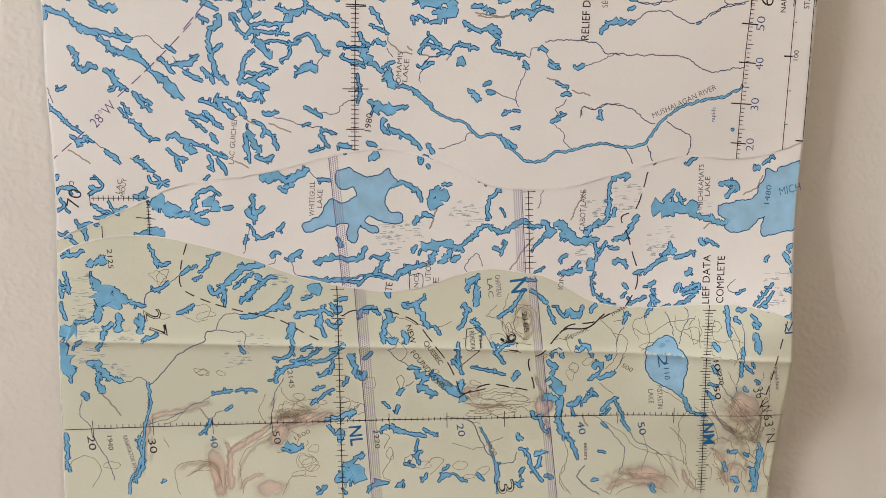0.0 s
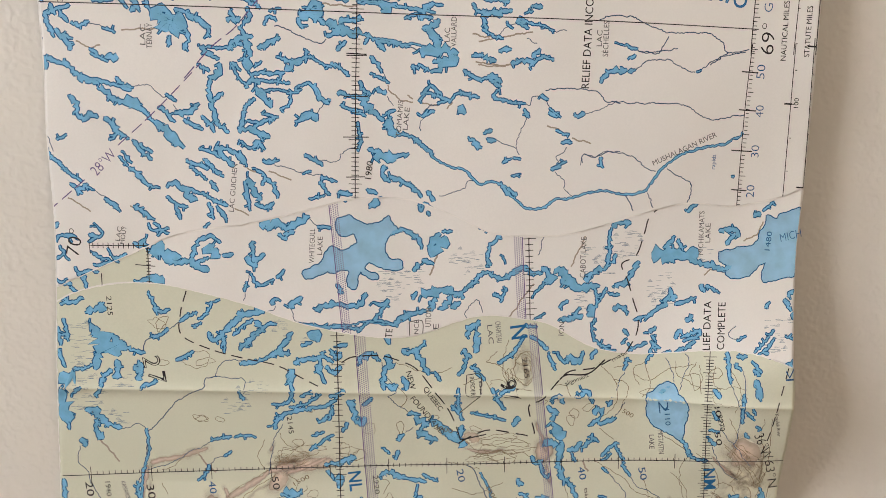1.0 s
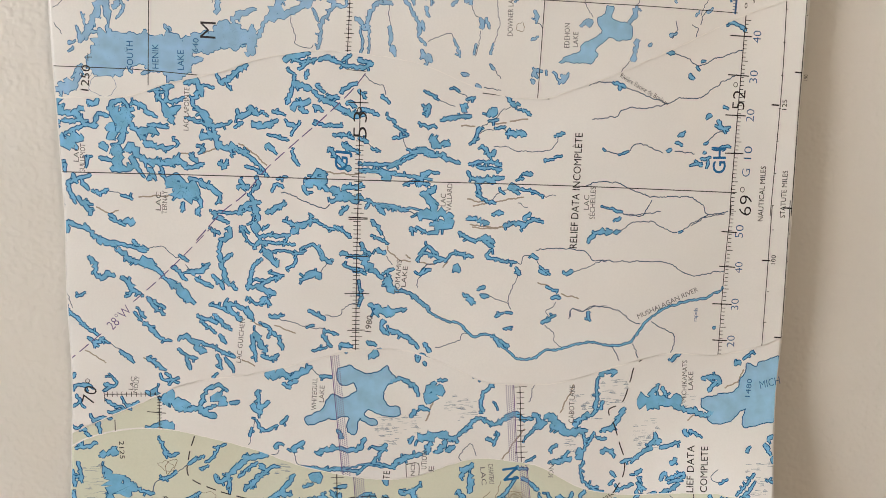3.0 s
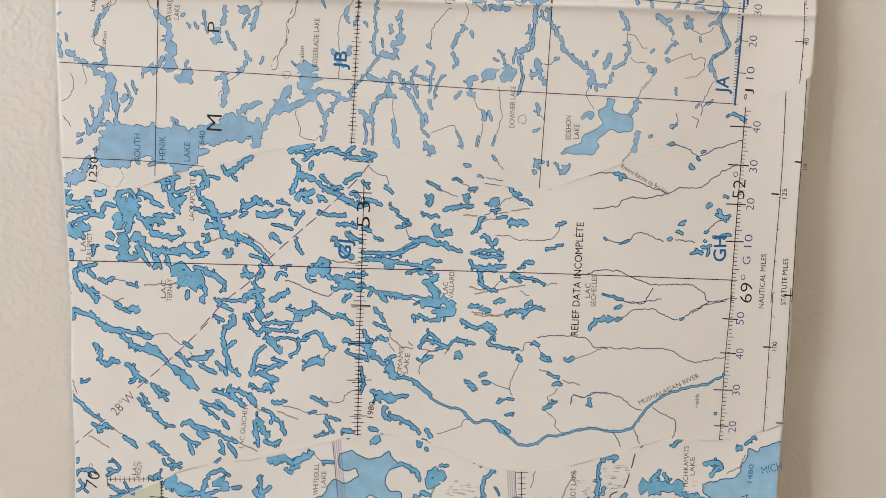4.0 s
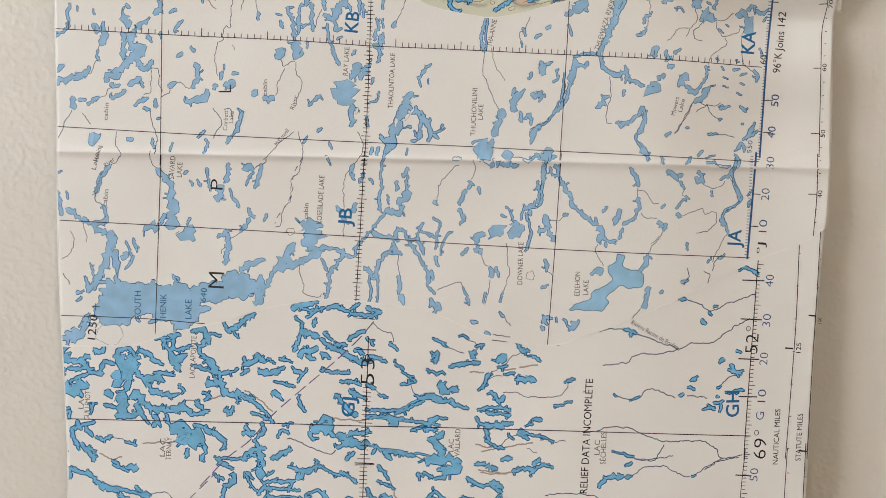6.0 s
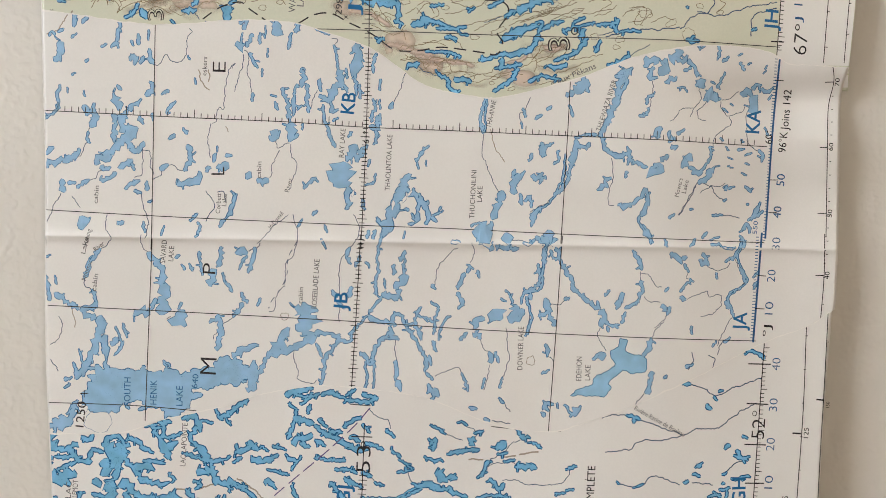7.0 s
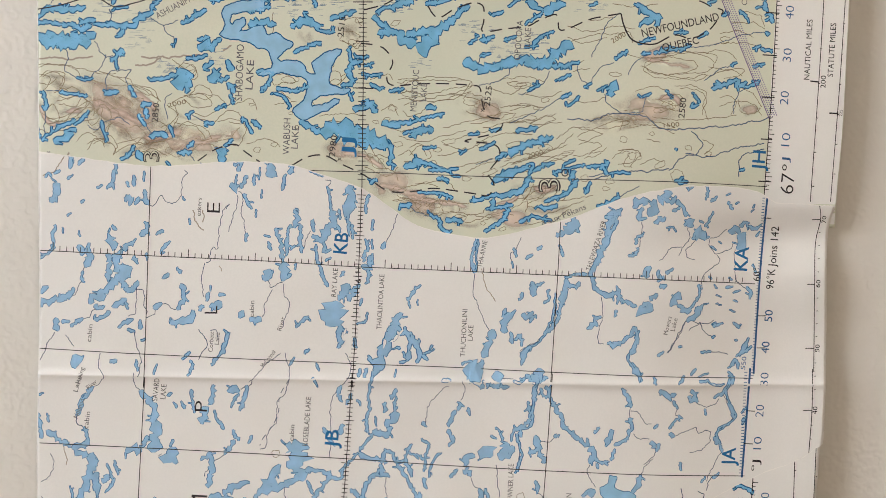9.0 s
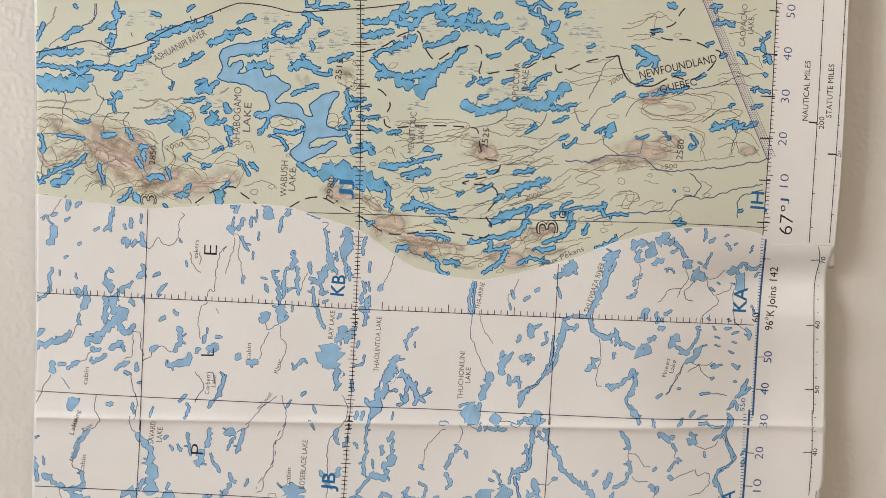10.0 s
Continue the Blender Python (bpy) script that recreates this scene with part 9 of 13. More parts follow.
reach(3, 1.02, -58, 64.2, -57.1, 61.7)
reach(3, 2.01, -55.5, 65.8, -53, 66.6, -51.4, 65)
reach(3, 1.02, -53.7, 66.6, -52.9, 68.3)
reach(3, 1.02, -50.6, 64.6, -48.2, 64.9, -46.2, 65.6)
reach(3, 1.02, -74.9, 67.6, -72.5, 67.1)
reach(3, 0.53, -70.9, 71.7, -69, 72, -68, 73.7)
reach(3, 1.02, -68.8, 84, -67.2, 83.2, -66.6, 81.9)
reach(3, 1.02, -69.8, 83.5, -68.5, 84)
reach(3, 1.19, -77.3, 83.5, -75.7, 82.9, -75.2, 84)
reach(3, 1.02, -57, 88, -55.5, 86.4, -55.9, 83.9)
reach(3, 0.86, -57.5, 84.4, -55.6, 83.4, -52.4, 83.9, -51, 84.4)
reach(3, 0.69, -60, 86.7, -57.9, 87)
reach(3, 1.19, -49.8, 88.8, -47.3, 89.3, -46.1, 87.2, -45.5, 85.5)
reach(3, 2.01, -48.1, 90.4, -46.5, 88.8, -45.8, 86.7)
reach(3, 1.19, -45.5, 86.7, -47.5, 84.7, -48.2, 83.1)
reach(3, 0.69, -44.5, 88, -42.5, 87.6)
reach(3, 1.02, -47.9, 82.3, -46.3, 80.6, -45.3, 79)
reach(3, 3.01, -45.7, 80.6, -44.4, 79, -43.7, 77.3)
reach(3, 1.02, -49.3, 78.5, -46.9, 77.8, -44.5, 76.8)
reach(3, 1.02, -43.7, 76.8, -41.3, 76.5, -38.8, 77.1, -37.7, 77.8)
reach(3, 1.19, -43.3, 74, -44.2, 75.2, -42.7, 73.2)
reach(3, 2.01, -45.9, 74, -44.3, 73.5)
reach(3, 1.35, -42.6, 75.7, -42.2, 73.2, -41.5, 70.7)
reach(3, 2.01, -41.1, 71.5, -39.9, 70.2, -37.4, 70.7)
reach(3, 0.86, -37.4, 70.7, -35, 69.8, -33.4, 69)
reach(3, 0.69, -37.9, 69.9, -37.6, 68.2)
reach(3, 1.35, -41.1, 65.7, -40, 64.9, -39.3, 66.5)
reach(3, 0.86, -35.5, 80.6, -34.7, 78.9, -33.4, 79.7)
reach(3, 0.69, -40.1, 88.8, -41.1, 91.2, -42, 92.8)
reach(3, 1.35, -39.3, 88.8, -37.3, 90.4, -35.1, 92, -32.6, 93.6)
reach(3, 0.53, -38.5, 88.8, -37.4, 87.1)
reach(3, 0.86, -47.2, 70.7, -45.6, 69.9, -46.7, 69.1)
reach(3, 1.35, -49.4, 68.3, -48.1, 66.6)
reach(3, 1.02, -84.9, 60.2, -84.2, 57.7, -83.1, 55.2)
reach(3, 1.02, -84.4, 61.1, -81.6, 61.9, -78.8, 62.7)
reach(3, 1.02, -80.8, 61, -79.3, 58.9)
reach(3, 1.02, -83.2, 62.7, -82.4, 61.1)
reach(3, 1.35, -81.9, 56.1, -80.4, 53.9, -78.9, 51.9)
reach(3, 1.02, -81.1, 55.2, -78.7, 54.4)
reach(3, 0.86, -77.7, 58.2, -75.8, 57.7, -74.1, 58.5)
river(3, 0.17, -74.1, 58.5, -70.5, 57.6, -68.9, 56.8)
reach(3, 0.69, -69.4, 56.8, -67.3, 55.9)
reach(3, 0.53, -87.2, 56.1, -86.8, 54.4)
reach(3, 4.66, -55.2, 60.8, -53.3, 59.1, -52.6, 56.6)
reach(3, 2.68, -56.5, 60, -54, 61.7, -51.6, 60)
reach(3, 3.67, -50.9, 57.5, -50.1, 55.8, -49.2, 60)
reach(3, 1.02, -49.9, 61.6, -47.5, 60.8, -45.9, 59.1)
reach(3, 1.35, -45.9, 59.9, -43.8, 58.6, -41.6, 57.4)
reach(3, 0.86, -42.7, 57.4, -41.6, 55.7, -42.6, 54.5)
reach(3, 1.02, -48.4, 57.4, -47.2, 54.9, -47.8, 52.4, -48.3, 51.6)
reach(3, 1.02, -52.7, 52.4, -52.2, 54.1)
reach(3, 1.02, -35.2, 60.7, -34.3, 59)
reach(3, 1.68, -87.7, 47.7, -86.3, 48.9, -86.1, 46.9)
reach(3, 1.02, -85.5, 49.2, -83.1, 48.2, -80.7, 47.7)
reach(3, 1.19, -80.7, 47.7, -79.1, 46, -76.8, 43.8)
reach(3, 2.01, -76.8, 43.4, -74.4, 43.1, -72.8, 42.5)
reach(3, 1.02, -72.7, 43.4, -70.3, 42.5, -67.1, 41.6, -64.2, 40.7)
reach(3, 0.86, -67, 43.3, -65.4, 41.9, -63.5, 41.2)
river(3, 0.17, -63.5, 41.2, -59.7, 41.9, -57.3, 40.7, -55.4, 38.4, -54.1, 38.9)
reach(3, 1.35, -72, 40.8, -70.1, 40, -68.9, 37.9)
reach(3, 1.35, -68.9, 38.3, -66.4, 37.4, -64.4, 36.5)
reach(3, 2.68, -65.3, 36.9, -63.7, 37.3, -62.4, 35.6)
reach(3, 1.02, -62.4, 36.5, -60.5, 34.7, -59.2, 33)
reach(3, 0.69, -59.2, 33, -57.6, 31.3)
reach(3, 1.68, -57.6, 31.3, -55.2, 29.9, -53.6, 28.2)
reach(3, 2.68, -54.7, 29.2, -52.8, 26.9, -50.9, 25.2)
reach(3, 1.19, -55.8, 35.5, -53.9, 33.8, -52.7, 32.1)
reach(3, 0.69, -53.7, 38.9, -52.1, 37.7)
reach(3, 0.69, -73.2, 50.1, -71.6, 49.3, -69.7, 48.4)
reach(3, 0.86, -73.5, 51, -72.4, 50.1)
reach(3, 2.01, -69.2, 49.2, -67.1, 49.2)
reach(3, 1.35, -79.5, 38.4, -78.8, 36.7, -78.5, 34.6)
reach(3, 1.35, -78.6, 34.1, -77, 32.4, -75.3, 34.1, -73.7, 33.2)
reach(3, 1.19, -70.8, 32.8, -69.5, 31.4, -68, 28.9)
reach(3, 1.68, -69.2, 31.1, -68.4, 29.4)
reach(3, 0.69, -70, 27.2, -69, 28)
reach(3, 0.69, -67.6, 28.9, -65.7, 27.6)
reach(3, 1.02, -63.6, 26.2, -62.1, 23.6, -59.7, 21.9)
reach(3, 0.86, -62, 25.3, -59.6, 23.6)
reach(3, 0.69, -67.9, 22, -66.4, 20.2)
reach(3, 1.02, -66.3, 22.5, -65.3, 21.1)
reach(3, 0.53, -84.2, 27.4, -82.5, 28.2)
river(3, 0.17, -87.7, 29.1, -86.7, 26.5, -86, 24)
reach(3, 0.69, -87.6, 24, -86.1, 22.2, -84.5, 21)
reach(3, 0.69, -84.5, 20.5, -82.2, 17.9, -79.4, 16.1)
reach(3, 1.35, -80.7, 13.5, -79.6, 12.7)
reach(3, 1.02, -81.8, 14.8, -79.6, 13.5, -77.9, 14.7)
reach(3, 0.53, -78.2, 14.4, -76.3, 13.5)
river(3, 0.17, -76.3, 13.5, -72.6, 11.1)
reach(3, 1.02, -72.6, 10.5, -71, 9.4, -69.4, 7.6)
reach(3, 1.19, -65.1, 19, -63.5, 17.3, -61.3, 15)
reach(3, 0.69, -60.8, 14.4, -58.3, 13.7)
reach(3, 1.02, -64.9, 8.1, -62.8, 6.8, -60.3, 5)
reach(3, 1.19, -55.3, 14, -53.3, 14.8, -51.4, 13.1)
reach(3, 2.01, -50.9, 13.1, -49.8, 10.4, -48.1, 10.4)
reach(3, 0.86, -49.7, 13, -46.7, 12.1, -44.3, 10.7)
reach(3, 0.86, -44.3, 10.7, -41.8, 9.4, -39.8, 8.5)
reach(3, 0.86, -55.4, 10.9, -53.5, 9.1, -51, 8.4)
reach(3, 1.02, -53.5, 8.7, -52.8, 5.2)
reach(3, 0.86, -44.3, 8.6, -43.3, 5.1)
reach(3, 1.02, -41.8, 7.7, -39.9, 5)
reach(3, 0.69, -48.5, 19.1, -46.5, 17.3, -44.9, 15.9)
reach(3, 0.86, -49.4, 20.9, -47.3, 20, -44.5, 19)
reach(3, 0.86, -44.7, 21.1, -42.8, 19, -40.2, 16.9)
reach(3, 0.86, -43.3, 14.7, -42, 12.9)
reach(3, 2.01, -39.3, 46.7, -40, 44.4, -41.5, 43.9)
reach(3, 1.02, -44.7, 46.8, -42.6, 45.6)
reach(3, 1.02, -43.7, 51.2, -41.8, 49.8, -39.7, 48.9)
reach(3, 0.69, -42.9, 51.8, -39.6, 51.5, -35.5, 51.8)
reach(3, 1.19, -42, 43, -42.5, 39.6, -41.7, 37.1)
reach(3, 1.02, -40.9, 37.9, -39.2, 39.3)
reach(3, 1.35, -42.3, 36.2, -41.3, 33.7, -40.8, 31.1)
reach(3, 0.86, -40.8, 31.1, -38.2, 29)
reach(3, 1.02, -44.4, 32.8, -42.8, 31.1, -42, 29.4)
reach(3, 1.35, -50.1, 33.8, -47.6, 34.9, -45.9, 36.3)
reach(3, 1.02, -49.3, 32, -47.4, 30.8, -45.3, 29.8)
reach(3, 0.86, -51.7, 34.3, -49.6, 34.6)
reach(3, 1.02, -45.5, 24.3, -43, 23.4, -41, 22.1)
reach(3, 1.35, -41, 24.2, -39.4, 21.6, -37.3, 19.8)
reach(3, 1.02, -40.5, 24.5, -38, 23.8, -35.5, 22.4)
river(3, 0.17, -52.5, 36.4, -51.2, 34.6)
reach(3, 1.02, -36.3, 51.4, -35.1, 53.1, -33.5, 52.3)
reach(3, 1.35, -32.9, 56.5, -31.8, 54.8, -30.5, 54.4)
reach(3, 0.53, -35.7, 46.4, -33.8, 43, -32.8, 42.1)
reach(3, 1.02, -35.3, 47.2, -34, 46)
reach(3, 1.68, -34.1, 54, -31.8, 53.1, -30.6, 49.7)
reach(3, 1.02, -32.3, 48, -31.3, 48.9)
reach(3, 2.34, -32, 48, -31, 46.3, -32.3, 47.2)
reach(3, 1.02, -30.4, 44.6, -27.4, 44.9, -24.1, 44.5, -22.1, 44.9)
reach(3, 0.69, -29.4, 46.6, -28.2, 47.6)
reach(3, 1.35, -28.1, 51.7, -25.6, 52.7, -23.1, 53.8)
reach(3, 1.02, -23.2, 48.8, -20.7, 47.9, -17.4, 47.5)
reach(3, 1.68, -20.8, 45.9, -19.4, 47, -17.4, 48.2)
reach(3, 0.69, -17.4, 47.5, -15.4, 49.2, -14.1, 48.7)
reach(3, 0.69, -15.4, 50.4, -15.7, 47.9)
reach(3, 0.53, -14.1, 48.7, -10.8, 47, -9.1, 46.4)
reach(3, 0.86, -8.3, 46.9, -5.8, 45.7, -4.2, 44.3)
reach(3, 0.53, -23.4, 42, -22.5, 44.2)
reach(3, 0.69, -29.1, 42.9, -25.8, 42.5, -20.9, 42)
reach(3, 1.02, -32.2, 41.2, -30.5, 42.9, -29.2, 42)
reach(3, 2.01, -29.2, 40.3, -27.6, 38.6, -26, 36)
reach(3, 0.86, -30.6, 37.5, -32.7, 35.3, -33.6, 32.7)
reach(3, 1.02, -33.6, 31.8, -34.5, 30.1)
reach(3, 1.35, -34.5, 29.3, -32, 29.6, -29.5, 28.3, -27, 27.5)
reach(3, 0.86, -30.3, 30.1, -27.8, 31.8, -24.4, 32.6)
reach(3, 0.69, -31.9, 31.8, -29.4, 31.3)
reach(3, 0.69, -27.7, 33.5, -25.2, 32.9)
reach(3, 0.53, -30.3, 29.2, -28.7, 26.6)
reach(3, 0.53, -28.9, 39.5, -24.2, 40.3, -20.1, 39.4, -17.6, 40.2)
reach(3, 0.69, -17.6, 41.1, -15, 41.9, -13.4, 40.2)
reach(3, 1.02, -13.4, 40.2, -11.8, 37.6, -10.1, 36.7)
reach(3, 0.53, -20.1, 38.5, -20.7, 36, -22.7, 35.1)
river(3, 0.17, -10.1, 36.7, -12.7, 34.2, -13.5, 33.3)
reach(3, 2.01, -16.9, 32.5, -14.7, 33.3, -13.6, 32.1)
reach(3, 1.02, -18.6, 31.7, -16.4, 32.5)
reach(3, 0.69, -34.6, 26.2, -33, 24.9, -31, 24.1)
reach(3, 1.19, -31, 24.9, -29.6, 25.8, -28.3, 24.4)
reach(3, 0.53, -26.4, 20.5, -24.7, 20.8)
reach(3, 1.35, -35.5, 22.4, -33.9, 20.6, -34.7, 23.2)
reach(3, 1.02, -28.1, 20.5, -26.1, 20.2)
river(3, 0.17, -25.6, 19.6, -19.7, 17.8, -15.5, 16.9, -12.2, 16.8)
reach(3, 0.53, -17.2, 17.2, -16.4, 17.6)
reach(3, 0.69, -12.2, 16, -8.8, 14.7)
reach(3, 0.86, -12.7, 14.2, -11.4, 12.4, -10.6, 11.5)
reach(3, 0.53, -15.7, 9.9, -12.3, 10.7)
reach(3, 0.69, -30.1, 18, -28.5, 16.7, -29.1, 14.5)
reach(3, 1.02, -27.4, 15.3, -26.5, 14.4, -25.3, 10.9)
reach(3, 2.01, -32.9, 15.4, -31.6, 12.8, -30.3, 10.1)
reach(3, 1.02, -34.1, 14.5, -33.4, 10.2, -33.1, 7.5)
reach(3, 1.02, -30.9, 8.4, -28.4, 7.5, -26.7, 8.7)
reach(3, 0.86, -16.3, 22.1, -13.8, 20.7, -12.6, 19.4)
river(3, 0.17, -12.1, 20.7, -7.9, 20.2, -6.5, 22.8, -1.9, 24.5)
reach(3, 1.68, -21.3, 95.2, -18, 96.3, -14.7, 96.8)
reach(3, 0.69, -18.8, 95.2, -16.4, 94.4, -14.8, 95.2)
reach(3, 0.86, -17.3, 92.8, -15.6, 94.1, -13.1, 95.2)
reach(3, 0.69, -20.5, 92, -18.9, 91.1)
reach(3, 0.86, -15.7, 90.3, -15.2, 91.9)
reach(3, 0.69, -18.9, 90.3, -19.5, 87.9)
reach(3, 1.68, -19, 88.7, -16.9, 87.9, -14.9, 87)
reach(3, 1.02, -19.8, 87.1, -20.7, 84.6, -21.2, 83.3)
reach(3, 2.34, -19.9, 82.1, -17.5, 82.9, -15, 83.3)
reach(3, 1.02, -17.5, 81.3, -15.9, 80.5)
reach(3, 1.02, -13.3, 86.2, -11.7, 84.6, -8.5, 82.9)
reach(3, 1.52, -10.9, 83.7, -8.5, 82.9, -6, 81.2)
reach(3, 1.52, -6.9, 82.1, -4.4, 80.4, -2, 79.6, 0.5, 79.6)
reach(3, 1.02, -13.4, 82.1, -11.5, 80.9)
reach(3, 0.69, -12.5, 87.8, -10.9, 86.2)
reach(3, 1.02, -9.3, 84.9, -6.8, 84.5)
reach(3, 1.02, -5.5, 86.2, -3.5, 87.5, -1.5, 88.6)
reach(3, 0.86, -0.2, 86.2, 1.1, 84.8)
reach(3, 1.35, -3.6, 82.9, -1.9, 82.1)
reach(3, 1.02, -9.9, 95.7, -6.6, 94.4, -3.4, 93.5, 0.7, 92.7)
reach(3, 1.02, -11.5, 95.2, -9.1, 96)
reach(3, 0.86, -4.7, 95.2, -3, 96.3)
reach(3, 1.02, 0.7, 92.7, 3.1, 94)
reach(3, 1.02, -0.1, 95.2, 1.5, 94.7, 3.2, 94.3)
river(3, 0.17, 1.1, 91.1, 3.9, 88.6, 6.4, 87.8, 7.1, 85.3)
reach(3, 0.86, 6.3, 84.5, 7.9, 83.2)
reach(3, 0.86, 0.5, 81.2, 3, 80.4, 4.6, 79.5)
reach(3, 0.86, -13.5, 77.2, -10.2, 76.6, -6.1, 76.3)
reach(3, 0.86, -7.8, 73.8, -5.3, 73.8, -2.9, 73)
reach(3, 1.68, -30.7, 77.2, -28.2, 76.4, -26.6, 77.2)
reach(3, 1.02, -26.6, 76.4, -24.6, 78)
reach(3, 0.69, -31.4, 81.4, -30.6, 80.5)
reach(3, 1.35, -31.7, 81.7, -30.1, 80)
reach(3, 0.53, -28.5, 80.5, -27.3, 79.7)
reach(3, 0.69, -25.2, 80.5, -22.4, 79.7)
reach(3, 1.19, -35.5, 78.9, -33.9, 79.7, -32.2, 80.6)
reach(3, 0.86, -36.1, 76.5, -34.7, 77.3)
reach(3, 0.69, -26.4, 73.9, -23.4, 73.1, -21.8, 72.7)
reach(3, 1.02, -20.9, 77.2, -19.3, 76.4)
reach(3, 0.53, -20.1, 74.7, -18.1, 77.2)
reach(3, 1.68, -27.4, 70.6, -26, 69.8)
reach(3, 0.86, -20.2, 68.9, -19.5, 66.4, -18.7, 65.6)
reach(3, 1.68, -5.1, 70.5, -3.8, 69.6)
reach(3, 0.86, -5.4, 71.3, -2.9, 69.6, -1.3, 68.8)
reach(3, 1.19, -0.4, 72.9, 1.2, 72.1)
river(3, 0.17, 1.5, 71.6, 3.7, 69.6)
reach(3, 0.69, 3.2, 69.9, 4.8, 69.2)
reach(3, 1.02, -9.5, 69.7, -7.9, 68, -6.8, 66.3)
reach(3, 1.35, -7.1, 67.1, -5.5, 65, -3.8, 64.3)
reach(3, 1.02, 7.9, 78.7, 9.5, 77.5)
reach(3, 0.53, 9.9, 76.2, 12, 74.9, 12.8, 73.7)
reach(3, 0.69, 9.5, 72.9, 12, 73.2)
river(3, 0.17, 12, 72.9, 12.8, 70.4, 15.3, 68.7)
reach(3, 0.69, 13.6, 69.5, 15.3, 68.7)
reach(3, 1.02, 15.3, 68.7, 17.4, 69.2, 19.1, 67.8)
reach(3, 0.69, -0.5, 65.4, 4.4, 65.4, 9.4, 65.4)
reach(3, 0.69, 7.8, 64.5, 11.9, 66.2, 15.3, 67.8)
reach(3, 0.69, -0.5, 63.8, 6.1, 63.2, 12.7, 62, 16.9, 61.1)
reach(3, 2.01, 5.2, 62.9, 7.7, 62, 6.1, 61.2)
reach(3, 0.69, 12.4, 59.4, 16, 60.3, 19, 59.4)
reach(3, 3.34, -16.3, 59.7, -13.8, 60.5, -11.3, 61.3)
reach(3, 2.01, -13.8, 62.2, -11.3, 63, -12.5, 58.8)
reach(3, 1.02, -17.2, 58.8, -16.4, 57.2)
reach(3, 1.02, -11.4, 58.8, -10.6, 58)
reach(3, 0.69, -33.5, 64.8, -31, 64, -29.4, 63.1)
reach(3, 1.19, -31.1, 61.5, -30.3, 59.8, -31.7, 58.1)
reach(3, 1.35, -36.1, 59, -33.6, 59)
reach(3, 0.69, -24.5, 61.4, -22.4, 61.7)
reach(3, 0.86, -36.6, 69.8, -33.4, 68.2, -31, 66.5)
reach(3, 0.86, -31, 66.5, -28.9, 64, -27.8, 62.3)
reach(3, 0.69, -26.3, 58.1, -25.1, 59.8, -23.8, 58.9)
river(3, 0.22, -23.8, 57.2, -20.5, 56.4, -17.3, 54.6)
reach(3, 1.68, -8.9, 57.9, -6.4, 57.1, -4, 56.2)
reach(3, 2.01, -7.3, 56.2, -4, 55.4, -0.7, 55.3)
reach(3, 1.35, -5.6, 58.8, -3.1, 58.7, -0.9, 59.6)
river(3, 0.22, -17.3, 54.6, -11.5, 52.9, -9.8, 53.7)
reach(3, 1.19, -9, 54.6, -6.5, 55.4)
reach(3, 1.02, -6.5, 51.2, -4.9, 52.8)
reach(3, 0.69, 1, 52.8, 1.8, 54.5)
reach(3, 0.86, 3.5, 53.6, 7.6, 52.7, 12.6, 51.8)
reach(3, 1.19, 4.3, 52.8, 5.9, 51)
river(3, 0.22, 12.6, 51.8, 16.8, 50.1, 19, 49.2)
reach(3, 1.02, 2.6, 48.5, 4.2, 46.8, 5, 45.1)
reach(3, 0.69, 2.5, 44.3, 4.5, 43.4, 6.7, 42.2)
river(3, 0.17, 5.1, 45.9, 6.2, 43.4)
reach(3, 0.86, -0.9, 41.7, -0, 40, 1.6, 39.1)
reach(3, 1.35, 4.1, 40, 5.8, 39.1)
river(3, 0.17, 6.6, 38.2, 8.3, 35.6)
reach(3, 2.01, -0.9, 37.5, 0.7, 35.7, 2.4, 34)
reach(3, 1.02, -6.7, 39.2, -3.4, 38.3, 0.8, 37.4)
reach(3, 0.69, -6, 35.8, -4.3, 34.9, -1, 34.4)
reach(3, 0.86, -2.6, 34, -0.1, 33.1)
reach(3, 0.69, -1.8, 30.6, -1.4, 28, -1.1, 26.2)
reach(3, 0.86, -1.1, 26.2, -1.8, 23.6)
reach(3, 1.02, 3.2, 34, 4.9, 31.9)
reach(3, 2.34, 6.6, 31.3, 7.4, 29.6, 8.2, 27.8)
reach(3, 1.35, 7.4, 32.2, 5.7, 30.5)
reach(3, 0.69, 5.8, 33.1, 8.3, 34.2)
reach(3, 0.69, 9.1, 27.8, 12.4, 27.3, 14.5, 26)
reach(3, 0.86, 15, 26, 16.7, 24.3, 18.9, 22.5)
reach(3, 3.34, 3.1, 21.5, 5.6, 21.8, 8.2, 20.9)
reach(3, 1.35, 1.4, 23.6, 3.9, 22.7)
reach(3, 1.02, 9, 21.4, 11.6, 22.1)
reach(3, 1.02, 5.2, 18.3, 4.7, 16.6, 6.4, 14.8)
reach(3, 1.35, 7.3, 15.7, 9.8, 14.7, 11.5, 13.8)
reach(3, 1.02, 11.5, 13.8, 14, 12, 15.4, 10.3)
reach(3, 1.02, 0.8, 12.2, 2.5, 11.3)
reach(3, 1.19, 2.4, 7.8, 4.1, 9.6)
reach(3, 1.02, -7.2, 11.5, -4.7, 11.1)
reach(3, 0.53, 15.1, 45.8, 13.9, 46.7, 14.3, 45)
reach(3, 0.69, 16, 46.7, 17.6, 45.8)
reach(3, 1.02, 16.7, 39, 18.4, 40.7)
reach(3, 0.69, 16.7, 38.1, 15.9, 37.3)
river(3, 0.17, 16.7, 32.1, 15.5, 30.3, 15.8, 28.6)
reach(3, 1.02, 16.7, 32.9, 19.2, 33.8)
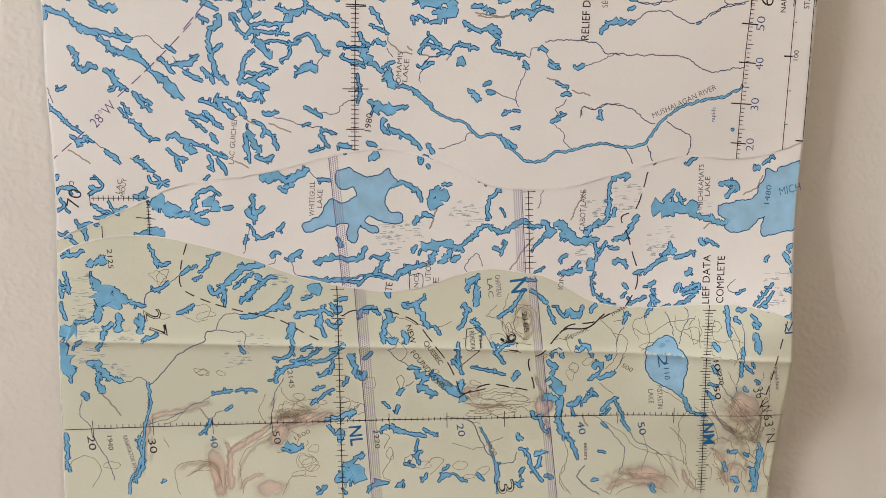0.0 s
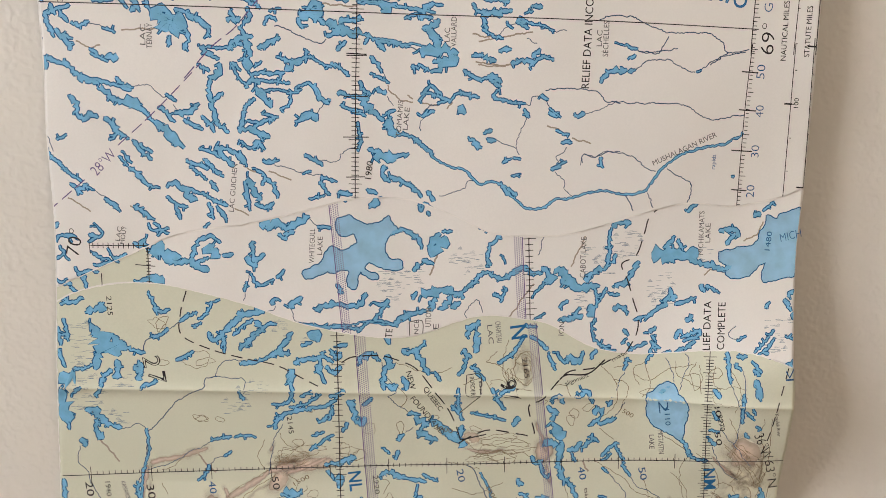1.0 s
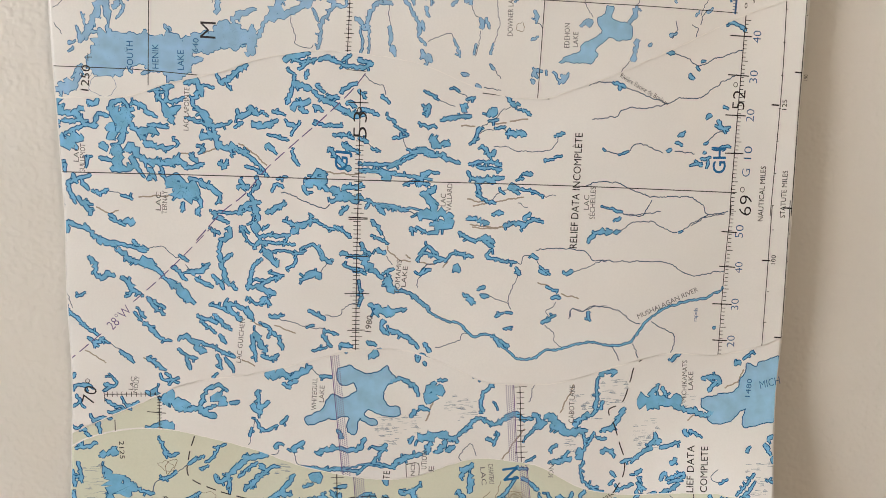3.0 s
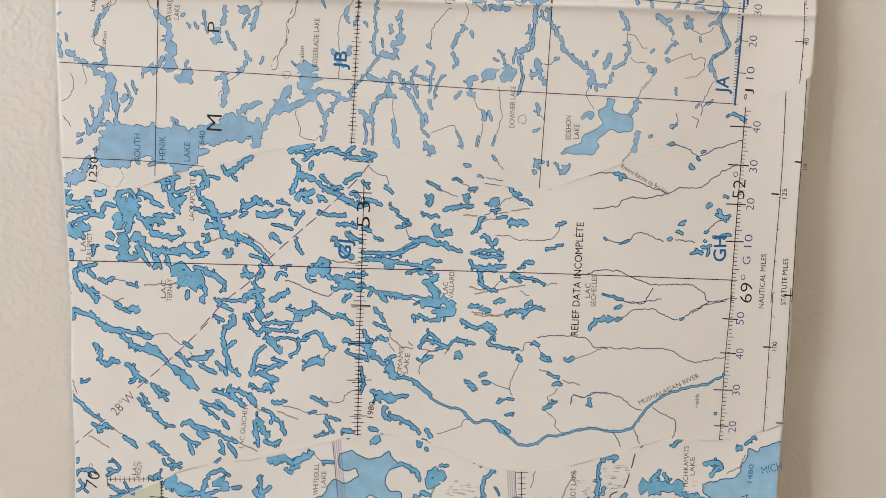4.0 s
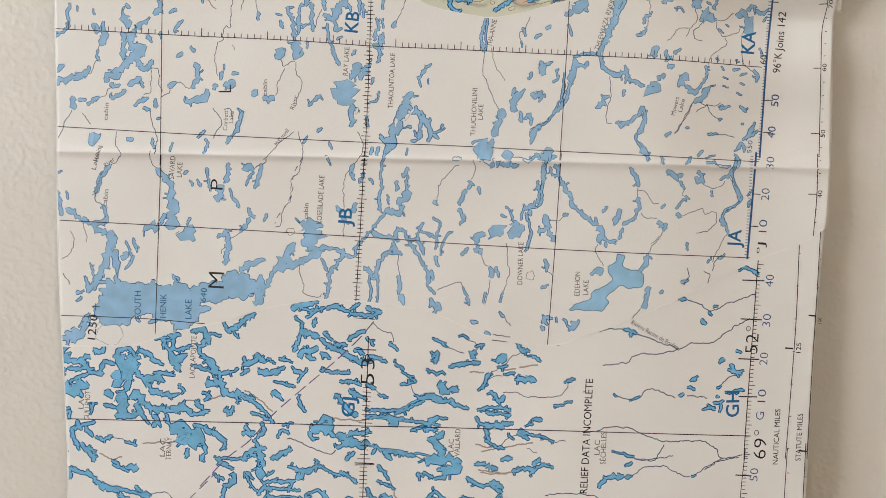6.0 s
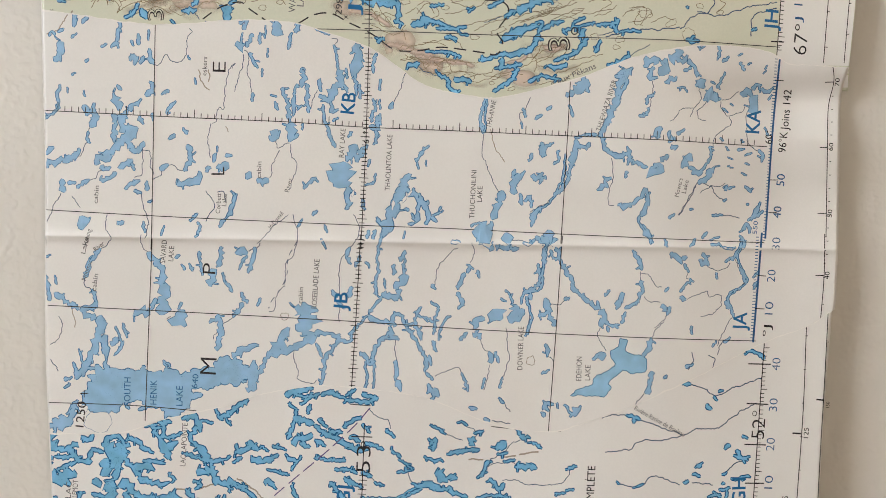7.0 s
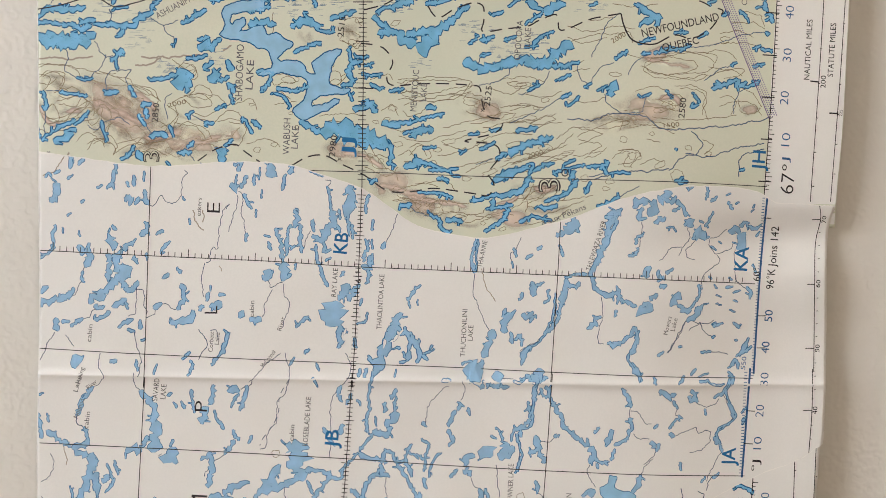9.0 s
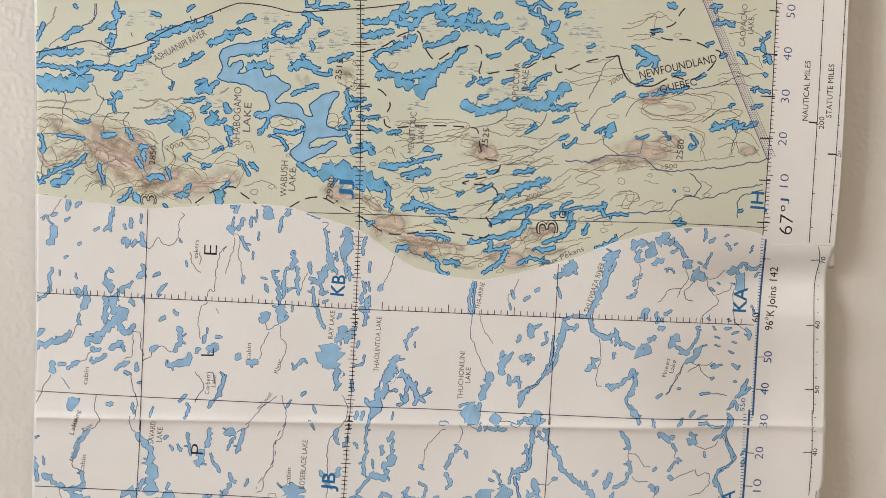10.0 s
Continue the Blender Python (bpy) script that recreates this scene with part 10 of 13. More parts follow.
reach(3, 0.53, 18.7, 86.1, 20.3, 85.3, 22, 84.1)
river(3, 0.17, 22, 84.1, 24.5, 82.8, 27.4, 81.9)
reach(3, 2.01, 29.4, 81.1, 30.1, 82.4)
reach(3, 1.02, 23.6, 78.1, 26.1, 78.6, 28.6, 79.1, 31.4, 79.1)
river(3, 0.17, 30.7, 82.7, 31.9, 84.1)
reach(3, 0.69, 31.1, 84.1, 32.7, 84.4)
reach(3, 0.69, 27.4, 86.9, 28.1, 86.4)
river(3, 0.17, 28.1, 86, 30.3, 85.2, 31.1, 84.1)
reach(3, 0.86, 18.7, 81.1, 19.8, 82, 19.1, 79.5)
reach(3, 0.69, 18.2, 82, 19.5, 80.3)
reach(3, 0.53, 17, 77, 19.5, 76.1)
reach(3, 0.69, 19.8, 76.1, 20.8, 76.5)
reach(3, 2.68, 20.3, 72, 21.9, 72, 21.1, 70.3)
reach(3, 1.35, 21.9, 70.3, 23.6, 71.1, 25.3, 70.8)
reach(3, 1.68, 16.9, 68.7, 19.1, 69.1, 20.7, 67.8)
reach(3, 1.02, 21.1, 67.8, 23.6, 68.1, 24.4, 66.9, 28.1, 65.7)
reach(3, 1.35, 16.9, 59.4, 17.7, 61.9, 19.4, 62.8)
reach(3, 0.69, 19.4, 63.1, 21.9, 62.7)
reach(3, 1.68, 17.7, 56.9, 20.2, 57.4, 21, 58.5)
reach(3, 2.01, 18.5, 56, 20.2, 54.3, 21, 51.7)
reach(3, 3.01, 16.8, 50.9, 20.2, 50.6, 23.5, 50.5)
reach(3, 1.68, 23.5, 50.5, 26, 50)
reach(3, 3.34, 21.8, 47.1, 24.4, 47.1, 26, 48.3)
reach(3, 1.35, 19.3, 44.9, 21.3, 45.4)
reach(3, 1.02, 20.2, 47.5, 22.7, 48.3)
reach(3, 2.01, 37.4, 79.4, 39.1, 80.7)
reach(3, 0.69, 37.7, 77.7, 39.4, 78)
river(3, 0.17, 35.2, 76.4, 38.6, 77.7, 41.1, 80.7, 43.6, 81.8)
reach(3, 1.35, 44, 82.7, 45.7, 82.3)
reach(3, 1.02, 43.5, 87.6, 42.7, 85.2, 43.5, 83.5)
river(3, 0.17, 41.3, 90.9, 42.4, 88.5)
reach(3, 0.86, 47.7, 80.7, 49.1, 79.7)
reach(3, 1.02, 34.4, 75.2, 33.6, 73.6, 33.1, 71.9)
reach(3, 0.69, 31.9, 71.4, 33.1, 72.4)
river(3, 0.17, 34.4, 74.1, 37.7, 75.2, 40.2, 75.7, 42.8, 74.3)
reach(3, 1.52, 42.8, 74, 45.3, 74, 47.5, 73.5)
reach(3, 0.53, 39.7, 75.5, 41.4, 76)
reach(3, 1.35, 36.4, 69.4, 37.4, 67.7, 38.6, 69)
reach(3, 1.02, 35.3, 70.2, 36.4, 69.4)
river(3, 0.17, 38.6, 70.2, 41.9, 70.2, 45.3, 69, 50.3, 68.9, 55.4, 69.2, 57, 71.2, 57.9, 73.4)
reach(3, 1.02, 57.9, 73.4, 59.2, 73.9)
reach(3, 0.53, 57.1, 67.2, 58.3, 67.5)
reach(3, 0.53, 54.2, 66.4, 55.9, 66.4)
reach(3, 0.86, 35.3, 66, 38.1, 65.7, 40.3, 65.1)
reach(3, 1.02, 31.9, 65.2, 34.4, 65.7)
reach(3, 0.86, 34.4, 64.3, 37.5, 64, 40.3, 63.8)
reach(3, 0.86, 31.1, 62.7, 32.4, 61, 34.1, 61)
reach(3, 1.52, 34.4, 60.1, 36.5, 60.9, 38.6, 60.1)
reach(3, 1.19, 38.6, 60.9, 41.2, 61.2)
reach(3, 0.86, 33.6, 59.3, 34.4, 56.7)
reach(3, 0.69, 34.1, 55.9, 36.5, 54.5, 38.7, 53.8)
river(3, 0.17, 37.8, 54.1, 40.3, 56.7, 43.7, 57.8)
reach(3, 1.68, 43.7, 58.3, 45.4, 58.3)
reach(3, 0.86, 43.7, 57.8, 45.9, 56.6)
reach(3, 0.53, 45.4, 58.3, 47.9, 57.5, 50.4, 57.1, 53, 56)
river(3, 0.17, 53.3, 55.7, 57.2, 55.7)
reach(3, 1.02, 47.9, 62.5, 49.6, 62.2)
reach(3, 0.53, 45.9, 60.5, 47, 60.9)
reach(3, 0.36, 40.8, 57.2, 41.5, 56.7)
reach(3, 1.19, 38.7, 50.4, 40.9, 50.7)
reach(3, 1.02, 47.2, 46.4, 49.3, 48.1, 50.5, 48.9)
reach(3, 1.19, 42.1, 46.9, 44.6, 47.6, 47.1, 47.6)
reach(3, 1.19, 48, 48.9, 49.3, 50.3)
reach(3, 0.69, 50.5, 48.9, 53.1, 48)
river(3, 0.17, 45.9, 53.7, 48.8, 52.3)
reach(3, 0.86, 31.1, 49.1, 33.1, 49.1)
reach(3, 1.68, 34.5, 48.2, 36.5, 47.7)
reach(3, 1.02, 28.6, 44.8, 30.8, 43.6, 32.8, 42.2)
reach(3, 0.69, 32.8, 42.6, 35.3, 43.1)
reach(3, 1.35, 35.3, 43.1, 37, 41.8, 38.2, 40.8)
reach(3, 1.35, 36.2, 43.6, 38.2, 42.2)
reach(3, 0.86, 37.9, 39.6, 36.5, 37.9, 38.7, 37)
reach(3, 0.69, 39.6, 37, 42.1, 36.1, 45, 36)
river(3, 0.17, 45, 36, 46.7, 35.5, 48.1, 37.7, 51.1, 37.7)
reach(3, 0.86, 50.6, 37.7, 51.5, 37.2)
river(3, 0.17, 51.5, 36.8, 52.9, 34.2)
reach(3, 0.53, 52.9, 34.2, 55.3, 32.4)
reach(3, 1.02, 60.4, 32.4, 62.1, 32.9)
river(3, 0.17, 62.1, 32.9, 66.9, 34, 70.6, 35.7, 72.9, 35.7)
reach(3, 1.02, 52.9, 33.3, 54.1, 32.5)
reach(3, 0.86, 18.4, 38.9, 21, 38.1, 23.5, 37.2)
reach(3, 1.02, 19.3, 40.7, 21.3, 38.9)
reach(3, 0.53, 24.3, 36.8, 26.4, 38.9, 29.4, 38.8)
reach(3, 0.86, 28.6, 38.5, 31.9, 37.9)
reach(3, 2.01, 26.9, 34.5, 28, 33.7)
reach(3, 0.69, 21.3, 36.3, 23, 36.8)
river(3, 0.22, 16.7, 33.8, 19.3, 35.5, 21.3, 35.8)
reach(3, 1.35, 31.1, 24.9, 32.5, 24)
reach(3, 0.86, 29.7, 26.3, 31.4, 25.3)
reach(3, 0.86, 34.2, 28, 35.5, 28.4)
reach(3, 1.19, 35.4, 25.7, 36.5, 25.7)
river(3, 0.17, 37.1, 25.7, 41.3, 23.9, 43, 23.4)
river(3, 0.17, 46.4, 33.4, 45.7, 30.8, 43.9, 27.4, 43, 23.9, 43.9, 21.6)
reach(3, 1.02, 45.5, 33.8, 46.4, 32.6)
reach(3, 0.69, 39.6, 19.6, 41, 20.4)
reach(3, 0.53, 42.7, 20.6, 43.7, 20.4)
reach(3, 0.53, 42.2, 15.6, 43.9, 16)
reach(3, 0.53, 55, 28.1, 57.6, 27.2)
reach(3, 1.02, 56.7, 24.9, 58.5, 24.9)
river(3, 0.17, 57.6, 26.7, 58.1, 25.4)
river(3, 0.17, 57.6, 23.7, 56.4, 21.9, 54.7, 21.1, 55.4, 19.3)
reach(3, 1.02, 53.7, 17.6, 55.4, 17.9)
reach(3, 0.53, 56.1, 19, 57.1, 19.3)
river(3, 0.17, 54.2, 16.7, 56.9, 14, 56.9, 11.9, 59.5, 9.5)
river(3, 0.17, 61.6, 18.4, 62.8, 21.3, 66.3, 20.6, 68, 21.8, 73.1, 22.2)
reach(3, 1.02, 67.5, 20, 68, 18.3)
river(3, 0.17, 20.8, 10.2, 23.4, 10.7, 27.7, 12.3, 29.4, 14.4, 32, 14)
reach(3, 1.19, 17.8, 11.1, 19.1, 9.3)
reach(3, 1.68, 16.6, 7.6, 18.3, 6.7)
reach(3, 1.02, 39.3, 12.5, 40.4, 10.7)
reach(3, 0.86, 41, 11.6, 42.8, 10.3)
reach(4, 1.87, -80.4, 190.9, -80.6, 188.9, -81.3, 187.1, -81.8, 186.2)
reach(4, 0.63, -81.1, 190.7, -80.4, 186.3)
reach(4, 0.48, -83.2, 192.9, -82.6, 193.9, -82, 193.2)
reach(4, 0.63, -79.9, 194.4, -80.8, 193.8)
reach(4, 0.63, -77.2, 192.5, -76.3, 193.2)
reach(4, 0.94, -76.9, 195.5, -76.4, 199.3, -76.2, 200.8)
reach(4, 0.63, -74.4, 196.3, -73.3, 198.1)
reach(4, 0.94, -68.1, 197.9, -67.4, 199.2)
reach(4, 0.63, -69.5, 189.9, -68.6, 190.5)
reach(4, 0.79, -66.8, 190, -65.7, 191, -65.3, 190)
reach(4, 0.79, -65.7, 191.5, -65.1, 194.1, -64.6, 196.4)
reach(4, 0.63, -64, 198.2, -63.4, 199.4)
reach(4, 0.48, -57.1, 194.2, -57.2, 192.2)
reach(4, 0.94, -59.9, 193.1, -59.7, 190.9)
reach(4, 0.63, -61.7, 191.4, -61.2, 190.5)
reach(4, 1.25, -61.9, 186.5, -60.5, 187.6, -61.1, 185.6)
reach(4, 0.94, -59.5, 185.7, -58.7, 187.1)
reach(4, 0.94, -56.9, 189.1, -56.6, 186.8, -56, 185.8)
reach(4, 0.63, -73.9, 186.1, -73.4, 186.5)
reach(4, 0.48, -77.4, 182.4, -76.9, 182.8)
reach(4, 0.94, -65.5, 179.5, -64.8, 178.8)
reach(4, 1.56, -56.9, 180.5, -56.1, 179.6, -57.3, 177.8, -57.9, 177.3)
reach(4, 0.79, -53.7, 177.5, -52.4, 178.4)
reach(4, 0.48, -45, 181.5, -44.9, 180.6)
reach(4, 0.32, -46.6, 187.5, -46.3, 187.1)
reach(4, 0.63, -80.8, 179.4, -81.8, 177.1, -81.3, 174.9, -81.5, 173.3, -82.9, 172.1, -84.8, 171)
reach(4, 0.32, -79, 178.7, -78.9, 177.9)
reach(4, 0.48, -74.6, 178, -74.4, 177)
reach(4, 1.25, -74.5, 174, -73.7, 172.8, -74, 171.8)
reach(4, 1.56, -72, 174.6, -72.1, 172.5, -71.9, 170.9, -72.9, 168.8)
reach(4, 0.63, -73.9, 166.9, -74.2, 165.4, -73.5, 164.5)
reach(4, 1.87, -66.6, 177.2, -66, 174.9, -65.6, 173.4)
reach(4, 1.25, -62.7, 173.4, -61.5, 174.7, -59.8, 175.9)
reach(4, 0.79, -52.5, 172.6, -52, 173.8, -50.6, 175.3)
reach(4, 1.10, -67, 171.9, -66.5, 169.6, -67, 167.3, -66.9, 165)
reach(4, 1.25, -65.6, 171.6, -64.1, 171.9, -63.6, 172.8)
reach(4, 1.56, -64.1, 171.6, -64.9, 169.1, -64.4, 167.6)
reach(4, 2.49, -63.7, 168.5, -62.2, 167.3, -63.7, 165.7, -64.9, 165)
reach(4, 1.25, -59.9, 171.1, -59.3, 169.8)
reach(4, 0.63, -56.7, 171.9, -56.6, 170.7)
reach(4, 2.80, -64.2, 166, -62.6, 167, -61.1, 168.1)
reach(4, 2.18, -64.9, 164.5, -66.1, 163.4, -68.3, 161.9, -69.5, 160.3)
reach(4, 1.25, -63.7, 166.5, -63.1, 164.2, -62.2, 162.4)
reach(4, 1.25, -61.6, 161.7, -60.1, 162.7, -59.2, 164.2)
reach(4, 0.94, -62.5, 162.4, -60.7, 161.7)
reach(4, 1.56, -71.9, 158.8, -71.3, 160.6, -69.5, 159.9, -68, 160.8)
reach(4, 1.56, -65.6, 157.7, -64.1, 158.7, -62.5, 159.6)
reach(4, 0.63, -62.3, 158.7, -62, 157.3)
reach(4, 0.94, -70.3, 158, -69.2, 157.1, -68.3, 157.7)
reach(4, 0.94, -70.3, 154.2, -68.3, 154.9, -66.8, 156.2)
reach(4, 1.25, -67.2, 166, -66.3, 167.3)
reach(4, 1.56, -85.1, 161.4, -84.2, 162.3, -83.3, 162.9)
reach(4, 1.25, -84.8, 158, -84.8, 159.1, -83, 158.6, -80.8, 159.8, -78.5, 160.3, -76.7, 161.4)
reach(4, 1.25, -80.3, 159.2, -77.3, 161.1, -76.4, 162.6)
reach(4, 1.87, -81.1, 154, -81.3, 152.6, -80.7, 151.5)
reach(4, 0.94, -79.3, 153.7, -77.7, 153.7)
reach(4, 0.94, -76.8, 152.2, -75.6, 153.4, -74.1, 154.3)
reach(4, 0.94, -64.1, 152.2, -62.6, 153.4, -60.8, 154)
reach(4, 0.79, -58.7, 151.9, -58.4, 153.7)
reach(4, 1.25, -52.2, 165.5, -51.1, 166.6)
reach(4, 0.79, -48.3, 168.1, -47.7, 167)
reach(4, 1.10, -47.4, 163.5, -46.5, 162.7, -46.8, 160.4, -47.7, 158.1, -48.3, 157.3)
reach(4, 1.10, -54.5, 157.3, -53.5, 158.1, -52.9, 158.4)
reach(4, 1.87, -49.9, 153.1, -46.8, 153.8, -45, 154.7, -44.4, 156.2)
reach(4, 0.79, -42.5, 156.9, -41.6, 157.5)
reach(4, 1.56, -39.5, 157.6, -38, 158.1, -36.7, 158.7)
reach(4, 0.94, -36.9, 160.9, -35.7, 160.9)
reach(4, 0.94, -40.4, 159.6, -39.8, 161.2)
reach(4, 0.30, -39.5, 163.2, -39.5, 162.4)
reach(4, 0.79, -32.5, 196.4, -31.7, 197.3)
river(4, 0.17, -84.4, 171, -85, 170.5)
river(4, 0.17, -73.2, 168.5, -74.2, 165.7, -75.2, 162.9, -75.8, 161.1, -77.3, 160.8)
river(4, 0.17, -56, 185.4, -54.5, 185.6, -53.3, 187.6, -52.1, 187.9, -50.9, 186.4, -47.8, 186.7, -46.9, 192, -45.7, 193.8, -46.3, 195)
river(4, 0.17, -59.5, 163.4, -59.5, 161.1, -59.8, 156.5, -61.7, 155)
river(4, 0.17, -59.5, 162.4, -57.7, 161.8, -57.4, 158.1, -56.5, 156.5, -56.5, 154.4, -54.4, 156.2, -53.6, 158.1, -51.3, 158.4, -49.8, 157.1, -48, 157.3)
river(4, 0.17, -41, 169.7, -41.9, 165.8, -41.6, 162.7, -41.3, 160.4)
river(4, 0.17, -35.1, 184.4, -34.5, 185.9, -36.4, 182.8, -37, 179.7, -37.6, 173.9, -39.1, 173.6, -39.7, 170.5, -40.7, 169.7)
river(4, 0.17, -68.8, 157.1, -71, 156.5, -72.2, 154.9, -73.8, 154.2)
reach(4, 1.25, -33.7, 191.3, -33, 189.8, -31.8, 190.6)
reach(4, 0.94, -31.8, 195.2, -30.8, 197)
reach(4, 0.79, -30.9, 190.6, -29.6, 193.3)
reach(4, 0.48, -32.5, 191.3, -32.2, 193.6)
reach(4, 0.63, -27.7, 191.4, -27.5, 193.7)
reach(4, 0.32, -26.1, 192.9, -26, 195.5)
reach(4, 2.49, -23.1, 193.7, -22.6, 195.3, -22.9, 196.8)
reach(4, 0.94, -23.9, 193.7, -22, 194.5)
reach(4, 0.94, -17.9, 194.5, -17.4, 196.1, -17.8, 197.1)
reach(4, 0.63, -19.9, 189.9, -19.6, 192.2, -19, 193.7)
reach(4, 0.32, -25.7, 187.8, -25.5, 189.4)
reach(4, 0.94, -30.3, 188.3, -29.3, 186, -28.4, 184.7)
reach(4, 0.32, -27.1, 182.6, -27.1, 184.1)
reach(4, 0.63, -29.8, 175.9, -29.7, 177.5)
river(4, 0.17, -31.8, 189.3, -30.6, 188.3, -30.9, 184.4, -30.6, 181.3, -29.7, 177.5)
river(4, 0.17, -32.1, 188.2, -32.1, 185.9, -33.3, 182.1, -34.5, 178.2)
reach(4, 0.94, -12.4, 195.3, -10.4, 194.6, -9.2, 193.8)
river(4, 0.17, -8.3, 192.6, -6.7, 192, -7.7, 190.5)
reach(4, 0.63, -7.7, 190.5, -7, 188.5, -6.7, 184.6)
reach(4, 1.87, -6.6, 183.8, -5.8, 182.3, -5.5, 179.9)
reach(4, 2.18, -7, 180.7, -8.6, 178.4, -9.3, 176)
reach(4, 1.25, -11.6, 176.8, -10.4, 177.1, -9.5, 175.6)
reach(4, 0.94, -8.6, 175.3, -8.3, 172.9, -7, 173.4)
reach(4, 0.48, -7.8, 170.6, -7, 171.2)
reach(4, 2.18, -2.1, 190.8, -1.2, 188.5, -2.1, 186.2, -2.9, 183.1)
reach(4, 1.87, -1.2, 189.3, -0.9, 187, -2.1, 184.3)
reach(4, 0.63, -2, 183.1, -1.8, 177.6)
reach(4, 0.79, -0.9, 180, -0.6, 176.9)
reach(4, 0.48, -4.4, 184.3, -4.3, 182.3)
reach(4, 0.63, -5.8, 180.7, -4.4, 179.2, -4.3, 178.4)
reach(4, 0.63, 2.8, 183.9, 3.1, 187, 3.7, 188.5)
reach(4, 0.63, 4.5, 179.2, 4.7, 181.6)
reach(4, 0.48, 4.5, 176.1, 4.7, 174.1)
reach(4, 0.79, 2.2, 170.7, 2.5, 172.5, 3.5, 174.6, 2.8, 176.1)
reach(4, 1.10, 2.2, 169.1, 3.5, 168.3, 4.1, 169.9, 3.8, 171.5)
reach(4, 0.63, 4.7, 172.2, 4.7, 169.9)
reach(4, 1.25, 7.8, 174.1, 8.1, 175.4)
river(4, 0.17, 8.4, 175.7, 9.3, 177.7, 10.5, 180.1, 11.1, 182.4, 12.1, 184.7)
reach(4, 1.25, -16.5, 184.2, -15.9, 182.2, -16.5, 179.9)
reach(4, 0.94, -17.8, 179.9, -18.5, 177.5, -18.8, 172.1)
reach(4, 0.94, -15, 179.9, -15.2, 176.8, -14.7, 172.9)
reach(4, 0.94, -21.4, 179.1, -21.1, 176.7, -20.2, 175.2, -19.9, 170.6)
reach(4, 2.18, -19.3, 169.8, -19.6, 167.5, -19.9, 165.1)
reach(4, 0.94, -17.8, 166.7, -18.5, 165.9)
reach(4, 0.48, -24.5, 177.3, -23.6, 177)
reach(4, 0.79, -23.6, 175.2, -23.1, 173.6)
reach(4, 0.48, -17.5, 173.7, -16.8, 174.4)
reach(4, 0.94, -11.6, 179.9, -11.9, 181.5, -11.3, 178.7)
river(4, 0.17, -12.3, 178.7, -13.2, 176.8, -14.1, 173.7)
reach(4, 0.63, -10.7, 174.5, -10.7, 172.2, -10.1, 169.8, -9.3, 168.3)
reach(4, 0.79, -9.3, 168.3, -8.9, 166, -7.8, 163.6)
reach(4, 2.49, -24.7, 165.1, -23.9, 166.2, -23.6, 167.8)
reach(4, 0.63, -22.7, 167.4, -23.3, 165.9)
reach(4, 0.48, -16.5, 168.3, -16.2, 169.3)
river(4, 0.17, -23.9, 165.1, -23, 163.1, -21.7, 164, -19.9, 164.4)
river(4, 0.17, -22.7, 162.5, -23.6, 160.5, -24.5, 158.1, -25.4, 155)
river(4, 0.17, -19.6, 164.1, -19.3, 161.3, -18.1, 159.7, -18.5, 156.6, -19.3, 154.3, -20.1, 151.9)
reach(4, 1.56, -31.6, 155, -30.8, 156.3)
reach(4, 1.25, -28.5, 154.4, -27.3, 153.8, -26.1, 154.4)
reach(4, 0.79, -15.9, 152.3, -15, 153.5, -13.1, 154.8)
reach(4, 0.32, -13.1, 154.8, -12.5, 154.1)
reach(4, 0.63, -3.2, 167.2, -3.9, 166.3)
reach(4, 1.87, -2.1, 163.6, -3.3, 161.3, -4.2, 159.8)
reach(4, 5.28, -5.1, 159, -6.2, 155.9, -7.3, 152.7)
reach(4, 1.56, -8.5, 156.6, -7.8, 153.5)
reach(4, 1.87, 1, 163.7, -0.2, 162.6, -1.6, 159.8)
reach(4, 0.94, 1.7, 159.8, 1.4, 158.5)
reach(4, 0.48, 3.2, 155.9, 2.6, 153.5, 0.8, 153.2)
reach(4, 0.79, 16.2, 162.2, 15.3, 161.1, 14.7, 159.8)
reach(4, 0.48, 17.8, 163.7, 16.5, 162.9)
reach(4, 0.48, 14.8, 159, 15, 157.9)
reach(4, 0.32, 17.2, 159.5, 17.2, 158.6)
reach(4, 2.18, 10.1, 153.2, 11.6, 154.3, 12.5, 155.9)
reach(4, 0.79, 3.5, 167.6, 3.8, 166, 2.9, 164.4)
reach(4, 0.63, 33.2, 176.8, 32.6, 173.9, 32, 170.8, 32.8, 167.7)
river(4, 0.17, 33, 167.4, 33, 164.6, 32.4, 161.4, 33.7, 158.3, 35, 155.2, 37.2, 151.2)
reach(4, 1.72, 37.9, 151.2, 37.6, 148.9, 36.7, 146.5, 35.4, 144.2)
river(4, 0.17, 45.7, 177.2, 44.8, 174.8, 44.2, 173.2, 43.1, 172.4, 43.6, 169.3)
reach(4, 0.79, 43.9, 174, 44.2, 172.1)
reach(4, 0.48, 43.3, 170.1, 43.5, 169)
reach(4, 0.94, 50.5, 174, 51.2, 174.7)
reach(4, 0.79, 47.4, 171.4, 48.6, 172.2)
reach(4, 2.80, 58.3, 178.8, 59.8, 180.4, 61, 182)
reach(4, 1.56, 55.9, 177.5, 57.5, 178.5)
reach(4, 0.94, 60.1, 182.7, 61.1, 180.4, 61.7, 179.1)
reach(4, 0.63, 60.5, 183.5, 60.1, 181.2)
reach(4, 0.48, 56.4, 174.9, 57.1, 173.3, 57.4, 172.2)
reach(4, 1.25, 48.7, 164.6, 49.7, 162.3, 49.1, 161.2)
reach(4, 0.63, 50, 163.8, 51.8, 164.6)
reach(4, 0.79, 45.6, 159.9, 46.2, 161.5)
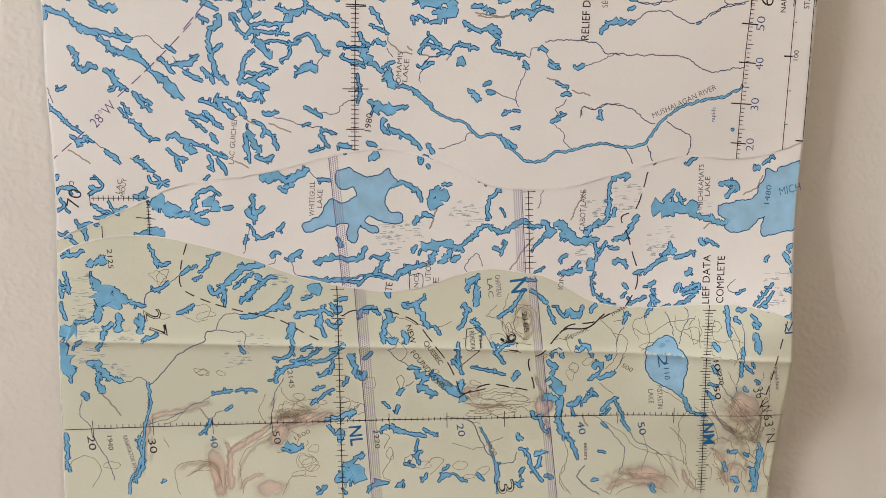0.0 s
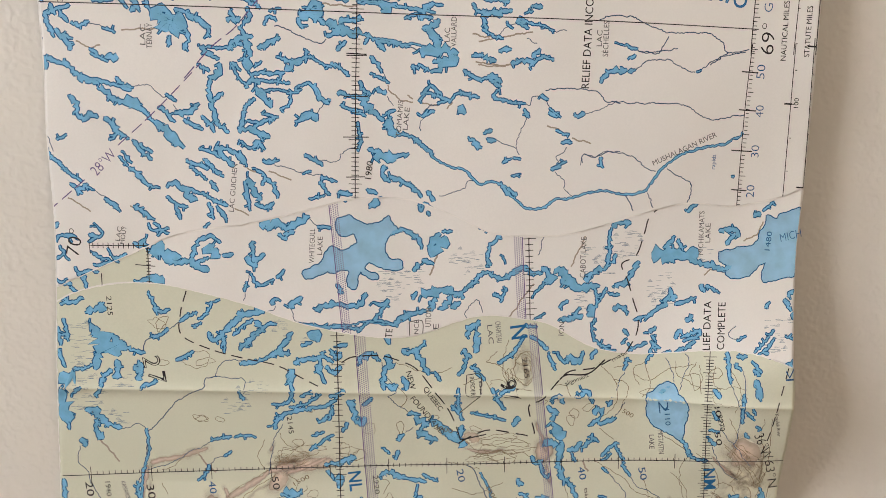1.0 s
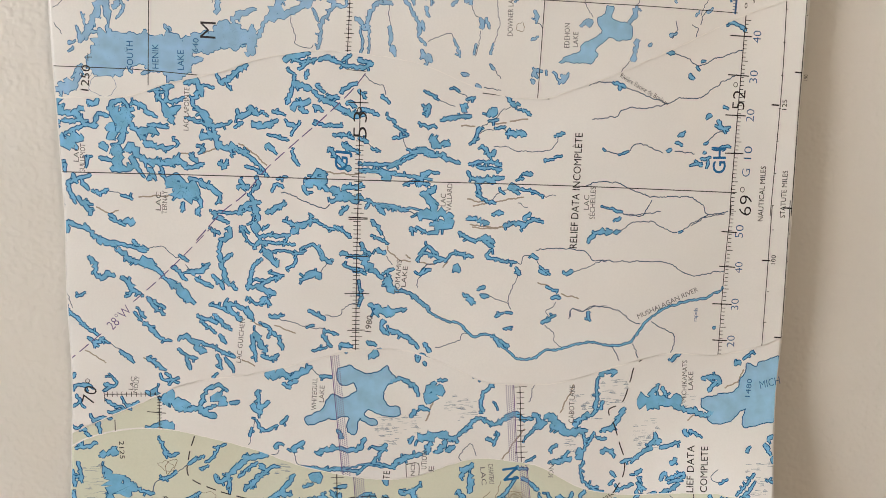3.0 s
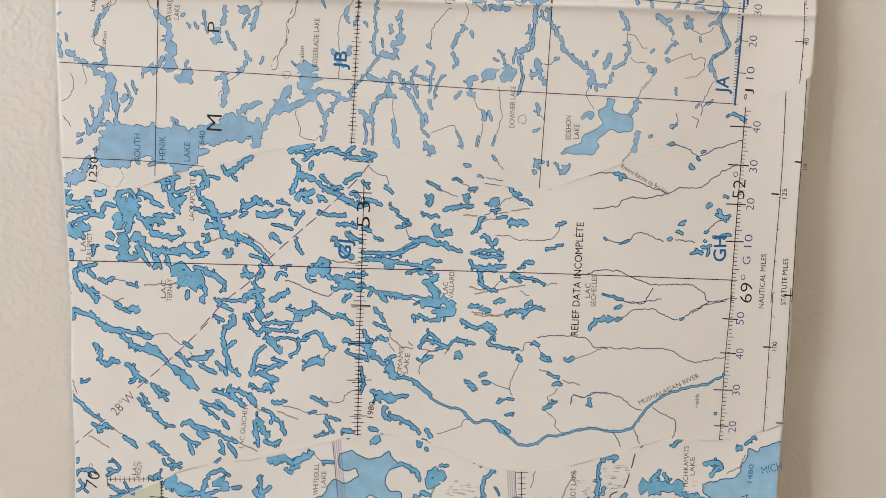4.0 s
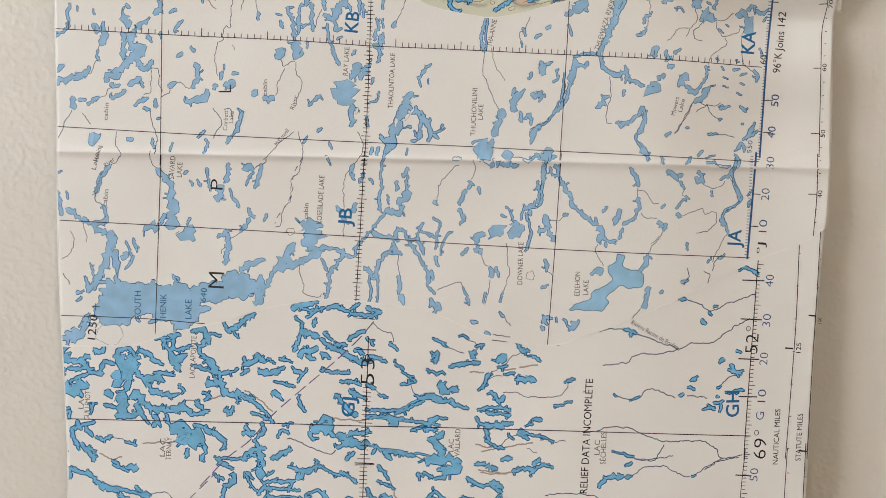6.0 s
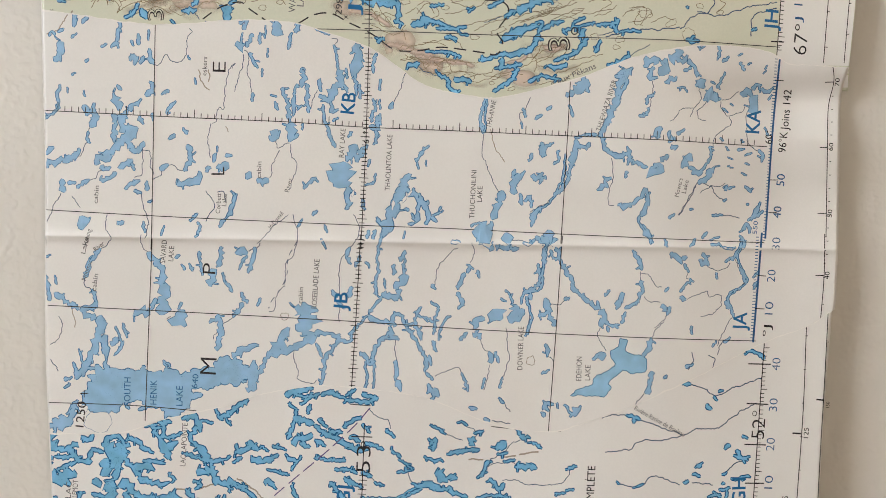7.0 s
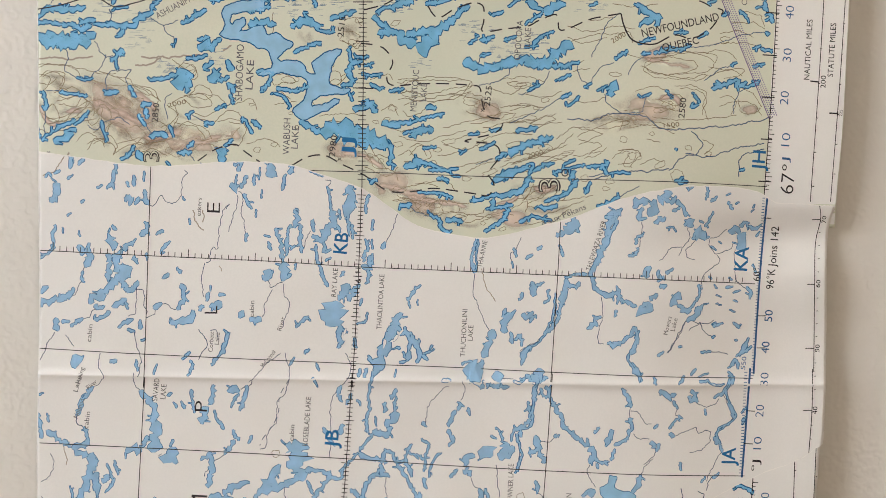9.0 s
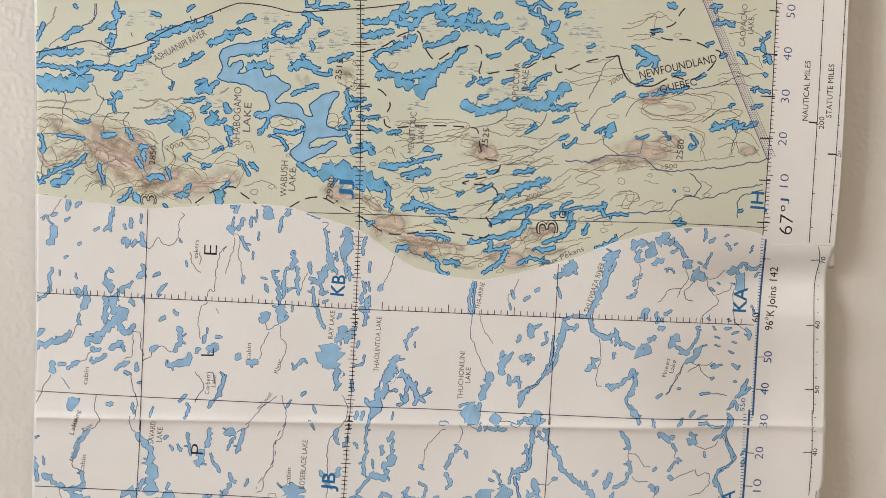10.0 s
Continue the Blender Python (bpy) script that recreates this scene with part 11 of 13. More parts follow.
reach(4, 0.63, 53.4, 162.3, 53.5, 160.2, 52.5, 159.1)
reach(4, 1.87, 41.3, 151.2, 41.6, 153.6, 42.5, 156)
reach(4, 0.94, 42.8, 155.2, 44.1, 156.7)
reach(4, 1.10, 46.3, 155.5, 47.9, 154.9, 49.1, 156.4)
reach(4, 0.79, 48.5, 153.9, 49.8, 155.5)
reach(4, 0.94, 41, 155.2, 41.6, 157.1)
reach(4, 0.94, 42.9, 150.5, 43.5, 148.1)
reach(4, 0.79, 44.5, 148.9, 45.7, 149.7, 46.1, 147.3)
reach(4, 1.10, 49, 163.8, 49.1, 161.5)
reach(4, 3.11, 71.6, 184.4, 70.8, 182.8, 70.2, 180.4)
reach(4, 1.72, 69.9, 179.7, 69.3, 176.5, 68.1, 174.1, 67.5, 171.8)
reach(4, 1.41, 67.5, 171, 66, 168.6, 64.7, 167)
reach(4, 0.63, 58.4, 166.2, 60.8, 167, 63.9, 167)
reach(4, 1.41, 58.4, 165.4, 58.5, 163.1, 57.6, 160.7, 57.3, 158.4)
reach(4, 0.79, 57, 158.4, 56.4, 155.2, 55.2, 152.8, 52.7, 150.5)
reach(4, 0.94, 59.3, 163.9, 61.3, 163.4, 61.9, 164.7)
river(4, 0.17, 52.3, 150.2, 50, 148.1, 46.9, 146.5, 45.8, 145.7)
reach(4, 1.10, 48.5, 146.5, 46.9, 145, 46.4, 142.6)
reach(4, 0.94, 65.5, 166.3, 66.4, 163.9, 68.3, 161.5)
reach(4, 1.10, 68.3, 161.5, 70.8, 161.2, 72.7, 162.3)
reach(4, 0.94, 72.7, 163.4, 73.2, 161.2, 72.8, 159.2)
reach(4, 0.94, 73.6, 160, 76, 159.2, 77.9, 158.4)
reach(4, 3.73, 79.2, 157.6, 80.8, 157.1, 82, 158.7)
reach(4, 1.25, 82.3, 160, 83.9, 161.2)
river(4, 0.17, 68.3, 160.7, 68.7, 158.4, 68.7, 155.2, 68.1, 152.9, 67.4, 149.7)
reach(4, 0.94, 68.1, 155.2, 66.5, 154.4, 67.3, 152.9)
reach(4, 0.94, 66.2, 153.3, 64.7, 152.1)
river(4, 0.17, 67.4, 149.7, 67.9, 148.1, 69.2, 147.6)
reach(4, 1.25, 70.6, 147.6, 72.2, 147, 73.8, 148.1)
reach(4, 0.94, 74.6, 148.1, 76.4, 149.7, 78, 152.1, 78.6, 150.8)
reach(4, 1.10, 78.7, 150.5, 78.1, 147.3, 77, 144.9)
reach(4, 0.63, 72.5, 156.8, 72.2, 155.6)
reach(4, 0.63, 76, 172.3, 77.6, 172.6, 78.5, 174.2)
reach(4, 0.79, 77.6, 175.8, 78.2, 177.3, 79.4, 177.7)
river(4, 0.17, 78.5, 174.5, 79.1, 176.6, 79.4, 180.5, 79.4, 181.8)
reach(4, 2.80, 81.9, 183.7, 82.3, 186, 82.9, 187.6)
reach(4, 1.25, 79.4, 185.5, 78.7, 182.9, 80.3, 182.9)
reach(4, 1.87, 77.1, 186, 78.6, 187.6, 80.5, 186.8)
reach(4, 2.80, 84.1, 188.1, 85.2, 188.7, 87.3, 190)
reach(4, 0.94, 85.3, 188.4, 87.8, 187.5, 88.7, 188.8)
reach(4, 1.10, 89.7, 187.7, 91, 185.3, 91.7, 183.7)
reach(4, 0.79, 88.2, 185, 89.7, 185.6)
reach(4, 0.48, 92, 191.6, 94.1, 192.3, 92.5, 191)
reach(4, 0.63, 97.6, 192.5, 97.9, 190.1, 97.3, 188.5)
reach(4, 0.79, 98.9, 187.8, 100.2, 188.9)
reach(4, 0.63, 103.7, 187.3, 104.7, 185.7)
reach(4, 0.32, 103.4, 189.6, 104, 189.9)
reach(4, 0.32, 106, 187.2, 106.4, 187.4)
reach(4, 0.32, 110.8, 186.3, 111.1, 186.7)
reach(4, 0.32, 110.5, 185, 110.8, 185.3)
reach(4, 1.25, 83.2, 181.8, 84.7, 182.9)
reach(4, 0.79, 85.8, 182.9, 85.1, 182.1)
reach(4, 1.87, 91.7, 181.3, 92.7, 182.5, 93.7, 180.9)
reach(4, 3.11, 94.6, 178.9, 96.3, 178.1, 97.2, 177.3)
reach(4, 1.56, 94, 177.3, 95.9, 178.9, 98.2, 177.7)
reach(4, 0.48, 97.5, 180.9, 98.6, 183, 99.3, 184.6)
reach(4, 0.48, 95.9, 182.2, 96.5, 181.8)
reach(4, 0.32, 86.7, 180.2, 88.3, 180.2, 88.9, 179.3)
river(4, 0.17, 92.4, 180.2, 92.8, 178.1, 91.2, 175, 87.6, 174.2, 86, 171.8, 84.5, 171)
river(4, 0.17, 90.9, 174.5, 90, 172.3)
river(4, 0.17, 94.7, 177, 93.1, 175, 91.9, 174.2, 92.3, 171.8, 94.5, 171.3)
river(4, 0.17, 98.7, 177.3, 101, 178.1, 103.4, 179.8)
river(4, 0.17, 98.5, 177, 99.2, 174.1, 100.8, 172.8, 104.3, 174.1, 105.3, 175.7)
river(4, 0.17, 100.9, 172.5, 101.5, 170.1, 98.9, 168.6, 96.8, 166.2, 96.6, 164.3)
reach(4, 1.87, 104.2, 179.3, 105.8, 180.2, 107.1, 178.6)
reach(4, 2.80, 107.1, 178.1, 107.8, 176.5, 106.9, 174.4)
reach(4, 0.94, 107.7, 180.6, 108.6, 182.2, 109, 180.9)
reach(4, 0.94, 110, 180.6, 111.9, 180.3, 112.8, 181.2)
reach(4, 0.48, 111.9, 178.1, 112.6, 179)
reach(4, 0.48, 99.2, 174.8, 100.2, 174.1)
reach(4, 0.30, 101.4, 176.2, 101.7, 176)
reach(4, 1.56, 80.9, 166.3, 81.2, 167.9, 81.8, 169.1)
reach(4, 1.25, 84.3, 165.5, 84.5, 167.9)
reach(4, 0.94, 86.9, 167.5, 88.2, 168.5)
reach(4, 1.10, 85.1, 163.4, 86.4, 163.9)
reach(4, 0.48, 85.7, 166.3, 86, 165.8)
reach(4, 2.18, 88.1, 158.3, 89.5, 160.2, 90.2, 161.8)
reach(4, 1.25, 90.3, 158.3, 92.2, 156.6, 93.5, 156.9)
reach(4, 0.63, 95.9, 163.8, 96, 161.4, 94.8, 159, 93.2, 157.4)
reach(4, 1.25, 96.7, 158.2, 95.1, 155.3, 92.8, 154.2)
reach(4, 0.48, 98.8, 166.2, 99.2, 165.9)
reach(4, 0.48, 104.5, 166, 105, 165.7)
reach(4, 0.32, 100.4, 163.8, 100.9, 163.3)
reach(4, 0.63, 103.9, 163.3, 105.2, 163.6)
reach(4, 0.48, 105.9, 161.9, 107.2, 162.4)
reach(4, 0.32, 101.1, 161, 101.9, 160.7)
reach(4, 0.32, 101.2, 158.6, 102, 158.4)
reach(4, 0.32, 106, 159.5, 106.6, 159.3)
reach(4, 0.32, 105.1, 156.7, 105.9, 156.4)
reach(4, 0.94, 109.7, 163.2, 110.7, 161.6, 110.4, 160.3)
river(4, 0.17, 105.9, 174.1, 106.1, 167.7, 107.1, 164.5, 109.4, 162.9)
reach(4, 0.48, 111.2, 169.6, 111.9, 167.7)
reach(4, 0.94, 106.1, 153.1, 107.4, 151.7)
river(4, 0.17, 92.8, 154.2, 96.8, 153, 100.3, 153.9)
reach(4, 0.63, 100.3, 152.4, 101.9, 152.9)
reach(4, 3.13, -76.9, 142.7, -75.7, 141.9, -76.5, 144.2)
river(4, 0.17, -69.3, 145, -70, 141.9, -68.5, 138.8, -69.5, 136.5, -71.6, 135.5)
reach(4, 1.10, -71.6, 135.5, -72.9, 133.5, -74.1, 132.4)
reach(4, 1.41, -74.5, 132.4, -75, 129.9, -75.8, 128.1)
river(4, 0.22, -75.8, 128.1, -75.8, 126.2, -74.1, 124.4)
reach(4, 0.95, -73.9, 124.4, -73.2, 122.7, -72.7, 120.6, -73.7, 120)
reach(4, 1.57, -72.7, 120.6, -75.1, 119.6, -76.8, 118.8)
reach(4, 1.26, -83.5, 123.5, -82, 121.9, -79.8, 120.7, -77.9, 119.4)
reach(4, 1.57, -76.4, 118.5, -74.9, 117.5, -73.4, 116.9)
reach(4, 2.19, -71.8, 117.2, -71.9, 114.9, -72.6, 112.5)
reach(4, 0.95, -71.5, 116.9, -70.7, 114.1)
reach(4, 1.88, -72.9, 112.5, -73.3, 109.4, -74.2, 107.1, -75.2, 104.7)
reach(4, 0.48, -77.9, 107.9, -77.1, 104.8)
reach(4, 0.79, -86.4, 128.1, -85.6, 125, -85.4, 121.9)
reach(4, 0.48, -83.7, 128.1, -83.4, 126.5)
reach(4, 0.48, -85.9, 133.5, -85, 133.9)
river(4, 0.17, -83.1, 117.3, -82.2, 114.9, -83.6, 111, -85.7, 109.5)
reach(4, 0.79, -66.3, 142.5, -65.4, 143)
reach(4, 0.79, -59.6, 142.7, -59.4, 140.4)
river(4, 0.17, -60.3, 139.6, -60.7, 138.1, -59.5, 135.5, -58.6, 134.8)
reach(4, 1.57, -58.6, 134.5, -56.7, 132.7, -55.6, 131.1)
reach(4, 2.19, -55.3, 131.1, -55.1, 128, -55.5, 124.9)
reach(4, 3.13, -54.2, 125.7, -54.3, 123.4, -55, 120.3, -55.3, 117.9)
reach(4, 0.79, -56.9, 121.8, -58, 119.5, -59.6, 117.9)
reach(4, 2.50, -62.4, 117.8, -60.8, 118.4, -59, 118.1)
reach(4, 3.44, -50.4, 117.1, -51.4, 114.8, -49.8, 118.7)
reach(4, 0.79, -50.7, 119.5, -49.8, 120.6)
river(4, 0.17, -54, 116.4, -52.9, 117.1)
reach(4, 0.63, -51, 133.4, -50.4, 133.8)
reach(4, 0.63, -49.5, 131.1, -49, 130.2)
reach(4, 0.95, -47.4, 131.4, -46.8, 129.9)
reach(4, 0.63, -44.9, 134.5, -44.4, 131.1, -44.1, 128.8)
reach(4, 1.26, -39.1, 135.8, -38.8, 133.4, -39.5, 131.1)
reach(4, 2.19, -41.9, 129.6, -41, 128, -42, 125.7)
reach(4, 0.63, -38.4, 128.8, -38.1, 126.8)
reach(4, 0.79, -37.4, 126.4, -36.2, 124.1)
reach(4, 2.81, -34.5, 134.5, -33.3, 135.4, -32.2, 134.5)
reach(4, 0.63, -32.1, 133.4, -33.3, 131.9, -33.9, 130.3)
river(4, 0.22, -31.4, 135, -29.1, 136.1, -28.3, 137.3)
reach(4, 0.79, -33.4, 123.3, -32.2, 121)
reach(4, 0.95, -35.7, 117.1, -34.1, 119, -33.2, 120.5)
river(4, 0.17, -41.4, 110.8, -39.4, 114, -36.6, 116.3, -35.5, 117.9)
reach(4, 1.26, -40.2, 117.1, -39.4, 114.7, -39.8, 110.8, -40.5, 108)
reach(4, 0.79, -42.2, 115.5, -40.2, 116.3)
reach(4, 0.63, -45, 142.7, -44.5, 141.2, -45.7, 139.2)
reach(4, 0.79, -39, 141.9, -38, 143.5)
reach(4, 0.48, -54.8, 139.6, -54.2, 141.6)
reach(4, 0.48, -67.7, 114.1, -66.8, 111.7, -66.2, 109.4)
reach(4, 0.63, -65.8, 114.9, -65, 111.7)
reach(4, 1.57, -69, 109.4, -67.7, 111)
reach(4, 0.48, -68.2, 106.6, -66.6, 108.6, -65.9, 110.2)
reach(4, 0.63, -55, 104.6, -54.1, 102.3)
reach(4, 0.95, -29.9, 135.7, -30.5, 132.6, -31.5, 129.5)
reach(4, 2.19, -40.4, 102.2, -37.3, 103.7, -35.7, 105.3)
reach(4, 1.57, -35.7, 105.8, -34.2, 107.7, -31.8, 108.4, -29.5, 108.9)
reach(4, 2.81, -38.1, 101.4, -34.3, 100.1, -31.9, 102.1)
reach(4, 1.88, -32, 96.6, -30.7, 100.5, -30.3, 104.5)
river(4, 0.17, -20.5, 145, -23.6, 142.7, -27.5, 138.8, -29.1, 137)
river(4, 0.17, -19.3, 145, -18.1, 140.4, -18.5, 135.7, -19.4, 133.4, -21.3, 131.9, -21.7, 126.4, -23.9, 123.3, -24.3, 119.4, -26.1, 118.3)
reach(4, 0.63, -17.8, 141.9, -16.9, 143.5)
reach(4, 0.48, -10.6, 141.9, -10.1, 140.4)
reach(4, 0.63, -11.4, 138.1, -10.5, 136)
reach(4, 0.63, -28.5, 121.7, -29.2, 120.2)
reach(4, 0.95, -8.7, 124, -7.7, 122.5)
reach(4, 1.26, -3.8, 124.8, -4.1, 122.5)
reach(4, 0.48, -5.7, 119.3, -7.2, 120.9)
river(4, 0.17, -2.8, 145, -1.5, 141.9, -2.4, 137.3, -5.2, 134.2, -6.8, 129.5, -6.6, 123.3, -6.9, 115.4)
reach(4, 0.95, -4.9, 134.2, -4, 135.7)
reach(4, 0.79, -4.6, 133.4, -3.7, 131.8)
reach(4, 0.95, -2.2, 131.1, -1.2, 133.4)
reach(4, 0.63, 0.6, 131.8, 1.2, 130.7)
reach(4, 3.13, -17, 115.4, -15.5, 112.3, -14.4, 109.9)
reach(4, 5.93, -16.5, 118.6, -15.9, 115.4, -15, 113.9)
reach(4, 1.88, -18.5, 119.4, -15.4, 119.4, -13.1, 118.6)
reach(4, 1.10, -14, 112.3, -10.8, 112.6, -7, 111.3)
reach(4, 0.95, -7, 110.7, -8.5, 108.3, -10.4, 106, -11.4, 104.4)
reach(4, 0.63, -13.2, 109.1, -11.7, 106)
reach(4, 0.79, -10.9, 104.4, -11.4, 100.4, -12.1, 98)
reach(4, 1.57, -15.5, 110.7, -19.4, 108.4, -24.1, 106.8)
reach(4, 3.13, -22.5, 110, -24.1, 108.4, -26, 106.8)
reach(4, 2.19, -21.2, 113.6, -22.5, 111.5, -24.1, 109.2)
reach(4, 1.26, -26, 106.8, -27.5, 104.5, -28.8, 101.3)
reach(4, 1.26, -29.6, 101.3, -30.8, 96.6)
river(4, 0.17, -19.4, 107.6, -19.2, 104.4, -18.3, 102, -18.3, 99.7, -14.9, 98.1, -13.3, 99.3)
reach(4, 0.79, -7, 110.7, -4.2, 109.9, -3.5, 112.2)
reach(4, 0.48, -3.8, 112.2, -1.5, 114.6, 0.6, 116.9)
reach(4, 0.63, 1.6, 118.5, 3.2, 120.1, 4.8, 122.4)
reach(4, 1.57, 5.3, 123.2, 8.7, 122.4, 10.2, 124)
reach(4, 2.19, 8.7, 124.8, 11, 127.1, 12.1, 127.9)
reach(4, 0.63, 11.5, 127.9, 10.9, 130.3, 11.2, 132.6)
reach(4, 1.10, 10.3, 132.6, 11.2, 134.9)
reach(4, 0.95, 8.1, 128.7, 8.4, 131)
reach(4, 0.48, 5.6, 127.1, 5.9, 125.1)
reach(4, 0.63, 3.4, 123.2, 3.1, 126.4, 4, 129.5, 3.7, 133.4, 4.4, 137.3, 5, 139.6)
reach(4, 0.79, 2.5, 138.8, 3.2, 140.4)
reach(4, 1.57, 5.6, 139.6, 7.2, 141.9)
reach(4, 0.63, 1, 138.8, 1.3, 140.4)
reach(4, 0.32, 10.9, 138.8, 11.2, 140.1)
reach(4, 1.10, 1.6, 116.9, 4, 115.4, 6.3, 115.4, 8.7, 114.6)
reach(4, 0.95, 7.4, 115.3, 8, 116.9, 9.3, 117.7)
reach(4, 0.79, 8.7, 117.7, 10.2, 116.9, 11.5, 114.5, 13.3, 115)
reach(4, 1.10, 7.1, 113.8, 7.9, 111.4, 9.4, 110.6)
reach(4, 0.79, 7.1, 112.2, 4.3, 109.8, 2.7, 107.5, 2, 104.3)
reach(4, 0.79, 2.7, 104.3, 1.4, 103.5, 0.8, 105.1)
reach(4, 0.48, 2.7, 103.5, 2.6, 99.5, 2.3, 96.4)
reach(4, 1.10, -0.8, 106.7, 0.5, 105.1)
reach(4, 0.79, 11.8, 113.8, 14.1, 110.6, 15.7, 107.4)
reach(4, 0.79, 15.7, 107.4, 17.3, 104.2, 16.8, 101.8)
reach(4, 1.26, 18, 105.8, 18.4, 103.4)
reach(4, 0.63, 17.3, 101, 18.8, 99.4)
river(4, 0.17, 19.6, 100.2, 21.2, 101.3, 23.6, 101.8, 26.2, 102.6, 27.2, 101)
reach(4, 0.63, 27.2, 100.7, 28.3, 97.8, 28.8, 96.2)
reach(4, 0.95, 14.1, 115.3, 14.9, 112.9, 15.7, 110.6)
reach(4, 0.63, 14.1, 116.1, 14.9, 118.5, 15.7, 119.3)
reach(4, 0.63, 15.2, 116.9, 18, 116.1, 19.6, 114.5, 19.3, 112.1)
reach(4, 0.63, 19.6, 116.1, 20.4, 119.2, 18.8, 120.8)
reach(4, 1.10, 19, 109.8, 19.9, 107.4)
reach(4, 0.48, 20.6, 110.5, 21.2, 113.7, 22.8, 116.1)
reach(4, 0.48, 22.8, 116.4, 23.7, 116.9)
reach(4, 0.95, 26.7, 110.5, 28.3, 112.1)
reach(4, 0.95, 25.9, 123.2, 27.1, 120.8, 26.2, 119.2)
reach(4, 0.95, 26.2, 124.7, 26.8, 127.1, 27.8, 128.7)
reach(4, 0.95, 28.7, 129.4, 29.3, 130.7)
reach(4, 0.95, 19, 125.5, 19.6, 124.8)
river(4, 0.17, 25.9, 135.7, 24.3, 134.9, 22, 132.6, 20.4, 131, 19.9, 127.9, 19.6, 125.5)
reach(4, 0.95, 24.3, 137.3, 26.2, 137.6)
reach(4, 0.95, 8.6, 104.3, 8.9, 101.9, 8.6, 99.5)
reach(4, 1.57, 9.2, 98.7, 9.9, 96.3)
river(4, 0.17, 8.6, 110.6, 8.6, 107.4, 8.9, 104.3)
reach(4, 2.50, 19.3, 96.2, 20.4, 94.6)
reach(4, 0.63, 29.9, 141.9, 31.3, 142.7, 32.9, 141.9)
reach(4, 4.99, 30.5, 140.4, 32.9, 139.6, 34.9, 140.1)
reach(4, 1.57, 31.3, 138.1, 34, 136.5, 35.6, 135.7)
reach(4, 1.57, 35.2, 142.7, 34.4, 140.4)
river(4, 0.17, 29.8, 137.3, 30.6, 134.1, 29.3, 131.8)
reach(4, 0.63, 28.7, 131, 29.9, 130.2)
reach(4, 0.63, 31.4, 129.4, 31.8, 127.9)
reach(4, 2.19, 39.1, 139.6, 39.9, 137.3, 39.2, 135.7)
reach(4, 1.26, 36.8, 136.5, 39.2, 136, 42.3, 135.7)
river(4, 0.17, 40.7, 138, 43.9, 137.9)
reach(4, 0.63, 44.3, 137.3, 45.9, 137, 47, 138)
reach(4, 2.50, 49.3, 138.8, 50.9, 138, 51.2, 140.4)
reach(4, 1.10, 47.8, 138.8, 49.4, 137.3, 51.7, 136.9, 53.3, 138)
reach(4, 0.63, 46.2, 142, 47.1, 144.3, 46.8, 145.9)
reach(4, 0.95, 50.2, 135.7, 49.7, 133.3, 50.2, 131.8)
river(4, 0.17, 49.7, 131.3, 48.6, 129.4, 48.7, 126.3)
reach(4, 0.79, 48.2, 131, 48.7, 127.8, 48.2, 125.5, 46, 123.9)
reach(4, 0.79, 46.3, 124.4, 44.4, 123.4, 43.5, 120.7)
reach(4, 2.81, 42.4, 119.2, 42, 116.8, 40.9, 115.2)
reach(4, 1.57, 44, 118.4, 43.2, 116)
reach(4, 4.37, 37.7, 116, 36.9, 116.8, 36.6, 118.4)
reach(4, 1.88, 30.6, 113.7, 31.4, 115.3, 33, 116)
reach(4, 1.26, 30.6, 111.3, 31.6, 112.9)
reach(4, 1.10, 31.4, 112.1, 32.2, 110.8)
river(4, 0.17, 32.2, 110.5, 33.2, 108.1, 34.7, 107)
reach(4, 1.10, 34.8, 106.5, 35.4, 104.1)
reach(4, 0.63, 36.2, 106.5, 37.3, 104.1)
reach(4, 0.48, 39.4, 123.9, 40.7, 122.3, 41, 120.8)
reach(4, 0.63, 38.1, 121.6, 39.2, 121.1)
reach(4, 0.95, 46, 123.9, 46.3, 121.8)
river(4, 0.17, 46, 120.7, 46.1, 116.8, 45.8, 112)
reach(4, 0.48, 45.8, 114.4, 45.6, 112)
river(4, 0.17, 39.3, 113.6, 39.8, 110.5, 40.1, 104.1, 38.6, 100.1, 37.6, 97.7)
reach(4, 0.63, 38.3, 99.3, 37.6, 96.9)
river(4, 0.17, 34.8, 103.3, 34.1, 99.3, 33.2, 96.1)
reach(4, 0.48, 33.5, 99.3, 32.9, 96.9)
reach(4, 1.57, 50.3, 121.5, 51.1, 119.9, 50.8, 118)
reach(4, 1.26, 48.8, 116.8, 50.8, 118, 51.9, 116, 52.7, 114.4)
river(4, 0.17, 51.1, 119.9, 54.3, 120.2, 56.1, 121.5)
reach(4, 0.79, 55.8, 121.5, 56.8, 122)
reach(4, 0.95, 53.3, 135.7, 54.1, 133.3, 55.1, 131)
reach(4, 0.63, 51.7, 134.9, 52.6, 132.9, 54.1, 132.9)
reach(4, 1.10, 55.1, 131, 56.5, 128.6, 58.2, 126.2)
reach(4, 1.26, 57.7, 125.5, 59.3, 123.4, 61.4, 121.8)
reach(4, 1.10, 61.4, 121.8, 63.5, 119.9, 64.7, 119.1)
reach(4, 0.79, 65, 120.7, 65.4, 119.1)
reach(4, 1.57, 65.7, 118, 67, 115.9, 65.8, 114.3)
reach(4, 1.10, 67, 115.1, 68.6, 114.3, 70.6, 113.5)
reach(4, 0.63, 67.8, 113.5, 68, 112.7)
river(4, 0.17, 65.8, 113.5, 65.2, 111.6, 66.5, 108.7, 67.5, 107.1)
reach(4, 0.95, 67.2, 122.7, 68.2, 123.7)
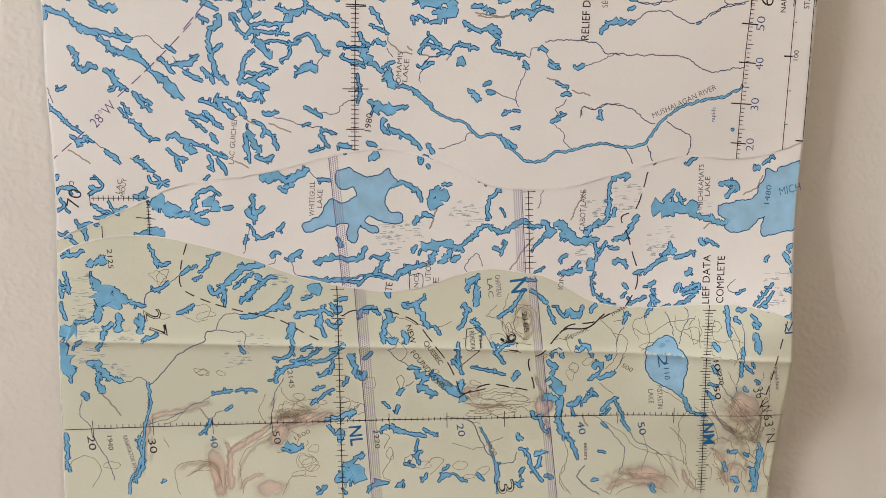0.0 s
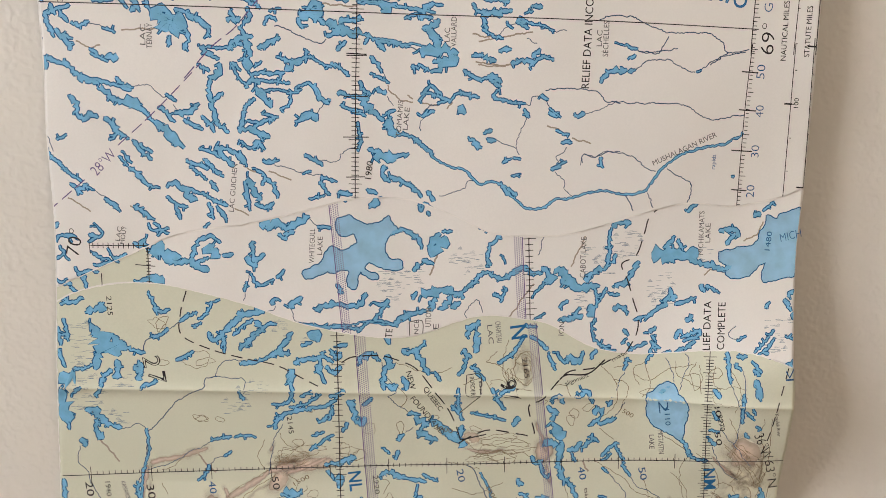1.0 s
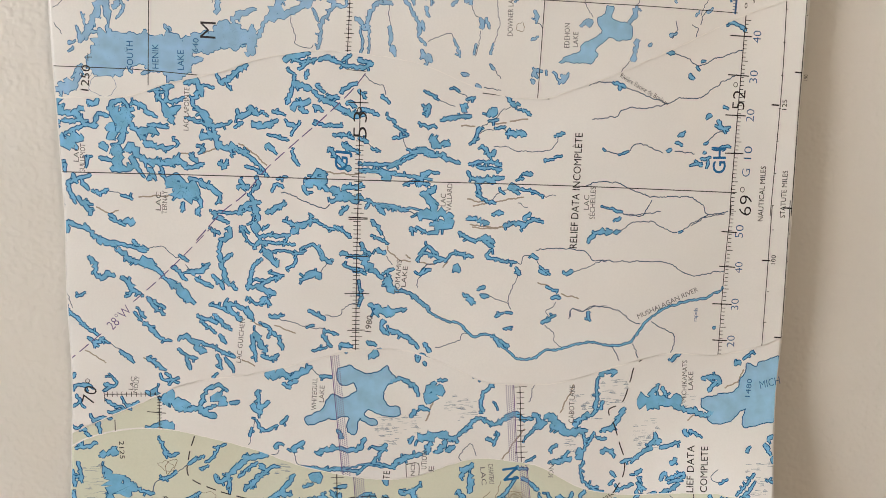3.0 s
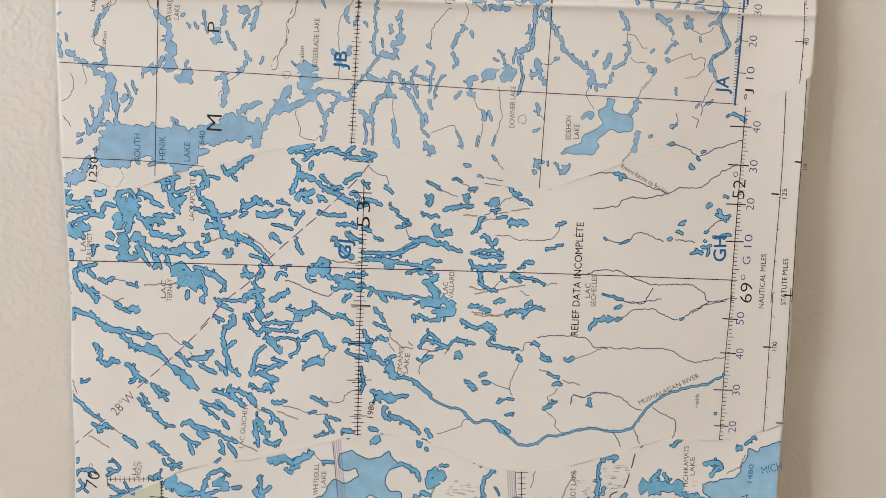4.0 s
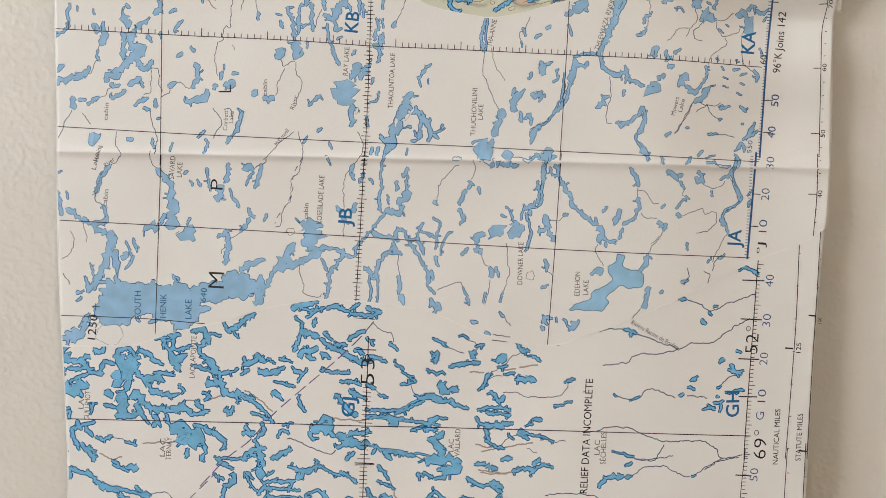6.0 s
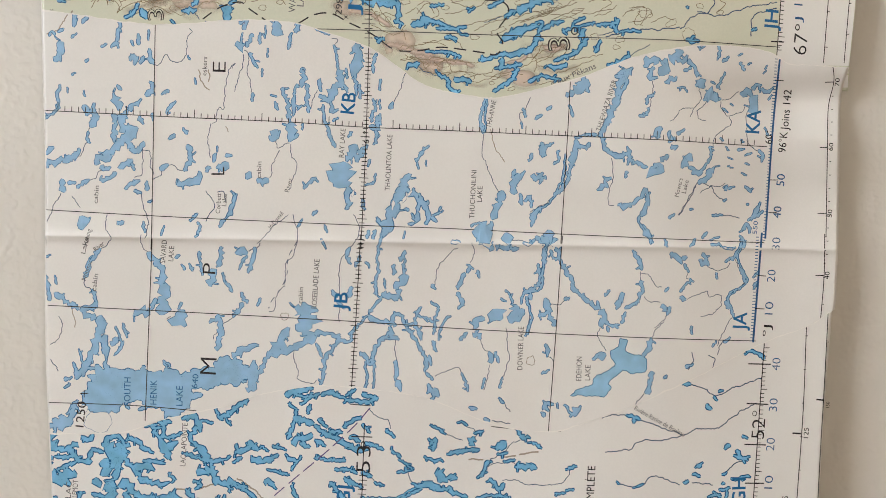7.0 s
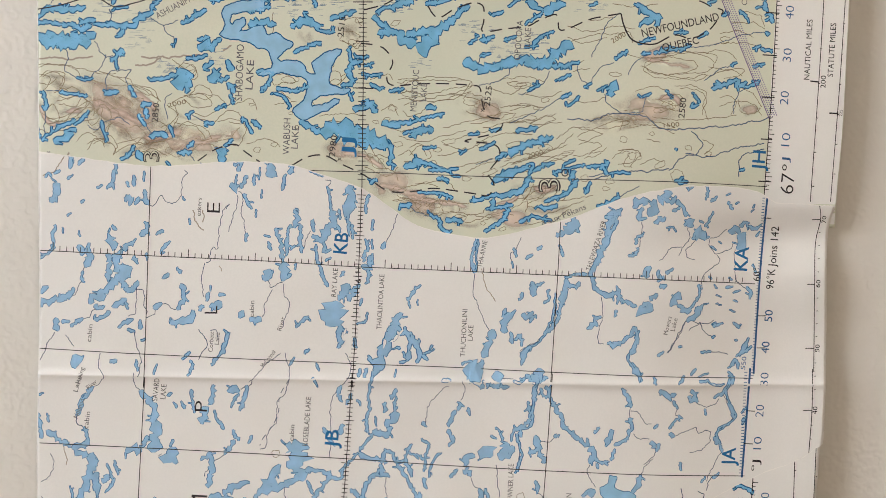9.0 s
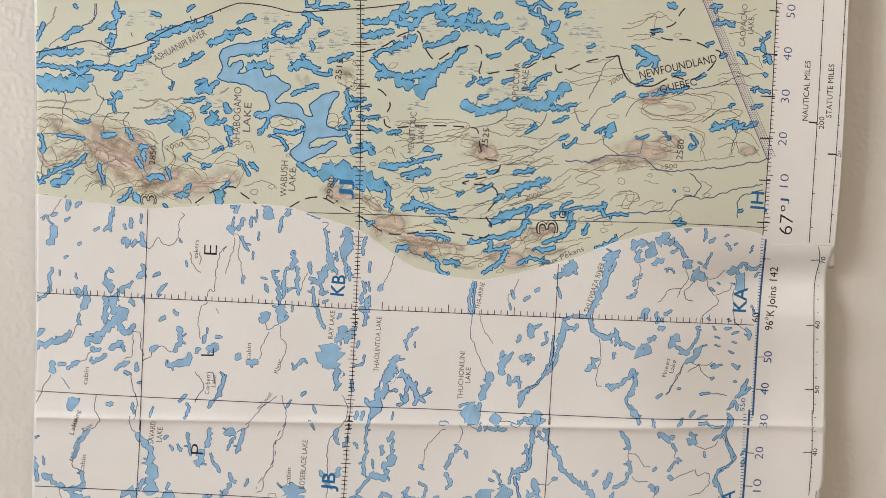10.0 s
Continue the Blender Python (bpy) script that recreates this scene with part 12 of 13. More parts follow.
reach(4, 1.57, 71.4, 123, 71.1, 121.1, 70.2, 119.1)
reach(4, 0.79, 74.7, 134.9, 76.3, 132.5, 77.1, 130.1)
reach(4, 0.79, 76, 133.3, 77, 130.9)
reach(4, 1.10, 76.9, 126.2, 77.4, 123.8, 76.8, 122.2)
reach(4, 0.79, 76.5, 121.4, 74.6, 119.9, 73, 119.1)
reach(4, 0.79, 72.7, 117.5, 71.8, 115.1)
river(4, 0.17, 77.1, 129.4, 76.9, 126.2)
river(4, 0.17, 77.2, 128.7, 79.2, 128.1, 81.2, 125.4, 83.1, 124.9)
river(4, 0.17, 78.1, 122.2, 79.7, 120.6, 82.6, 120.6)
reach(4, 0.95, 50.4, 108.8, 51.2, 107.2, 50.9, 105.6)
river(4, 0.17, 51.2, 105.6, 52.8, 104)
reach(4, 0.63, 49.7, 100.8, 51.3, 101.6)
reach(4, 1.88, 65.6, 105.2, 67.2, 105.9)
reach(4, 0.79, 64, 104.8, 65.6, 106.3)
reach(4, 1.10, 78, 105.8, 79.6, 107.8, 80.2, 110.2)
reach(4, 1.26, 80.4, 100.6, 80.1, 97.4, 79.3, 95)
river(4, 0.17, 80.2, 110.2, 81.4, 112.6, 83.8, 115)
reach(4, 0.63, 77.7, 142, 79.3, 139.6, 79.7, 137.2)
reach(4, 1.57, 78.2, 140.4, 79.4, 139.1)
reach(4, 0.63, 84.8, 144.3, 85.9, 145.1)
reach(4, 0.95, 83.5, 138, 84.2, 136.4)
reach(4, 1.26, 85.8, 134.4, 87.1, 132.8, 88.3, 131.7)
reach(4, 1.10, 88.7, 132.5, 89.7, 133.2)
reach(4, 0.63, 89.4, 130.9, 90.4, 129.3)
river(4, 0.17, 90.4, 128.9, 89.9, 127.4, 91.5, 126.9)
reach(4, 0.48, 91.1, 126.9, 91.7, 126.4)
reach(4, 0.63, 88.4, 123.7, 89.5, 125.3, 91.1, 126.4)
reach(4, 1.26, 88.5, 121.6, 89.6, 121.3)
river(4, 0.17, 90.2, 121.3, 94, 122.8, 95.9, 123.6)
reach(4, 0.48, 84.1, 123.8, 84.7, 124.5)
reach(4, 1.10, 83.5, 119.8, 84.2, 118.5)
reach(4, 0.79, 84.9, 117.4, 85.5, 119)
river(4, 0.17, 81.1, 113.4, 83.8, 115.8, 84.9, 117.4)
reach(4, 1.10, 94.6, 134, 95.1, 132.4, 94.2, 130.8)
reach(4, 1.26, 93.8, 132.1, 95.8, 130.8)
river(4, 0.17, 95.8, 130.5, 98.7, 129.2, 101.1, 129.9, 102.2, 131.5)
reach(4, 0.63, 98.4, 128.4, 98.7, 127.3)
reach(4, 0.63, 90.9, 136.4, 92.1, 138)
reach(4, 0.63, 94.3, 138.8, 95.3, 140)
reach(4, 0.63, 96.9, 136.7, 98.8, 136.7)
reach(4, 0.32, 96.6, 138, 98.8, 138.8)
reach(4, 0.63, 100.1, 135.9, 102.1, 135.5, 103.3, 135.8)
reach(4, 0.63, 101, 132, 102.8, 133.1)
reach(4, 0.79, 104.2, 134.7, 102.8, 132.7)
river(4, 0.17, 103.4, 132.6, 105.1, 129.1, 106.5, 126.7)
reach(4, 0.63, 105.1, 129.9, 106.1, 127.5, 106.8, 125.9)
reach(4, 0.95, 105.5, 141.1, 106.7, 142.7, 107.4, 140.3)
reach(4, 0.95, 104.9, 138.7, 106.2, 137.1, 105.3, 135.5)
reach(4, 0.48, 107.2, 143.5, 108.7, 145.1)
reach(4, 0.63, 109, 127.4, 110, 128.7)
reach(4, 0.95, 109.1, 124.2, 110, 125.8)
river(4, 0.17, 106.5, 125.9, 105.2, 123.9, 103.7, 123.5, 101.3, 121.1)
reach(4, 1.10, 101.3, 120.3, 102.2, 118.7)
reach(4, 0.48, 102.8, 118.2, 103.5, 116.3)
river(4, 0.17, 95.9, 123.6, 96.6, 122, 98.9, 122.4, 100.2, 121.9, 99.7, 119.5, 97.7, 117.2, 94.2, 116.4)
river(4, 0.17, 103.2, 115.9, 101.5, 113.1, 100, 109.9, 99.2, 108)
reach(4, 0.63, 91.4, 113.3, 91.9, 111.7)
reach(4, 0.63, 101.4, 109, 102.4, 110.1)
reach(4, 0.48, 97.9, 108, 98.5, 109.1)
mere(4, 57.7, 94.4, 60.1, 96, 63.3, 97.5, 64.8, 99.9, 68, 101.5, 70.4, 103.1, 68.7, 106.3, 71.1, 107.9, 71.6, 110.3, 73.5, 110, 72.7, 107.1, 75.1, 105.8, 78.4, 105.1, 79.2, 102.2, 77.6, 100.6, 75.2, 100.3, 72.8, 101.5, 69.6, 99.4, 68.1, 97.5, 68.9, 95.9, 67.3, 94.3, 64.1, 94.3)
reach(5, 0.94, -84.6, 241.4, -83.1, 243.6, -82.8, 245.1)
reach(5, 1.10, -77.2, 241.8, -75.3, 243.3, -73.4, 244.3)
reach(5, 0.94, -75.3, 243, -73.4, 243.8)
river(5, 0.17, -81.3, 239.2, -79, 241.5, -77.2, 241.8)
reach(5, 1.25, -84.7, 235.4, -82.8, 237.2, -81.7, 238.1)
reach(5, 1.56, -82, 237.7, -79.1, 237.7, -76.1, 237.8, -72.8, 238.3)
reach(5, 0.94, -85, 233.9, -82.1, 234.2, -79.1, 233.7, -75.4, 233.7)
reach(5, 1.56, -75.4, 233.7, -73.2, 232.6, -71.4, 233.4)
reach(5, 1.25, -73.2, 234.1, -70.2, 234.9)
reach(5, 1.10, -69.5, 233.8, -67.2, 233.6, -65, 234.2)
reach(5, 1.56, -65, 233.5, -62, 233.4, -59, 234.3)
reach(5, 1.87, -59, 235.1, -57.1, 236.2, -55, 237.1)
reach(5, 0.94, -55, 237.4, -54.1, 239.2, -52.6, 240.4)
reach(5, 1.25, -63.5, 230.9, -62.5, 232)
reach(5, 3.73, -82.9, 229.4, -79.2, 229.8, -76.2, 229.2)
reach(5, 3.42, -85.1, 230.1, -82.1, 229.1, -78.4, 228.7)
reach(5, 2.80, -77.7, 228.8, -74.7, 229.3, -71.7, 229.3)
reach(5, 2.18, -75.4, 231, -72.5, 230.3, -70.2, 231.4)
reach(5, 0.94, -66.8, 244.4, -65.9, 245.4)
reach(5, 0.94, -65.7, 241, -64.2, 242.5, -64.9, 239.9)
reach(5, 0.79, -63.5, 238.4, -61.5, 238.5)
river(5, 0.17, -63.4, 242.5, -63.4, 245.5)
river(5, 0.17, -66, 238, -65.7, 235.7, -66.3, 234.5)
reach(5, 1.87, -55, 241.9, -52.3, 242.5, -49.3, 243.8)
reach(5, 2.18, -50, 243.2, -46.3, 244.8, -42.5, 245.4)
reach(5, 1.87, -43.3, 245.1, -41, 245.9, -38.5, 246.7)
reach(5, 0.94, -46.3, 234.8, -44.1, 235.8, -41.8, 237.3)
reach(5, 1.25, -43.3, 236.8, -40.6, 237.9)
reach(5, 1.56, -38.5, 240.7, -35.8, 241.9, -32.8, 243)
reach(5, 1.25, -34.3, 243.5, -30.5, 244.1, -28.3, 243.9)
river(5, 0.17, -55, 235.9, -51.6, 234.1, -47.8, 235.3)
river(5, 0.17, -51.6, 233.7, -50.6, 231.4, -48.6, 230.7, -48.6, 228.8)
reach(5, 0.32, -48.8, 228.5, -48.5, 229.7)
reach(5, 0.94, -41.9, 230.4, -40.1, 230.9)
reach(5, 2.49, -41.9, 227.8, -40.1, 228.9, -38.9, 227.4)
reach(5, 1.10, -38.1, 228.9, -36.6, 230.2)
reach(5, 0.79, -44.9, 225.2, -42.6, 225.2, -40.4, 225.9)
river(5, 0.17, -46.4, 224.3, -44.2, 224.7)
reach(5, 1.56, -65.1, 224.4, -63.6, 226, -62.5, 226.4)
reach(5, 0.63, -64.4, 223.7, -64.1, 222.5)
river(5, 0.17, -70, 229.3, -68.5, 226.6, -67.3, 225.2, -65.1, 225.5)
river(5, 0.17, -67, 225.9, -68.1, 222.9, -70.1, 220.6, -71.1, 219.4)
river(5, 0.17, -78.4, 228, -77, 225.8, -78.1, 222, -74.8, 219.8, -73.3, 219)
reach(5, 0.48, -74.1, 219.3, -73, 219)
reach(5, 0.48, -71.9, 219.1, -71, 219.4)
reach(5, 4.04, -47.2, 221.7, -46.4, 219.4, -47.1, 217.1)
reach(5, 1.56, -44.9, 218.7, -45.7, 216.4)
reach(5, 0.94, -54.7, 219.3, -51.7, 219.6, -48.7, 220.6)
river(5, 0.17, -49.5, 215.6, -51.3, 214, -50.7, 208.7)
reach(5, 1.56, -40.4, 222.8, -38.9, 223.8)
reach(5, 1.87, -38.9, 219.5, -37.4, 220.7, -38.1, 221.8)
reach(5, 1.25, -36.7, 219.2, -34.7, 219.9)
reach(5, 1.56, -34.4, 224.1, -33.5, 222.6)
reach(5, 1.56, -34.1, 218.1, -33.2, 216.5)
reach(5, 0.63, -33.7, 215, -33.2, 213.5)
river(5, 0.17, -33.2, 213.2, -35.2, 212, -36.7, 211.9)
reach(5, 0.63, -37.4, 211.6, -35.6, 212.6)
reach(5, 0.63, -45.3, 210, -44.2, 210.6)
river(5, 0.17, -44.2, 210, -42, 208.8, -39.7, 207.6)
reach(5, 0.79, -40.2, 207.6, -39, 207.9)
reach(5, 1.25, -66.7, 215.3, -64.4, 215.8)
river(5, 0.17, -66.7, 216.1, -67.1, 219.1, -65.1, 221.4, -60.2, 221.9)
river(5, 0.17, -60.2, 221.9, -61.7, 219.2, -60.7, 216.9)
reach(5, 0.79, -60.7, 216.9, -59.4, 215)
reach(5, 0.63, -78.6, 215.6, -75.6, 215.2, -72.7, 214.8)
river(5, 0.17, -83, 215.9, -79.3, 215.9)
reach(5, 0.94, -83.5, 215.1, -82.9, 212.9, -83.1, 211.4)
river(5, 0.17, -83, 211.4, -83.2, 206.8, -83.4, 203)
reach(5, 0.63, -85.1, 205.3, -84.8, 203.8)
reach(5, 0.63, -83.7, 203, -83.1, 203.8)
reach(5, 0.79, -81.7, 204.6, -78.7, 206.6, -75.7, 207.7)
reach(5, 1.87, -80.2, 202.3, -78.3, 203.5, -76.5, 204.2)
reach(5, 0.94, -77.7, 205.1, -75.7, 205.7)
reach(5, 0.63, -75, 207.2, -72.7, 209.2, -72, 210.3)
river(5, 0.17, -72, 206.9, -69.8, 205.5, -67.5, 207.8, -63.8, 208.9, -60.8, 207.1)
reach(5, 0.79, -68.3, 207.3, -67.5, 204.7, -67, 203.2)
reach(5, 1.10, -57.3, 212.4, -55.5, 212.9)
reach(5, 0.94, -56.4, 210.9, -56.3, 209.4)
reach(5, 0.63, -58.2, 209.4, -57, 207.4)
river(5, 0.17, -57, 207.1, -55.2, 205.3, -52.5, 204.9)
reach(5, 1.41, -54.8, 204.4, -52.8, 204.9, -51.3, 204.1)
reach(5, 0.63, -50.1, 206.4, -49.5, 204.5)
reach(5, 0.79, -45, 201.5, -44.1, 202.4)
reach(5, 1.10, -46.9, 199.6, -45, 199.9)
river(5, 0.17, -45, 199.6, -43.6, 197.4)
reach(5, 2.80, -36.7, 199, -36, 200.5, -36.3, 197.4)
reach(5, 0.79, -35.2, 202, -33.7, 203.1)
reach(5, 0.63, -30.2, 209, -29.1, 207.1, -28.1, 205.6)
reach(5, 1.25, -27.6, 208.2, -26.1, 207.2)
reach(5, 0.79, -62.8, 197.9, -60.9, 199.2, -59.8, 201)
reach(5, 1.56, -58.6, 199.5, -57.9, 198)
reach(5, 1.10, -26.8, 240.9, -23.8, 241.7, -20.7, 242.2)
reach(5, 1.10, -20.7, 242.2, -17.7, 241.8, -14.7, 242.6)
reach(5, 0.94, -14.7, 242.9, -13.5, 244.9, -12.4, 246.4)
reach(5, 1.10, -21.5, 244.3, -19.5, 245.6, -17.4, 246.3)
reach(5, 0.94, -28.3, 238.2, -25.3, 238.8, -23.5, 239.1)
reach(5, 1.87, -28.3, 234.8, -25.3, 235.2, -22.3, 234.9)
reach(5, 0.94, -14.7, 228.2, -12.4, 229, -10.1, 229.8)
reach(5, 0.94, -16.2, 227.4, -14.7, 228.2)
reach(5, 0.94, -26.1, 222, -23.8, 222)
reach(5, 0.94, -22.6, 221.3, -23.5, 219, -25.3, 217)
reach(5, 0.94, -20.8, 217.5, -17, 216.8, -13.2, 217.6)
reach(5, 0.63, -21.5, 215.9, -19.3, 214.9, -18, 212.9)
reach(5, 1.25, -3.3, 218.5, -1, 219.3, -2.2, 222.3)
reach(5, 1.10, -2.2, 222.3, -0.7, 224.6, 1.3, 225)
reach(5, 0.94, -1.8, 227.7, -1.3, 225.4)
reach(5, 1.56, -14.7, 208.4, -12.4, 207.3, -10.1, 206.1)
reach(5, 4.35, -8.6, 206.2, -4.8, 206.5, -1, 205.9)
reach(5, 4.97, -4, 205.4, 0.6, 205.5, 4.4, 204.5)
reach(5, 3.73, 3.7, 204, 6.7, 203.2, 8.3, 202.5)
reach(5, 1.25, 9.5, 202, 9.8, 200.2, 9.5, 197.9)
reach(5, 0.79, 9.1, 197.4, 10.4, 196.8)
reach(5, 2.18, -15.5, 235, -12.4, 235.8, -10.2, 234.4)
reach(5, 1.25, -17, 234.3, -14.7, 235.4)
reach(5, 1.10, -10.2, 233.6, -8.3, 232.9, -6.4, 232.9)
reach(5, 1.10, -6.4, 236.4, -3.3, 237.5, -0.7, 238.3)
reach(5, 0.63, -13.9, 237.3, -13.2, 236.3)
reach(5, 0.63, -11.4, 241.2, -10.9, 240)
reach(5, 0.63, -8.9, 243.5, -7.1, 244.3)
reach(5, 1.56, 3.2, 242.9, 6.6, 244.2, 10.4, 244.9)
reach(5, 2.49, 11.2, 240.8, 14.2, 241.9, 16.5, 243.5)
reach(5, 1.10, 5.8, 238.7, 8.9, 239.7, 11.9, 240.4)
reach(5, 1.10, 5.1, 236.9, 7.4, 235.1, 9.7, 233.6)
reach(5, 1.87, 6.6, 232.7, 9.7, 233.2, 12.7, 232.8)
reach(5, 2.80, 12, 231.7, 14.3, 231, 15.8, 230.7)
reach(5, 1.87, 14.3, 232.8, 18.1, 233.3, 21.2, 233.8)
reach(5, 4.04, 17.3, 228.7, 19.6, 230.3, 21.6, 232.6)
reach(5, 2.49, 21.9, 233.4, 24.2, 234.9, 26.5, 236.5)
reach(5, 1.10, 26.5, 237.3, 28.8, 239.1, 30.3, 240.1)
reach(5, 1.25, 19.6, 241, 22.6, 241.5, 24.9, 242.6)
reach(5, 1.87, 24.9, 242.1, 27.2, 243.4, 28.3, 244.2)
reach(5, 1.10, 23.4, 246.6, 26.4, 247.2, 29.5, 246.8)
reach(5, 0.94, 0.2, 226.2, 2.8, 226.2)
reach(5, 0.63, 2.8, 223.9, 4.3, 224.4)
reach(5, 0.63, 2.1, 221.6, 4.4, 221.3, 6.7, 221.7)
reach(5, 1.56, -0.2, 212.4, 2.1, 212.7, 4.4, 213.7)
reach(5, 1.25, 2.9, 214, 5.2, 211.7)
reach(5, 0.63, -1.7, 216.2, -1, 214.7)
reach(5, 0.94, 4.4, 218.6, 6.7, 217.8)
reach(5, 0.63, 9.7, 217.1, 12.5, 217.8)
reach(5, 1.10, 19.8, 212.6, 21.3, 213)
reach(5, 1.87, 8.2, 208.7, 9.8, 207.6, 11.3, 208.2)
reach(5, 1.10, 11.3, 208.2, 14.4, 208.7, 17.5, 209.5)
reach(5, 0.79, 17.5, 209.5, 20.5, 210.3, 23.6, 211.1)
reach(5, 0.94, 13.6, 205.6, 15.9, 206.4, 18.3, 206.8)
reach(5, 1.56, 16, 205.2, 18.3, 206.5, 20.6, 206.8)
reach(5, 0.63, 19.1, 201.8, 21.4, 201.9)
reach(5, 2.49, 13.7, 196.4, 16, 197.5, 17.5, 198)
reach(5, 1.10, 16.8, 197.2, 19.9, 197.5, 23, 196)
reach(5, 0.79, 20.6, 195.7, 24.5, 195.7, 27.6, 196)
reach(5, 0.94, 23, 193.4, 25, 192.9)
reach(5, 0.63, 26.9, 194.2, 28.1, 193.9)
reach(5, 0.63, 17.6, 189.4, 20.7, 189.5, 23.8, 189.2, 26.1, 188.3)
reach(5, 0.94, 4.5, 192.1, 5.2, 192.7)
reach(5, 1.25, 12.7, 185.8, 14.8, 186)
river(5, 0.17, 14.8, 186, 16.9, 184, 20, 182.9)
reach(5, 0.79, 21, 183.2, 23.1, 181.7, 23.5, 179.8, 25.4, 178.3)
reach(5, 1.25, 25.4, 181.7, 26.9, 182, 28.8, 181.4)
reach(5, 0.94, 32.8, 187.2, 36.2, 188.3, 40.1, 188.8)
reach(5, 1.41, 40.1, 188.8, 43.2, 189.3, 46.3, 190.9, 47.9, 193.6)
reach(5, 1.25, 37.5, 185.2, 37.8, 187.3)
reach(5, 0.79, 37.8, 185.2, 40.9, 185.7, 42.5, 186.2)
reach(5, 0.94, 36, 179, 37.6, 180.2, 39.4, 181)
reach(5, 0.94, 39.4, 181, 41, 182.6, 41.9, 184.6)
reach(5, 2.18, 38.5, 193.5, 40.8, 194.3, 43.2, 195.1)
reach(5, 1.10, 40.8, 195.1, 43.9, 195.9, 47.1, 196.2)
reach(5, 0.63, 46.3, 196.7, 48.6, 197.5, 47.9, 195.1)
reach(5, 1.25, 39.2, 199.3, 40.8, 200.2)
reach(5, 1.87, 42.3, 200.8, 45.4, 202.1, 48.5, 203.4)
reach(5, 1.56, 47, 202.9, 50.9, 204, 53.5, 205)
reach(5, 1.25, 44.6, 206.8, 46.9, 207.1, 49.3, 207.6)
reach(5, 0.79, 37.6, 206.7, 39.2, 207)
reach(5, 0.79, 34.5, 201.7, 36.4, 202.3, 37.6, 203.3)
reach(5, 0.48, 29.1, 200.4, 29.9, 201)
reach(5, 0.63, 31.4, 205.4, 33.3, 205.7)
river(5, 0.17, 37.7, 198.9, 34.6, 198.1, 33, 197.3)
reach(5, 0.79, 45.7, 181.8, 48, 183.1, 50.4, 182.7)
reach(5, 0.63, 50.4, 182.7, 53.5, 182.2)
reach(5, 1.10, 51.1, 185.8, 53.1, 185.3, 55, 186.3)
reach(5, 0.79, 52.6, 187.4, 55.8, 188.5, 58.1, 189.5)
reach(5, 1.25, 58.1, 189.8, 59.6, 191.3, 60.9, 192.9)
reach(5, 1.56, 59.6, 193.7, 60.4, 195.3)
reach(5, 0.94, 63.6, 190.1, 64.7, 192.2)
reach(5, 0.94, 49.4, 195.9, 51.7, 197.2, 54.1, 197.8)
reach(5, 0.63, 54.9, 195.2, 58, 196.3, 62.7, 197.3)
reach(5, 0.79, 64.3, 196.8, 67.4, 197.3, 69, 195.3)
reach(5, 0.94, 67.7, 196.9, 69.3, 198)
reach(5, 0.79, 58, 197.9, 59.9, 198.8)
river(5, 0.17, 64.3, 194.2, 67.5, 194.8, 69.8, 195.3)
reach(5, 0.63, 70.6, 195, 73, 195.4, 75.3, 195.2)
reach(5, 0.79, 67.6, 185.9, 69.9, 187, 72.3, 188.3)
river(5, 0.17, 72.3, 188.3, 75.4, 189.9, 78.5, 191.8)
reach(5, 2.49, 29.5, 246.8, 34.1, 246.2, 38.7, 246.3)
reach(5, 1.87, 37.2, 244.8, 39.5, 245.4, 41.8, 246.7)
reach(5, 0.63, 41.9, 240.9, 43.7, 242.1, 45.7, 243.4)
reach(5, 0.79, 37.6, 238.2, 39.6, 239)
reach(5, 1.87, 47.3, 242.2, 48.9, 240.7, 50.4, 240)
reach(5, 3.11, 52, 239.2, 54.3, 240.8, 56.6, 241.1)
reach(5, 2.49, 51.9, 245.3, 54.2, 246.2, 55.7, 247.7)
reach(5, 1.87, 55, 243.1, 53.5, 244.6)
reach(5, 0.63, 46.6, 236.1, 48.9, 237.6, 50.4, 238.4)
reach(5, 0.48, 64.4, 241.3, 65.5, 241.8)
reach(5, 2.80, 29.7, 225.1, 34.3, 223.6, 39, 224.4)
reach(5, 2.49, 39, 224.4, 43.6, 225.6, 48.3, 226.1)
reach(5, 3.11, 46.7, 225, 50.6, 225.7, 53.7, 226.2)
reach(5, 3.11, 53.7, 227, 56, 228.8, 58.3, 230.9)
reach(5, 1.10, 53.7, 224.6, 57.6, 224.7, 60.7, 225.8)
reach(5, 0.94, 34.3, 231.3, 36.1, 231.6, 37.3, 232.1)
reach(5, 0.63, 41.2, 231.7, 43.2, 232.2)
reach(5, 0.63, 34.6, 227, 36.2, 227.5)
reach(5, 0.63, 31.2, 230.5, 33, 232)
reach(5, 0.79, 49, 230.7, 49.7, 231.8, 51.3, 232.8)
reach(5, 0.63, 52.1, 233.1, 53.6, 233.9)
reach(5, 0.48, 46.7, 229.6, 49, 230)
reach(5, 0.79, 71.6, 226.9, 72.9, 228, 74, 228.8)
reach(5, 0.79, 56.1, 221.1, 58.4, 222.1)
reach(5, 0.63, 47.6, 217.9, 49.9, 219.2)
reach(5, 0.63, 58.5, 213.9, 60.1, 215, 60.9, 215.9)
reach(5, 0.79, 56.9, 216.2, 58.5, 217)
reach(5, 0.63, 63.2, 219.1, 64.2, 219.7)
reach(5, 1.87, 69.4, 218.7, 71, 219.5, 70.2, 217.1)
reach(5, 0.63, 66.8, 218.2, 68.6, 219.1)
reach(5, 0.48, 79.4, 216.5, 80.9, 217.3)
river(5, 0.17, 32, 224.3, 33.5, 225.9, 35.5, 227)
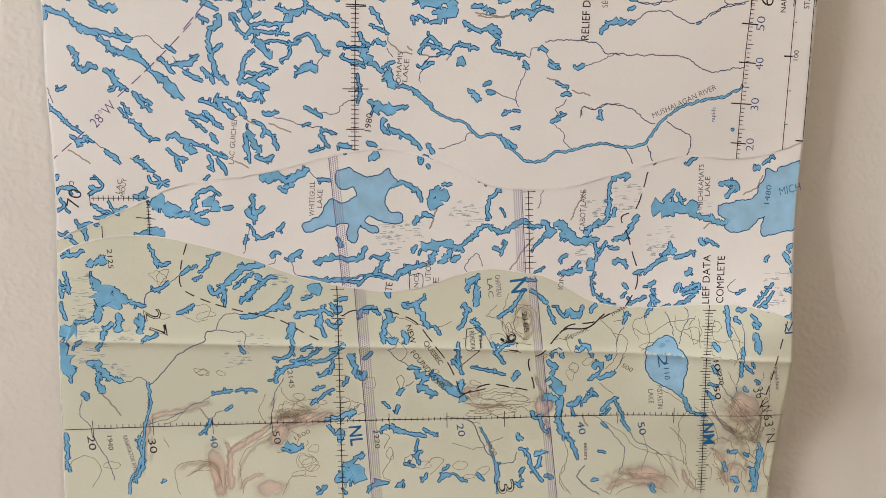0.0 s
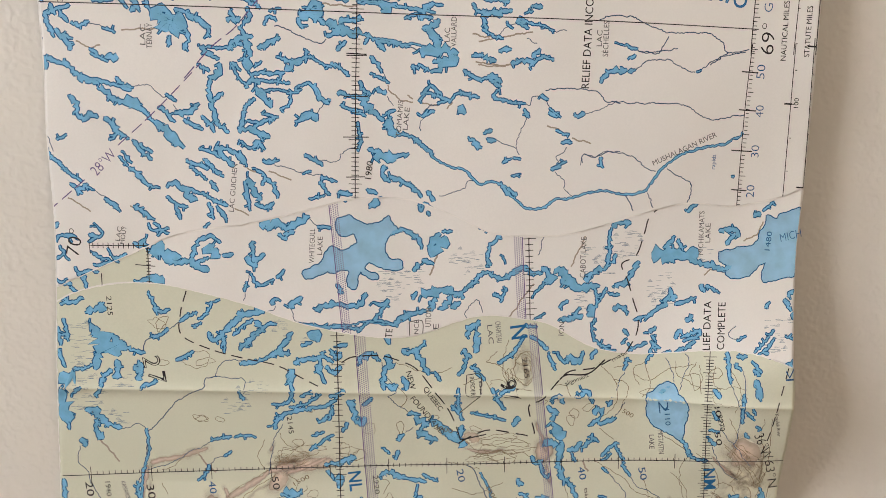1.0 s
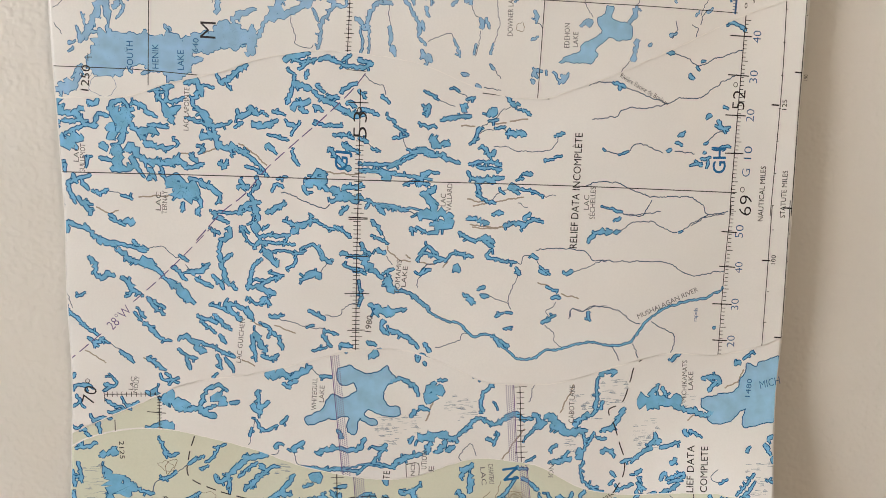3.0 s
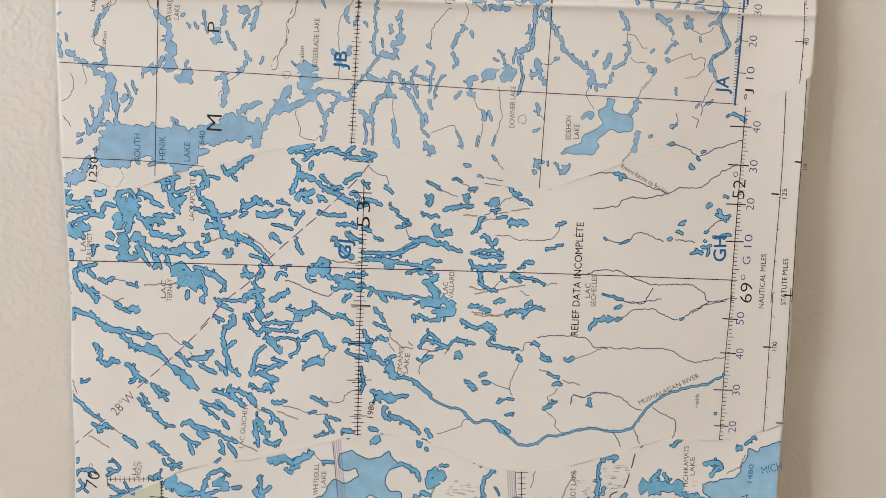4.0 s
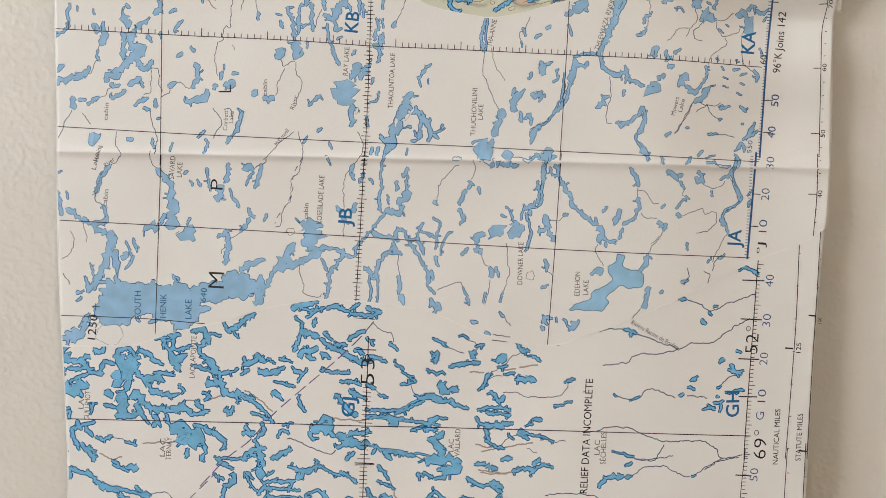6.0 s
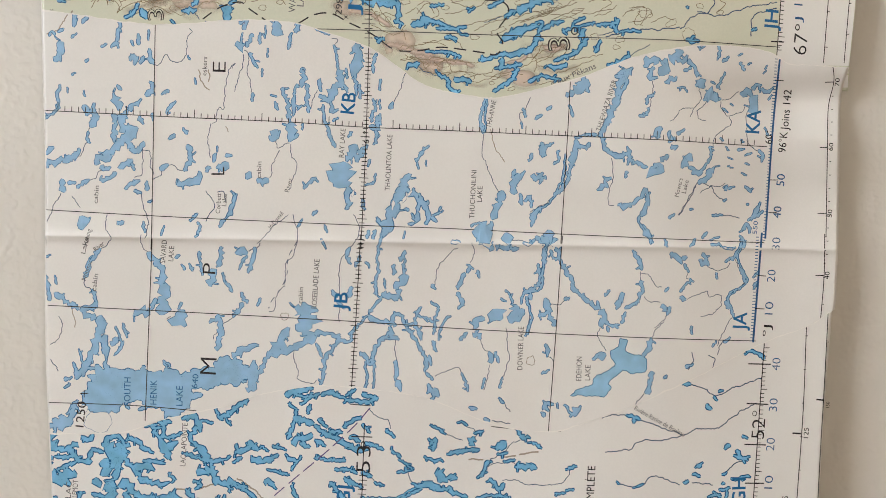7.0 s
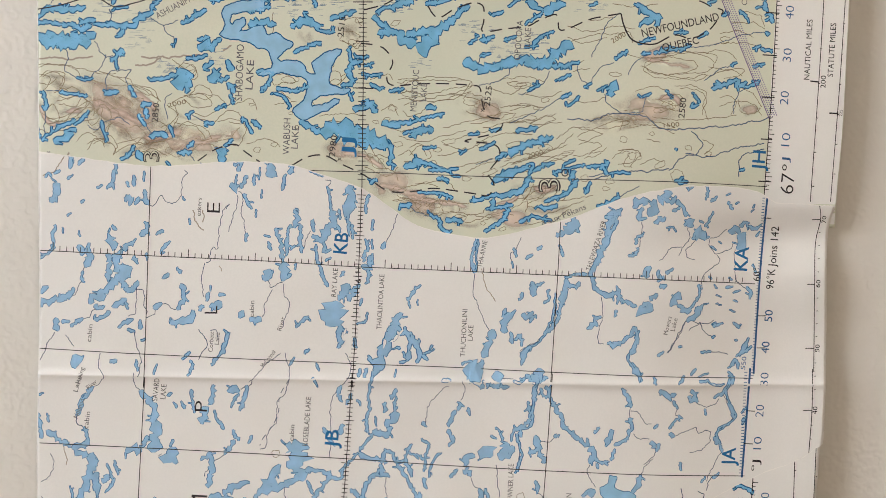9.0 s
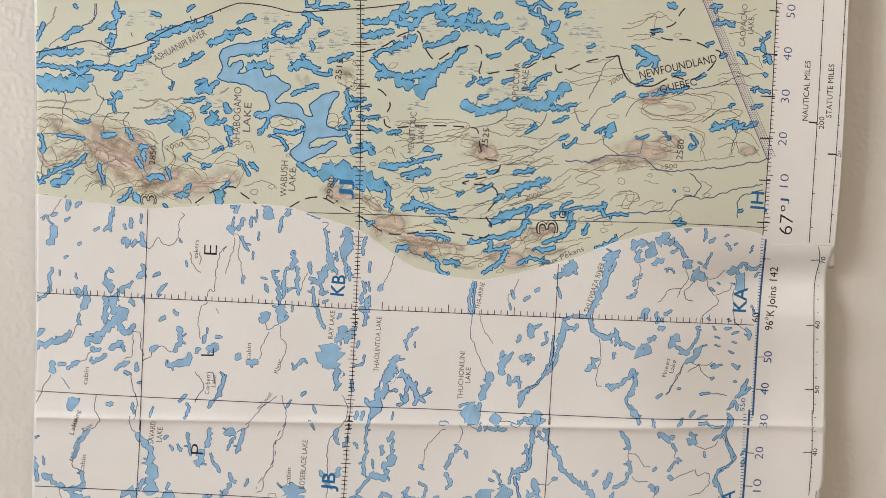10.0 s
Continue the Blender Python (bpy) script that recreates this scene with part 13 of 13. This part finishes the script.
river(5, 0.17, 60.7, 224.7, 61.6, 221.7, 63.6, 219.7)
river(5, 0.17, 64.7, 220.2, 65.8, 222.5, 67, 224.4, 70.9, 225.7)
river(5, 0.17, 64.6, 227.1, 66.1, 230.2, 67.6, 233.3, 69.1, 236.4, 72.2, 239.3)
river(5, 0.17, 42.1, 223.7, 41.3, 221.4, 37.5, 219.8, 33.6, 219)
river(5, 0.17, 53, 223.1, 52.2, 221.1, 49.9, 218.9, 46.8, 216.8, 44.5, 216.8)
river(5, 0.17, 80.4, 217.3, 79.4, 214.2, 78.2, 212.1, 72.7, 212.1, 69, 215.1, 68.4, 217.1)
river(5, 0.17, 74.9, 222.3, 76.1, 225, 78.7, 227.4, 80.7, 228.2)
river(5, 0.17, 42.2, 208.6, 46.9, 210.7, 50.8, 212.2, 55.4, 215.4, 57.7, 217)
reach(5, 1.25, 81.2, 238.2, 83.2, 238.6, 82.4, 236.7)
reach(5, 1.87, 78.5, 240.5, 80.8, 239.5, 82.7, 238)
reach(5, 1.87, 78.5, 236.6, 80.9, 237.4)
reach(5, 0.94, 76.9, 241.7, 78, 241.5)
reach(5, 0.63, 82.3, 246, 84.1, 246.3)
reach(5, 0.63, 78.1, 231.2, 80.2, 232, 81.7, 232.4)
reach(5, 0.63, 88.1, 234.3, 90.7, 234.5)
reach(5, 0.94, 95.1, 233.7, 96.3, 234.4)
reach(5, 0.79, 82.6, 228.7, 85.7, 229.4, 89.6, 230)
reach(5, 0.48, 79.1, 228.1, 80.4, 228.3)
reach(5, 0.63, 89.7, 229.5, 91.7, 230.8)
river(5, 0.17, 91.7, 230.5, 96.7, 231, 103, 233.1, 109.3, 234.8, 112.8, 235.4)
reach(5, 1.25, 99.5, 248.5, 101.9, 249.1, 104.2, 248.4)
reach(5, 0.48, 97.3, 243.1, 98.4, 243.5)
reach(5, 0.63, 101.3, 239.7, 102.1, 240.2)
reach(5, 0.63, 106, 240.7, 107.3, 239.9, 108, 238.4)
reach(5, 0.79, 113, 244.8, 114.1, 245.7)
reach(5, 0.48, 110.7, 242.1, 112.6, 242.5)
reach(5, 0.94, 114.3, 240.2, 114.8, 238.6)
reach(5, 0.63, 110.2, 231.1, 111.3, 231.5)
reach(5, 0.79, 112.6, 230.7, 114.5, 230.6)
reach(5, 0.79, 110.3, 225.9, 112.4, 226.5)
reach(5, 0.48, 104, 226.2, 104.7, 226.5)
reach(5, 1.25, 98.9, 219.3, 100.9, 220.2, 100.1, 220.9)
reach(5, 0.94, 99.3, 219.8, 102.5, 220.5)
reach(5, 1.10, 103.3, 221, 105.6, 221.9, 105.2, 220.3)
reach(5, 1.10, 106.5, 220.3, 107.7, 221.1)
reach(5, 0.79, 108.1, 220.1, 110, 220.7, 111.2, 221.6)
river(5, 0.17, 107.8, 219.6, 105.7, 217.9, 104.7, 215.6, 104.6, 212.4)
river(5, 0.17, 96.1, 221.3, 98.5, 223.2, 101.6, 225.2, 104, 226.2)
reach(5, 0.79, 93.9, 216.8, 94.7, 215.6)
reach(5, 0.94, 93.1, 214, 94.2, 214.5)
reach(5, 0.63, 85.9, 217.9, 86.9, 216.7)
contour(5, 79.5, 225.8, 82.6, 227.1, 88.9, 228.4, 95.2, 229, 99.6, 228.3, 99.2, 226.4)
contour(5, 79.5, 225.8, 79.2, 223.5, 82.7, 222, 89, 221.7, 94.6, 221.5, 96.9, 222.9)
contour(5, 96.9, 221.9, 100.8, 224.1, 106.4, 225, 107.2, 223.8, 101.7, 222.1)
contour(5, 83.6, 215.8, 86.7, 217.4, 89.9, 216.7, 89.2, 214.4, 85.2, 213.8)
contour(5, 105.8, 216.4, 106.6, 213.2, 109.8, 212.5, 112.2, 214.2)
contour(5, 31.4, 208.5, 36, 209, 39.1, 211.3, 43, 211.4)
contour(5, 42.2, 213.2, 45.3, 214.2, 48.1, 213.8, 44.5, 212.9, 42.2, 212.1)
contour(5, 47.7, 208.6, 51.6, 210.7, 54.7, 210.3, 51.6, 208.7, 47.7, 208.6)
contour(5, 61, 205.1, 64.1, 207, 67.2, 208.3, 73.5, 210.2, 72.8, 207.1)
contour(5, 41.3, 219.8, 46, 219.9, 46.8, 219.2, 42.9, 218.8, 41.3, 219.8)
contour(5, 53.5, 180.3, 56.6, 183.5, 59, 185.1)
contour(5, 33, 203.5, 37.6, 205.1, 42.3, 206, 48.5, 205.6)
contour(5, 40.8, 198.2, 47, 200.3, 50.1, 199.4, 53.2, 202.2)
contour(5, 11.4, 188.6, 16.1, 187.1, 20.7, 187.9, 25.4, 186.4)
contour(5, -22.3, 238, -22.6, 219.7, -19.3, 219, -16.2, 219.5, -18.5, 221, -21.5, 221)
contour(5, 12.8, 211.8, 14.4, 210.3, 17.5, 211.1, 19, 212.6, 22.1, 214.5, 26.7, 215, 29, 216.6, 31.3, 219.7)
contour(5, 11.3, 219.4, 17.4, 220.3, 23.6, 220.1, 29.7, 220.5)
contour(5, -4, 220.8, -2.5, 221.5, -3.3, 219.7, -4.3, 220)
contour(5, -83.7, 219.6, -80.7, 221.2, -77.8, 220.5, -79.3, 217.4, -77.1, 216)
contour(5, -68.9, 221.4, -64.4, 219.9, -59.9, 217.7, -55.5, 216.3, -53.2, 214)
contour(5, -80.9, 207.6, -76.4, 208.4, -73.4, 210.7, -71.9, 213, -74.9, 214.5, -80.1, 213.2)
contour(5, -71.2, 210.7, -69.7, 211.2, -69, 208.5, -70.8, 207, -71.7, 208.8, -71.2, 210.7)
contour(5, -52.5, 206.4, -49.5, 208, -48, 210.3, -49.5, 213.3, -45.7, 214.9, -40.4, 214.2, -38.9, 216.5, -42.7, 217.9, -45, 214.6)
contour(5, -42, 208.8, -38.2, 208.1, -35.9, 210.4, -32.9, 211.2, -29.9, 209)
contour(5, -67.6, 200.9, -67.2, 205.5, -65.3, 207.8, -62.3, 207.1)
contour(5, -60.1, 201, -57.8, 203.3, -54.1, 204.1, -51.1, 203.4)
contour(5, -75, 202.4, -72, 204.7, -69, 203.2, -67.6, 200.9)
contour(5, -44.9, 221.7, -43.4, 222.2, -42.2, 220.2, -43.7, 219.4, -44.6, 220.6)
shade_band(5, 1.9, -74.8, 219, -70.4, 218.3, -65.9, 216.1)
shade_band(5, 2.5, -67.4, 213.8, -63, 212.4, -58.5, 209.4)
shade_band(5, 2.2, -69, 205.5, -67.6, 202.4, -66.1, 200.2)
shade_band(5, 1.9, -65.2, 209.3, -60.8, 209.4, -56.3, 207.1)
shade_band(5, 1.9, -83.7, 219.6, -79.3, 219.7, -74.8, 218.7)
shade_band(5, 2.2, -58.6, 201, -54.1, 202.9, -49.5, 203.4)
shade_band(5, 2.2, -49.5, 211, -45, 208.8, -40.5, 209.6)
shade_band(5, 1.9, -4.1, 234.5, -1.8, 233, -2.5, 230.7)
shade_band(5, 2.2, -49.5, 207.2, -46.5, 206.5, -43.5, 205.8)
shade_band(5, 2.5, 11.4, 187.1, 17.6, 186.3, 23.8, 186.7)
shade_band(5, 2.2, 51, 192.8, 54.2, 191.3, 55.8, 189)
shade_band(5, 1.9, 71.2, 206.3, 75.1, 208.3, 78.2, 209)
mere(5, -36.6, 231.7, -35.1, 234, -35.5, 238.5, -32.8, 240, -28.3, 240.9, -25, 241.5, -25, 238.5, -29.8, 238.1, -33.6, 237, -33.6, 234.7, -30.6, 236.3, -29.8, 234.8, -31.3, 232.5, -28.3, 233.3, -25.3, 234.1, -23.8, 231.9, -20.8, 231.9, -17, 229.2, -19.3, 227.7, -20.8, 225.1, -14.7, 224.4, -13.2, 222.2, -10.9, 221.4, -11.4, 224.5, -7.9, 227.6, -4.1, 227.9, -6.3, 224.5, -7.4, 219.2, -4, 217.7, -1.7, 217.4, -3.3, 216.2, -10.1, 215.6, -11.7, 212.6, -5.6, 214.2, -4.5, 213.6, -10.1, 210.7, -14.7, 209.1, -17, 211.4, -13.9, 214.5, -13.2, 219.6, -19.3, 221.6, -26.1, 220.9, -22.6, 223.5, -23.8, 227.6, -26.8, 228.8, -29.8, 230, -34.3, 230.5)
